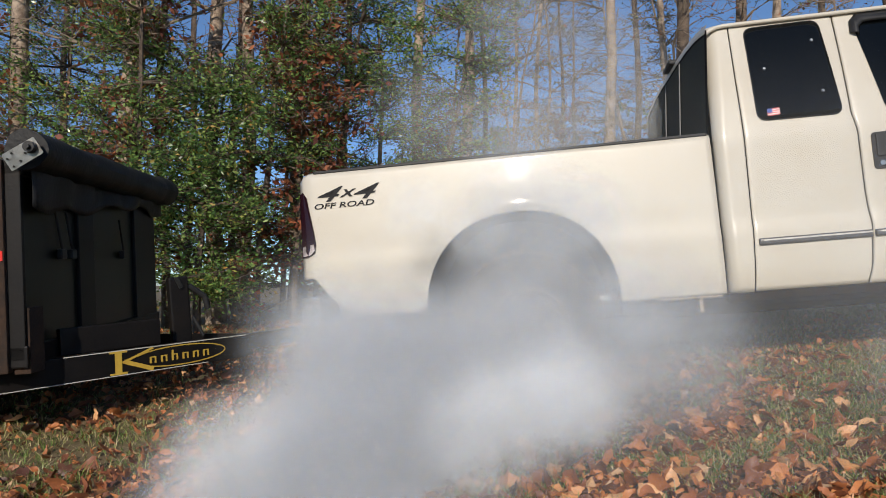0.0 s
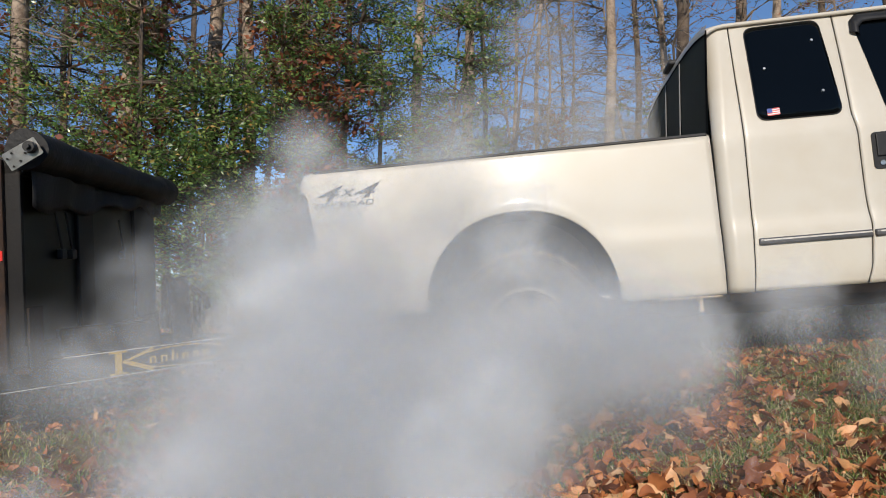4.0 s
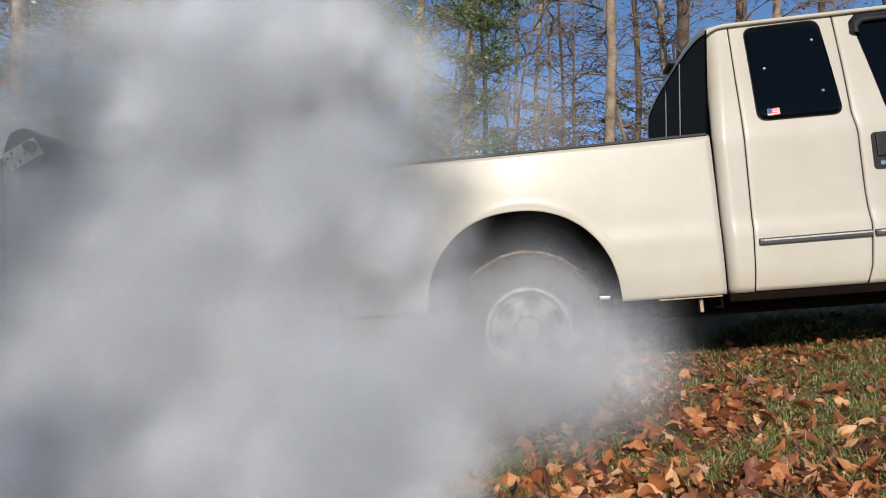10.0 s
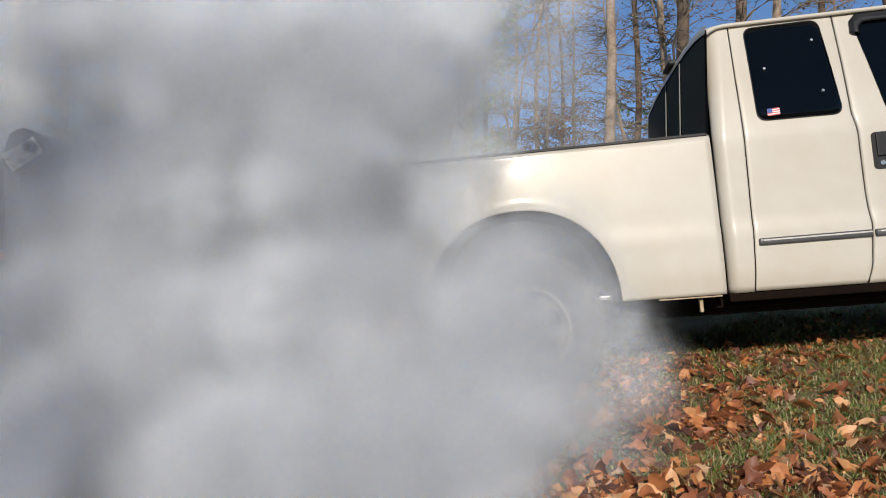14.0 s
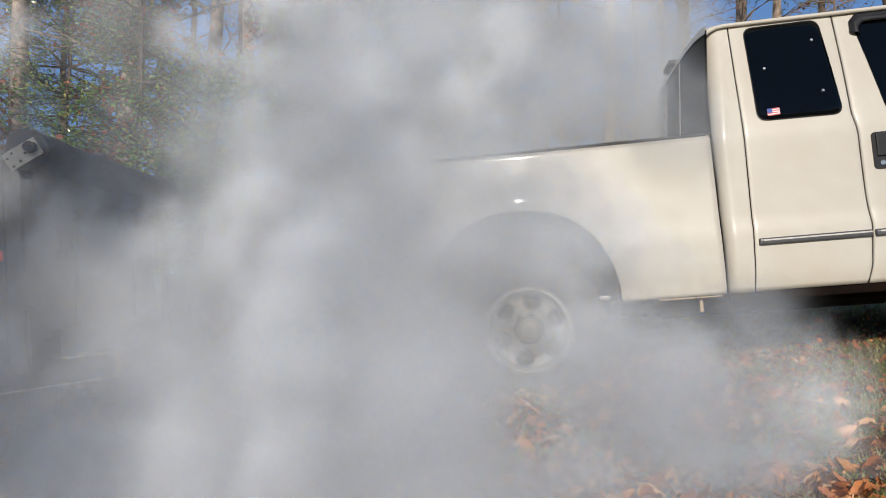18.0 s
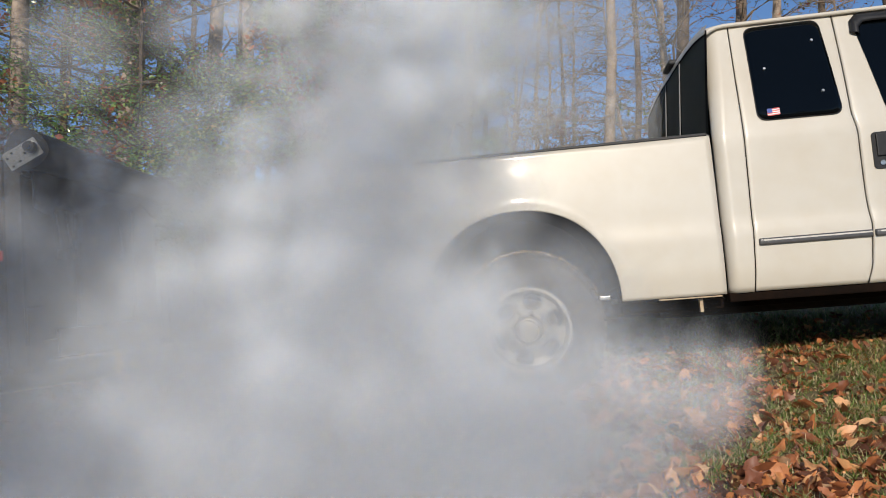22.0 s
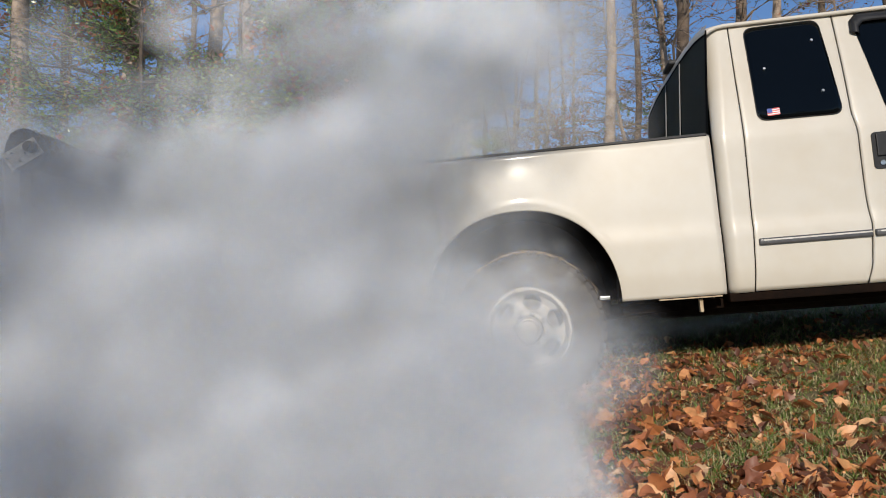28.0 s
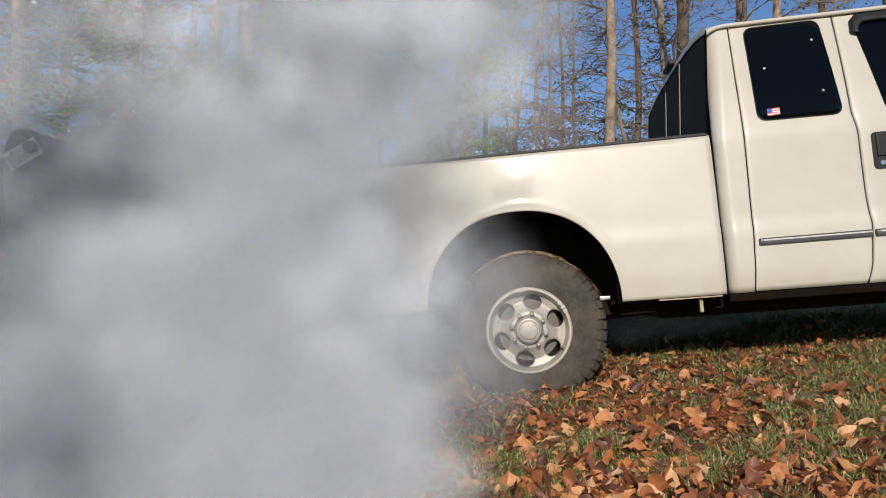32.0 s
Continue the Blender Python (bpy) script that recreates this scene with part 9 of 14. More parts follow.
puff(.45, 0, -.21, 2.50, .18, -.15, 2.52, .19, -.17, 2.57, .22, -.29, 2.91, .44, -.40, 3.18, .71, -.54, 3.28, .93, -.39, 3.28, 1.38, -.43, 3.28, 1.54, -.33, 3.28, 1.54, -.08, 3.28, 1.14, -.23, 3.28, .93, -.29, 3.28, .93, -.40, 3.28, .88, -.25, 3.28, 1.05, -.29, 3.28, 1.07, -.44, 3.28, 1.02, -.52, 3.28, .96, -.60, 3.28, .93, -.66, 3.28, .95)
puff(.37, 0, -.43, 1.95, -.21, -.49, 1.95, -.22, -.53, 1.95, -.22, -.80, 1.95, -.09, -.91, 1.95, -.03, -1.05, 1.96, .07, -1.20, 2.12, .14, -1.25, 2.19, .17, -1.25, 2.22, .18, -.88, 1.95, .01, -.81, 1.96, .07, -.80, 1.96, .07, -.72, 1.95, .05, -.83, 2.02, .09, -.98, 2.10, .13, -1.12, 2.20, .17, -1.14, 2.20, .18, -1.14, 2.21, .18, -1.15, 2.21, .18)
puff(.37, 0, -.27, 1.86, -.08, -.28, 1.86, -.01, -.29, 1.86, .04, -.43, 2.06, .17, -.50, 2.16, .22, -.59, 2.26, .27, -.81, 2.43, .38, -.83, 2.39, .47, -.80, 2.41, .49, -.55, 2.29, .29, -.50, 2.17, .22, -.49, 2.15, .21, -.48, 2.07, .17, -.49, 2.02, .15, -.50, 2.02, .15, -.53, 1.96, .13, -.55, 1.94, .12, -.55, 1.93, .11, -.55, 1.94, .11)
puff(.40, 0, -.23, 1.98, .10, -.23, 2.09, .15, -.30, 2.24, .22, -.57, 2.66, .62, -.66, 2.84, .90, -.75, 2.84, 1.17, -.66, 2.84, 1.40, -.67, 2.84, 1.50, -.61, 2.84, 1.50, -.41, 2.84, 1.06, -.39, 2.84, .93, -.40, 2.84, .95, -.43, 2.84, .91, -.36, 2.84, 1.11, -.41, 2.84, 1.11, -.57, 2.84, 1.03, -.69, 2.84, 1.00, -.73, 2.84, .96, -.75, 2.84, .98)
puff(.42, 0, -.24, 2.39, .15, -.32, 2.43, .17, -.45, 2.56, .25, -1.07, 3.01, .61, -1.30, 3.21, .88, -1.61, 3.21, 1.15, -1.91, 3.21, 1.47, -1.96, 3.21, 1.64, -1.88, 3.21, 1.71, -1.18, 3.21, 1.19, -1.21, 3.21, 1.03, -1.19, 3.21, .97, -1.10, 3.21, .95, -1.29, 3.21, .98, -1.44, 3.21, 1.11, -1.60, 3.21, 1.05, -1.66, 3.21, 1.08, -1.68, 3.21, 1.06, -1.73, 3.21, 1.08)
puff(.30, 0, .05, 2.36, .30, .07, 2.29, .25, .12, 2.27, .24, .01, 2.23, .22, -.04, 2.25, .23, -.05, 2.32, .27, -.08, 2.45, .36, .08, 2.51, .40, .36, 2.47, .37, .92, 2.22, .22, .59, 2.06, .14, .58, 2.27, .24, .30, 2.12, .16, .15, 2.42, .33, .10, 2.42, .34, .02, 2.45, .36, -.12, 2.42, .44, -.32, 2.53, .42, -.26, 2.41, .43)
puff(.35, 0, -.19, 2.17, .23, -.19, 2.22, .25, -.27, 2.34, .33, -.51, 2.73, .78, -.54, 2.73, 1.11, -.64, 2.73, 1.34, -.49, 2.73, 1.57, -.50, 2.73, 1.62, -.45, 2.73, 1.60, -.36, 2.73, 1.23, -.37, 2.73, 1.06, -.36, 2.73, 1.08, -.37, 2.73, 1.01, -.32, 2.73, 1.12, -.35, 2.73, 1.11, -.50, 2.73, .96, -.55, 2.73, .87, -.57, 2.73, .84, -.62, 2.73, .87)
puff(.32, 0, -.24, 2.30, .16, -.31, 2.37, .19, -.43, 2.50, .28, -.98, 2.95, .69, -1.18, 3.07, .99, -1.34, 3.07, 1.21, -1.59, 3.07, 1.51, -1.60, 3.07, 1.52, -1.59, 3.07, 1.47, -1.16, 3.07, 1.03, -1.06, 3.05, .79, -1.00, 3.00, .74, -.95, 2.98, .71, -1.04, 2.99, .73, -1.16, 3.07, .85, -1.43, 3.07, .81, -1.51, 3.06, .80, -1.53, 3.07, .84, -1.55, 3.07, .87)
puff(.43, 0, -.31, 2.18, -.16, -.35, 2.18, -.11, -.39, 2.18, -.07, -.64, 2.30, .06, -.75, 2.39, .11, -.92, 2.48, .16, -1.09, 2.60, .24, -1.14, 2.67, .29, -1.12, 2.68, .30, -.68, 2.42, .12, -.66, 2.32, .07, -.66, 2.31, .06, -.68, 2.31, .06, -.80, 2.39, .11, -.88, 2.43, .13, -1.13, 2.57, .22, -1.19, 2.58, .22, -1.20, 2.58, .23, -1.21, 2.58, .23)
puff(.41, 0, -.32, 1.93, -.24, -.32, 1.93, -.24, -.33, 1.93, -.24, -.35, 1.93, -.24, -.36, 1.93, -.24, -.37, 1.93, -.24, -.38, 1.93, -.23, -.39, 1.93, -.20, -.39, 1.93, -.19, -.40, 1.93, -.20, -.41, 1.93, -.19, -.42, 1.93, -.19, -.43, 1.93, -.19, -.44, 1.93, -.18, -.45, 1.93, -.18, -.49, 1.93, -.19, -.51, 1.93, -.19, -.51, 1.93, -.20, -.51, 1.93, -.20)
puff(.37, 0, -.25, 2.03, .05, -.29, 2.12, .09, -.38, 2.22, .14, -.83, 2.56, .35, -1.01, 2.62, .44, -1.23, 2.80, .60, -1.34, 2.96, .76, -1.34, 3.01, .85, -1.27, 3.01, .85, -.72, 2.61, .44, -.73, 2.54, .34, -.73, 2.52, .32, -.75, 2.48, .29, -.93, 2.58, .36, -1.07, 2.62, .44, -1.21, 2.63, .45, -1.25, 2.63, .45, -1.26, 2.63, .45, -1.27, 2.63, .46)
puff(.41, 0, -.23, 2.12, .13, -.22, 2.15, .14, -.27, 2.26, .20, -.46, 2.57, .48, -.53, 2.77, .65, -.60, 2.92, .84, -.48, 2.92, 1.21, -.46, 2.92, 1.33, -.37, 2.92, 1.32, -.17, 2.92, .88, -.19, 2.89, .76, -.21, 2.90, .77, -.24, 2.82, .69, -.15, 2.92, .91, -.21, 2.92, .95, -.29, 2.92, 1.04, -.37, 2.92, .98, -.49, 2.92, .94, -.55, 2.92, .97)
puff(.35, 0, .02, 2.66, .27, .14, 2.68, .29, .14, 2.69, .30, -.01, 2.70, .31, -.12, 2.72, .32, -.21, 2.99, .50, -.26, 3.31, .85, -.29, 3.31, .89, -.06, 3.31, .84, .09, 3.08, .58, .13, 2.92, .43, .07, 2.70, .30, .02, 2.74, .34, .04, 2.93, .44, -.01, 2.90, .41, -.18, 2.79, .37, -.40, 2.92, .43, -.48, 2.90, .41, -.46, 2.91, .42)
puff(.46, 0, .33, 3.25, 1.02, .47, 3.25, .95, .14, 3.25, .95, -.53, 3.25, 1.59, -.76, 3.25, 1.87, -.99, 3.25, 1.86, -.96, 3.25, 1.86, -1.00, 3.25, 1.85, -.96, 3.25, 1.85, -.66, 3.25, 2.07, -.53, 3.25, 1.94, -.50, 3.25, 1.91, -.56, 3.25, 1.90, -.47, 3.25, 1.78, -.56, 3.25, 1.76, -.51, 3.25, 1.76, -.69, 3.25, 1.85, -.83, 3.25, 1.89, -.84, 3.25, 1.85)
puff(.33, 0, -.13, 2.46, .29, -.21, 2.47, .30, -.36, 2.59, .38, -.73, 2.99, .84, -.88, 2.99, 1.18, -1.09, 2.99, 1.47, -1.29, 2.99, 1.71, -1.30, 2.99, 1.72, -1.29, 2.99, 1.66, -.83, 2.99, 1.18, -.78, 2.99, 1.00, -.78, 2.99, .97, -.77, 2.99, .92, -.81, 2.99, .93, -.92, 2.99, .97, -1.30, 2.99, .98, -1.36, 2.99, .99, -1.42, 2.99, .99, -1.43, 2.99, 1.01)
puff(.46, 0, -.13, 2.53, .17, -.06, 2.47, .14, -.02, 2.48, .14, -.16, 2.61, .23, -.29, 2.72, .31, -.40, 2.93, .41, -.45, 3.23, .71, -.40, 3.34, .85, -.14, 3.34, .84, -.03, 3.10, .58, -.10, 3.01, .49, -.16, 2.95, .43, -.17, 2.93, .42, -.13, 3.07, .54, -.21, 3.06, .53, -.37, 3.01, .49, -.54, 3.00, .48, -.60, 2.97, .45, -.59, 2.97, .45)
puff(.32, 0, -.18, 2.25, .24, -.22, 2.28, .26, -.33, 2.40, .33, -.67, 2.73, .71, -.82, 2.81, .96, -.95, 2.81, 1.16, -.94, 2.81, 1.36, -.97, 2.81, 1.40, -.94, 2.81, 1.41, -.65, 2.81, 1.15, -.62, 2.81, 1.12, -.59, 2.81, 1.10, -.60, 2.81, .96, -.59, 2.81, 1.08, -.71, 2.81, 1.11, -.97, 2.81, 1.09, -1.08, 2.81, 1.17, -1.11, 2.81, 1.20, -1.16, 2.81, 1.24)
puff(.35, 0, -.23, 2.12, .12, -.27, 2.19, .15, -.35, 2.30, .21, -.67, 2.60, .49, -.83, 2.76, .62, -1.08, 2.93, .79, -1.25, 2.94, .95, -1.37, 2.94, .98, -1.37, 2.94, 1.02, -1.04, 2.79, .65, -.95, 2.70, .56, -.96, 2.66, .53, -.87, 2.58, .47, -.94, 2.58, .47, -1.08, 2.66, .53, -1.26, 2.74, .60, -1.31, 2.76, .62, -1.32, 2.77, .63, -1.33, 2.77, .63)
puff(.33, 0, -.29, 2.04, -.06, -.31, 2.04, -.03, -.33, 2.04, .00, -.41, 2.11, .07, -.44, 2.16, .09, -.48, 2.20, .11, -.53, 2.24, .14, -.60, 2.28, .15, -.58, 2.30, .16, -.53, 2.25, .14, -.52, 2.21, .12, -.51, 2.20, .11, -.51, 2.15, .09, -.51, 2.11, .07, -.51, 2.10, .07, -.53, 2.05, .05, -.55, 2.04, .04, -.55, 2.04, .04, -.55, 2.04, .04)
puff(.34, 0, -.04, 2.12, -.31, -.01, 2.12, -.27, -.01, 2.12, -.25, -.09, 2.12, -.20, -.13, 2.12, -.22, -.15, 2.12, -.24, -.16, 2.12, -.23, -.15, 2.12, -.21, -.14, 2.12, -.18, -.11, 2.12, -.17, -.12, 2.12, -.18, -.12, 2.12, -.18, -.19, 2.12, -.21, -.25, 2.12, -.22, -.26, 2.12, -.23, -.37, 2.12, -.24, -.41, 2.12, -.24, -.42, 2.12, -.24, -.42, 2.12, -.24)
puff(.42, 0, .11, 2.58, .30, .20, 2.10, -.14, .22, 2.10, -.19, -.03, 2.10, -.06, -.16, 2.10, 0, -.27, 2.10, .02, -.23, 2.10, -.03, -.14, 2.10, -.03, .03, 2.17, .06, .18, 2.10, -.17, .25, 2.10, -.33, .22, 2.10, -.31, .08, 2.10, -.23, -.04, 2.10, -.20, -.05, 2.10, -.18, -.20, 2.10, -.08, -.34, 2.10, -.09, -.40, 2.10, -.11, -.40, 2.10, -.11)
puff(.39, 0, .28, 2.51, .35, .42, 2.54, .37, .46, 2.52, .35, .23, 2.51, .35, -.06, 2.52, .42, -.16, 2.78, .64, -.03, 2.94, .90, -.01, 2.94, 1.14, .03, 2.94, 1.12, .39, 2.94, .89, .18, 2.69, .56, .09, 2.80, .66, 0, 2.62, .50, .04, 2.84, .70, -.10, 2.82, .68, -.14, 2.80, .66, -.29, 2.84, .70, -.44, 2.84, .69, -.34, 2.82, .68)
puff(.36, 0, -.22, 2.69, .30, -.31, 2.77, .36, -.84, 3.13, .63, -.92, 3.31, 1.12, -.93, 3.31, 1.60, -1.23, 3.31, 1.86, -1.38, 3.31, 1.91, -1.33, 3.31, 1.92, -1.28, 3.31, 1.90, -.82, 3.31, 1.80, -.72, 3.31, 1.55, -.72, 3.31, 1.54, -.60, 3.31, 1.73, -.66, 3.31, 1.74, -.78, 3.31, 1.72, -.72, 3.31, 1.38, -.83, 3.31, 1.39, -.87, 3.31, 1.38, -.85, 3.31, 1.43)
puff(.43, 0, -.22, 2.21, -.33, -.23, 2.21, -.33, -.24, 2.21, -.32, -.29, 2.21, -.32, -.30, 2.21, -.32, -.31, 2.21, -.33, -.32, 2.21, -.30, -.32, 2.21, -.27, -.32, 2.21, -.23, -.32, 2.21, -.24, -.34, 2.21, -.23, -.35, 2.21, -.23, -.39, 2.21, -.24, -.43, 2.21, -.24, -.44, 2.21, -.24, -.52, 2.21, -.23, -.55, 2.21, -.23, -.56, 2.21, -.22, -.56, 2.21, -.22)
puff(.37, 0, -.46, 2.16, -.27, -.49, 2.16, -.26, -.52, 2.16, -.25, -.65, 2.16, -.20, -.70, 2.16, -.18, -.76, 2.16, -.15, -.87, 2.16, -.05, -.92, 2.16, .01, -.92, 2.16, .00, -.77, 2.16, -.22, -.76, 2.16, -.23, -.76, 2.16, -.23, -.79, 2.16, -.24, -.83, 2.16, -.23, -.85, 2.16, -.21, -.97, 2.16, -.18, -1.00, 2.16, -.19, -1.00, 2.16, -.19, -1.01, 2.16, -.19)
puff(.41, 0, -.16, 2.41, .27, -.16, 2.46, .30, -.35, 2.59, .39, -.64, 2.97, .86, -.70, 2.97, 1.32, -.77, 2.97, 1.56, -.53, 2.97, 1.69, -.49, 2.97, 1.71, -.40, 2.97, 1.70, -.16, 2.97, 1.43, -.16, 2.97, 1.20, -.22, 2.97, 1.24, -.26, 2.97, 1.30, -.10, 2.97, 1.36, -.12, 2.97, 1.35, -.17, 2.97, 1.49, -.33, 2.97, 1.55, -.44, 2.97, 1.59, -.50, 2.97, 1.58)
puff(.36, 0, -.22, 2.45, .17, -.25, 2.49, .20, -.33, 2.61, .28, -.59, 3.08, .67, -.62, 3.22, .92, -.70, 3.22, 1.15, -.58, 3.22, 1.38, -.51, 3.22, 1.43, -.46, 3.22, 1.42, -.36, 3.22, 1.04, -.27, 3.22, .91, -.32, 3.22, .90, -.41, 3.22, .84, -.28, 3.22, .92, -.30, 3.22, .93, -.50, 3.22, .87, -.55, 3.22, .88, -.58, 3.22, .86, -.59, 3.22, .86)
puff(.36, 0, 1.72, 2.43, .34, .82, 2.51, .40, 1.81, 2.51, .40, 1.06, 2.52, .41, .59, 2.44, .35, .34, 2.39, .31, .32, 2.69, .65, .15, 2.82, .78, .60, 2.84, .87, .97, 2.84, .81, .70, 2.54, .52, .70, 2.58, .55, .29, 2.52, .41, .16, 2.59, .56, .12, 2.51, .50, .01, 2.49, .48, -.24, 2.56, .54, -.40, 2.53, .52, -.36, 2.54, .52)
puff(.38, 0, -.35, 1.87, 0, -.44, 1.87, .08, -.51, 1.99, .13, -1.00, 2.35, .32, -1.14, 2.48, .41, -1.31, 2.58, .61, -1.43, 2.74, .75, -1.46, 2.77, .88, -1.51, 2.77, .86, -1.03, 2.52, .56, -.96, 2.40, .46, -.94, 2.37, .44, -.94, 2.38, .45, -1.11, 2.47, .52, -1.29, 2.60, .62, -1.44, 2.66, .68, -1.37, 2.62, .64, -1.37, 2.62, .65, -1.38, 2.64, .66)
puff(.34, 0, -.22, 1.90, .12, -.23, 2.01, .16, -.28, 2.13, .22, -.43, 2.32, .46, -.49, 2.47, .57, -.55, 2.63, .71, -.52, 2.70, 1.03, -.51, 2.70, 1.13, -.47, 2.70, 1.14, -.42, 2.70, .82, -.40, 2.63, .71, -.41, 2.62, .70, -.38, 2.59, .68, -.27, 2.69, .77, -.30, 2.70, .77, -.44, 2.58, .67, -.52, 2.56, .65, -.54, 2.55, .64, -.55, 2.56, .65)
puff(.42, 0, -.57, 2.14, -.17, -.58, 2.14, -.11, -.68, 2.14, -.14, -1.14, 2.45, .18, -1.53, 2.57, .25, -1.71, 2.80, .41, -1.74, 2.87, .48, -1.71, 2.85, .45, -1.72, 2.85, .46, -1.63, 2.41, .15, -1.64, 2.46, .19, -1.65, 2.49, .21, -1.66, 2.52, .22, -1.81, 2.69, .34, -1.73, 2.79, .41, -1.78, 2.89, .49, -1.80, 2.86, .46, -1.80, 2.86, .47, -1.80, 2.87, .47)
puff(.45, 0, .97, 2.79, .36, 1.28, 2.21, -.30, .93, 2.82, .39, .50, 2.74, .32, .21, 2.61, .23, .75, 2.70, .29, .62, 2.67, .27, .54, 2.72, .30, .38, 2.21, -.10, 1.32, 2.21, -.22, 1.33, 2.21, -.34, 1.10, 2.21, -.31, .71, 2.21, -.32, .42, 2.21, -.26, .37, 2.21, -.26, .23, 2.21, -.30, -.11, 2.21, -.24, -.25, 2.21, -.23, -.22, 2.21, -.17)
puff(.37, 0, -.20, 2.11, .15, -.15, 2.10, .14, -.17, 2.12, .15, -.28, 2.23, .21, -.34, 2.29, .24, -.38, 2.35, .28, -.37, 2.46, .35, -.30, 2.52, .48, -.09, 2.53, .49, .01, 2.40, .31, -.02, 2.13, .16, .01, 2.07, .13, .03, 2.06, .12, 0, 2.20, .19, -.02, 2.20, .19, -.08, 2.19, .18, -.28, 2.08, .13, -.40, 2.05, .12, -.42, 2.04, .11)
puff(.43, 0, -.31, 2.10, -.16, -.31, 2.10, -.09, -.34, 2.10, -.03, -.51, 2.29, .11, -.60, 2.39, .17, -.71, 2.48, .23, -.96, 2.63, .33, -1.04, 2.74, .41, -1.01, 2.75, .43, -.63, 2.47, .22, -.58, 2.33, .14, -.57, 2.30, .12, -.55, 2.21, .07, -.57, 2.14, .04, -.58, 2.13, .04, -.61, 2.10, -.01, -.62, 2.10, -.03, -.63, 2.10, -.03, -.63, 2.10, -.04)
puff(.32, 0, -.15, 2.30, .26, -.13, 2.30, .26, -.16, 2.35, .29, -.32, 2.60, .57, -.40, 2.83, .82, -.45, 2.83, 1.03, -.23, 2.83, 1.39, -.21, 2.83, 1.47, -.16, 2.83, 1.45, .06, 2.83, 1.23, .20, 2.83, 1.06, .15, 2.83, 1.03, .00, 2.83, 1.10, -.02, 2.83, 1.19, -.10, 2.83, 1.21, -.23, 2.83, 1.18, -.26, 2.83, 1.12, -.38, 2.83, 1.13, -.43, 2.83, 1.17)
puff(.44, 0, -.14, 2.64, .32, -.22, 2.70, .36, -.75, 3.03, .65, -.76, 3.19, 1.02, -.81, 3.19, 1.64, -1.06, 3.19, 1.79, -1.01, 3.19, 1.83, -1.05, 3.19, 1.82, -1.02, 3.19, 1.81, -.58, 3.19, 1.81, -.49, 3.19, 1.64, -.41, 3.19, 1.59, -.27, 3.19, 1.62, 0, 3.19, 1.65, -.04, 3.19, 1.64, -.01, 3.19, 1.61, -.31, 3.19, 1.66, -.37, 3.19, 1.74, -.44, 3.19, 1.72)
puff(.34, 0, -.48, 1.87, -.21, -.50, 1.87, -.21, -.51, 1.87, -.20, -.65, 1.87, -.11, -.71, 1.87, -.08, -.78, 1.87, -.02, -.87, 1.87, .08, -.96, 1.95, .11, -.95, 1.95, .11, -.68, 1.87, -.06, -.74, 1.87, -.01, -.76, 1.87, -.01, -.83, 1.87, -.05, -.99, 1.87, -.02, -1.03, 1.87, .08, -1.11, 1.92, .10, -1.11, 1.90, .09, -1.11, 1.90, .09, -1.11, 1.90, .09)
puff(.42, 0, -.18, 2.33, .19, -.09, 2.31, .18, -.05, 2.32, .19, -.20, 2.47, .28, -.31, 2.58, .36, -.41, 2.65, .47, -.47, 2.99, .78, -.45, 3.01, .91, -.33, 3.01, .89, -.15, 2.77, .57, -.19, 2.62, .44, -.23, 2.59, .37, -.18, 2.59, .37, -.16, 2.65, .46, -.21, 2.64, .45, -.41, 2.61, .39, -.56, 2.49, .30, -.59, 2.46, .28, -.59, 2.45, .27)
puff(.42, 0, -.33, 2.13, -.18, -.37, 2.13, -.14, -.42, 2.13, -.12, -.66, 2.13, -.03, -.75, 2.13, .01, -.88, 2.21, .05, -1.02, 2.34, .12, -1.06, 2.40, .15, -1.02, 2.40, .15, -.62, 2.13, .01, -.66, 2.13, -.03, -.67, 2.13, -.04, -.73, 2.13, -.05, -.87, 2.13, .00, -1.02, 2.20, .05, -1.18, 2.26, .08, -1.20, 2.25, .07, -1.20, 2.25, .07, -1.21, 2.25, .07)
puff(.44, 0, -.28, 2.21, -.04, -.29, 2.31, .05, -.35, 2.44, .12, -.68, 2.93, .42, -.82, 3.09, .57, -1.02, 3.28, .78, -1.13, 3.33, 1.04, -1.15, 3.33, 1.18, -1.13, 3.33, 1.18, -.71, 3.23, .72, -.64, 3.10, .58, -.64, 3.08, .56, -.67, 3.06, .54, -.85, 3.13, .61, -.98, 3.21, .69, -1.21, 3.25, .74, -1.30, 3.29, .78, -1.33, 3.30, .79, -1.34, 3.32, .82)
puff(.44, 0, -.24, 2.08, -.26, -.20, 2.08, -.22, -.20, 2.08, -.19, -.26, 2.08, -.14, -.30, 2.08, -.15, -.33, 2.08, -.16, -.31, 2.08, -.11, -.25, 2.08, -.01, -.18, 2.21, .09, -.12, 2.14, .06, -.15, 2.08, 0, -.13, 2.08, -.01, -.17, 2.08, -.08, -.21, 2.08, -.12, -.23, 2.08, -.13, -.38, 2.08, -.13, -.47, 2.08, -.15, -.49, 2.08, -.15, -.50, 2.08, -.15)
puff(.34, 0, -.27, 2.09, 0, -.28, 2.12, .04, -.30, 2.17, .07, -.38, 2.34, .15, -.41, 2.40, .19, -.44, 2.46, .22, -.45, 2.54, .28, -.48, 2.65, .36, -.43, 2.69, .39, -.46, 2.57, .29, -.48, 2.47, .23, -.49, 2.45, .22, -.50, 2.37, .17, -.51, 2.31, .13, -.51, 2.30, .13, -.56, 2.26, .10, -.58, 2.25, .10, -.59, 2.25, .10, -.59, 2.25, .10)
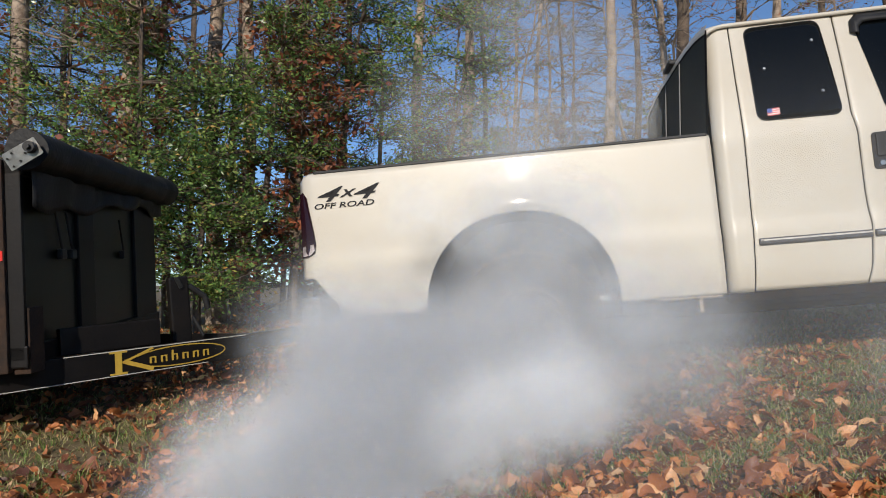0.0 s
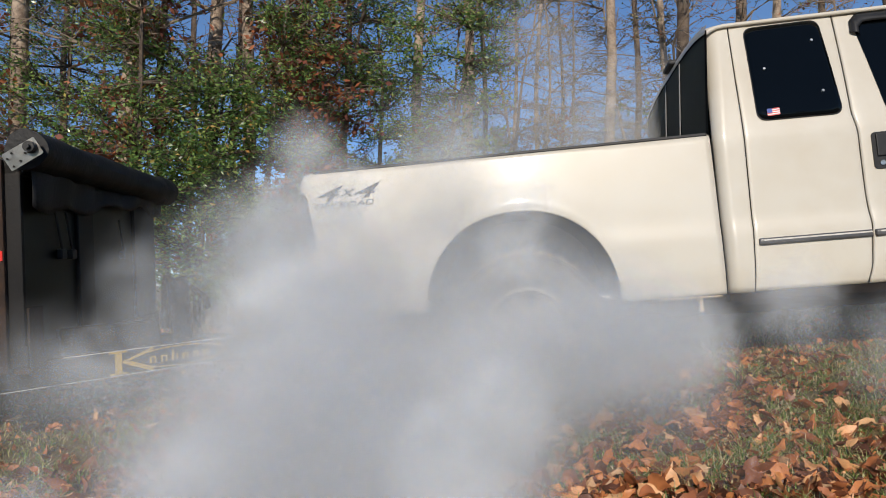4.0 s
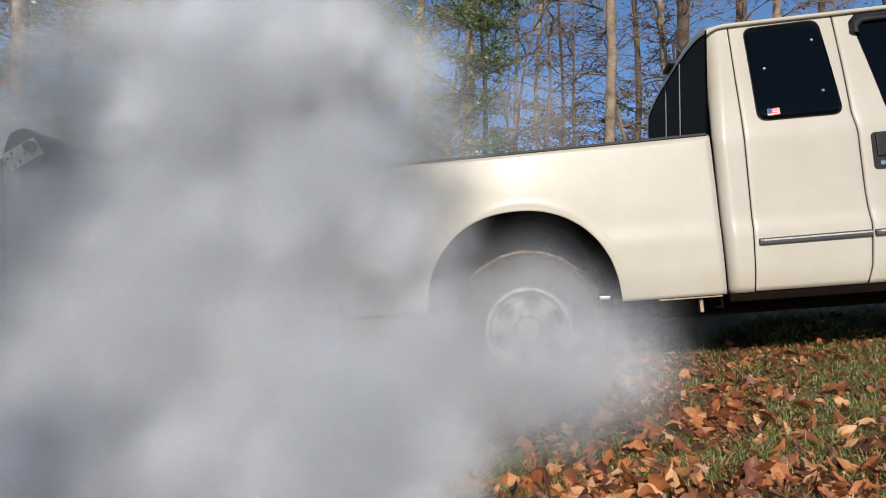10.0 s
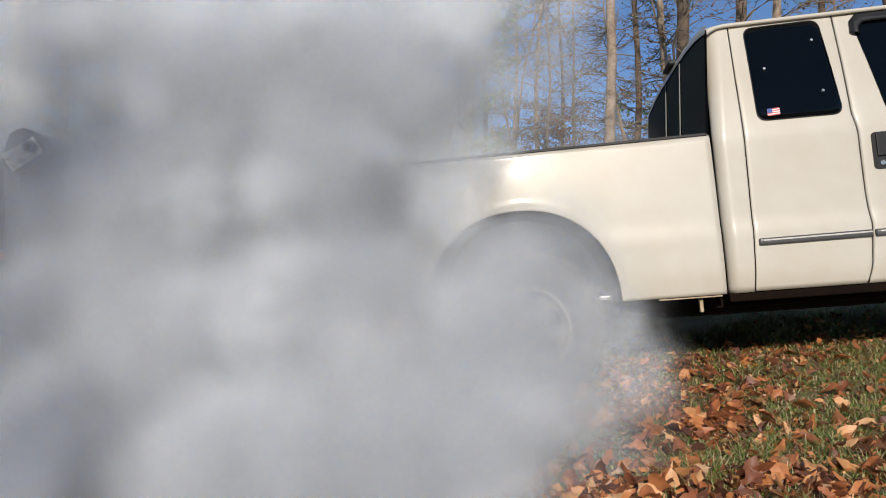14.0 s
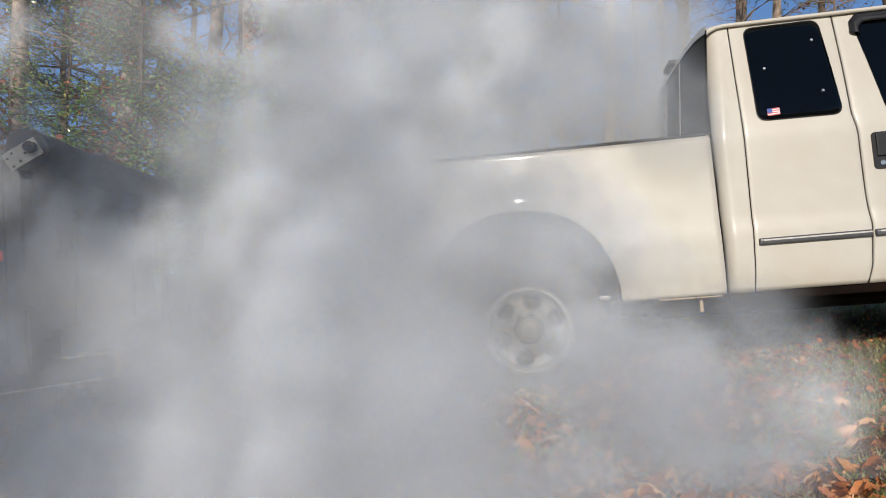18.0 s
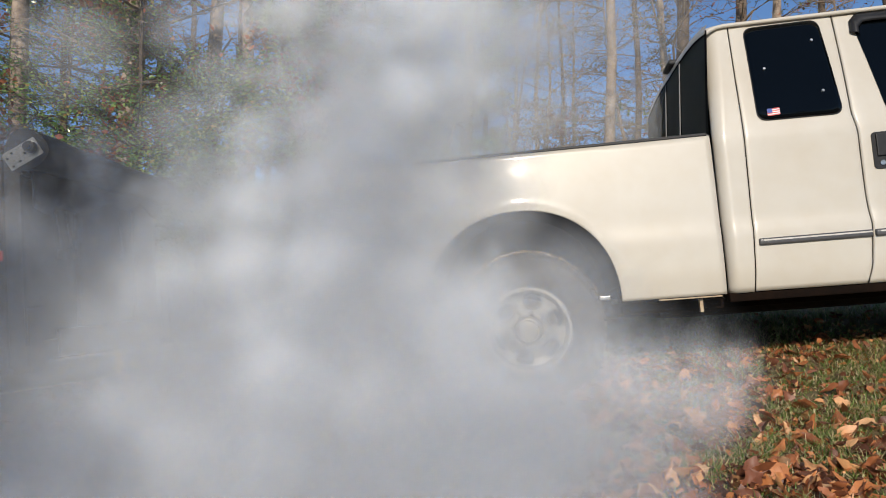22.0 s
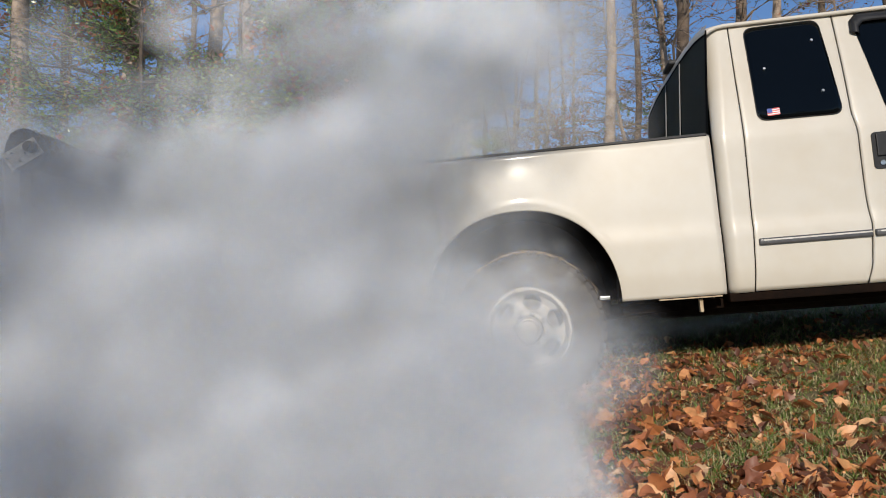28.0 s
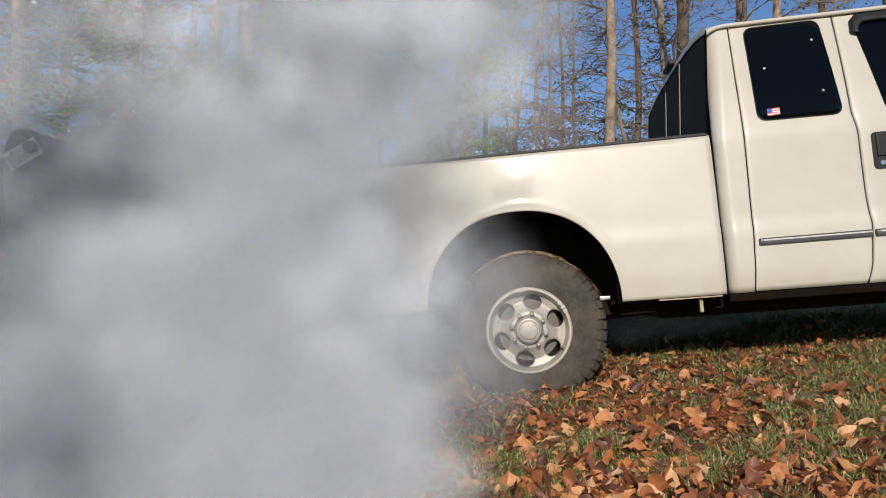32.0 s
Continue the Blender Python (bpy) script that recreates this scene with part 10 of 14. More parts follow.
puff(.40, 0, -.26, 1.97, -.04, -.25, 1.97, .06, -.30, 2.07, .10, -.50, 2.40, .27, -.59, 2.52, .36, -.68, 2.57, .46, -.92, 2.81, .68, -.97, 2.89, .76, -.93, 2.88, .74, -.57, 2.51, .42, -.55, 2.46, .32, -.55, 2.44, .30, -.58, 2.43, .29, -.73, 2.52, .36, -.80, 2.59, .41, -.95, 2.56, .45, -1.00, 2.56, .46, -1.01, 2.56, .46, -1.02, 2.57, .46)
puff(.32, 0, -.20, 2.13, .19, -.25, 2.19, .23, -.35, 2.32, .30, -.70, 2.66, .68, -.88, 2.77, .94, -1.03, 2.77, 1.17, -1.12, 2.77, 1.44, -1.05, 2.77, 1.52, -1.02, 2.77, 1.58, -.64, 2.77, 1.44, -.62, 2.77, 1.27, -.61, 2.77, 1.23, -.68, 2.77, 1.21, -.88, 2.77, 1.36, -.94, 2.77, 1.35, -1.12, 2.77, 1.15, -1.27, 2.77, 1.32, -1.31, 2.77, 1.48, -1.30, 2.77, 1.48)
puff(.44, 0, -.28, 2.14, -.14, -.25, 2.14, -.04, -.28, 2.16, .03, -.41, 2.47, .19, -.46, 2.58, .26, -.50, 2.68, .34, -.54, 2.94, .54, -.56, 3.09, .69, -.49, 3.10, .69, -.46, 2.87, .47, -.46, 2.74, .39, -.47, 2.73, .37, -.44, 2.76, .40, -.37, 2.88, .48, -.40, 2.89, .49, -.55, 2.91, .50, -.67, 2.87, .47, -.70, 2.85, .46, -.71, 2.85, .45)
puff(.30, 0, -.12, 2.15, .23, -.06, 2.10, .20, -.03, 2.08, .19, -.15, 2.04, .17, -.24, 2.04, .17, -.31, 2.03, .17, -.26, 1.91, .12, -.20, 1.84, .10, -.15, 1.90, .12, -.03, 1.83, .01, -.06, 1.83, -.04, -.05, 1.83, -.04, -.12, 1.83, -.09, -.17, 1.83, -.12, -.18, 1.83, -.12, -.29, 1.83, -.14, -.33, 1.83, -.14, -.34, 1.83, -.15, -.34, 1.83, -.15)
puff(.39, 0, -.47, 2.24, .08, -.73, 2.50, .23, -.76, 2.67, .35, -1.55, 2.96, .60, -1.92, 3.10, .73, -1.96, 3.17, .94, -1.95, 3.17, 1.35, -1.99, 3.17, 1.49, -1.92, 3.17, 1.50, -1.71, 3.17, 1.16, -1.70, 3.17, .96, -1.71, 3.17, .86, -1.39, 3.17, .90, -1.87, 3.17, .87, -1.91, 3.17, 1.00, -2.05, 3.17, .98, -2.14, 3.17, 1.03, -2.14, 3.17, 1.03, -2.07, 3.17, 1.05)
puff(.31, 0, -.31, 1.93, -.18, -.31, 1.93, -.17, -.32, 1.93, -.17, -.33, 1.93, -.17, -.34, 1.93, -.18, -.34, 1.93, -.18, -.35, 1.93, -.17, -.36, 1.93, -.15, -.36, 1.93, -.14, -.37, 1.93, -.14, -.39, 1.93, -.13, -.39, 1.93, -.13, -.41, 1.93, -.12, -.43, 1.93, -.11, -.43, 1.93, -.11, -.47, 1.93, -.09, -.49, 1.93, -.08, -.49, 1.93, -.08, -.49, 1.93, -.08)
puff(.36, 0, -.27, 1.82, .01, -.30, 1.82, .04, -.34, 1.82, .07, -.66, 2.04, .18, -.82, 2.16, .24, -.98, 2.28, .31, -1.10, 2.42, .40, -1.02, 2.28, .45, -.98, 2.27, .44, -.59, 2.13, .22, -.54, 2.00, .17, -.53, 1.98, .15, -.53, 1.92, .13, -.57, 1.91, .13, -.61, 1.93, .13, -.65, 1.94, .14, -.63, 1.91, .13, -.62, 1.90, .12, -.62, 1.90, .12)
puff(.32, 0, -.23, 2.02, .15, -.30, 2.05, .16, -.38, 2.14, .20, -.72, 2.33, .43, -.84, 2.47, .53, -1.00, 2.64, .68, -1.08, 2.75, .86, -1.03, 2.75, .92, -.98, 2.75, .90, -.59, 2.53, .58, -.53, 2.38, .46, -.52, 2.35, .44, -.60, 2.46, .40, -.71, 2.36, .45, -.78, 2.41, .49, -.93, 2.43, .50, -.99, 2.45, .52, -1.00, 2.45, .52, -1.01, 2.46, .53)
puff(.37, 0, .11, 2.57, .35, .12, 2.55, .33, .16, 2.62, .39, -.03, 2.63, .44, -.17, 3.02, .80, -.27, 3.02, 1.10, -.18, 3.02, 1.48, .03, 3.02, 1.52, .14, 3.02, 1.53, .82, 3.02, 1.19, .49, 3.02, .95, .33, 3.01, .79, .24, 3.02, .97, .27, 3.02, 1.16, .22, 3.02, 1.25, .49, 3.02, 1.57, .31, 3.02, 1.48, .28, 3.02, 1.53, -.05, 3.02, 1.40)
puff(.49, 0, -.27, 1.93, -.07, -.23, 1.93, .01, -.26, 1.93, .06, -.64, 2.35, .27, -.84, 2.55, .41, -1.13, 2.71, .64, -1.29, 2.87, .85, -1.32, 2.87, .93, -1.31, 2.87, .96, -.66, 2.54, .40, -.65, 2.41, .31, -.66, 2.40, .30, -.67, 2.40, .30, -.92, 2.55, .41, -1.14, 2.62, .56, -1.32, 2.63, .57, -1.30, 2.58, .52, -1.31, 2.58, .53, -1.32, 2.60, .54)
puff(.42, 0, -.25, 1.86, -.11, -.22, 1.86, -.03, -.23, 1.86, .03, -.34, 2.05, .17, -.39, 2.17, .22, -.45, 2.28, .29, -.45, 2.32, .43, -.47, 2.52, .58, -.36, 2.54, .60, -.33, 2.41, .37, -.39, 2.23, .26, -.40, 2.18, .23, -.43, 2.05, .17, -.46, 1.97, .13, -.47, 1.96, .13, -.52, 1.86, .09, -.55, 1.86, .06, -.56, 1.86, .06, -.56, 1.86, .06)
puff(.51, 0, -.29, 1.94, -.06, -.24, 1.94, .06, -.27, 2.05, .11, -.49, 2.44, .33, -.57, 2.52, .48, -.71, 2.76, .68, -.74, 2.88, 1.07, -.75, 2.88, 1.16, -.66, 2.88, 1.13, -.39, 2.65, .58, -.38, 2.54, .40, -.40, 2.48, .36, -.38, 2.46, .34, -.35, 2.48, .45, -.40, 2.51, .46, -.64, 2.53, .39, -.71, 2.39, .29, -.73, 2.35, .27, -.74, 2.35, .27)
puff(.51, 0, -.15, 2.58, .26, -.06, 2.58, .27, 0, 2.71, .37, -.16, 2.95, .55, -.33, 3.21, .97, -.58, 3.21, 1.16, -.31, 3.21, 1.59, -.28, 3.21, 1.64, -.04, 3.21, 1.55, .34, 3.21, 1.27, .18, 3.21, 1.20, 0, 3.21, 1.09, -.04, 3.21, .90, -.04, 3.21, 1.17, -.18, 3.21, 1.20, -.30, 3.21, 1.19, -.35, 3.21, 1.16, -.49, 3.21, 1.15, -.55, 3.21, 1.20)
puff(.57, 0, -.34, 2.11, -.19, -.28, 2.11, -.10, -.28, 2.11, -.05, -.43, 2.31, .12, -.51, 2.45, .21, -.60, 2.62, .32, -.73, 2.96, .61, -.70, 3.12, .77, -.53, 3.10, .75, -.32, 2.64, .34, -.34, 2.43, .19, -.34, 2.37, .16, -.36, 2.35, .14, -.42, 2.39, .17, -.45, 2.41, .18, -.59, 2.34, .14, -.66, 2.24, .08, -.68, 2.22, .07, -.68, 2.21, .07)
puff(.51, 0, -.43, 2.00, -.13, -.50, 2.00, -.07, -.54, 2.00, -.08, -.85, 2.07, .08, -1.08, 2.22, .16, -1.39, 2.50, .32, -1.54, 2.67, .51, -1.62, 2.79, .62, -1.69, 2.87, .69, -1.65, 2.51, .33, -1.65, 2.55, .36, -1.61, 2.52, .33, -1.39, 2.38, .24, -1.71, 2.57, .38, -1.62, 2.66, .51, -1.63, 2.70, .54, -1.63, 2.62, .47, -1.63, 2.62, .47, -1.64, 2.63, .48)
puff(.53, 0, -.05, 2.41, .30, .14, 2.22, .18, .12, 2.15, .15, -.02, 2.36, .26, -.17, 2.30, .22, -.28, 2.30, .23, -.26, 2.24, .19, -.20, 2.21, .18, .10, 2.44, .31, .16, 1.95, .02, .07, 1.95, .03, .06, 1.95, .02, .02, 1.95, .04, .01, 2.01, .08, .02, 1.97, .07, .01, 2.08, .11, -.21, 2.05, .10, -.38, 1.99, .08, -.34, 2.00, .08)
puff(.57, 0, -.27, 2.40, .09, -.24, 2.41, .09, -.33, 2.51, .16, -.74, 3.10, .56, -.94, 3.34, .92, -1.15, 3.34, 1.27, -1.08, 3.34, 1.50, -1.13, 3.34, 1.56, -1.13, 3.34, 1.54, -.68, 3.34, .83, -.63, 3.18, .65, -.64, 3.16, .63, -.65, 3.16, .63, -.78, 3.33, .81, -.97, 3.34, .93, -1.20, 3.31, .79, -1.27, 3.29, .77, -1.30, 3.29, .77, -1.32, 3.32, .81)
puff(.45, 0, -.19, 2.42, .25, -.18, 2.38, .23, -.29, 2.49, .30, -.64, 2.88, .68, -.76, 3.01, 1.01, -.90, 3.01, 1.29, -.82, 3.01, 1.48, -.88, 3.01, 1.55, -.84, 3.01, 1.54, -.53, 3.01, 1.00, -.53, 3.01, .88, -.53, 3.01, .88, -.54, 3.01, .86, -.49, 3.01, 1.10, -.62, 3.01, 1.13, -.86, 3.01, 1.04, -1.03, 3.01, 1.13, -1.09, 3.01, 1.16, -1.14, 3.01, 1.23)
puff(.50, 0, -.29, 2.08, -.13, -.29, 2.08, -.06, -.33, 2.08, -.02, -.73, 2.34, .15, -.92, 2.51, .26, -1.17, 2.71, .42, -1.35, 2.93, .61, -1.38, 3.04, .72, -1.35, 3.04, .73, -.65, 2.53, .27, -.59, 2.35, .16, -.58, 2.32, .14, -.56, 2.25, .10, -.59, 2.23, .10, -.62, 2.24, .10, -.69, 2.19, .08, -.69, 2.13, .05, -.69, 2.12, .05, -.70, 2.12, .05)
puff(.58, 0, .35, 2.82, .41, .49, 3.06, .63, .56, 2.99, .56, .43, 2.92, .50, .10, 2.68, .32, .34, 2.99, .57, .14, 2.76, .39, .08, 2.59, .26, .40, 2.73, .37, 1.11, 2.25, .06, .73, 2.15, -.10, .75, 2.21, .04, .60, 2.45, .17, .32, 2.82, .41, .19, 2.45, .17, .16, 2.52, .21, -.18, 2.69, .33, -.42, 2.67, .32, -.34, 2.73, .37)
puff(.54, 0, -.19, 2.20, .13, -.03, 2.01, .04, 0, 2.01, .04, -.19, 2.08, .08, -.28, 2.11, .09, -.34, 2.12, .09, -.31, 2.11, .09, -.25, 2.19, .13, .00, 2.44, .27, -.04, 2.01, .05, -.11, 2.01, .04, -.10, 2.01, .03, -.11, 2.01, .02, -.13, 2.01, .05, -.13, 2.01, .05, -.23, 2.09, .08, -.41, 2.01, .03, -.49, 2.01, .01, -.49, 2.01, .00)
puff(.45, 0, -.31, 2.06, -.05, -.40, 2.06, -.02, -.45, 2.06, .01, -.94, 2.43, .22, -1.21, 2.62, .35, -1.61, 2.88, .60, -1.80, 3.01, .73, -1.87, 3.09, .83, -1.85, 3.09, .84, -1.93, 2.90, .62, -1.81, 2.88, .60, -1.86, 2.85, .57, -1.96, 2.91, .63, -2.05, 2.99, .71, -1.90, 3.09, .84, -1.90, 3.09, .82, -1.99, 3.09, .87, -1.99, 3.09, .88, -1.95, 3.09, .93)
puff(.43, 0, -.29, 1.99, -.17, -.28, 1.99, -.09, -.29, 1.99, -.02, -.40, 2.20, .15, -.46, 2.33, .22, -.52, 2.45, .30, -.61, 2.60, .47, -.67, 2.78, .62, -.60, 2.80, .64, -.49, 2.56, .38, -.48, 2.40, .26, -.48, 2.36, .24, -.48, 2.25, .18, -.51, 2.19, .14, -.52, 2.19, .14, -.57, 2.11, .10, -.59, 2.05, .08, -.60, 2.04, .08, -.60, 2.04, .08)
puff(.48, 0, -.34, 2.15, -.34, -.35, 2.15, -.32, -.37, 2.15, -.32, -.44, 2.15, -.28, -.47, 2.15, -.26, -.50, 2.15, -.25, -.56, 2.15, -.19, -.59, 2.15, -.09, -.57, 2.15, -.04, -.48, 2.15, -.13, -.49, 2.15, -.14, -.49, 2.15, -.15, -.51, 2.15, -.16, -.52, 2.15, -.17, -.53, 2.15, -.17, -.59, 2.15, -.17, -.61, 2.15, -.17, -.62, 2.15, -.17, -.62, 2.15, -.17)
puff(.52, 0, -.25, 2.33, .12, -.22, 2.36, .14, -.31, 2.48, .21, -.68, 3.09, .72, -.81, 3.18, 1.21, -1.00, 3.18, 1.55, -.84, 3.18, 1.70, -.87, 3.18, 1.72, -.79, 3.18, 1.69, -.46, 3.18, 1.21, -.46, 3.18, 1.07, -.45, 3.18, 1.11, -.43, 3.18, 1.05, -.27, 3.18, 1.24, -.35, 3.18, 1.24, -.51, 3.18, 1.19, -.68, 3.18, 1.21, -.76, 3.18, 1.19, -.78, 3.18, 1.22)
puff(.43, 0, -.32, 1.99, -.18, -.32, 1.99, -.13, -.34, 1.99, -.09, -.44, 1.99, .05, -.51, 2.08, .09, -.62, 2.17, .13, -.86, 2.34, .22, -.95, 2.46, .30, -.94, 2.49, .32, -.56, 2.24, .17, -.51, 2.10, .10, -.50, 2.07, .09, -.48, 1.99, .05, -.49, 1.99, .00, -.50, 1.99, 0, -.56, 1.99, -.04, -.58, 1.99, -.05, -.59, 1.99, -.05, -.59, 1.99, -.05)
puff(.55, 0, -.32, 2.15, -.32, -.31, 2.15, -.25, -.33, 2.15, -.20, -.53, 2.15, -.02, -.65, 2.22, .04, -.85, 2.37, .13, -1.14, 2.61, .28, -1.25, 2.75, .39, -1.27, 2.82, .41, -.61, 2.36, .12, -.54, 2.19, .03, -.53, 2.16, .02, -.53, 2.15, -.05, -.56, 2.15, -.10, -.58, 2.15, -.11, -.66, 2.15, -.17, -.69, 2.15, -.20, -.69, 2.15, -.20, -.70, 2.15, -.20)
puff(.42, 0, -.54, 1.90, -.23, -.55, 1.90, -.22, -.65, 1.90, -.25, -.84, 1.90, -.16, -.94, 1.90, -.06, -1.04, 1.90, .07, -1.18, 2.08, .15, -1.21, 2.15, .18, -1.20, 2.15, .18, -.88, 1.90, -.10, -.86, 1.90, -.06, -.87, 1.90, -.05, -.93, 1.90, -.07, -1.10, 1.90, .03, -1.14, 1.99, .11, -1.20, 2.04, .13, -1.21, 2.02, .12, -1.21, 2.02, .12, -1.21, 2.02, .12)
puff(.50, 0, -.23, 2.25, .20, -.18, 2.30, .23, -.30, 2.43, .32, -.60, 2.86, .76, -.69, 2.89, 1.27, -.86, 2.89, 1.54, -.62, 2.89, 1.62, -.62, 2.89, 1.63, -.52, 2.89, 1.62, -.29, 2.89, 1.51, -.35, 2.89, 1.45, -.34, 2.89, 1.40, -.28, 2.89, 1.45, -.03, 2.89, 1.46, -.12, 2.89, 1.45, -.24, 2.89, 1.39, -.38, 2.89, 1.40, -.51, 2.89, 1.43, -.57, 2.89, 1.43)
puff(.46, 0, -.12, 2.43, .21, .01, 2.12, .05, .07, 2.08, 0, -.09, 2.30, .13, -.21, 2.26, .11, -.30, 2.22, .09, -.21, 2.08, .02, -.13, 2.10, .04, .10, 2.34, .16, .20, 2.08, -.10, .23, 2.08, -.25, .21, 2.08, -.22, .07, 2.08, -.13, 0, 2.08, -.08, -.01, 2.08, -.08, -.22, 2.08, -.04, -.39, 2.08, -.09, -.45, 2.08, -.11, -.46, 2.08, -.11)
puff(.49, 0, -.24, 1.85, .09, -.20, 1.92, .11, -.26, 1.99, .14, -.62, 2.44, .39, -.78, 2.50, .56, -1.11, 2.74, .82, -1.18, 2.74, .99, -1.19, 2.74, 1.06, -1.18, 2.74, 1.09, -.56, 2.45, .53, -.52, 2.42, .38, -.53, 2.39, .35, -.55, 2.37, .35, -.69, 2.35, .46, -.87, 2.50, .57, -1.00, 2.45, .53, -1.02, 2.42, .50, -1.03, 2.41, .50, -1.04, 2.43, .51)
puff(.50, 0, .39, 2.75, .34, .35, 2.74, .34, .39, 2.74, .34, .34, 2.69, .30, .09, 2.59, .23, .03, 2.58, .22, .06, 2.28, .05, .09, 2.19, -.21, .25, 2.19, -.08, 1.34, 2.19, -.14, 1.29, 2.19, -.25, 1.01, 2.19, -.23, .47, 2.19, -.24, .22, 2.19, -.13, .24, 2.19, -.11, .26, 2.19, -.18, .29, 2.19, -.11, -.06, 2.19, -.30, -.08, 2.19, -.30)
puff(.36, 0, -.31, 1.81, -.13, -.32, 1.81, -.12, -.34, 1.81, -.10, -.43, 1.81, -.05, -.47, 1.81, -.04, -.52, 1.81, -.01, -.61, 1.81, .07, -.68, 1.90, .13, -.67, 1.93, .14, -.46, 1.81, .07, -.44, 1.81, .05, -.44, 1.81, .04, -.44, 1.81, .02, -.45, 1.81, .00, -.45, 1.81, .00, -.49, 1.81, -.01, -.51, 1.81, -.02, -.52, 1.81, -.02, -.52, 1.81, -.02)
puff(.47, 0, -.30, 2.19, -.14, -.30, 2.19, -.05, -.35, 2.21, .01, -.71, 2.58, .22, -.89, 2.72, .32, -1.16, 2.94, .45, -1.37, 3.11, .62, -1.44, 3.18, .70, -1.44, 3.18, .69, -.82, 2.66, .27, -.88, 2.53, .19, -.88, 2.53, .18, -.83, 2.51, .18, -1.03, 2.66, .28, -1.24, 2.78, .38, -1.37, 2.79, .38, -1.39, 2.77, .36, -1.40, 2.77, .36, -1.40, 2.77, .37)
puff(.49, 0, -.29, 1.92, -.06, -.24, 1.92, .05, -.29, 2.01, .11, -.64, 2.47, .36, -.80, 2.56, .52, -1.12, 2.83, .77, -1.21, 2.85, .93, -1.24, 2.85, .98, -1.22, 2.85, 1.00, -.60, 2.53, .40, -.52, 2.29, .24, -.51, 2.24, .22, -.51, 2.15, .17, -.58, 2.18, .18, -.65, 2.22, .21, -.83, 2.27, .23, -.82, 2.20, .19, -.81, 2.18, .19, -.82, 2.18, .19)
puff(.47, 0, -.31, 2.17, -.19, -.30, 2.17, -.10, -.31, 2.17, -.02, -.44, 2.50, .18, -.50, 2.64, .28, -.55, 2.78, .39, -.62, 3.15, .69, -.64, 3.27, .84, -.58, 3.27, .82, -.52, 2.92, .46, -.52, 2.70, .32, -.53, 2.66, .29, -.55, 2.58, .24, -.60, 2.57, .23, -.63, 2.60, .24, -.74, 2.58, .23, -.74, 2.50, .18, -.74, 2.48, .17, -.74, 2.47, .16)
puff(.42, 0, -.14, 2.25, .22, .03, 2.23, .21, .05, 2.23, .20, -.09, 2.26, .22, -.20, 2.25, .22, -.31, 2.28, .23, -.31, 2.23, .20, -.21, 2.20, .19, .03, 2.36, .28, .08, 1.93, .07, .43, 1.93, .02, .17, 1.93, .04, -.01, 1.99, .09, -.07, 2.12, .15, -.09, 2.12, .15, -.16, 2.17, .17, -.34, 2.06, .12, -.42, 2.03, .11, -.42, 2.02, .10)
puff(.58, 0, .22, 2.68, .35, .18, 2.27, .09, .15, 2.26, .08, -.04, 2.46, .19, -.18, 2.47, .20, -.31, 2.56, .26, -.27, 2.73, .39, -.21, 2.83, .46, .24, 2.84, .46, .75, 2.45, .19, .61, 2.15, .03, .53, 2.31, .11, .20, 2.21, .06, .12, 2.45, .18, .12, 2.30, .10, .09, 2.33, .11, -.13, 2.34, .12, -.37, 2.31, .10, -.30, 2.34, .12)
puff(.47, 0, -.05, 2.49, .29, .00, 2.42, .25, .01, 2.42, .25, -.18, 2.57, .35, -.32, 2.75, .54, -.44, 2.93, .71, -.36, 3.02, 1.14, -.39, 3.02, 1.13, -.12, 3.02, 1.06, .10, 2.93, .71, .05, 2.77, .56, -.02, 2.80, .58, -.08, 2.62, .39, -.05, 2.74, .53, -.14, 2.70, .50, -.24, 2.63, .44, -.42, 2.67, .47, -.53, 2.64, .45, -.52, 2.65, .45)
puff(.49, 0, -.32, 1.98, -.18, -.29, 1.98, -.11, -.30, 1.98, -.04, -.49, 2.21, .16, -.59, 2.36, .24, -.76, 2.52, .35, -1.03, 2.72, .57, -1.10, 2.84, .68, -1.07, 2.85, .69, -.58, 2.45, .29, -.52, 2.24, .17, -.51, 2.20, .15, -.48, 2.07, .09, -.50, 2.02, .07, -.52, 2.02, .07, -.60, 2.00, .06, -.63, 1.98, .05, -.64, 1.98, .04, -.64, 1.98, .04)
puff(.49, 0, -.25, 2.19, .11, -.19, 2.15, .10, -.21, 2.22, .13, -.39, 2.53, .32, -.47, 2.65, .45, -.57, 2.84, .62, -.56, 3.03, 1.08, -.57, 3.03, 1.18, -.48, 3.03, 1.15, -.33, 2.87, .65, -.33, 2.69, .48, -.37, 2.65, .45, -.31, 2.67, .47, -.19, 2.89, .67, -.27, 2.91, .68, -.37, 2.88, .65, -.49, 2.90, .67, -.59, 2.88, .66, -.59, 2.90, .68)
puff(.53, 0, -.27, 2.33, .05, -.26, 2.34, .05, -.34, 2.43, .11, -.84, 2.95, .42, -1.09, 3.17, .63, -1.47, 3.35, .94, -1.64, 3.35, 1.21, -1.65, 3.35, 1.28, -1.58, 3.35, 1.31, -.86, 3.30, .77, -.87, 3.19, .65, -.86, 3.17, .63, -.79, 3.14, .60, -.97, 3.20, .67, -1.21, 3.35, .84, -1.45, 3.28, .76, -1.47, 3.25, .72, -1.50, 3.27, .74, -1.52, 3.29, .77)
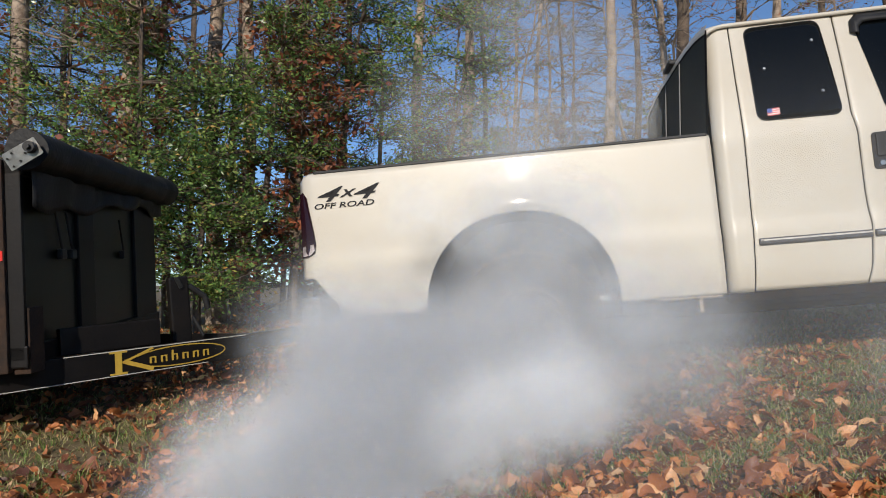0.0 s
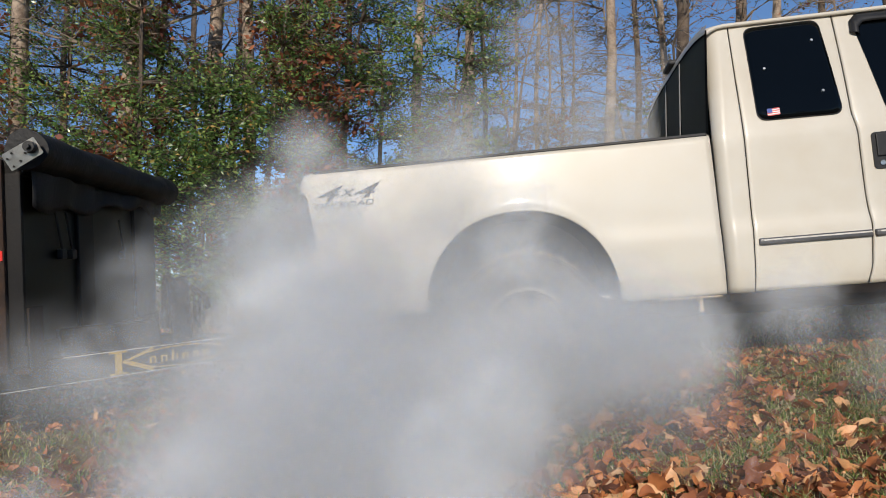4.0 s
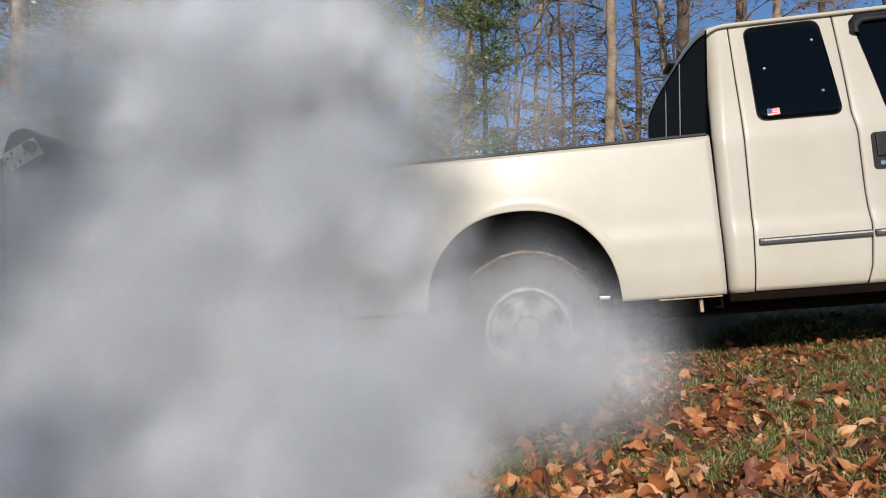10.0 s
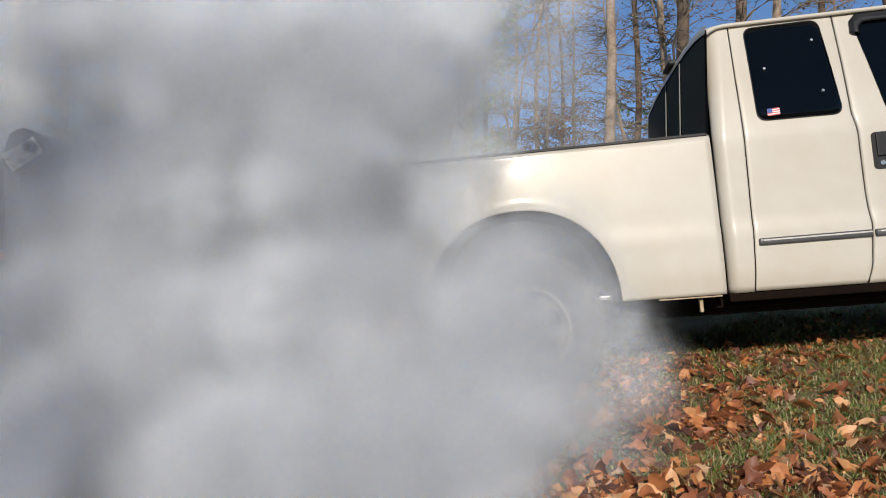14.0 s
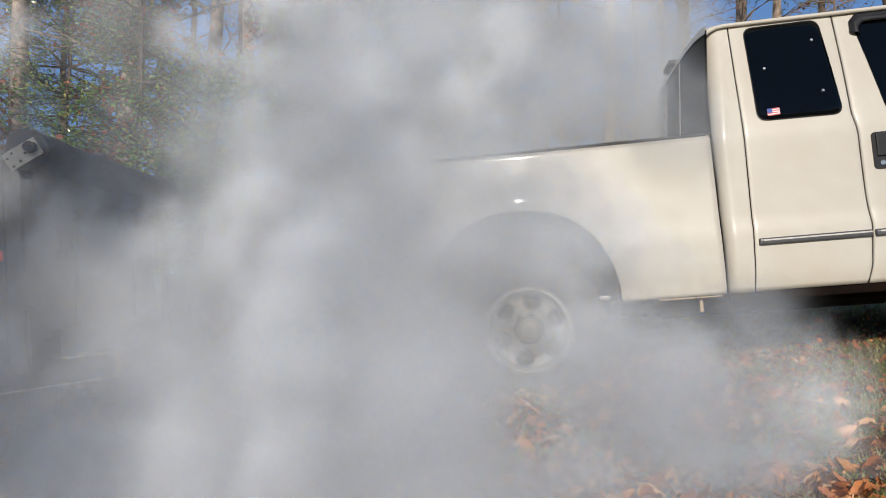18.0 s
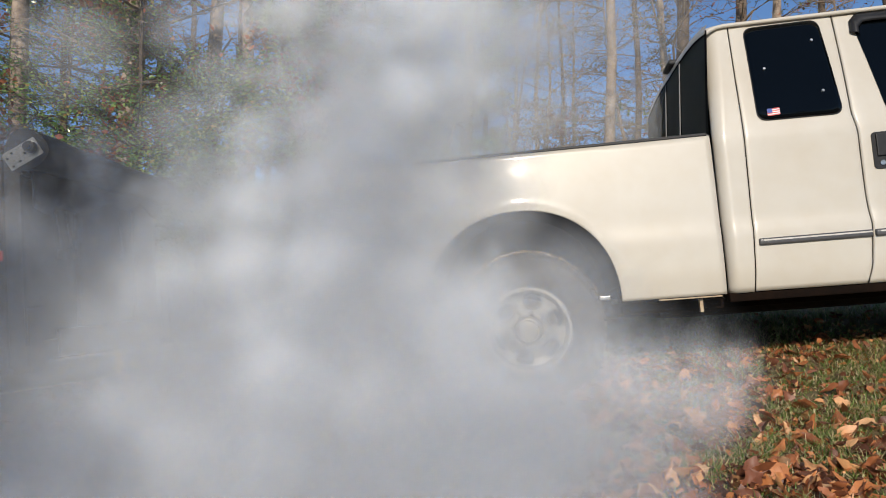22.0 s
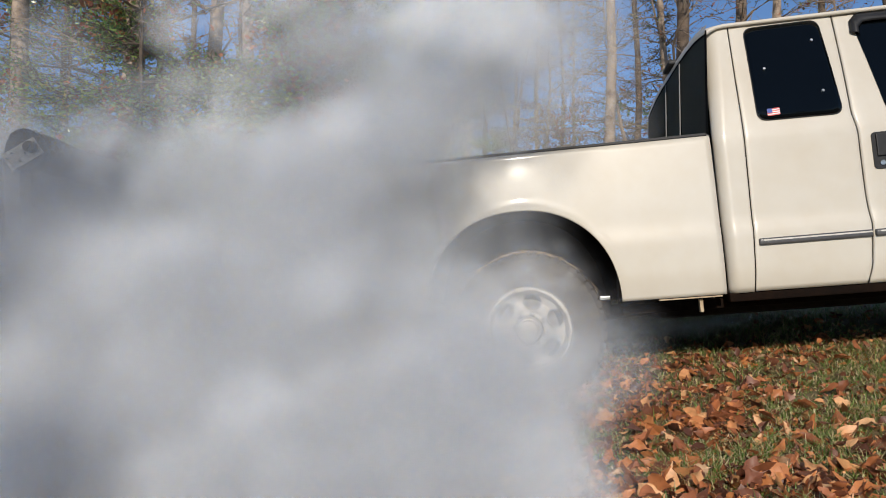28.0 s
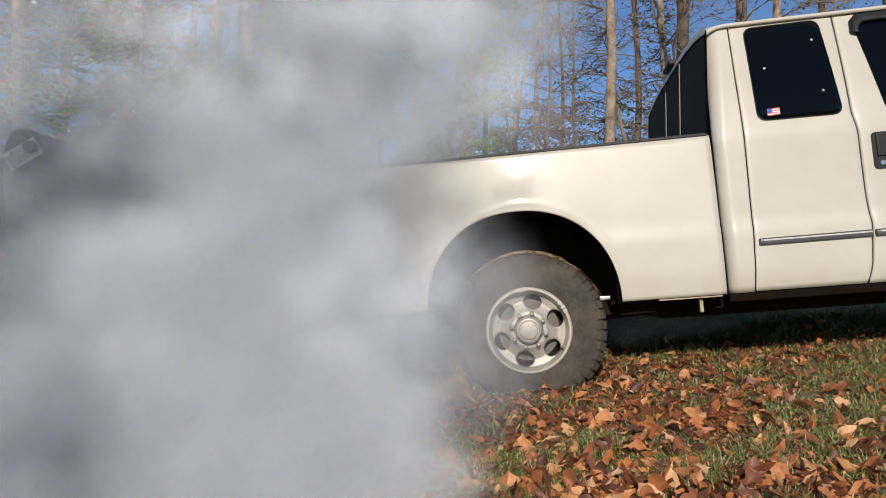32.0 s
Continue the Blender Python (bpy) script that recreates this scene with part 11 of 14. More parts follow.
puff(.58, 0, -.24, 2.55, .21, -.09, 2.50, .18, -.04, 2.60, .25, -.22, 2.77, .38, -.37, 3.11, .64, -.54, 3.28, .90, -.30, 3.28, 1.48, -.31, 3.28, 1.61, -.04, 3.28, 1.50, .48, 3.28, 1.14, .33, 3.28, .86, .35, 3.22, .76, .22, 3.10, .63, .21, 3.28, .86, .08, 3.28, .86, .14, 3.28, .95, -.04, 3.28, 1.07, -.22, 3.28, 1.16, -.14, 3.28, 1.01)
puff(.39, 0, -.21, 2.15, .16, -.23, 2.16, .17, -.32, 2.28, .23, -.68, 2.66, .60, -.88, 2.86, .85, -1.07, 2.86, 1.09, -1.15, 2.86, 1.29, -1.03, 2.86, 1.35, -.98, 2.86, 1.32, -.61, 2.86, .84, -.56, 2.79, .72, -.55, 2.78, .71, -.52, 2.77, .71, -.51, 2.86, .84, -.58, 2.86, .86, -.73, 2.81, .74, -.81, 2.78, .71, -.84, 2.77, .70, -.85, 2.80, .73)
puff(.43, 0, -.22, 2.14, .18, -.20, 2.15, .18, -.28, 2.22, .22, -.60, 2.51, .51, -.77, 2.73, .70, -.96, 2.82, .94, -.97, 2.82, 1.11, -.97, 2.82, 1.22, -.96, 2.82, 1.21, -.58, 2.76, .73, -.52, 2.62, .60, -.52, 2.60, .59, -.52, 2.61, .59, -.59, 2.74, .71, -.69, 2.80, .77, -.86, 2.73, .71, -.95, 2.74, .71, -.97, 2.73, .71, -.99, 2.77, .74)
puff(.52, 0, -.42, 2.19, -.30, -.43, 2.19, -.29, -.47, 2.19, -.29, -.76, 2.19, -.17, -.89, 2.19, -.11, -1.06, 2.22, .01, -1.27, 2.42, .12, -1.33, 2.49, .16, -1.31, 2.50, .17, -.76, 2.19, -.15, -.78, 2.19, -.15, -.80, 2.19, -.16, -.87, 2.19, -.16, -1.05, 2.19, -.07, -1.19, 2.26, .04, -1.32, 2.34, .08, -1.34, 2.32, .06, -1.35, 2.32, .06, -1.35, 2.32, .06)
puff(.45, 0, -.25, 1.85, -.20, -.22, 1.85, -.14, -.23, 1.85, -.09, -.33, 1.85, .07, -.38, 1.92, .12, -.46, 2.05, .17, -.53, 2.27, .28, -.52, 2.33, .44, -.39, 2.38, .48, -.28, 2.21, .25, -.32, 2.00, .15, -.32, 1.96, .13, -.35, 1.85, .08, -.39, 1.85, .04, -.41, 1.85, .04, -.50, 1.85, .02, -.55, 1.85, 0, -.56, 1.85, -.01, -.57, 1.85, -.01)
puff(.46, 0, -.19, 2.24, .27, -.17, 2.29, .30, -.40, 2.46, .42, -.72, 2.68, .76, -.80, 2.71, 1.19, -.99, 2.71, 1.48, -1.18, 2.71, 1.58, -1.13, 2.71, 1.58, -1.10, 2.71, 1.56, -.53, 2.71, 1.32, -.49, 2.71, 1.16, -.44, 2.71, 1.15, -.42, 2.71, 1.09, -.38, 2.71, 1.23, -.51, 2.71, 1.24, -.63, 2.71, 1.05, -.80, 2.71, 1.13, -.88, 2.71, 1.15, -.92, 2.71, 1.20)
puff(.42, 0, -.24, 2.44, .22, -.31, 2.47, .24, -.48, 2.62, .34, -1.09, 3.06, .76, -1.37, 3.11, 1.22, -1.40, 3.11, 1.40, -1.72, 3.11, 1.74, -1.61, 3.11, 1.69, -1.55, 3.11, 1.64, -1.04, 3.11, 1.23, -1.03, 3.11, .99, -.97, 3.11, .97, -.88, 3.11, .89, -1.08, 3.11, .90, -1.29, 3.11, 1.04, -1.47, 3.11, 1.00, -1.47, 3.11, 1.02, -1.51, 3.11, 1.02, -1.53, 3.11, 1.05)
puff(.39, 0, .25, 2.40, .34, .34, 2.38, .33, .43, 2.44, .37, .26, 2.33, .30, .12, 2.27, .26, .10, 2.31, .29, .15, 2.20, .22, .03, 1.88, .02, .17, 2.02, .13, .65, 1.88, -.13, .63, 1.88, -.18, .55, 1.88, -.22, .25, 1.88, -.19, .15, 1.88, -.11, .16, 1.88, -.07, .14, 1.88, -.02, -.06, 1.88, -.05, -.23, 1.88, -.06, -.22, 1.88, -.02)
puff(.38, 0, -.24, 1.80, -.13, -.20, 1.80, -.11, -.19, 1.80, -.10, -.26, 1.80, -.09, -.29, 1.80, -.09, -.31, 1.80, -.10, -.32, 1.80, -.06, -.32, 1.80, .02, -.29, 1.81, .10, -.27, 1.80, .09, -.32, 1.80, .06, -.33, 1.80, .06, -.37, 1.80, .04, -.41, 1.80, .03, -.42, 1.80, .03, -.49, 1.80, .06, -.52, 1.80, .07, -.53, 1.80, .07, -.53, 1.80, .07)
puff(.47, 0, -.24, 2.39, .19, -.27, 2.42, .21, -.41, 2.52, .27, -.89, 2.87, .58, -1.10, 3.10, .84, -1.32, 3.10, 1.08, -1.47, 3.10, 1.33, -1.42, 3.10, 1.42, -1.36, 3.10, 1.38, -.75, 3.10, .86, -.70, 3.06, .76, -.69, 3.05, .76, -.68, 3.03, .73, -.80, 3.10, .85, -.98, 3.10, .96, -1.32, 3.10, 1.00, -1.37, 3.10, 1.15, -1.42, 3.10, 1.18, -1.41, 3.10, 1.26)
puff(.46, 0, -.29, 1.84, -.27, -.32, 1.84, -.25, -.35, 1.84, -.24, -.49, 1.84, -.15, -.55, 1.84, -.11, -.62, 1.84, -.05, -.79, 1.86, .10, -.94, 2.04, .17, -.95, 2.08, .19, -.52, 1.84, -.03, -.48, 1.84, -.07, -.48, 1.84, -.08, -.47, 1.84, -.11, -.48, 1.84, -.13, -.49, 1.84, -.13, -.54, 1.84, -.13, -.56, 1.84, -.14, -.56, 1.84, -.14, -.57, 1.84, -.14)
puff(.48, 0, -.17, 2.03, .13, -.06, 1.90, -.03, -.05, 1.90, -.06, -.23, 1.90, -.01, -.32, 1.90, -.02, -.39, 1.90, -.04, -.43, 1.90, .00, -.43, 1.91, .08, -.37, 2.03, .13, -.23, 1.90, .05, -.25, 1.90, -.02, -.24, 1.90, -.03, -.28, 1.90, -.07, -.32, 1.90, -.10, -.34, 1.90, -.11, -.47, 1.90, -.12, -.53, 1.90, -.12, -.54, 1.90, -.13, -.55, 1.90, -.13)
puff(.57, 0, -.35, 2.11, -.18, -.38, 2.11, -.12, -.42, 2.11, -.13, -.78, 2.11, .02, -.99, 2.27, .10, -1.31, 2.52, .25, -1.55, 2.78, .44, -1.62, 2.88, .53, -1.66, 2.93, .58, -1.17, 2.30, .11, -1.08, 2.26, .09, -1.04, 2.21, .07, -1.06, 2.18, .06, -1.40, 2.41, .18, -1.48, 2.57, .28, -1.58, 2.68, .37, -1.59, 2.65, .34, -1.60, 2.65, .34, -1.60, 2.66, .35)
puff(.51, 0, -.26, 2.37, .08, -.23, 2.43, .11, -.31, 2.58, .21, -.61, 3.15, .64, -.71, 3.32, 1.02, -.83, 3.32, 1.38, -.54, 3.32, 1.70, -.54, 3.32, 1.77, -.44, 3.32, 1.78, -.21, 3.32, 1.42, -.23, 3.32, 1.17, -.28, 3.32, 1.22, -.31, 3.32, 1.19, -.21, 3.32, 1.30, -.28, 3.32, 1.29, -.38, 3.32, 1.24, -.46, 3.32, 1.21, -.57, 3.32, 1.17, -.62, 3.32, 1.23)
puff(.46, 0, -.35, 1.99, -.12, -.38, 1.99, -.07, -.42, 1.99, -.05, -.76, 2.15, .12, -.96, 2.32, .21, -1.21, 2.50, .33, -1.40, 2.59, .45, -1.44, 2.64, .49, -1.45, 2.67, .52, -.73, 2.22, .16, -.75, 2.13, .11, -.76, 2.13, .11, -.75, 2.17, .13, -.98, 2.38, .25, -1.21, 2.52, .34, -1.33, 2.57, .38, -1.34, 2.55, .36, -1.34, 2.55, .36, -1.35, 2.56, .37)
puff(.42, 0, -.14, 2.48, .31, -.09, 2.48, .31, -.10, 2.58, .38, -.39, 2.82, .64, -.49, 2.98, .95, -.62, 2.98, 1.26, -.26, 2.98, 1.64, -.19, 2.98, 1.74, 0, 2.98, 1.75, .60, 2.98, 1.61, .39, 2.98, 1.36, 0, 2.98, 1.23, -.12, 2.98, 1.24, .03, 2.98, 1.38, -.04, 2.98, 1.39, -.12, 2.98, 1.45, -.21, 2.98, 1.36, -.35, 2.98, 1.38, -.38, 2.98, 1.39)
puff(.47, 0, .69, 2.35, .49, .69, 2.37, .50, .68, 2.27, .44, .59, 2.43, .41, .36, 2.27, .44, .34, 2.41, .40, .38, 2.37, .50, .40, 2.57, .67, .50, 2.45, .57, .94, 2.23, .28, .58, 1.84, .10, .60, 2.01, .16, .31, 1.90, .12, .13, 1.95, .14, .15, 1.90, .12, .19, 2.19, .26, -.04, 2.36, .36, -.31, 2.34, .35, -.19, 2.44, .42)
puff(.53, 0, -.34, 2.01, -.26, -.32, 2.01, -.21, -.33, 2.01, -.16, -.51, 2.01, .04, -.65, 2.15, .11, -.87, 2.33, .20, -1.16, 2.59, .38, -1.25, 2.67, .49, -1.27, 2.71, .52, -.58, 2.26, .16, -.51, 2.06, .07, -.50, 2.02, .05, -.49, 2.01, -.01, -.52, 2.01, -.04, -.54, 2.01, -.04, -.64, 2.01, -.05, -.67, 2.01, -.06, -.68, 2.01, -.07, -.68, 2.01, -.07)
puff(.50, 0, -.26, 1.88, .02, -.22, 1.90, .09, -.28, 2.00, .12, -.63, 2.47, .39, -.79, 2.55, .57, -1.12, 2.79, .83, -1.19, 2.79, .99, -1.20, 2.79, 1.05, -1.19, 2.79, 1.08, -.57, 2.49, .52, -.54, 2.45, .37, -.54, 2.42, .35, -.56, 2.41, .35, -.72, 2.42, .47, -.91, 2.58, .59, -1.05, 2.54, .56, -1.07, 2.51, .54, -1.08, 2.51, .54, -1.09, 2.53, .55)
puff(.51, 0, -.31, 2.03, -.26, -.31, 2.03, -.18, -.34, 2.03, -.14, -.61, 2.03, .00, -.77, 2.10, .08, -1.03, 2.31, .18, -1.29, 2.54, .32, -1.36, 2.64, .40, -1.33, 2.61, .42, -.59, 2.13, .09, -.56, 2.03, .02, -.56, 2.03, .00, -.59, 2.03, -.04, -.70, 2.03, -.03, -.78, 2.03, .01, -.92, 2.03, 0, -.94, 2.03, -.05, -.94, 2.03, -.06, -.95, 2.03, -.06)
puff(.48, 0, -.30, 1.84, -.15, -.26, 1.84, -.06, -.27, 1.84, .00, -.51, 2.12, .21, -.65, 2.30, .31, -.82, 2.34, .46, -1.08, 2.61, .67, -1.17, 2.72, .78, -1.15, 2.72, .79, -.56, 2.30, .31, -.49, 2.06, .18, -.48, 2.01, .15, -.44, 1.88, .10, -.47, 1.84, .08, -.50, 1.84, .09, -.60, 1.84, .06, -.63, 1.84, .03, -.64, 1.84, .03, -.64, 1.84, .03)
puff(.46, 0, -.28, 1.92, .03, -.37, 1.94, .08, -.44, 2.03, .12, -1.04, 2.46, .36, -1.19, 2.50, .48, -1.59, 2.83, .77, -1.66, 2.85, 1.06, -1.58, 2.85, 1.11, -1.54, 2.85, 1.13, -.98, 2.67, .62, -.96, 2.63, .58, -.94, 2.57, .54, -.99, 2.50, .48, -1.18, 2.57, .54, -1.44, 2.78, .72, -1.59, 2.79, .73, -1.56, 2.76, .71, -1.57, 2.79, .73, -1.63, 2.85, .79)
puff(.57, 0, -.33, 2.16, -.16, -.28, 2.16, -.06, -.30, 2.16, .01, -.58, 2.56, .23, -.72, 2.74, .36, -.98, 2.99, .54, -1.24, 3.26, .85, -1.27, 3.26, .95, -1.26, 3.26, .96, -.61, 2.72, .35, -.55, 2.47, .17, -.53, 2.41, .13, -.51, 2.26, .06, -.54, 2.20, .03, -.57, 2.21, .03, -.68, 2.17, .01, -.71, 2.16, -.02, -.72, 2.16, -.03, -.73, 2.16, -.03)
puff(.43, 0, -.27, 1.94, -.25, -.27, 1.94, -.24, -.27, 1.94, -.23, -.31, 1.94, -.21, -.33, 1.94, -.20, -.34, 1.94, -.20, -.34, 1.94, -.15, -.32, 1.94, -.06, -.30, 1.94, .03, -.26, 1.94, .01, -.30, 1.94, -.01, -.31, 1.94, -.01, -.37, 1.94, -.04, -.41, 1.94, -.05, -.43, 1.94, -.05, -.51, 1.94, -.03, -.55, 1.94, -.03, -.56, 1.94, -.03, -.56, 1.94, -.02)
puff(.55, 0, -.61, 2.14, -.14, -.61, 2.14, .01, -.75, 2.28, .08, -1.22, 2.64, .31, -1.75, 2.93, .53, -1.91, 3.17, .77, -1.92, 3.21, .97, -1.86, 3.21, 1.05, -1.86, 3.21, 1.04, -1.74, 3.04, .64, -1.69, 3.03, .62, -1.66, 2.94, .54, -1.76, 2.99, .59, -2.09, 3.08, .67, -1.96, 3.21, .84, -1.97, 3.19, .79, -2.09, 3.19, .79, -2.09, 3.20, .80, -2.07, 3.21, .85)
puff(.53, 0, -.29, 2.08, -.28, -.26, 2.08, -.19, -.27, 2.08, -.12, -.41, 2.21, .09, -.51, 2.35, .17, -.63, 2.51, .27, -.88, 2.80, .50, -.92, 2.96, .65, -.83, 2.98, .67, -.46, 2.57, .30, -.42, 2.34, .16, -.42, 2.28, .13, -.43, 2.14, .06, -.47, 2.08, .01, -.49, 2.08, 0, -.59, 2.08, -.08, -.63, 2.08, -.12, -.64, 2.08, -.13, -.64, 2.08, -.13)
puff(.44, 0, -.19, 2.06, .17, -.11, 2.04, .17, -.14, 2.12, .20, -.30, 2.46, .41, -.35, 2.58, .65, -.49, 2.73, .86, -.34, 2.73, 1.29, -.39, 2.73, 1.40, -.29, 2.73, 1.40, -.05, 2.73, .97, -.13, 2.73, .85, -.17, 2.73, .87, -.28, 2.73, .84, -.20, 2.73, 1.05, -.27, 2.73, 1.06, -.44, 2.73, .98, -.53, 2.73, .92, -.60, 2.73, .87, -.64, 2.73, .91)
puff(.52, 0, -.29, 1.99, -.22, -.23, 1.99, -.16, -.24, 1.99, -.12, -.35, 1.99, -.02, -.40, 1.99, .02, -.47, 2.02, .06, -.53, 2.20, .14, -.52, 2.37, .24, -.37, 2.46, .30, -.23, 2.14, .11, -.24, 1.99, .03, -.24, 1.99, .01, -.32, 1.99, -.06, -.39, 1.99, -.10, -.41, 1.99, -.11, -.53, 1.99, -.14, -.58, 1.99, -.15, -.60, 1.99, -.16, -.60, 1.99, -.16)
puff(.50, 0, -.25, 2.14, .10, -.26, 2.16, .11, -.33, 2.25, .15, -.77, 2.65, .46, -.97, 2.89, .67, -1.27, 3.01, .96, -1.34, 3.01, 1.19, -1.27, 3.01, 1.31, -1.27, 3.01, 1.31, -.69, 2.97, .76, -.62, 2.84, .63, -.62, 2.83, .62, -.62, 2.83, .62, -.80, 2.96, .75, -1.02, 3.01, .90, -1.26, 3.01, .87, -1.29, 3.01, .90, -1.33, 3.01, .92, -1.34, 3.01, .98)
puff(.44, 0, -.25, 2.00, -.11, -.19, 2.00, -.01, -.21, 2.03, .06, -.37, 2.39, .25, -.44, 2.51, .33, -.48, 2.57, .42, -.51, 2.86, .68, -.50, 2.97, .78, -.40, 2.94, .76, -.30, 2.63, .47, -.35, 2.55, .36, -.37, 2.51, .32, -.35, 2.50, .32, -.31, 2.58, .37, -.34, 2.58, .37, -.51, 2.42, .27, -.59, 2.28, .18, -.61, 2.25, .16, -.61, 2.24, .16)
puff(.38, 0, -.38, 2.35, .31, -.60, 2.37, .32, -.97, 2.43, .48, -1.32, 2.79, .83, -1.35, 2.79, .79, -1.54, 2.79, 1.10, -1.70, 2.79, 1.55, -1.67, 2.79, 1.65, -1.64, 2.79, 1.64, -1.31, 2.79, 1.30, -1.36, 2.79, 1.16, -1.20, 2.79, 1.01, -1.15, 2.79, .87, -1.28, 2.72, .72, -1.46, 2.79, .90, -1.58, 2.79, .95, -1.64, 2.79, 1.10, -1.60, 2.79, 1.10, -1.64, 2.79, 1.15)
puff(.43, 0, .18, 2.45, .35, .23, 2.39, .30, .13, 2.29, .24, .03, 2.37, .29, -.11, 2.26, .22, -.19, 2.22, .20, -.13, 1.93, .05, -.10, 1.93, .06, .14, 2.19, .19, .41, 1.93, -.07, .42, 1.93, -.16, .30, 1.93, -.16, .10, 1.93, -.07, .06, 1.93, .01, .09, 1.93, .03, .06, 1.93, .06, -.19, 1.93, -.02, -.31, 1.93, -.06, -.28, 1.93, -.05)
puff(.46, 0, -.42, 2.11, -.38, -.43, 2.11, -.37, -.43, 2.11, -.37, -.45, 2.11, -.34, -.46, 2.11, -.33, -.47, 2.11, -.33, -.49, 2.11, -.30, -.50, 2.11, -.25, -.50, 2.11, -.23, -.48, 2.11, -.25, -.49, 2.11, -.23, -.50, 2.11, -.23, -.51, 2.11, -.22, -.52, 2.11, -.22, -.53, 2.11, -.21, -.57, 2.11, -.21, -.59, 2.11, -.20, -.59, 2.11, -.20, -.59, 2.11, -.20)
puff(.54, 0, -.23, 2.68, .45, -.14, 2.72, .48, -.53, 2.97, .72, -.58, 3.06, .97, -.71, 3.06, 1.62, -.90, 3.06, 1.71, -.62, 3.06, 1.71, -.61, 3.06, 1.71, -.50, 3.06, 1.73, -.33, 3.06, 2.03, -.21, 3.06, 2.03, -.26, 3.06, 2.10, -.13, 3.06, 2.11, .07, 3.06, 1.76, -.03, 3.06, 1.78, .08, 3.06, 1.75, -.07, 3.06, 1.93, -.13, 3.06, 2.02, -.19, 3.06, 2.01)
puff(.47, 0, -.12, 1.97, -.27, -.05, 1.97, -.20, -.05, 1.97, -.16, -.18, 1.97, -.08, -.26, 1.97, -.12, -.33, 1.97, -.15, -.33, 1.97, -.14, -.31, 1.97, -.08, -.26, 1.97, .00, -.19, 1.97, -.08, -.20, 1.97, -.13, -.18, 1.97, -.13, -.19, 1.97, -.16, -.23, 1.97, -.19, -.24, 1.97, -.20, -.37, 1.97, -.22, -.43, 1.97, -.23, -.44, 1.97, -.24, -.45, 1.97, -.24)
puff(.50, 0, -.55, 1.99, -.24, -.56, 1.99, -.16, -.65, 1.99, -.16, -.99, 1.99, 0, -1.17, 2.05, .08, -1.34, 2.27, .18, -1.45, 2.49, .32, -1.49, 2.56, .37, -1.52, 2.58, .39, -1.37, 2.04, .07, -1.30, 1.99, .06, -1.31, 1.99, .04, -1.36, 1.99, -.01, -1.41, 2.12, .11, -1.38, 2.26, .17, -1.38, 2.30, .20, -1.39, 2.27, .18, -1.40, 2.26, .18, -1.40, 2.27, .18)
puff(.53, 0, -.22, 2.37, .24, -.19, 2.36, .23, -.39, 2.59, .39, -.65, 2.95, .78, -.75, 2.97, 1.33, -.97, 2.97, 1.59, -.85, 2.97, 1.65, -.90, 2.97, 1.64, -.84, 2.97, 1.61, -.45, 2.97, 1.23, -.49, 2.97, 1.08, -.46, 2.97, 1.09, -.45, 2.97, 1.00, -.33, 2.97, 1.22, -.43, 2.97, 1.23, -.52, 2.97, 1.08, -.64, 2.97, 1.06, -.72, 2.97, 1.02, -.75, 2.97, 1.06)
puff(.52, 0, -.28, 2.01, -.07, -.27, 2.01, .03, -.31, 2.07, .08, -.78, 2.48, .30, -1.02, 2.61, .44, -1.44, 2.93, .74, -1.65, 3.00, .95, -1.67, 3.00, 1.02, -1.69, 3.00, 1.01, -1.41, 2.77, .58, -1.11, 2.59, .38, -1.01, 2.54, .34, -.89, 2.43, .27, -1.13, 2.57, .36, -1.38, 2.71, .53, -1.60, 2.79, .60, -1.59, 2.73, .54, -1.60, 2.73, .55, -1.62, 2.75, .57)
puff(.53, 0, -.25, 2.23, .13, -.22, 2.19, .11, -.30, 2.28, .16, -.73, 2.73, .50, -.96, 3.03, .79, -1.22, 3.04, 1.11, -1.32, 3.04, 1.37, -1.22, 3.04, 1.44, -1.23, 3.04, 1.40, -.67, 2.95, .71, -.67, 2.75, .52, -.67, 2.71, .49, -.67, 2.65, .44, -.92, 2.76, .53, -1.20, 2.95, .71, -1.39, 2.90, .67, -1.37, 2.86, .63, -1.39, 2.87, .64, -1.41, 2.90, .66)
puff(.53, 0, .02, 2.18, -.41, .21, 2.18, -.33, .23, 2.18, -.33, .04, 2.18, -.32, -.07, 2.18, -.33, -.15, 2.18, -.34, -.07, 2.18, -.27, -.06, 2.18, -.29, .11, 2.18, -.26, .58, 2.18, -.31, .65, 2.18, -.22, .54, 2.18, -.19, .27, 2.18, -.13, .14, 2.18, -.03, .18, 2.18, -.01, .15, 2.39, .11, -.11, 2.50, .18, -.37, 2.49, .17, -.36, 2.52, .19)
puff(.45, 0, -.30, 1.81, -.18, -.29, 1.81, -.17, -.30, 1.81, -.17, -.37, 1.81, -.15, -.41, 1.81, -.14, -.45, 1.81, -.13, -.52, 1.81, -.06, -.56, 1.81, .05, -.54, 1.81, .10, -.39, 1.81, -.03, -.38, 1.81, -.05, -.38, 1.81, -.06, -.40, 1.81, -.09, -.42, 1.81, -.11, -.43, 1.81, -.12, -.49, 1.81, -.14, -.52, 1.81, -.15, -.52, 1.81, -.15, -.53, 1.81, -.15)
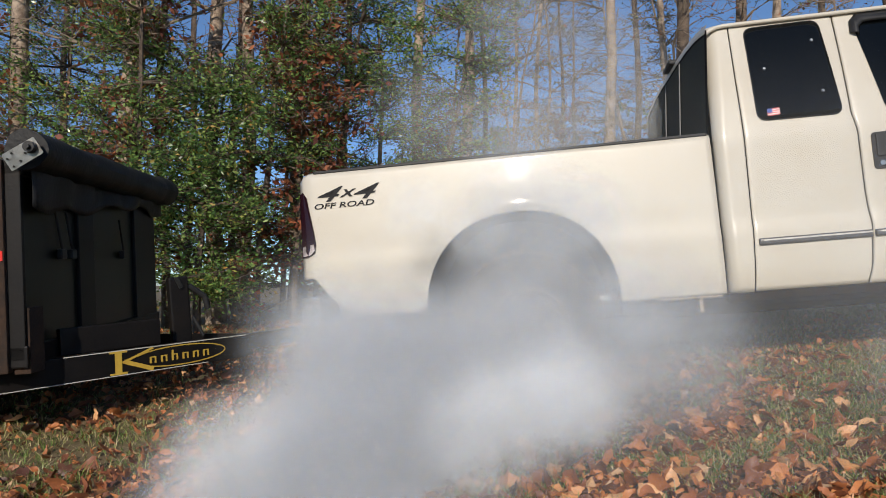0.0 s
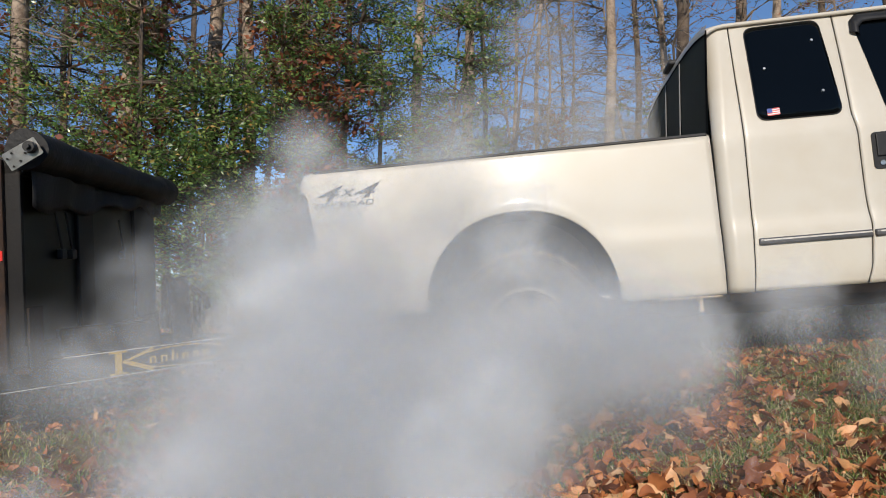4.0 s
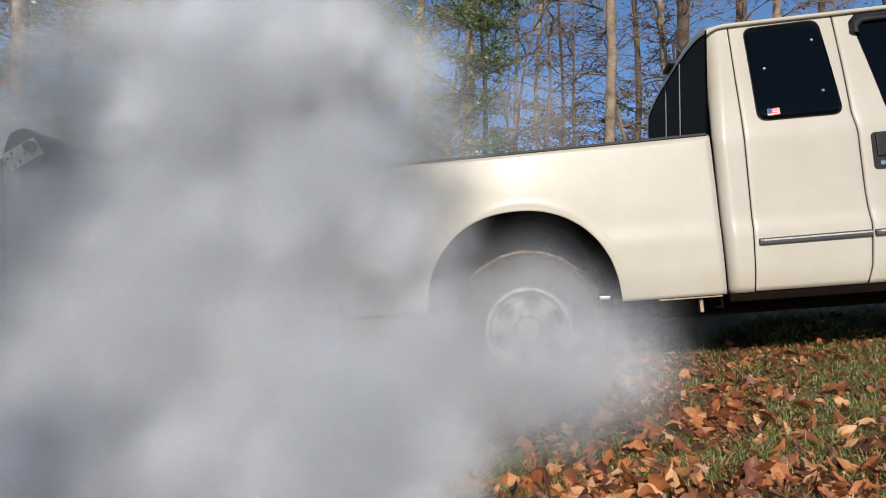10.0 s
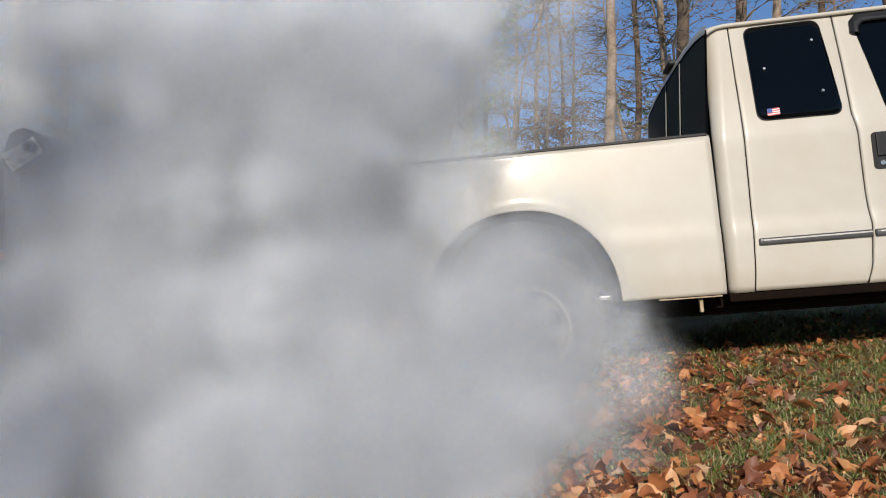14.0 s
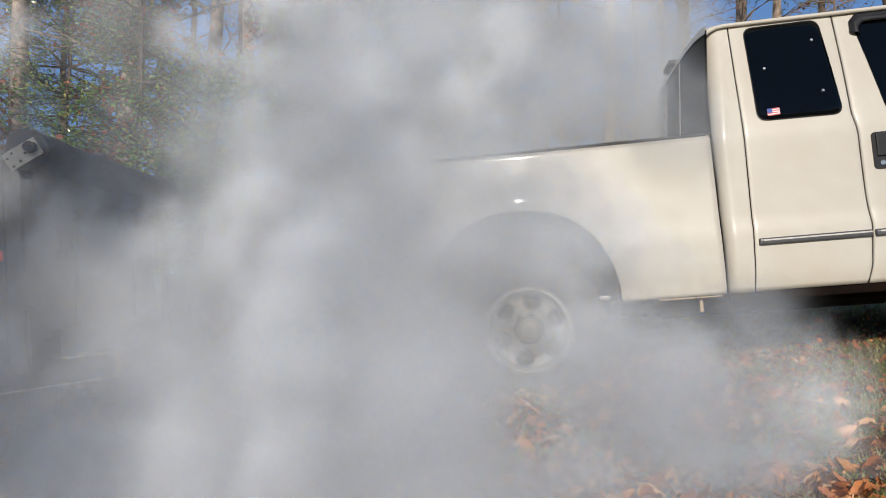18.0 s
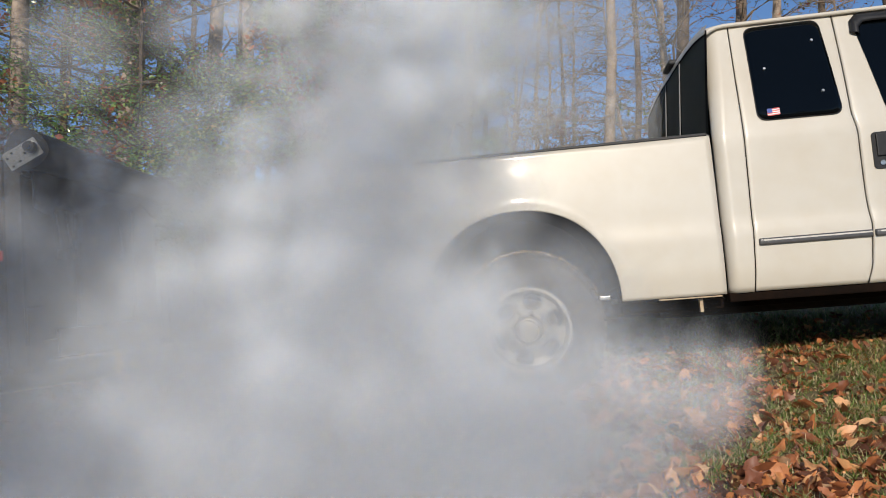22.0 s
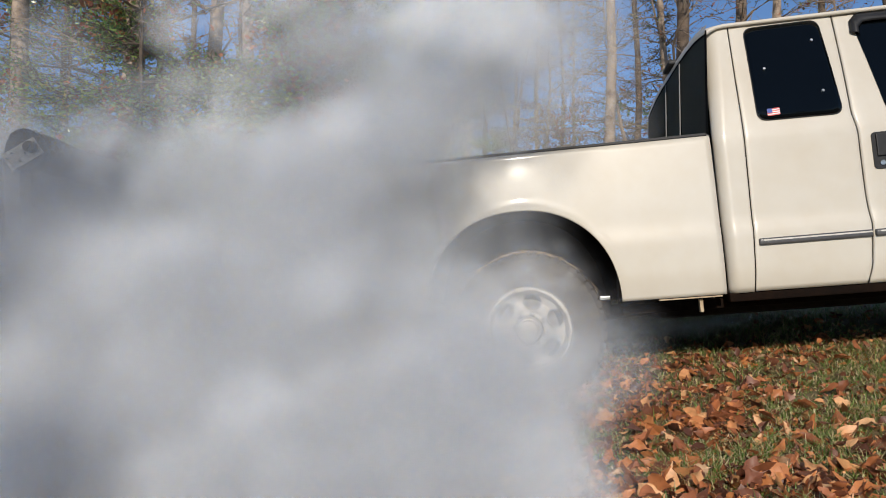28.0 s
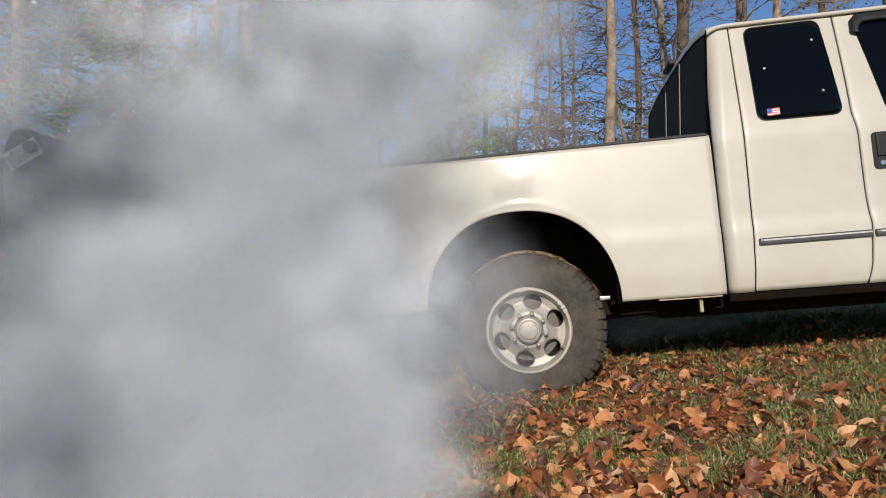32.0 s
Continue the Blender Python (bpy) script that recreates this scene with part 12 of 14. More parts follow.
puff(.55, 0, -.40, 2.06, -.11, -.52, 2.06, -.04, -.56, 2.06, .01, -1.03, 2.38, .20, -1.22, 2.54, .30, -1.59, 2.84, .57, -1.71, 2.97, .70, -1.70, 3.02, .75, -1.71, 3.01, .74, -1.14, 2.38, .19, -.97, 2.24, .12, -.93, 2.20, .10, -.90, 2.14, .07, -1.15, 2.27, .14, -1.32, 2.43, .23, -1.42, 2.48, .26, -1.43, 2.44, .24, -1.44, 2.44, .23, -1.44, 2.44, .24)
puff(.42, 0, .23, 2.34, .34, .28, 2.08, .20, .36, 2.16, .23, .29, 2.33, .33, .03, 2.23, .27, -.02, 2.28, .30, .01, 2.43, .40, .04, 2.37, .36, .27, 2.33, .47, .65, 2.36, .35, .51, 2.05, .18, .31, 2.04, .18, .11, 1.92, .13, .03, 2.16, .24, .01, 2.13, .22, .02, 2.19, .25, -.25, 2.20, .26, -.41, 2.19, .25, -.42, 2.20, .26)
puff(.45, 0, -.20, 2.02, .16, -.15, 2.02, .16, -.19, 2.14, .22, -.37, 2.42, .39, -.43, 2.43, .53, -.55, 2.63, .70, -.54, 2.71, 1.10, -.58, 2.71, 1.17, -.52, 2.71, 1.13, -.40, 2.56, .64, -.39, 2.39, .51, -.41, 2.37, .49, -.38, 2.41, .52, -.31, 2.61, .68, -.38, 2.64, .71, -.60, 2.59, .66, -.73, 2.58, .66, -.76, 2.57, .65, -.79, 2.61, .68)
puff(.60, 0, -.48, 2.20, -.26, -.56, 2.20, -.20, -.64, 2.20, -.16, -.95, 2.20, -.06, -1.17, 2.28, .04, -1.44, 2.57, .20, -1.66, 2.92, .42, -1.71, 3.05, .55, -1.74, 3.12, .61, -1.04, 2.45, .13, -.98, 2.38, .09, -.96, 2.36, .08, -.93, 2.33, .06, -1.22, 2.54, .19, -1.45, 2.72, .31, -1.59, 2.79, .37, -1.60, 2.74, .33, -1.61, 2.74, .33, -1.61, 2.75, .34)
puff(.45, 0, -.25, 2.12, .06, -.24, 2.23, .11, -.31, 2.37, .19, -.60, 2.88, .59, -.70, 3.09, .89, -.79, 3.09, 1.19, -.65, 3.09, 1.46, -.62, 3.09, 1.55, -.56, 3.09, 1.55, -.41, 3.09, 1.07, -.42, 3.09, .93, -.44, 3.09, .95, -.48, 3.09, .90, -.38, 3.09, 1.11, -.44, 3.09, 1.11, -.64, 3.09, .95, -.76, 3.09, .89, -.79, 3.09, .85, -.82, 3.09, .90)
puff(.41, 0, .59, 2.50, .31, .61, 2.74, .55, .59, 2.58, .42, .37, 2.58, .42, .56, 2.59, .42, -.05, 2.79, .60, -.24, 2.94, .74, -.07, 2.85, .65, .43, 2.79, .59, 1.32, 2.65, .47, .96, 2.57, .36, 1.08, 2.60, .38, .53, 2.78, .59, .29, 3.00, .83, .11, 3.00, .83, -.13, 3.00, .96, -.20, 3.00, 1.00, -.29, 3.00, 1.03, -.29, 3.00, 1.02)
puff(.62, 1, 1.32, 4.98, 1.98, 1.22, 4.98, 2.41, 1.34, 4.98, 2.31, 1.44, 4.98, .90, 1.44, 4.98, .77, 1.43, 4.98, .79, 1.40, 4.98, .73, 1.36, 4.98, .70, 1.32, 4.98, .85, 1.17, 4.98, 2.49, 1.07, 4.98, 1.99, .99, 4.98, 1.85, 1.03, 4.98, .86, 1.06, 4.98, .71, 1.07, 4.98, .70, 1.14, 4.98, .62, 1.17, 4.98, .57, 1.17, 4.98, .57, 1.18, 4.98, .56)
puff(.53, 1, .60, 4.81, .71, .60, 4.81, .72, .59, 4.81, .72, .58, 4.81, .70, .57, 4.81, .68, .56, 4.81, .69, .53, 4.81, .72, .50, 4.81, .78, .50, 4.81, .91, .46, 4.81, 2.48, .43, 4.81, 2.53, .43, 4.81, 2.58, .46, 4.81, 2.55, .30, 4.81, 2.52, .29, 4.81, 2.52, .54, 4.81, 1.79, 1.06, 4.81, 1.79, 1.10, 4.81, 1.09, 1.10, 4.81, .97)
puff(.68, 1, .51, 5.02, 1.79, .77, 5.02, 1.83, .74, 5.02, 1.80, 1.10, 5.02, 1.87, 1.19, 5.02, 1.85, 1.12, 5.02, .95, .63, 5.02, .67, .26, 5.02, .65, .20, 5.02, .78, .03, 5.02, 2.44, .06, 5.02, 2.51, .04, 5.02, 2.44, -.06, 5.02, 1.86, -.20, 5.02, .97, -.21, 5.02, .90, -.28, 5.02, .77, -.31, 5.02, .67, -.32, 5.02, .63, -.32, 5.02, .62)
puff(.68, 1, .60, 5.03, 2.57, .63, 5.03, 2.57, .80, 5.03, 2.53, .51, 5.03, 1.81, .57, 5.03, 1.90, .83, 5.03, 1.88, .43, 5.03, 1.85, .44, 5.03, 1.93, -.16, 5.03, 2.54, .01, 5.03, 2.47, .03, 5.03, 2.53, .00, 5.03, 2.52, -.06, 5.03, 2.27, .38, 5.03, 1.89, .41, 5.03, 1.88, .30, 5.03, 1.91, .32, 5.03, 1.87, .27, 5.03, 1.12, .27, 5.03, .94)
puff(.63, 1, 2.06, 5.09, .77, 2.07, 5.09, .79, 2.08, 5.09, .79, 2.12, 5.09, .74, 2.13, 5.09, .76, 2.13, 5.09, .80, 2.13, 5.09, .79, 2.13, 5.09, .81, 2.11, 5.09, .91, 1.69, 5.09, 2.48, 1.76, 5.09, 2.57, 1.81, 5.09, 2.65, 1.55, 5.09, 2.59, 1.17, 5.09, 2.54, 1.15, 5.09, 2.56, 1.15, 5.09, 2.54, 1.10, 5.09, 2.48, .72, 5.09, 1.95, .69, 5.09, 1.90)
puff(.65, 1, -.03, 4.54, 1.71, .41, 4.54, 1.66, -.05, 4.54, 1.72, .10, 4.54, .96, .38, 4.54, 1.38, .53, 4.54, 1.08, .87, 4.54, .92, .97, 4.54, 1.39, .65, 4.54, 2.29, .64, 4.54, 2.30, .61, 4.54, 2.36, .64, 4.54, 2.42, .72, 4.54, 2.39, .53, 4.54, 2.35, .52, 4.54, 2.35, .36, 4.54, 2.34, .29, 4.54, 2.32, .15, 4.54, 2.14, .11, 4.54, 2.13)
puff(.70, 1, .18, 4.73, .61, .18, 4.73, .59, .18, 4.73, .58, .17, 4.73, .56, .16, 4.73, .56, .11, 4.73, .61, -.01, 4.73, .84, -.04, 4.73, 1.72, .19, 4.73, 1.80, .47, 4.73, 2.33, .50, 4.73, 2.40, .50, 4.73, 2.40, .45, 4.73, 1.94, .48, 4.73, 1.89, .47, 4.73, 1.92, .69, 4.73, 1.87, .50, 4.73, 1.00, .49, 4.73, .74, .48, 4.73, .69)
puff(.56, 1, .41, 4.62, .58, .41, 4.62, .58, .41, 4.62, .58, .41, 4.62, .58, .40, 4.62, .58, .40, 4.62, .60, .39, 4.62, .65, .37, 4.62, .72, .36, 4.62, .82, .34, 4.62, 1.74, -.03, 4.62, 1.67, -.07, 4.62, 1.02, -.10, 4.62, .76, -.11, 4.62, .68, -.12, 4.62, .67, -.14, 4.62, .62, -.14, 4.62, .60, -.14, 4.62, .59, -.15, 4.62, .59)
puff(.57, 1, .49, 4.92, .71, .49, 4.92, .70, .48, 4.92, .70, .48, 4.92, .71, .47, 4.92, .67, .46, 4.92, .67, .46, 4.92, .68, .46, 4.92, .73, .47, 4.92, .83, .48, 4.92, 1.83, .40, 4.92, 1.86, .33, 4.92, 1.82, .27, 4.92, .89, .23, 4.92, .75, .22, 4.92, .74, .15, 4.92, .78, .11, 4.92, .74, .11, 4.92, .73, .10, 4.92, .74)
puff(.64, 1, 1.14, 4.87, 2.38, 1.00, 4.87, 1.83, .98, 4.87, 1.81, .94, 4.87, .82, .91, 4.87, .70, .85, 4.87, .69, .67, 4.87, .71, .45, 4.87, .88, .41, 4.87, 1.79, 1.01, 4.87, 2.44, 1.08, 4.87, 2.50, 1.05, 4.87, 2.57, .99, 4.87, 2.48, .74, 4.87, 2.50, .72, 4.87, 2.49, .47, 4.87, 2.48, .56, 4.87, 2.47, .69, 4.87, 2.54, .70, 4.87, 2.49)
puff(.71, 1, 1.79, 4.71, .55, 1.78, 4.71, .55, 1.78, 4.71, .54, 1.76, 4.71, .54, 1.75, 4.71, .56, 1.73, 4.71, .57, 1.70, 4.71, .58, 1.66, 4.71, .62, 1.61, 4.71, .75, 1.46, 4.71, 2.25, 1.36, 4.71, 2.13, 1.24, 4.71, 1.88, 1.33, 4.71, .81, 1.40, 4.71, .64, 1.41, 4.71, .63, 1.51, 4.71, .58, 1.55, 4.71, .57, 1.56, 4.71, .57, 1.57, 4.71, .57)
puff(.60, 1, .09, 4.59, .57, .08, 4.59, .57, .08, 4.59, .57, .07, 4.59, .56, .07, 4.59, .55, .06, 4.59, .56, .05, 4.59, .60, .03, 4.59, .67, .01, 4.59, .77, -.04, 4.59, 1.77, -.01, 4.59, 1.68, -.05, 4.59, 1.01, -.08, 4.59, .72, -.09, 4.59, .63, -.09, 4.59, .61, -.11, 4.59, .56, -.11, 4.59, .53, -.11, 4.59, .53, -.12, 4.59, .53)
puff(.60, 1, 1.65, 4.81, .66, 1.64, 4.81, .66, 1.64, 4.81, .66, 1.63, 4.81, .67, 1.62, 4.81, .68, 1.60, 4.81, .68, 1.58, 4.81, .67, 1.55, 4.81, .70, 1.53, 4.81, .80, 1.50, 4.81, 1.82, 1.26, 4.81, 1.89, 1.19, 4.81, 1.79, 1.29, 4.81, .87, 1.38, 4.81, .75, 1.40, 4.81, .74, 1.58, 4.81, .73, 1.65, 4.81, .74, 1.67, 4.81, .74, 1.68, 4.81, .76)
puff(.62, 1, 1.38, 4.57, .75, 1.37, 4.57, .74, 1.37, 4.57, .71, 1.34, 4.57, .68, 1.33, 4.57, .70, 1.33, 4.57, .77, 1.32, 4.57, .81, 1.32, 4.57, .89, .90, 4.57, 1.68, 1.42, 4.57, 2.32, 1.52, 4.57, 2.35, 1.42, 4.57, 2.26, 1.45, 4.57, .91, 1.46, 4.57, .77, 1.47, 4.57, .76, 1.50, 4.57, .74, 1.53, 4.57, .71, 1.53, 4.57, .70, 1.54, 4.57, .70)
puff(.53, 1, -.42, 4.95, .77, -.42, 4.95, .78, -.42, 4.95, .79, -.43, 4.95, .81, -.42, 4.95, .80, -.40, 4.95, .80, -.34, 4.95, .82, -.28, 4.95, .98, -.17, 4.95, 1.75, -.13, 4.95, 2.53, -.16, 4.95, 2.57, -.17, 4.95, 2.62, -.16, 4.95, 2.60, -.17, 4.95, 2.54, -.17, 4.95, 2.53, -.15, 4.95, 2.58, -.16, 4.95, 2.56, -.21, 4.95, 2.53, -.21, 4.95, 2.54)
puff(.56, 1, 1.60, 4.79, 1.79, 1.61, 4.79, 1.83, 1.63, 4.79, 1.78, 1.97, 4.79, .96, 2.04, 4.79, .91, 2.08, 4.79, .94, 2.06, 4.79, .86, 2.02, 4.79, .85, 2.00, 4.79, .94, 1.65, 4.79, 2.42, 1.63, 4.79, 2.50, 1.41, 4.79, 2.56, 1.48, 4.79, 1.86, 1.09, 4.79, 1.83, .77, 4.79, 1.78, .76, 4.79, 2.46, .58, 4.79, 1.82, .61, 4.79, 1.05, .62, 4.79, .92)
puff(.66, 1, 1.09, 4.55, .58, 1.09, 4.55, .57, 1.08, 4.55, .56, 1.08, 4.55, .53, 1.07, 4.55, .52, 1.07, 4.55, .53, 1.07, 4.55, .55, 1.07, 4.55, .59, 1.07, 4.55, .73, 1.05, 4.55, 1.77, 1.33, 4.55, 1.71, 1.32, 4.55, .97, 1.32, 4.55, .67, 1.32, 4.55, .60, 1.32, 4.55, .59, 1.33, 4.55, .54, 1.33, 4.55, .52, 1.33, 4.55, .52, 1.33, 4.55, .52)
puff(.59, 1, 1.08, 4.96, .71, 1.08, 4.96, .70, 1.07, 4.96, .68, 1.05, 4.96, .68, 1.05, 4.96, .67, 1.05, 4.96, .68, 1.05, 4.96, .69, 1.05, 4.96, .70, 1.06, 4.96, .85, 1.13, 4.96, 2.49, 1.05, 4.96, 1.95, .99, 4.96, 1.83, 1.00, 4.96, .87, 1.00, 4.96, .71, 1.00, 4.96, .69, 1.01, 4.96, .60, 1.01, 4.96, .56, 1.01, 4.96, .55, 1.01, 4.96, .55)
puff(.56, 1, -.16, 4.65, .78, -.17, 4.65, .76, -.18, 4.65, .74, -.22, 4.65, .70, -.23, 4.65, .70, -.23, 4.65, .69, -.22, 4.65, .69, -.20, 4.65, .73, -.19, 4.65, .81, -.10, 4.65, 1.76, -.11, 4.65, 1.89, -.11, 4.65, 1.75, -.15, 4.65, .89, -.13, 4.65, .74, -.13, 4.65, .73, -.09, 4.65, .67, -.07, 4.65, .64, -.07, 4.65, .63, -.07, 4.65, .63)
puff(.61, 1, 1.04, 4.80, 1.74, 1.27, 4.80, 1.83, 1.23, 4.80, 1.77, .95, 4.80, .83, .88, 4.80, .70, .81, 4.80, .66, .72, 4.80, .67, .64, 4.80, .70, .62, 4.80, .84, .64, 4.80, 2.42, .74, 4.80, 2.47, .76, 4.80, 2.37, .80, 4.80, .92, .85, 4.80, .75, .86, 4.80, .74, .91, 4.80, .72, .93, 4.80, .70, .94, 4.80, .70, .94, 4.80, .72)
puff(.68, 1, .89, 4.93, .63, .89, 4.93, .62, .89, 4.93, .59, .88, 4.93, .52, .88, 4.93, .51, .88, 4.93, .51, .87, 4.93, .53, .86, 4.93, .58, .87, 4.93, .72, .91, 4.93, 1.92, .69, 4.93, 1.99, .63, 4.93, 1.90, .62, 4.93, .82, .64, 4.93, .63, .64, 4.93, .61, .65, 4.93, .57, .66, 4.93, .53, .66, 4.93, .52, .66, 4.93, .52)
puff(.69, 1, .14, 4.73, .70, .17, 4.73, .64, .20, 4.73, .62, .27, 4.73, .62, .25, 4.73, .59, .20, 4.73, .58, .12, 4.73, .60, .06, 4.73, .61, .08, 4.73, .72, .12, 4.73, 1.88, .09, 4.73, 1.99, .02, 4.73, 1.84, -.02, 4.73, .81, -.02, 4.73, .62, -.01, 4.73, .60, .02, 4.73, .53, .03, 4.73, .50, .04, 4.73, .50, .04, 4.73, .50)
puff(.59, 1, 1.74, 4.62, .57, 1.73, 4.62, .57, 1.73, 4.62, .57, 1.72, 4.62, .58, 1.72, 4.62, .59, 1.71, 4.62, .61, 1.70, 4.62, .65, 1.68, 4.62, .72, 1.66, 4.62, .81, 1.56, 4.62, 1.78, 1.60, 4.62, 1.68, 1.74, 4.62, 1.03, 1.76, 4.62, .76, 1.77, 4.62, .69, 1.77, 4.62, .68, 1.78, 4.62, .61, 1.79, 4.62, .59, 1.79, 4.62, .59, 1.79, 4.62, .58)
puff(.63, 1, -.33, 4.84, .68, -.32, 4.84, .68, -.31, 4.84, .69, -.28, 4.84, .77, -.23, 4.84, .89, -.02, 4.84, 1.66, -.16, 4.84, 1.76, -.14, 4.84, 2.28, -.08, 4.84, 2.01, -.05, 4.84, 2.43, -.06, 4.84, 2.48, -.07, 4.84, 2.53, -.05, 4.84, 2.55, .05, 4.84, 2.48, .03, 4.84, 2.46, -.03, 4.84, 2.49, 0, 4.84, 2.50, .11, 4.84, 2.60, .14, 4.84, 2.59)
puff(.56, 1, 1.71, 4.94, .59, 1.71, 4.94, .59, 1.71, 4.94, .60, 1.71, 4.94, .61, 1.71, 4.94, .62, 1.71, 4.94, .63, 1.72, 4.94, .68, 1.72, 4.94, .74, 1.71, 4.94, .84, 1.69, 4.94, 1.85, 1.78, 4.94, 1.85, 2.33, 4.94, 1.73, 2.49, 4.94, 1.27, 2.39, 4.94, .93, 2.36, 4.94, .88, 2.20, 4.94, .72, 2.14, 4.94, .67, 2.13, 4.94, .66, 2.12, 4.94, .66)
puff(.65, 1, 1.99, 5.02, .86, 2.01, 5.02, .88, 2.03, 5.02, .83, 2.08, 5.02, .74, 2.08, 5.02, .75, 2.08, 5.02, .77, 2.05, 5.02, .76, 2.00, 5.02, .74, 1.95, 5.02, .81, 1.65, 5.02, 1.94, 1.69, 5.02, 2.20, 1.72, 5.02, 2.01, 2.15, 5.02, 1.04, 2.12, 5.02, .83, 2.12, 5.02, .81, 2.08, 5.02, .78, 2.07, 5.02, .77, 2.07, 5.02, .78, 2.07, 5.02, .78)
puff(.63, 1, 1.14, 4.62, .72, 1.13, 4.62, .69, 1.12, 4.62, .66, 1.11, 4.62, .60, 1.10, 4.62, .59, 1.10, 4.62, .60, 1.10, 4.62, .63, 1.10, 4.62, .65, 1.09, 4.62, .80, 1.06, 4.62, 2.34, 1.02, 4.62, 2.39, .97, 4.62, 2.43, .71, 4.62, 1.82, .73, 4.62, 1.77, 1.04, 4.62, 1.81, 1.01, 4.62, 1.77, 1.13, 4.62, .93, 1.14, 4.62, .80, 1.14, 4.62, .78)
puff(.56, 1, 1.10, 4.75, .76, 1.09, 4.75, .77, 1.07, 4.75, .75, 1.03, 4.75, .72, 1.02, 4.75, .71, 1.00, 4.75, .73, .96, 4.75, .74, .92, 4.75, .74, .90, 4.75, .87, .88, 4.75, 2.43, .77, 4.75, 2.40, .73, 4.75, 1.88, .71, 4.75, .90, .71, 4.75, .76, .71, 4.75, .76, .71, 4.75, .77, .71, 4.75, .70, .71, 4.75, .68, .71, 4.75, .68)
puff(.61, 1, .31, 4.93, .52, .31, 4.93, .53, .32, 4.93, .52, .33, 4.93, .52, .34, 4.93, .52, .35, 4.93, .54, .37, 4.93, .59, .39, 4.93, .68, .41, 4.93, .79, .45, 4.93, 1.85, .43, 4.93, 1.76, .41, 4.93, 1.04, .38, 4.93, .72, .36, 4.93, .62, .35, 4.93, .61, .32, 4.93, .56, .31, 4.93, .53, .30, 4.93, .53, .30, 4.93, .53)
puff(.66, 1, .85, 4.56, .56, .85, 4.56, .55, .84, 4.56, .54, .85, 4.56, .50, .85, 4.56, .50, .85, 4.56, .50, .85, 4.56, .53, .86, 4.56, .59, .87, 4.56, .72, .92, 4.56, 1.78, .69, 4.56, 1.70, .65, 4.56, .98, .67, 4.56, .67, .69, 4.56, .59, .70, 4.56, .58, .74, 4.56, .58, .76, 4.56, .56, .76, 4.56, .56, .76, 4.56, .56)
puff(.65, 1, .68, 4.52, 1.70, -.04, 4.52, 1.71, .38, 4.52, 1.67, .04, 4.52, 1.65, -.03, 4.52, 1.65, -.11, 4.52, 1.96, -.17, 4.52, 2.28, -.01, 4.52, 2.70, .16, 4.52, 2.54, .29, 4.52, 2.31, .02, 4.52, 2.35, .02, 4.52, 2.41, .29, 4.52, 2.37, .00, 4.52, 1.88, .04, 4.52, 1.80, -.01, 4.52, 1.75, .02, 4.52, 1.79, .11, 4.52, 1.72, .11, 4.52, 1.70)
puff(.64, 1, 1.47, 5.04, .68, 1.46, 5.04, .66, 1.45, 5.04, .64, 1.40, 5.04, .58, 1.38, 5.04, .57, 1.36, 5.04, .58, 1.32, 5.04, .59, 1.28, 5.04, .63, 1.25, 5.04, .76, 1.14, 5.04, 1.89, 1.14, 5.04, 1.81, 1.12, 5.04, 1.01, 1.11, 5.04, .69, 1.10, 5.04, .60, 1.09, 5.04, .59, 1.08, 5.04, .54, 1.07, 5.04, .51, 1.07, 5.04, .51, 1.07, 5.04, .51)
puff(.68, 1, 1.50, 4.72, .52, 1.50, 4.72, .51, 1.50, 4.72, .51, 1.51, 4.72, .50, 1.51, 4.72, .51, 1.51, 4.72, .52, 1.52, 4.72, .55, 1.52, 4.72, .61, 1.51, 4.72, .73, 1.49, 4.72, 1.86, 1.55, 4.72, 1.76, 1.67, 4.72, 1.01, 1.72, 4.72, .69, 1.75, 4.72, .62, 1.76, 4.72, .61, 1.84, 4.72, .63, 1.88, 4.72, .65, 1.89, 4.72, .66, 1.89, 4.72, .67)
puff(.62, 1, 1.61, 5.01, .82, 1.62, 5.01, .82, 1.63, 5.01, .78, 1.66, 5.01, .71, 1.66, 5.01, .70, 1.66, 5.01, .73, 1.67, 5.01, .72, 1.66, 5.01, .72, 1.63, 5.01, .85, 1.59, 5.01, 2.48, 1.21, 5.01, 2.55, 1.14, 5.01, 2.60, 1.08, 5.01, 1.87, 1.13, 5.01, 1.00, 1.14, 5.01, .93, 1.13, 5.01, .77, 1.12, 5.01, .70, 1.12, 5.01, .68, 1.12, 5.01, .69)
puff(.53, 1, 2.00, 5.00, .83, 2.00, 5.00, .82, 2.00, 5.00, .82, 2.00, 5.00, .77, 2.00, 5.00, .76, 2.00, 5.00, .76, 2.02, 5.00, .78, 2.03, 5.00, .85, 2.03, 5.00, .97, 1.73, 5.00, 2.52, 1.23, 5.00, 2.55, 1.17, 5.00, 2.20, 1.18, 5.00, .97, 1.19, 5.00, .81, 1.19, 5.00, .80, 1.20, 5.00, .79, 1.20, 5.00, .77, 1.20, 5.00, .76, 1.20, 5.00, .77)
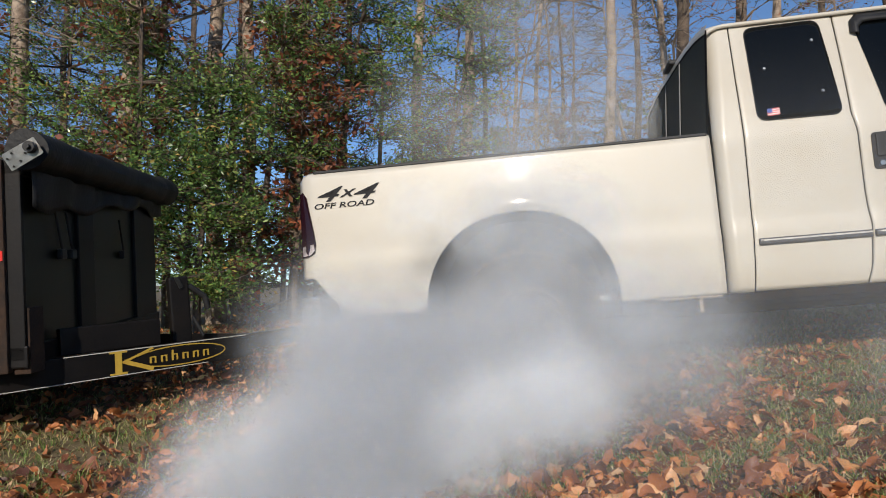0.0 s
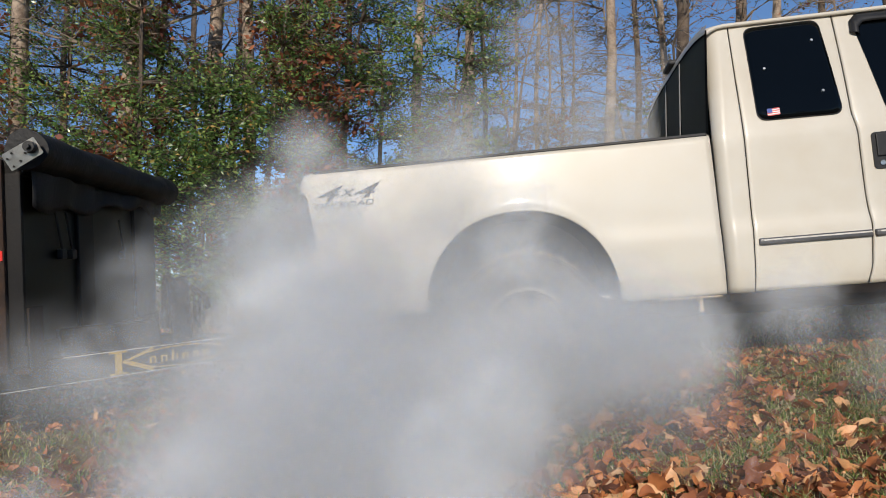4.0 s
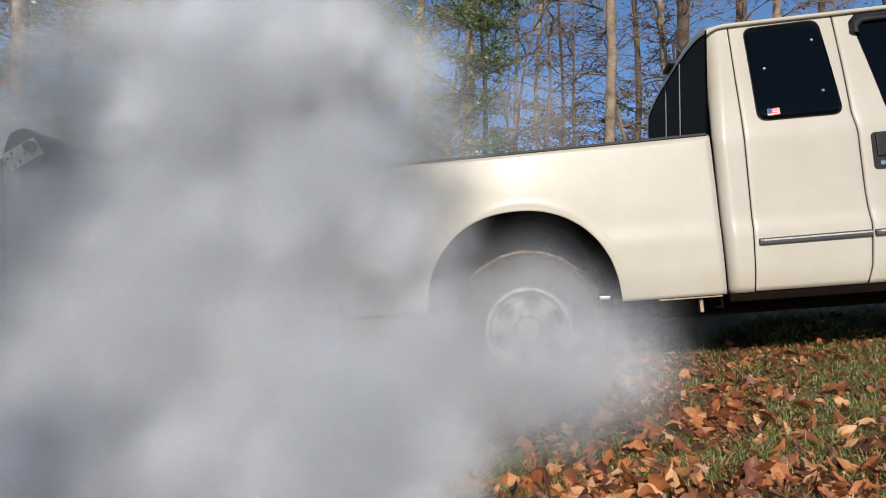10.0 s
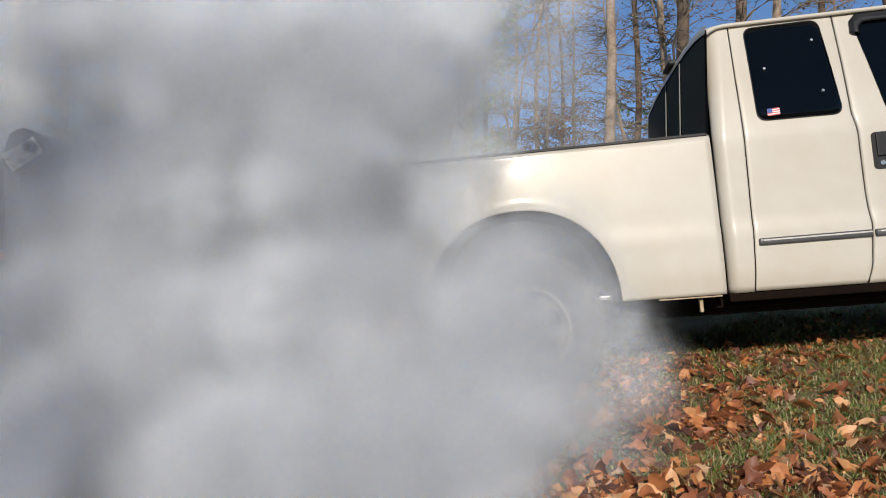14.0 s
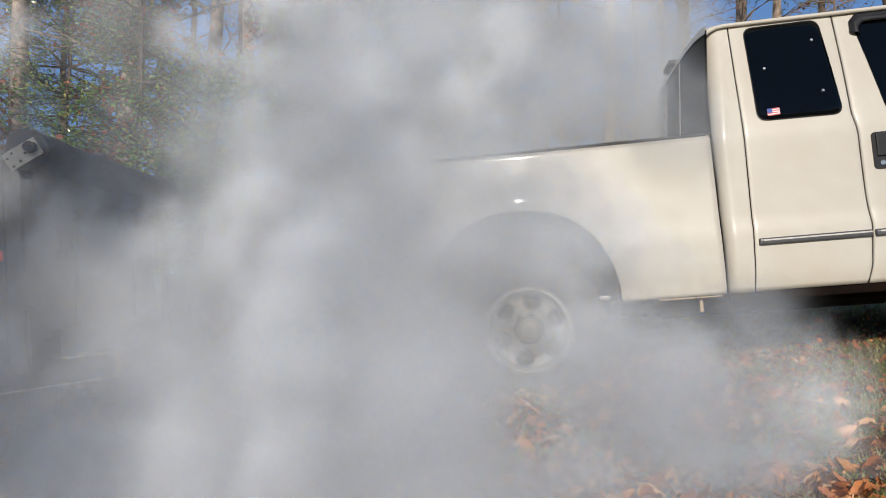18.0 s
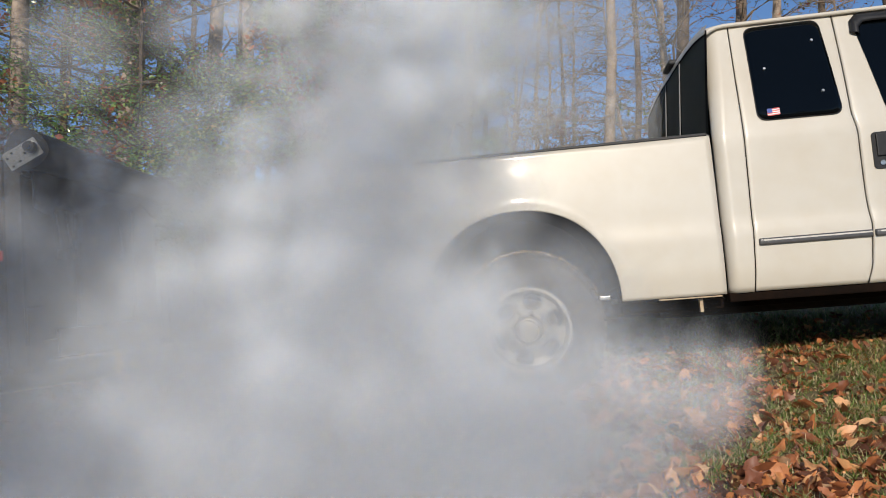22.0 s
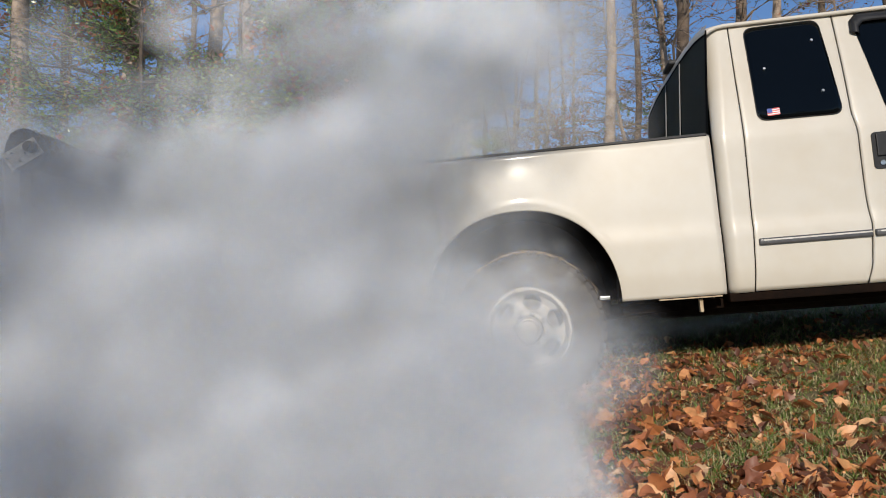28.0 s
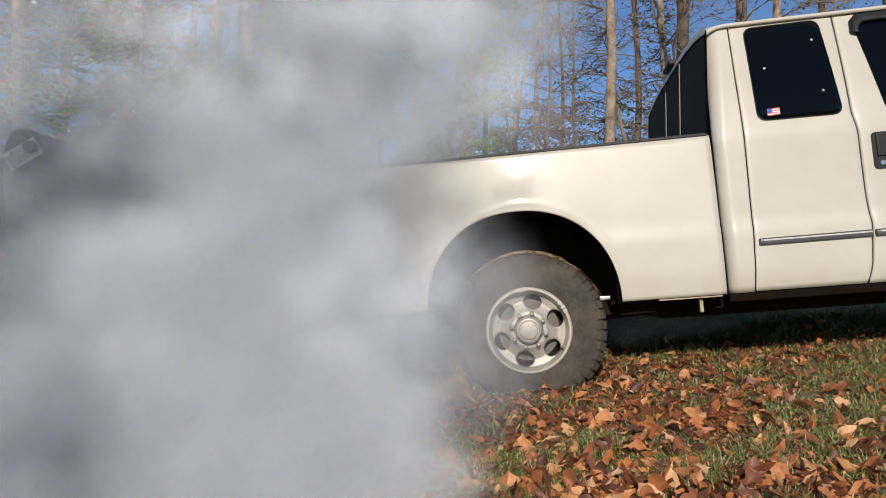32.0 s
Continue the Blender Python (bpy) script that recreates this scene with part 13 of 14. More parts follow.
puff(.56, 1, 1.89, 4.92, .64, 1.89, 4.92, .64, 1.89, 4.92, .64, 1.87, 4.92, .64, 1.86, 4.92, .65, 1.86, 4.92, .66, 1.84, 4.92, .70, 1.82, 4.92, .76, 1.79, 4.92, .85, 1.69, 4.92, 1.84, 1.64, 4.92, 1.87, 1.56, 4.92, 1.79, 1.68, 4.92, .92, 1.75, 4.92, .80, 1.76, 4.92, .79, 1.86, 4.92, .76, 1.90, 4.92, .77, 1.90, 4.92, .77, 1.91, 4.92, .78)
puff(.69, 1, .63, 5.09, .46, .63, 5.09, .46, .62, 5.09, .46, .62, 5.09, .47, .62, 5.09, .47, .62, 5.09, .49, .61, 5.09, .55, .60, 5.09, .61, .62, 5.09, .74, .72, 5.09, 1.97, .59, 5.09, 2.05, .54, 5.09, 1.95, .58, 5.09, .84, .64, 5.09, .71, .65, 5.09, .72, .72, 5.09, .83, .74, 5.09, .63, .74, 5.09, .59, .74, 5.09, .59)
puff(.63, 1, -.31, 4.63, .69, -.30, 4.63, .69, -.29, 4.63, .69, -.28, 4.63, .71, -.27, 4.63, .71, -.24, 4.63, .74, -.21, 4.63, .91, -.14, 4.63, 1.69, -.20, 4.63, 1.08, -.05, 4.63, 2.33, -.06, 4.63, 2.33, -.08, 4.63, 2.03, -.10, 4.63, 1.77, -.10, 4.63, 1.76, -.12, 4.63, 1.80, -.11, 4.63, 2.10, -.11, 4.63, 2.05, -.15, 4.63, 1.82, -.15, 4.63, 1.80)
puff(.53, 1, -.24, 4.78, .63, -.24, 4.78, .63, -.24, 4.78, .63, -.23, 4.78, .63, -.23, 4.78, .64, -.22, 4.78, .65, -.21, 4.78, .69, -.19, 4.78, .75, -.18, 4.78, .84, -.13, 4.78, 1.78, -.13, 4.78, 1.87, -.13, 4.78, 1.76, -.22, 4.78, .93, -.23, 4.78, .85, -.23, 4.78, .89, -.16, 4.78, 1.75, -.16, 4.78, 1.71, -.27, 4.78, 1.11, -.28, 4.78, 1.00)
puff(.67, 1, -.17, 4.63, .47, -.16, 4.63, .47, -.16, 4.63, .47, -.15, 4.63, .47, -.14, 4.63, .48, -.13, 4.63, .49, -.10, 4.63, .53, -.06, 4.63, .61, -.04, 4.63, .72, .04, 4.63, 1.84, .02, 4.63, 1.95, -.03, 4.63, 1.81, -.18, 4.63, .84, -.24, 4.63, .69, -.24, 4.63, .68, -.28, 4.63, .74, -.29, 4.63, .68, -.29, 4.63, .64, -.29, 4.63, .63)
puff(.55, 1, .57, 4.61, .60, .57, 4.61, .59, .57, 4.61, .59, .57, 4.61, .59, .57, 4.61, .59, .56, 4.61, .61, .56, 4.61, .65, .55, 4.61, .72, .56, 4.61, .82, .58, 4.61, 1.74, .43, 4.61, 1.77, .40, 4.61, 1.73, .45, 4.61, .88, .51, 4.61, .72, .52, 4.61, .71, .64, 4.61, .63, .69, 4.61, .61, .70, 4.61, .60, .70, 4.61, .60)
puff(.71, 1, .18, 4.67, .51, .18, 4.67, .51, .18, 4.67, .50, .18, 4.67, .48, .19, 4.67, .47, .19, 4.67, .48, .21, 4.67, .51, .24, 4.67, .59, .29, 4.67, .74, .42, 4.67, 2.28, .48, 4.67, 2.36, .48, 4.67, 2.33, .39, 4.67, 1.75, .35, 4.67, 1.00, .33, 4.67, .94, .12, 4.67, .86, .01, 4.67, .69, -.01, 4.67, .64, -.01, 4.67, .65)
puff(.65, 1, 1.01, 4.70, .55, 1.01, 4.70, .54, 1.01, 4.70, .53, 1.01, 4.70, .53, 1.01, 4.70, .53, 1.01, 4.70, .54, 1.00, 4.70, .56, 1.00, 4.70, .60, 1.00, 4.70, .73, 1.01, 4.70, 1.81, .91, 4.70, 1.73, .89, 4.70, .98, .95, 4.70, .68, 1.01, 4.70, .60, 1.02, 4.70, .59, 1.14, 4.70, .57, 1.19, 4.70, .56, 1.20, 4.70, .56, 1.20, 4.70, .56)
puff(.55, 1, -.21, 4.61, .60, -.21, 4.61, .61, -.20, 4.61, .61, -.20, 4.61, .61, -.20, 4.61, .62, -.19, 4.61, .63, -.18, 4.61, .67, -.17, 4.61, .73, -.16, 4.61, .82, -.11, 4.61, 1.74, -.14, 4.61, 1.65, -.25, 4.61, 1.05, -.26, 4.61, .78, -.26, 4.61, .70, -.26, 4.61, .69, -.26, 4.61, .65, -.26, 4.61, .63, -.26, 4.61, .62, -.26, 4.61, .62)
# unseen puffs left of the view, added to shade the cloud's left side
puff(.52, 0, -6.23, 2.48, 1.20, -6.21, 2.51, 1.23, -6.24, 2.49, 1.28, -4.83, 2.10, 1.38, -3.39, 1.74, 1.42, -2.43, 1.49, 1.44, -2.45, 1.47, 1.40, -2.42, 1.50, 1.33, -2.36, 1.55, 1.27, -2.26, 1.65, 1.20, -2.22, 1.70, 1.21, -2.22, 1.71, 1.23, -2.25, 1.68, 1.30, -2.33, 1.60, 1.38, -2.37, 1.56, 1.41, -2.45, 1.47, 1.43, -2.44, 1.48, 1.37, -2.42, 1.50, 1.33, -2.38, 1.53, 1.29)
puff(.59, 0, -6.98, 2.38, 2.42, -7.03, 2.44, 2.40, -7.03, 2.46, 2.35, -5.46, 2.11, 2.25, -3.90, 1.75, 2.20, -2.84, 1.49, 2.18, -2.80, 1.43, 2.21, -2.80, 1.42, 2.27, -2.84, 1.45, 2.34, -2.94, 1.54, 2.41, -3.01, 1.62, 2.42, -3.03, 1.64, 2.40, -3.02, 1.65, 2.33, -2.96, 1.61, 2.25, -2.92, 1.57, 2.21, -2.81, 1.45, 2.19, -2.79, 1.42, 2.24, -2.80, 1.42, 2.28, -2.83, 1.44, 2.32)
puff(.54, 0, -5.98, 1.58, 2.25, -5.95, 1.66, 2.22, -5.96, 1.69, 2.23, -4.54, 1.39, 2.31, -3.10, 1.04, 2.37, -2.16, .78, 2.42, -2.19, .71, 2.46, -2.17, .66, 2.44, -2.12, .67, 2.39, -2.02, .74, 2.29, -1.96, .82, 2.23, -1.95, .86, 2.22, -1.97, .90, 2.24, -2.04, .89, 2.31, -2.08, .86, 2.35, -2.18, .74, 2.45, -2.18, .68, 2.45, -2.17, .66, 2.43, -2.13, .66, 2.40)
puff(.62, 0, -5.88, 2.26, .37, -5.87, 2.34, .45, -5.91, 2.40, .51, -4.50, 2.13, .54, -3.06, 1.80, .52, -2.10, 1.55, .47, -2.10, 1.47, .39, -2.06, 1.41, .33, -2.00, 1.39, .30, -1.90, 1.43, .34, -1.87, 1.51, .41, -1.87, 1.55, .46, -1.92, 1.61, .52, -2.00, 1.63, .54, -2.04, 1.61, .53, -2.11, 1.51, .43, -2.09, 1.43, .35, -2.06, 1.40, .32, -2.02, 1.39, .31)
puff(.47, 0, -7.05, 2.12, .70, -7.11, 2.16, .73, -7.12, 2.16, .79, -5.57, 1.78, .89, -4.01, 1.42, .93, -2.95, 1.16, .94, -2.89, 1.12, .91, -2.88, 1.14, .83, -2.91, 1.19, .77, -3.01, 1.29, .70, -3.08, 1.35, .71, -3.11, 1.36, .73, -3.11, 1.35, .81, -3.07, 1.28, .89, -3.03, 1.24, .92, -2.91, 1.14, .93, -2.88, 1.13, .87, -2.88, 1.14, .83, -2.90, 1.17, .79)
puff(.53, 0, -6.56, 1.85, 2.26, -6.62, 1.82, 2.20, -6.68, 1.77, 2.13, -5.26, 1.37, 2.05, -3.78, 1.02, 2.03, -2.76, .81, 2.05, -2.70, .84, 2.11, -2.61, .91, 2.19, -2.56, .98, 2.24, -2.54, 1.04, 2.27, -2.58, 1.04, 2.23, -2.62, 1.02, 2.19, -2.70, .95, 2.11, -2.76, .86, 2.05, -2.78, .83, 2.03, -2.73, .82, 2.07, -2.65, .88, 2.15, -2.61, .92, 2.19, -2.58, .96, 2.23)
puff(.50, 0, -6.44, 2.03, 1.06, -6.44, 2.03, .98, -6.41, 2.06, .94, -4.81, 1.86, .93, -3.25, 1.62, .97, -2.22, 1.45, 1.03, -2.22, 1.46, 1.11, -2.27, 1.41, 1.16, -2.33, 1.35, 1.16, -2.42, 1.26, 1.10, -2.45, 1.22, 1.02, -2.44, 1.23, .98, -2.39, 1.28, .93, -2.31, 1.36, .93, -2.27, 1.40, .96, -2.21, 1.46, 1.07, -2.24, 1.44, 1.14, -2.27, 1.41, 1.16, -2.31, 1.37, 1.16)
puff(.63, 0, -5.96, 1.86, 1.03, -6.04, 1.93, 1.05, -6.09, 1.99, 1.10, -4.62, 1.76, 1.20, -3.09, 1.47, 1.25, -2.04, 1.25, 1.27, -1.96, 1.18, 1.24, -1.89, 1.10, 1.18, -1.88, 1.05, 1.11, -1.92, 1.04, 1.04, -2.00, 1.09, 1.03, -2.04, 1.13, 1.05, -2.10, 1.21, 1.12, -2.12, 1.27, 1.20, -2.10, 1.27, 1.24, -2.00, 1.22, 1.26, -1.92, 1.14, 1.21, -1.89, 1.10, 1.17, -1.88, 1.07, 1.13)
puff(.49, 0, -6.78, 1.70, 1.15, -6.83, 1.77, 1.22, -6.89, 1.83, 1.24, -5.48, 1.60, 1.21, -4.01, 1.31, 1.15, -3.00, 1.08, 1.09, -2.94, 1.01, 1.02, -2.86, .93, 1.00, -2.80, .88, 1.03, -2.77, .88, 1.12, -2.80, .93, 1.19, -2.83, .97, 1.22, -2.92, 1.05, 1.24, -2.98, 1.10, 1.21, -3.00, 1.11, 1.17, -2.97, 1.05, 1.05, -2.90, .96, 1.01, -2.86, .93, 1.00, -2.82, .90, 1.02)
puff(.58, 0, -5.86, 1.54, 2.25, -5.94, 1.62, 2.26, -5.99, 1.68, 2.30, -4.50, 1.42, 2.41, -2.96, 1.11, 2.46, -1.90, .87, 2.48, -1.82, .78, 2.47, -1.77, .71, 2.41, -1.77, .69, 2.35, -1.82, .71, 2.26, -1.91, .78, 2.25, -1.94, .83, 2.26, -2.00, .90, 2.32, -2.00, .92, 2.41, -1.97, .92, 2.44, -1.86, .82, 2.48, -1.79, .74, 2.44, -1.77, .71, 2.41, -1.76, .69, 2.36)
puff(.46, 0, -6.61, 2.36, .79, -6.54, 2.31, .71, -6.52, 2.25, .65, -5.06, 1.86, .60, -3.62, 1.53, .62, -2.68, 1.33, .66, -2.75, 1.39, .74, -2.76, 1.47, .81, -2.74, 1.52, .84, -2.65, 1.57, .82, -2.57, 1.54, .75, -2.54, 1.51, .70, -2.53, 1.43, .63, -2.56, 1.36, .60, -2.60, 1.33, .61, -2.72, 1.36, .70, -2.76, 1.43, .78, -2.76, 1.47, .82, -2.75, 1.51, .84)
puff(.46, 0, -6.53, 2.05, 1.60, -6.57, 2.12, 1.65, -6.56, 2.14, 1.71, -4.98, 1.81, 1.80, -3.42, 1.46, 1.83, -2.37, 1.20, 1.83, -2.33, 1.13, 1.79, -2.35, 1.11, 1.71, -2.39, 1.13, 1.65, -2.49, 1.21, 1.60, -2.55, 1.29, 1.62, -2.57, 1.32, 1.65, -2.55, 1.34, 1.73, -2.48, 1.31, 1.80, -2.44, 1.28, 1.83, -2.34, 1.16, 1.81, -2.33, 1.11, 1.75, -2.35, 1.11, 1.70, -2.38, 1.12, 1.66)
puff(.50, 0, -6.29, 1.48, 1.08, -6.27, 1.55, 1.16, -6.28, 1.61, 1.22, -4.86, 1.38, 1.27, -3.43, 1.08, 1.26, -2.48, .85, 1.22, -2.51, .77, 1.14, -2.48, .69, 1.07, -2.42, .65, 1.04, -2.32, .66, 1.05, -2.27, .71, 1.12, -2.27, .75, 1.16, -2.29, .83, 1.24, -2.37, .88, 1.27, -2.41, .88, 1.27, -2.50, .81, 1.18, -2.50, .73, 1.10, -2.47, .69, 1.07, -2.44, .66, 1.04)
puff(.46, 0, -6.98, 2.21, 1.45, -7.00, 2.17, 1.52, -6.98, 2.12, 1.58, -5.39, 1.72, 1.65, -3.82, 1.38, 1.66, -2.78, 1.17, 1.63, -2.76, 1.21, 1.56, -2.80, 1.29, 1.48, -2.86, 1.35, 1.44, -2.96, 1.41, 1.43, -3.00, 1.40, 1.48, -3.00, 1.37, 1.52, -2.96, 1.29, 1.60, -2.88, 1.22, 1.65, -2.84, 1.19, 1.66, -2.76, 1.19, 1.60, -2.78, 1.25, 1.52, -2.80, 1.29, 1.48, -2.84, 1.33, 1.45)
puff(.60, 0, -6.52, 2.33, .74, -6.54, 2.35, .71, -6.58, 2.40, .65, -5.19, 2.20, .55, -3.73, 1.95, .51, -2.76, 1.77, .50, -2.74, 1.75, .54, -2.67, 1.69, .61, -2.61, 1.63, .67, -2.53, 1.55, .74, -2.52, 1.53, .73, -2.54, 1.55, .70, -2.61, 1.62, .63, -2.69, 1.70, .55, -2.72, 1.73, .52, -2.75, 1.77, .51, -2.71, 1.72, .57, -2.67, 1.69, .62, -2.63, 1.64, .66)
puff(.47, 0, -7.02, 1.78, 1.87, -7.05, 1.71, 1.92, -7.03, 1.69, 1.98, -5.45, 1.42, 2.07, -3.88, 1.17, 2.10, -2.83, 1.03, 2.10, -2.81, 1.10, 2.04, -2.83, 1.12, 1.96, -2.89, 1.11, 1.91, -2.99, 1.02, 1.86, -3.04, .94, 1.89, -3.05, .91, 1.92, -3.02, .88, 2.00, -2.94, .92, 2.07, -2.90, .95, 2.09, -2.81, 1.07, 2.07, -2.81, 1.12, 2.00, -2.84, 1.12, 1.96, -2.87, 1.11, 1.92)
puff(.62, 0, -6.62, 1.62, .62, -6.65, 1.62, .54, -6.70, 1.66, .48, -5.30, 1.45, .41, -3.85, 1.21, .41, -2.86, 1.05, .44, -2.83, 1.05, .51, -2.76, 1.00, .59, -2.70, .94, .64, -2.63, .84, .64, -2.63, .81, .58, -2.65, .82, .54, -2.72, .87, .46, -2.80, .95, .41, -2.84, .99, .41, -2.85, 1.05, .48, -2.80, 1.03, .56, -2.76, .99, .60, -2.72, .95, .63)
puff(.61, 0, -6.64, 1.84, 1.83, -6.72, 1.82, 1.83, -6.78, 1.85, 1.87, -5.34, 1.64, 1.96, -3.84, 1.40, 2.02, -2.81, 1.25, 2.06, -2.74, 1.26, 2.06, -2.66, 1.22, 2.00, -2.62, 1.16, 1.94, -2.62, 1.06, 1.85, -2.68, 1.02, 1.82, -2.72, 1.02, 1.83, -2.80, 1.07, 1.89, -2.84, 1.14, 1.97, -2.85, 1.18, 2.01, -2.77, 1.26, 2.06, -2.69, 1.24, 2.03, -2.65, 1.22, 2.00, -2.63, 1.18, 1.96)
puff(.48, 0, -6.87, 2.38, .62, -6.81, 2.41, .62, -6.79, 2.39, .65, -5.33, 2.01, .75, -3.89, 1.65, .81, -2.95, 1.40, .84, -3.01, 1.37, .84, -3.03, 1.40, .79, -3.00, 1.45, .73, -2.91, 1.55, .64, -2.83, 1.60, .61, -2.81, 1.61, .62, -2.79, 1.58, .67, -2.83, 1.51, .75, -2.87, 1.47, .79, -2.99, 1.38, .85, -3.03, 1.38, .82, -3.03, 1.40, .79, -3.01, 1.43, .75)
puff(.55, 0, -6.17, 2.18, .72, -6.09, 2.22, .77, -6.05, 2.21, .83, -4.54, 1.84, .93, -3.07, 1.48, .96, -2.13, 1.22, .95, -2.21, 1.18, .90, -2.26, 1.20, .82, -2.27, 1.24, .76, -2.21, 1.34, .72, -2.13, 1.41, .74, -2.09, 1.42, .78, -2.04, 1.40, .86, -2.04, 1.34, .93, -2.06, 1.30, .95, -2.17, 1.20, .93, -2.24, 1.18, .86, -2.26, 1.20, .82, -2.27, 1.23, .78)
puff(.63, 0, -6.43, 2.40, 1.33, -6.38, 2.43, 1.25, -6.32, 2.42, 1.19, -4.73, 2.05, 1.13, -3.19, 1.68, 1.12, -2.19, 1.43, 1.15, -2.24, 1.39, 1.23, -2.32, 1.41, 1.31, -2.38, 1.46, 1.35, -2.43, 1.56, 1.35, -2.41, 1.62, 1.29, -2.38, 1.63, 1.25, -2.30, 1.61, 1.17, -2.23, 1.54, 1.12, -2.20, 1.50, 1.12, -2.21, 1.40, 1.19, -2.28, 1.40, 1.27, -2.32, 1.42, 1.31, -2.36, 1.44, 1.34)
puff(.51, 0, -6.66, 2.24, 1.79, -6.74, 2.26, 1.72, -6.80, 2.31, 1.66, -5.36, 2.11, 1.59, -3.85, 1.86, 1.59, -2.81, 1.68, 1.62, -2.73, 1.65, 1.69, -2.66, 1.58, 1.77, -2.62, 1.52, 1.81, -2.64, 1.45, 1.81, -2.70, 1.44, 1.76, -2.74, 1.46, 1.72, -2.82, 1.53, 1.64, -2.86, 1.61, 1.59, -2.85, 1.64, 1.58, -2.77, 1.67, 1.65, -2.69, 1.62, 1.73, -2.65, 1.58, 1.77, -2.63, 1.54, 1.80)
puff(.50, 0, -6.11, 2.01, .77, -6.18, 1.93, .73, -6.24, 1.89, .68, -4.81, 1.57, .58, -3.32, 1.31, .54, -2.29, 1.16, .53, -2.22, 1.24, .57, -2.14, 1.30, .64, -2.09, 1.31, .70, -2.09, 1.25, .77, -2.14, 1.17, .76, -2.18, 1.13, .73, -2.26, 1.08, .65, -2.31, 1.07, .58, -2.32, 1.09, .55, -2.26, 1.21, .54, -2.17, 1.28, .60, -2.14, 1.30, .64, -2.10, 1.31, .69)
puff(.48, 0, -6.74, 2.41, .15, -6.78, 2.34, .22, -6.77, 2.28, .28, -5.20, 1.92, .36, -3.63, 1.63, .37, -2.58, 1.46, .35, -2.54, 1.54, .29, -2.56, 1.62, .20, -2.60, 1.65, .15, -2.70, 1.64, .14, -2.76, 1.58, .18, -2.78, 1.53, .22, -2.76, 1.46, .30, -2.69, 1.42, .36, -2.65, 1.42, .37, -2.55, 1.50, .32, -2.54, 1.59, .24, -2.56, 1.62, .20, -2.59, 1.65, .17)
puff(.50, 0, -6.96, 2.31, 1.62, -6.97, 2.28, 1.61, -6.94, 2.29, 1.63, -5.35, 2.07, 1.72, -3.79, 1.83, 1.78, -2.75, 1.68, 1.83, -2.74, 1.72, 1.84, -2.78, 1.70, 1.80, -2.84, 1.65, 1.75, -2.94, 1.55, 1.65, -2.97, 1.49, 1.61, -2.97, 1.48, 1.61, -2.92, 1.50, 1.65, -2.85, 1.57, 1.73, -2.80, 1.61, 1.77, -2.73, 1.71, 1.84, -2.76, 1.71, 1.83, -2.79, 1.69, 1.80, -2.82, 1.66, 1.77)
puff(.45, 0, -6.02, 1.67, .96, -6.10, 1.60, 1.03, -6.15, 1.53, 1.05, -4.70, 1.17, 1.02, -3.19, .87, .97, -2.15, .71, .91, -2.07, .78, .84, -1.99, .86, .81, -1.96, .90, .83, -1.99, .90, .92, -2.06, .83, 1.00, -2.10, .79, 1.03, -2.17, .72, 1.05, -2.20, .67, 1.02, -2.20, .67, .99, -2.11, .74, .87, -2.02, .83, .82, -1.99, .86, .81, -1.97, .89, .82)
puff(.59, 0, -6.24, 2.30, 1.42, -6.32, 2.30, 1.35, -6.37, 2.26, 1.29, -4.89, 1.86, 1.22, -3.36, 1.50, 1.22, -2.31, 1.27, 1.25, -2.23, 1.28, 1.32, -2.17, 1.34, 1.40, -2.15, 1.40, 1.44, -2.20, 1.49, 1.44, -2.28, 1.51, 1.39, -2.32, 1.50, 1.35, -2.38, 1.44, 1.27, -2.39, 1.35, 1.22, -2.37, 1.32, 1.21, -2.26, 1.27, 1.28, -2.19, 1.31, 1.37, -2.16, 1.34, 1.40, -2.15, 1.38, 1.43)
puff(.60, 0, -5.91, 2.02, 1.82, -5.84, 1.99, 1.75, -5.80, 1.95, 1.71, -4.32, 1.54, 1.71, -2.87, 1.20, 1.76, -1.93, .98, 1.81, -2.00, 1.00, 1.89, -2.04, 1.07, 1.94, -2.03, 1.13, 1.93, -1.95, 1.21, 1.86, -1.87, 1.21, 1.78, -1.84, 1.19, 1.74, -1.80, 1.12, 1.70, -1.82, 1.04, 1.71, -1.85, 1.01, 1.74, -1.97, .98, 1.86, -2.03, 1.03, 1.92, -2.04, 1.07, 1.94, -2.04, 1.11, 1.94)
puff(.48, 0, -6.06, 1.71, .32, -6.01, 1.72, .33, -5.95, 1.77, .37, -4.35, 1.57, .47, -2.83, 1.32, .53, -1.84, 1.14, .55, -1.89, 1.13, .54, -1.97, 1.06, .48, -2.03, 1.00, .42, -2.07, .92, .33, -2.04, .91, .32, -2.00, .92, .33, -1.92, .99, .39, -1.85, 1.07, .48, -1.83, 1.11, .51, -1.86, 1.14, .56, -1.93, 1.10, .51, -1.97, 1.06, .48, -2.01, 1.02, .44)
puff(.56, 0, -5.73, 2.36, 1.58, -5.80, 2.28, 1.59, -5.86, 2.22, 1.64, -4.43, 1.86, 1.74, -2.93, 1.57, 1.79, -1.91, 1.40, 1.81, -1.84, 1.48, 1.80, -1.75, 1.56, 1.74, -1.71, 1.59, 1.67, -1.71, 1.59, 1.59, -1.76, 1.52, 1.58, -1.80, 1.48, 1.59, -1.88, 1.40, 1.66, -1.93, 1.36, 1.74, -1.94, 1.36, 1.77, -1.87, 1.44, 1.81, -1.79, 1.52, 1.77, -1.75, 1.56, 1.73, -1.72, 1.59, 1.69)
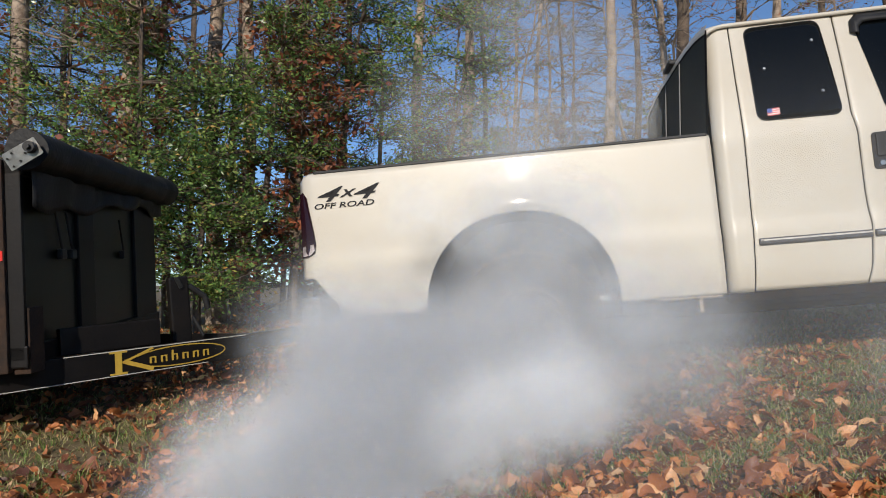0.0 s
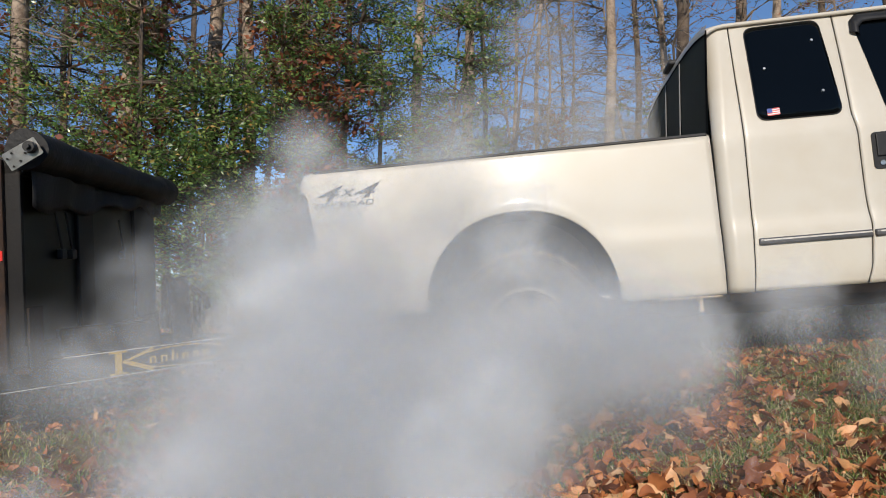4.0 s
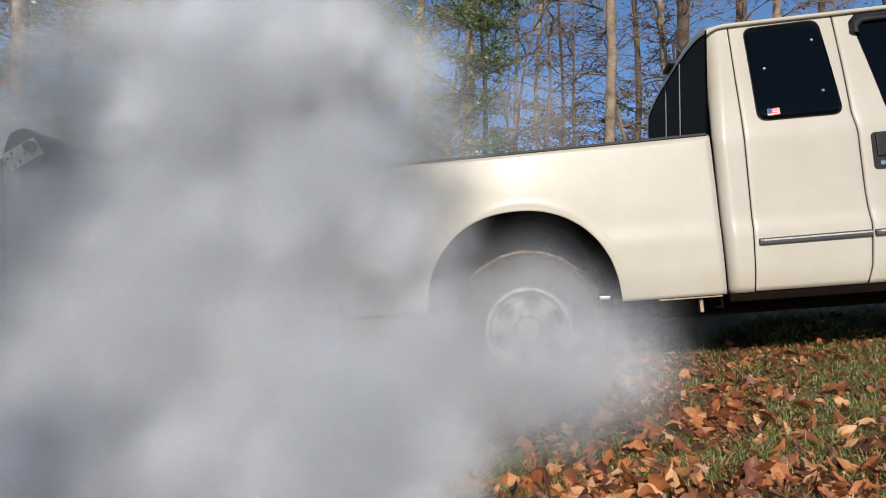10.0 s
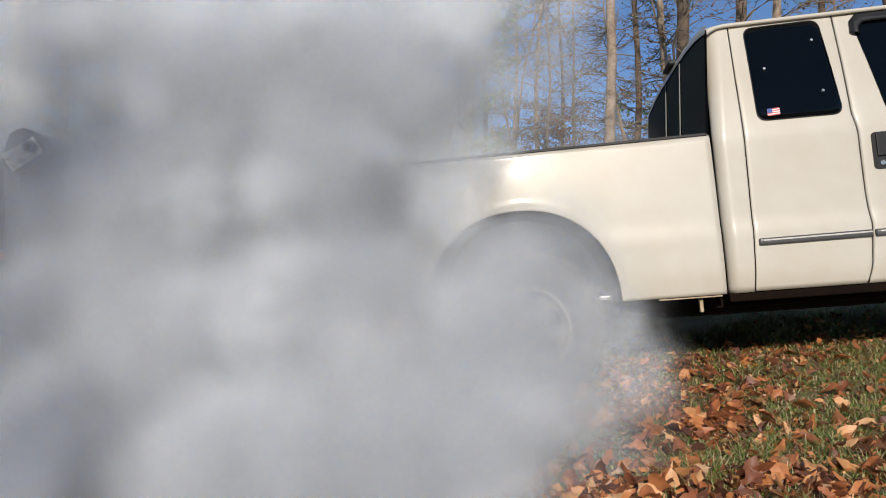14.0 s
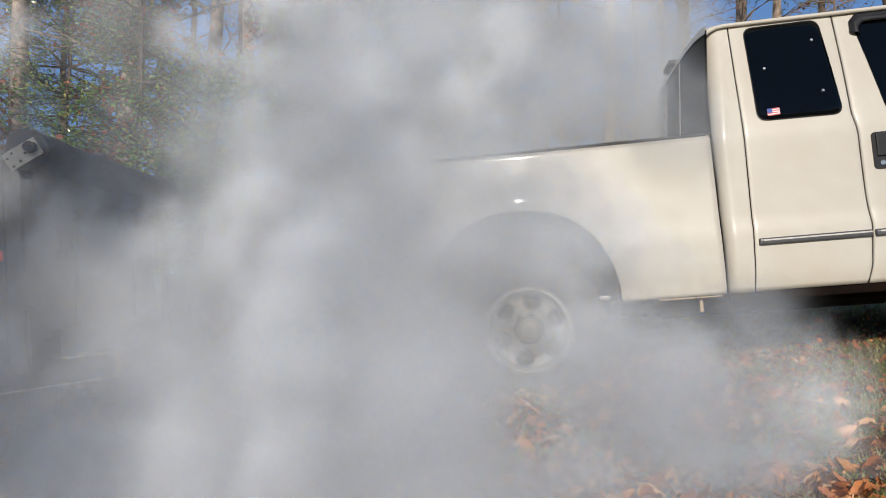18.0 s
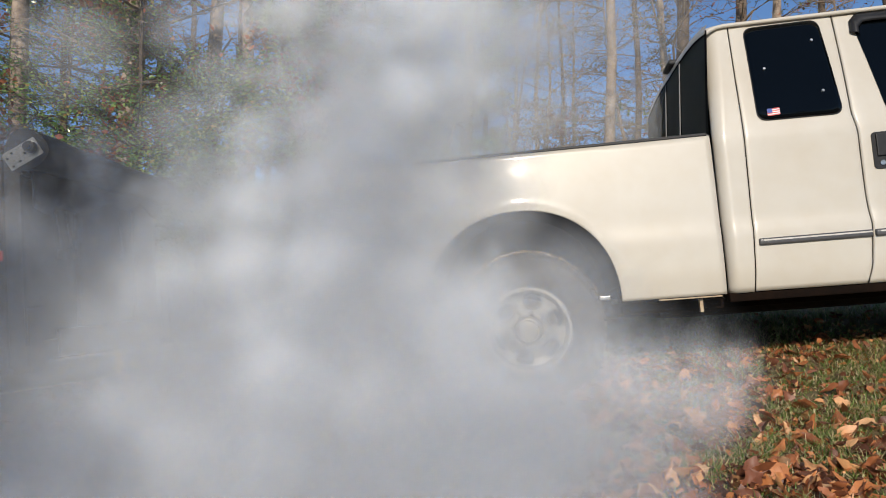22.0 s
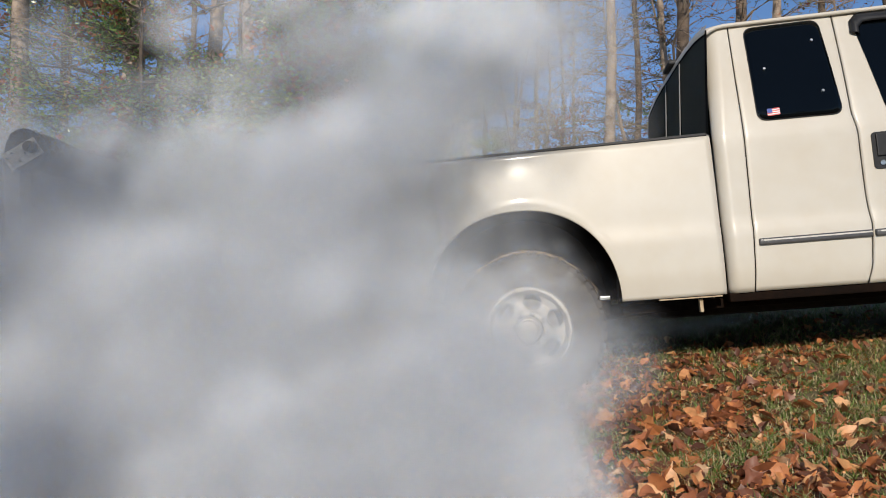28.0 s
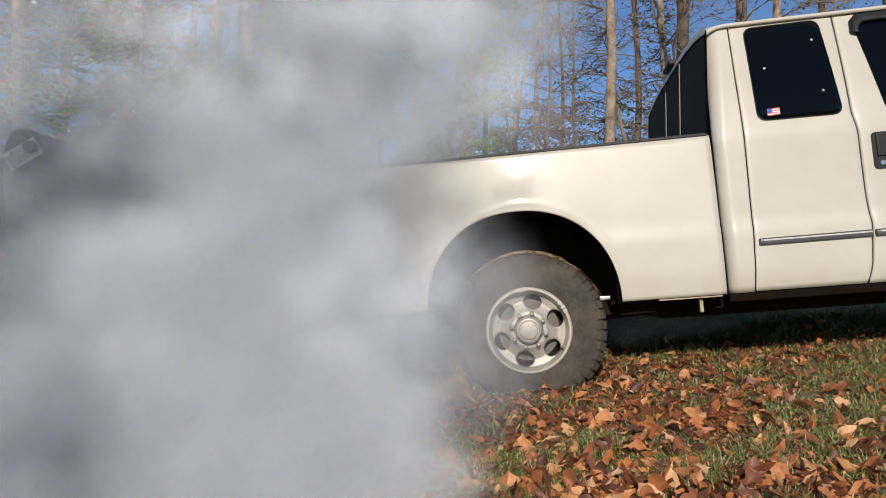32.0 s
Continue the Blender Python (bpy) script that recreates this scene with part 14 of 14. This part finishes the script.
puff(.50, 0, -6.29, .30, .61, -6.32, .33, .66, -6.35, .38, .68, -4.92, .58, .68, -3.44, .75, .64, -2.45, .84, .60, -2.43, .80, .55, -2.38, .75, .53, -2.34, .71, .53, -2.29, .69, .58, -2.30, .71, .64, -2.32, .74, .66, -2.37, .79, .69, -2.42, .83, .67, -2.44, .85, .66, -2.44, .82, .58, -2.40, .77, .54, -2.37, .74, .53, -2.35, .72, .53)
puff(.53, 0, -6.11, -.10, .86, -6.16, -.05, .89, -6.20, -.01, .92, -4.71, .16, .99, -3.19, .30, 1.01, -2.16, .37, 1.02, -2.10, .31, 1.00, -2.06, .27, .95, -2.05, .25, .91, -2.09, .28, .87, -2.14, .33, .87, -2.17, .35, .89, -2.21, .40, .94, -2.21, .41, .99, -2.20, .40, 1.01, -2.13, .34, 1.02, -2.08, .28, .98, -2.06, .26, .95, -2.05, .25, .92)
puff(.40, 0, -5.40, .10, .91, -5.45, .05, .88, -5.48, .02, .84, -3.98, .17, .77, -2.46, .35, .75, -1.42, .49, .76, -1.37, .54, .79, -1.33, .57, .84, -1.33, .57, .88, -1.37, .52, .91, -1.42, .47, .90, -1.45, .44, .88, -1.48, .41, .82, -1.48, .42, .77, -1.47, .44, .76, -1.39, .52, .77, -1.35, .56, .82, -1.33, .57, .84, -1.33, .57, .87)
puff(.43, 0, -6.06, .35, .65, -6.02, .38, .64, -5.98, .42, .66, -4.42, .64, .73, -2.91, .80, .77, -1.92, .90, .79, -1.96, .87, .80, -2.01, .81, .76, -2.05, .77, .73, -2.07, .74, .66, -2.04, .76, .64, -2.02, .78, .64, -1.96, .84, .68, -1.92, .89, .73, -1.91, .90, .76, -1.94, .89, .80, -1.99, .84, .78, -2.02, .81, .76, -2.04, .78, .74)
puff(.54, 0, -6.15, .34, 1.11, -6.10, .29, 1.15, -6.07, .25, 1.15, -4.58, .36, 1.11, -3.10, .51, 1.07, -2.14, .63, 1.03, -2.20, .68, .99, -2.23, .74, 1.00, -2.22, .76, 1.02, -2.18, .76, 1.09, -2.12, .72, 1.13, -2.10, .69, 1.15, -2.07, .64, 1.14, -2.08, .61, 1.11, -2.09, .61, 1.08, -2.17, .66, 1.01, -2.22, .71, .99, -2.23, .74, 1.00, -2.23, .76, 1.01)
puff(.51, 0, -5.67, .12, .20, -5.65, .11, .23, -5.67, .08, .27, -4.22, .16, .33, -2.76, .28, .36, -1.80, .36, .36, -1.81, .37, .33, -1.79, .41, .27, -1.76, .45, .24, -1.69, .51, .20, -1.66, .52, .21, -1.65, .51, .23, -1.68, .47, .28, -1.72, .41, .33, -1.75, .39, .35, -1.81, .36, .35, -1.81, .39, .30, -1.79, .41, .27, -1.77, .44, .25)
puff(.52, 0, -5.82, .31, 1.13, -5.80, .35, 1.07, -5.81, .39, 1.03, -4.36, .59, 1.00, -2.90, .76, 1.01, -1.94, .85, 1.03, -1.96, .81, 1.08, -1.94, .75, 1.13, -1.91, .72, 1.16, -1.84, .70, 1.14, -1.81, .72, 1.10, -1.80, .75, 1.07, -1.82, .80, 1.02, -1.86, .85, 1.00, -1.89, .86, 1.00, -1.95, .83, 1.06, -1.96, .78, 1.11, -1.94, .75, 1.14, -1.92, .73, 1.15)
puff(.50, 0, -5.71, -.22, .29, -5.65, -.19, .25, -5.62, -.20, .24, -4.10, -.10, .28, -2.62, .01, .31, -1.65, .08, .36, -1.71, .05, .40, -1.75, .06, .40, -1.76, .09, .38, -1.73, .16, .32, -1.68, .20, .27, -1.65, .21, .25, -1.61, .20, .25, -1.60, .15, .28, -1.61, .13, .30, -1.68, .06, .38, -1.73, .05, .40, -1.75, .06, .40, -1.76, .08, .39)
puff(.44, 0, -5.29, -.05, .74, -5.29, -.10, .78, -5.32, -.14, .82, -3.89, -.04, .87, -2.42, .10, .88, -1.44, .22, .86, -1.44, .27, .82, -1.39, .32, .76, -1.35, .35, .73, -1.30, .36, .72, -1.29, .33, .76, -1.29, .30, .78, -1.34, .25, .84, -1.39, .21, .87, -1.42, .20, .88, -1.44, .24, .84, -1.42, .29, .79, -1.39, .32, .76, -1.37, .34, .74)
puff(.55, 0, -5.49, .30, .68, -5.54, .35, .62, -5.58, .39, .58, -4.11, .58, .55, -2.61, .73, .55, -1.58, .81, .58, -1.53, .76, .63, -1.48, .71, .68, -1.46, .68, .70, -1.47, .68, .69, -1.51, .72, .65, -1.54, .75, .62, -1.59, .80, .57, -1.61, .83, .55, -1.61, .83, .55, -1.55, .78, .60, -1.50, .73, .66, -1.48, .70, .68, -1.46, .69, .70)
puff(.80, 3, .55, 2.00, .25, .55, 2.00, .25, .23, 2.15, .24, -.73, 2.60, .20, -.73, 2.60, .20, -.73, 2.60, .20, -.73, 2.60, .20, -.73, 2.60, .20, -.73, 2.60, .20, -.73, 2.60, .20, -.73, 2.60, .20, -.73, 2.60, .20, -.73, 2.60, .20, -.73, 2.60, .20, -.73, 2.60, .20, -.73, 2.60, .20, -.73, 2.60, .20, -.73, 2.60, .20, -.73, 2.60, .20)
puff(.85, 3, 1.15, 2.00, .35, 1.15, 2.00, .35, .73, 2.15, .31, -.54, 2.60, .20, -.56, 2.60, .20, -.56, 2.60, .20, -.56, 2.60, .20, -.56, 2.60, .20, -.56, 2.60, .20, -.56, 2.60, .20, -.56, 2.60, .20, -.56, 2.60, .20, -.56, 2.60, .20, -.56, 2.60, .20, -.56, 2.60, .20, -.56, 2.60, .20, -.56, 2.60, .20, -.56, 2.60, .20, -.56, 2.60, .20)
puff(.85, 3, 1.55, 2.00, .60, 1.55, 2.00, .60, 1.06, 2.15, .50, -.42, 2.60, .20, -.44, 2.60, .20, -.44, 2.60, .20, -.44, 2.60, .20, -.44, 2.60, .20, -.44, 2.60, .20, -.44, 2.60, .20, -.44, 2.60, .20, -.44, 2.60, .20, -.44, 2.60, .20, -.44, 2.60, .20, -.44, 2.60, .20, -.44, 2.60, .20, -.44, 2.60, .20, -.44, 2.60, .20, -.44, 2.60, .20)
puff(.80, 3, .95, 2.00, .75, .95, 2.00, .75, .56, 2.15, .61, -.60, 2.60, .20, -.61, 2.60, .20, -.61, 2.60, .20, -.61, 2.60, .20, -.61, 2.60, .20, -.61, 2.60, .20, -.61, 2.60, .20, -.61, 2.60, .20, -.61, 2.60, .20, -.61, 2.60, .20, -.61, 2.60, .20, -.61, 2.60, .20, -.61, 2.60, .20, -.61, 2.60, .20, -.61, 2.60, .20, -.61, 2.60, .20)


def early_bank():
    """Smoke that hugs the ground beside the wheel at first and is then taken into the cloud."""
    r = random.Random(14)
    for i in range(24):
        x, y = r.uniform(-0.28, 0.42), r.uniform(1.9, 2.5)
        z = 0.56 + (530 - r.uniform(690, 840) + 130 * max(0.0, x - 0.05)) / 1230.6 * y
        if i > 15:
            x, z = r.uniform(-0.75, -0.35), 0.56 - r.uniform(0.19, 0.27) * y
        home = (r.uniform(-0.75, -0.35), y, r.uniform(-0.15, 0.15))
        way = []
        for t in CLOUD_TIMES:
            k = max(0.0, min(1.0, (t - 3.0) / 4.0))
            k = k * k * (3 - 2 * k)
            way += [x + (home[0] - x) * k - 0.01 * t * (1 - k), y, z + (home[2] - z) * k]
        puff(r.uniform(0.22, 0.32), 2, *way)


def bed_veil():
    """Thin haze that hangs before the box side at first and again in the middle of the clip."""
    r = random.Random(15)
    for i in range(11):
        y = r.uniform(2.3, 2.9)
        x, z = (r.uniform(880, 1190) - 784) / 1230.6 * y, 0.56 + (530 - r.uniform(330, 470)) / 1230.6 * y
        home = (r.uniform(-0.8, -0.4), y, r.uniform(0.1, 0.4))
        way = []
        for t in CLOUD_TIMES:
            k = float(np.interp(t, (0, 3.5, 6, 14.5, 17, 19, 22), (0, 0.1, 0.8, 1, 0, 0.15, 1)))
            way += [x + (home[0] - x) * k, y, z + (home[2] - z) * k]
        puff(r.uniform(0.40, 0.55), 3, *way)


early_bank()
bed_veil()
motions()
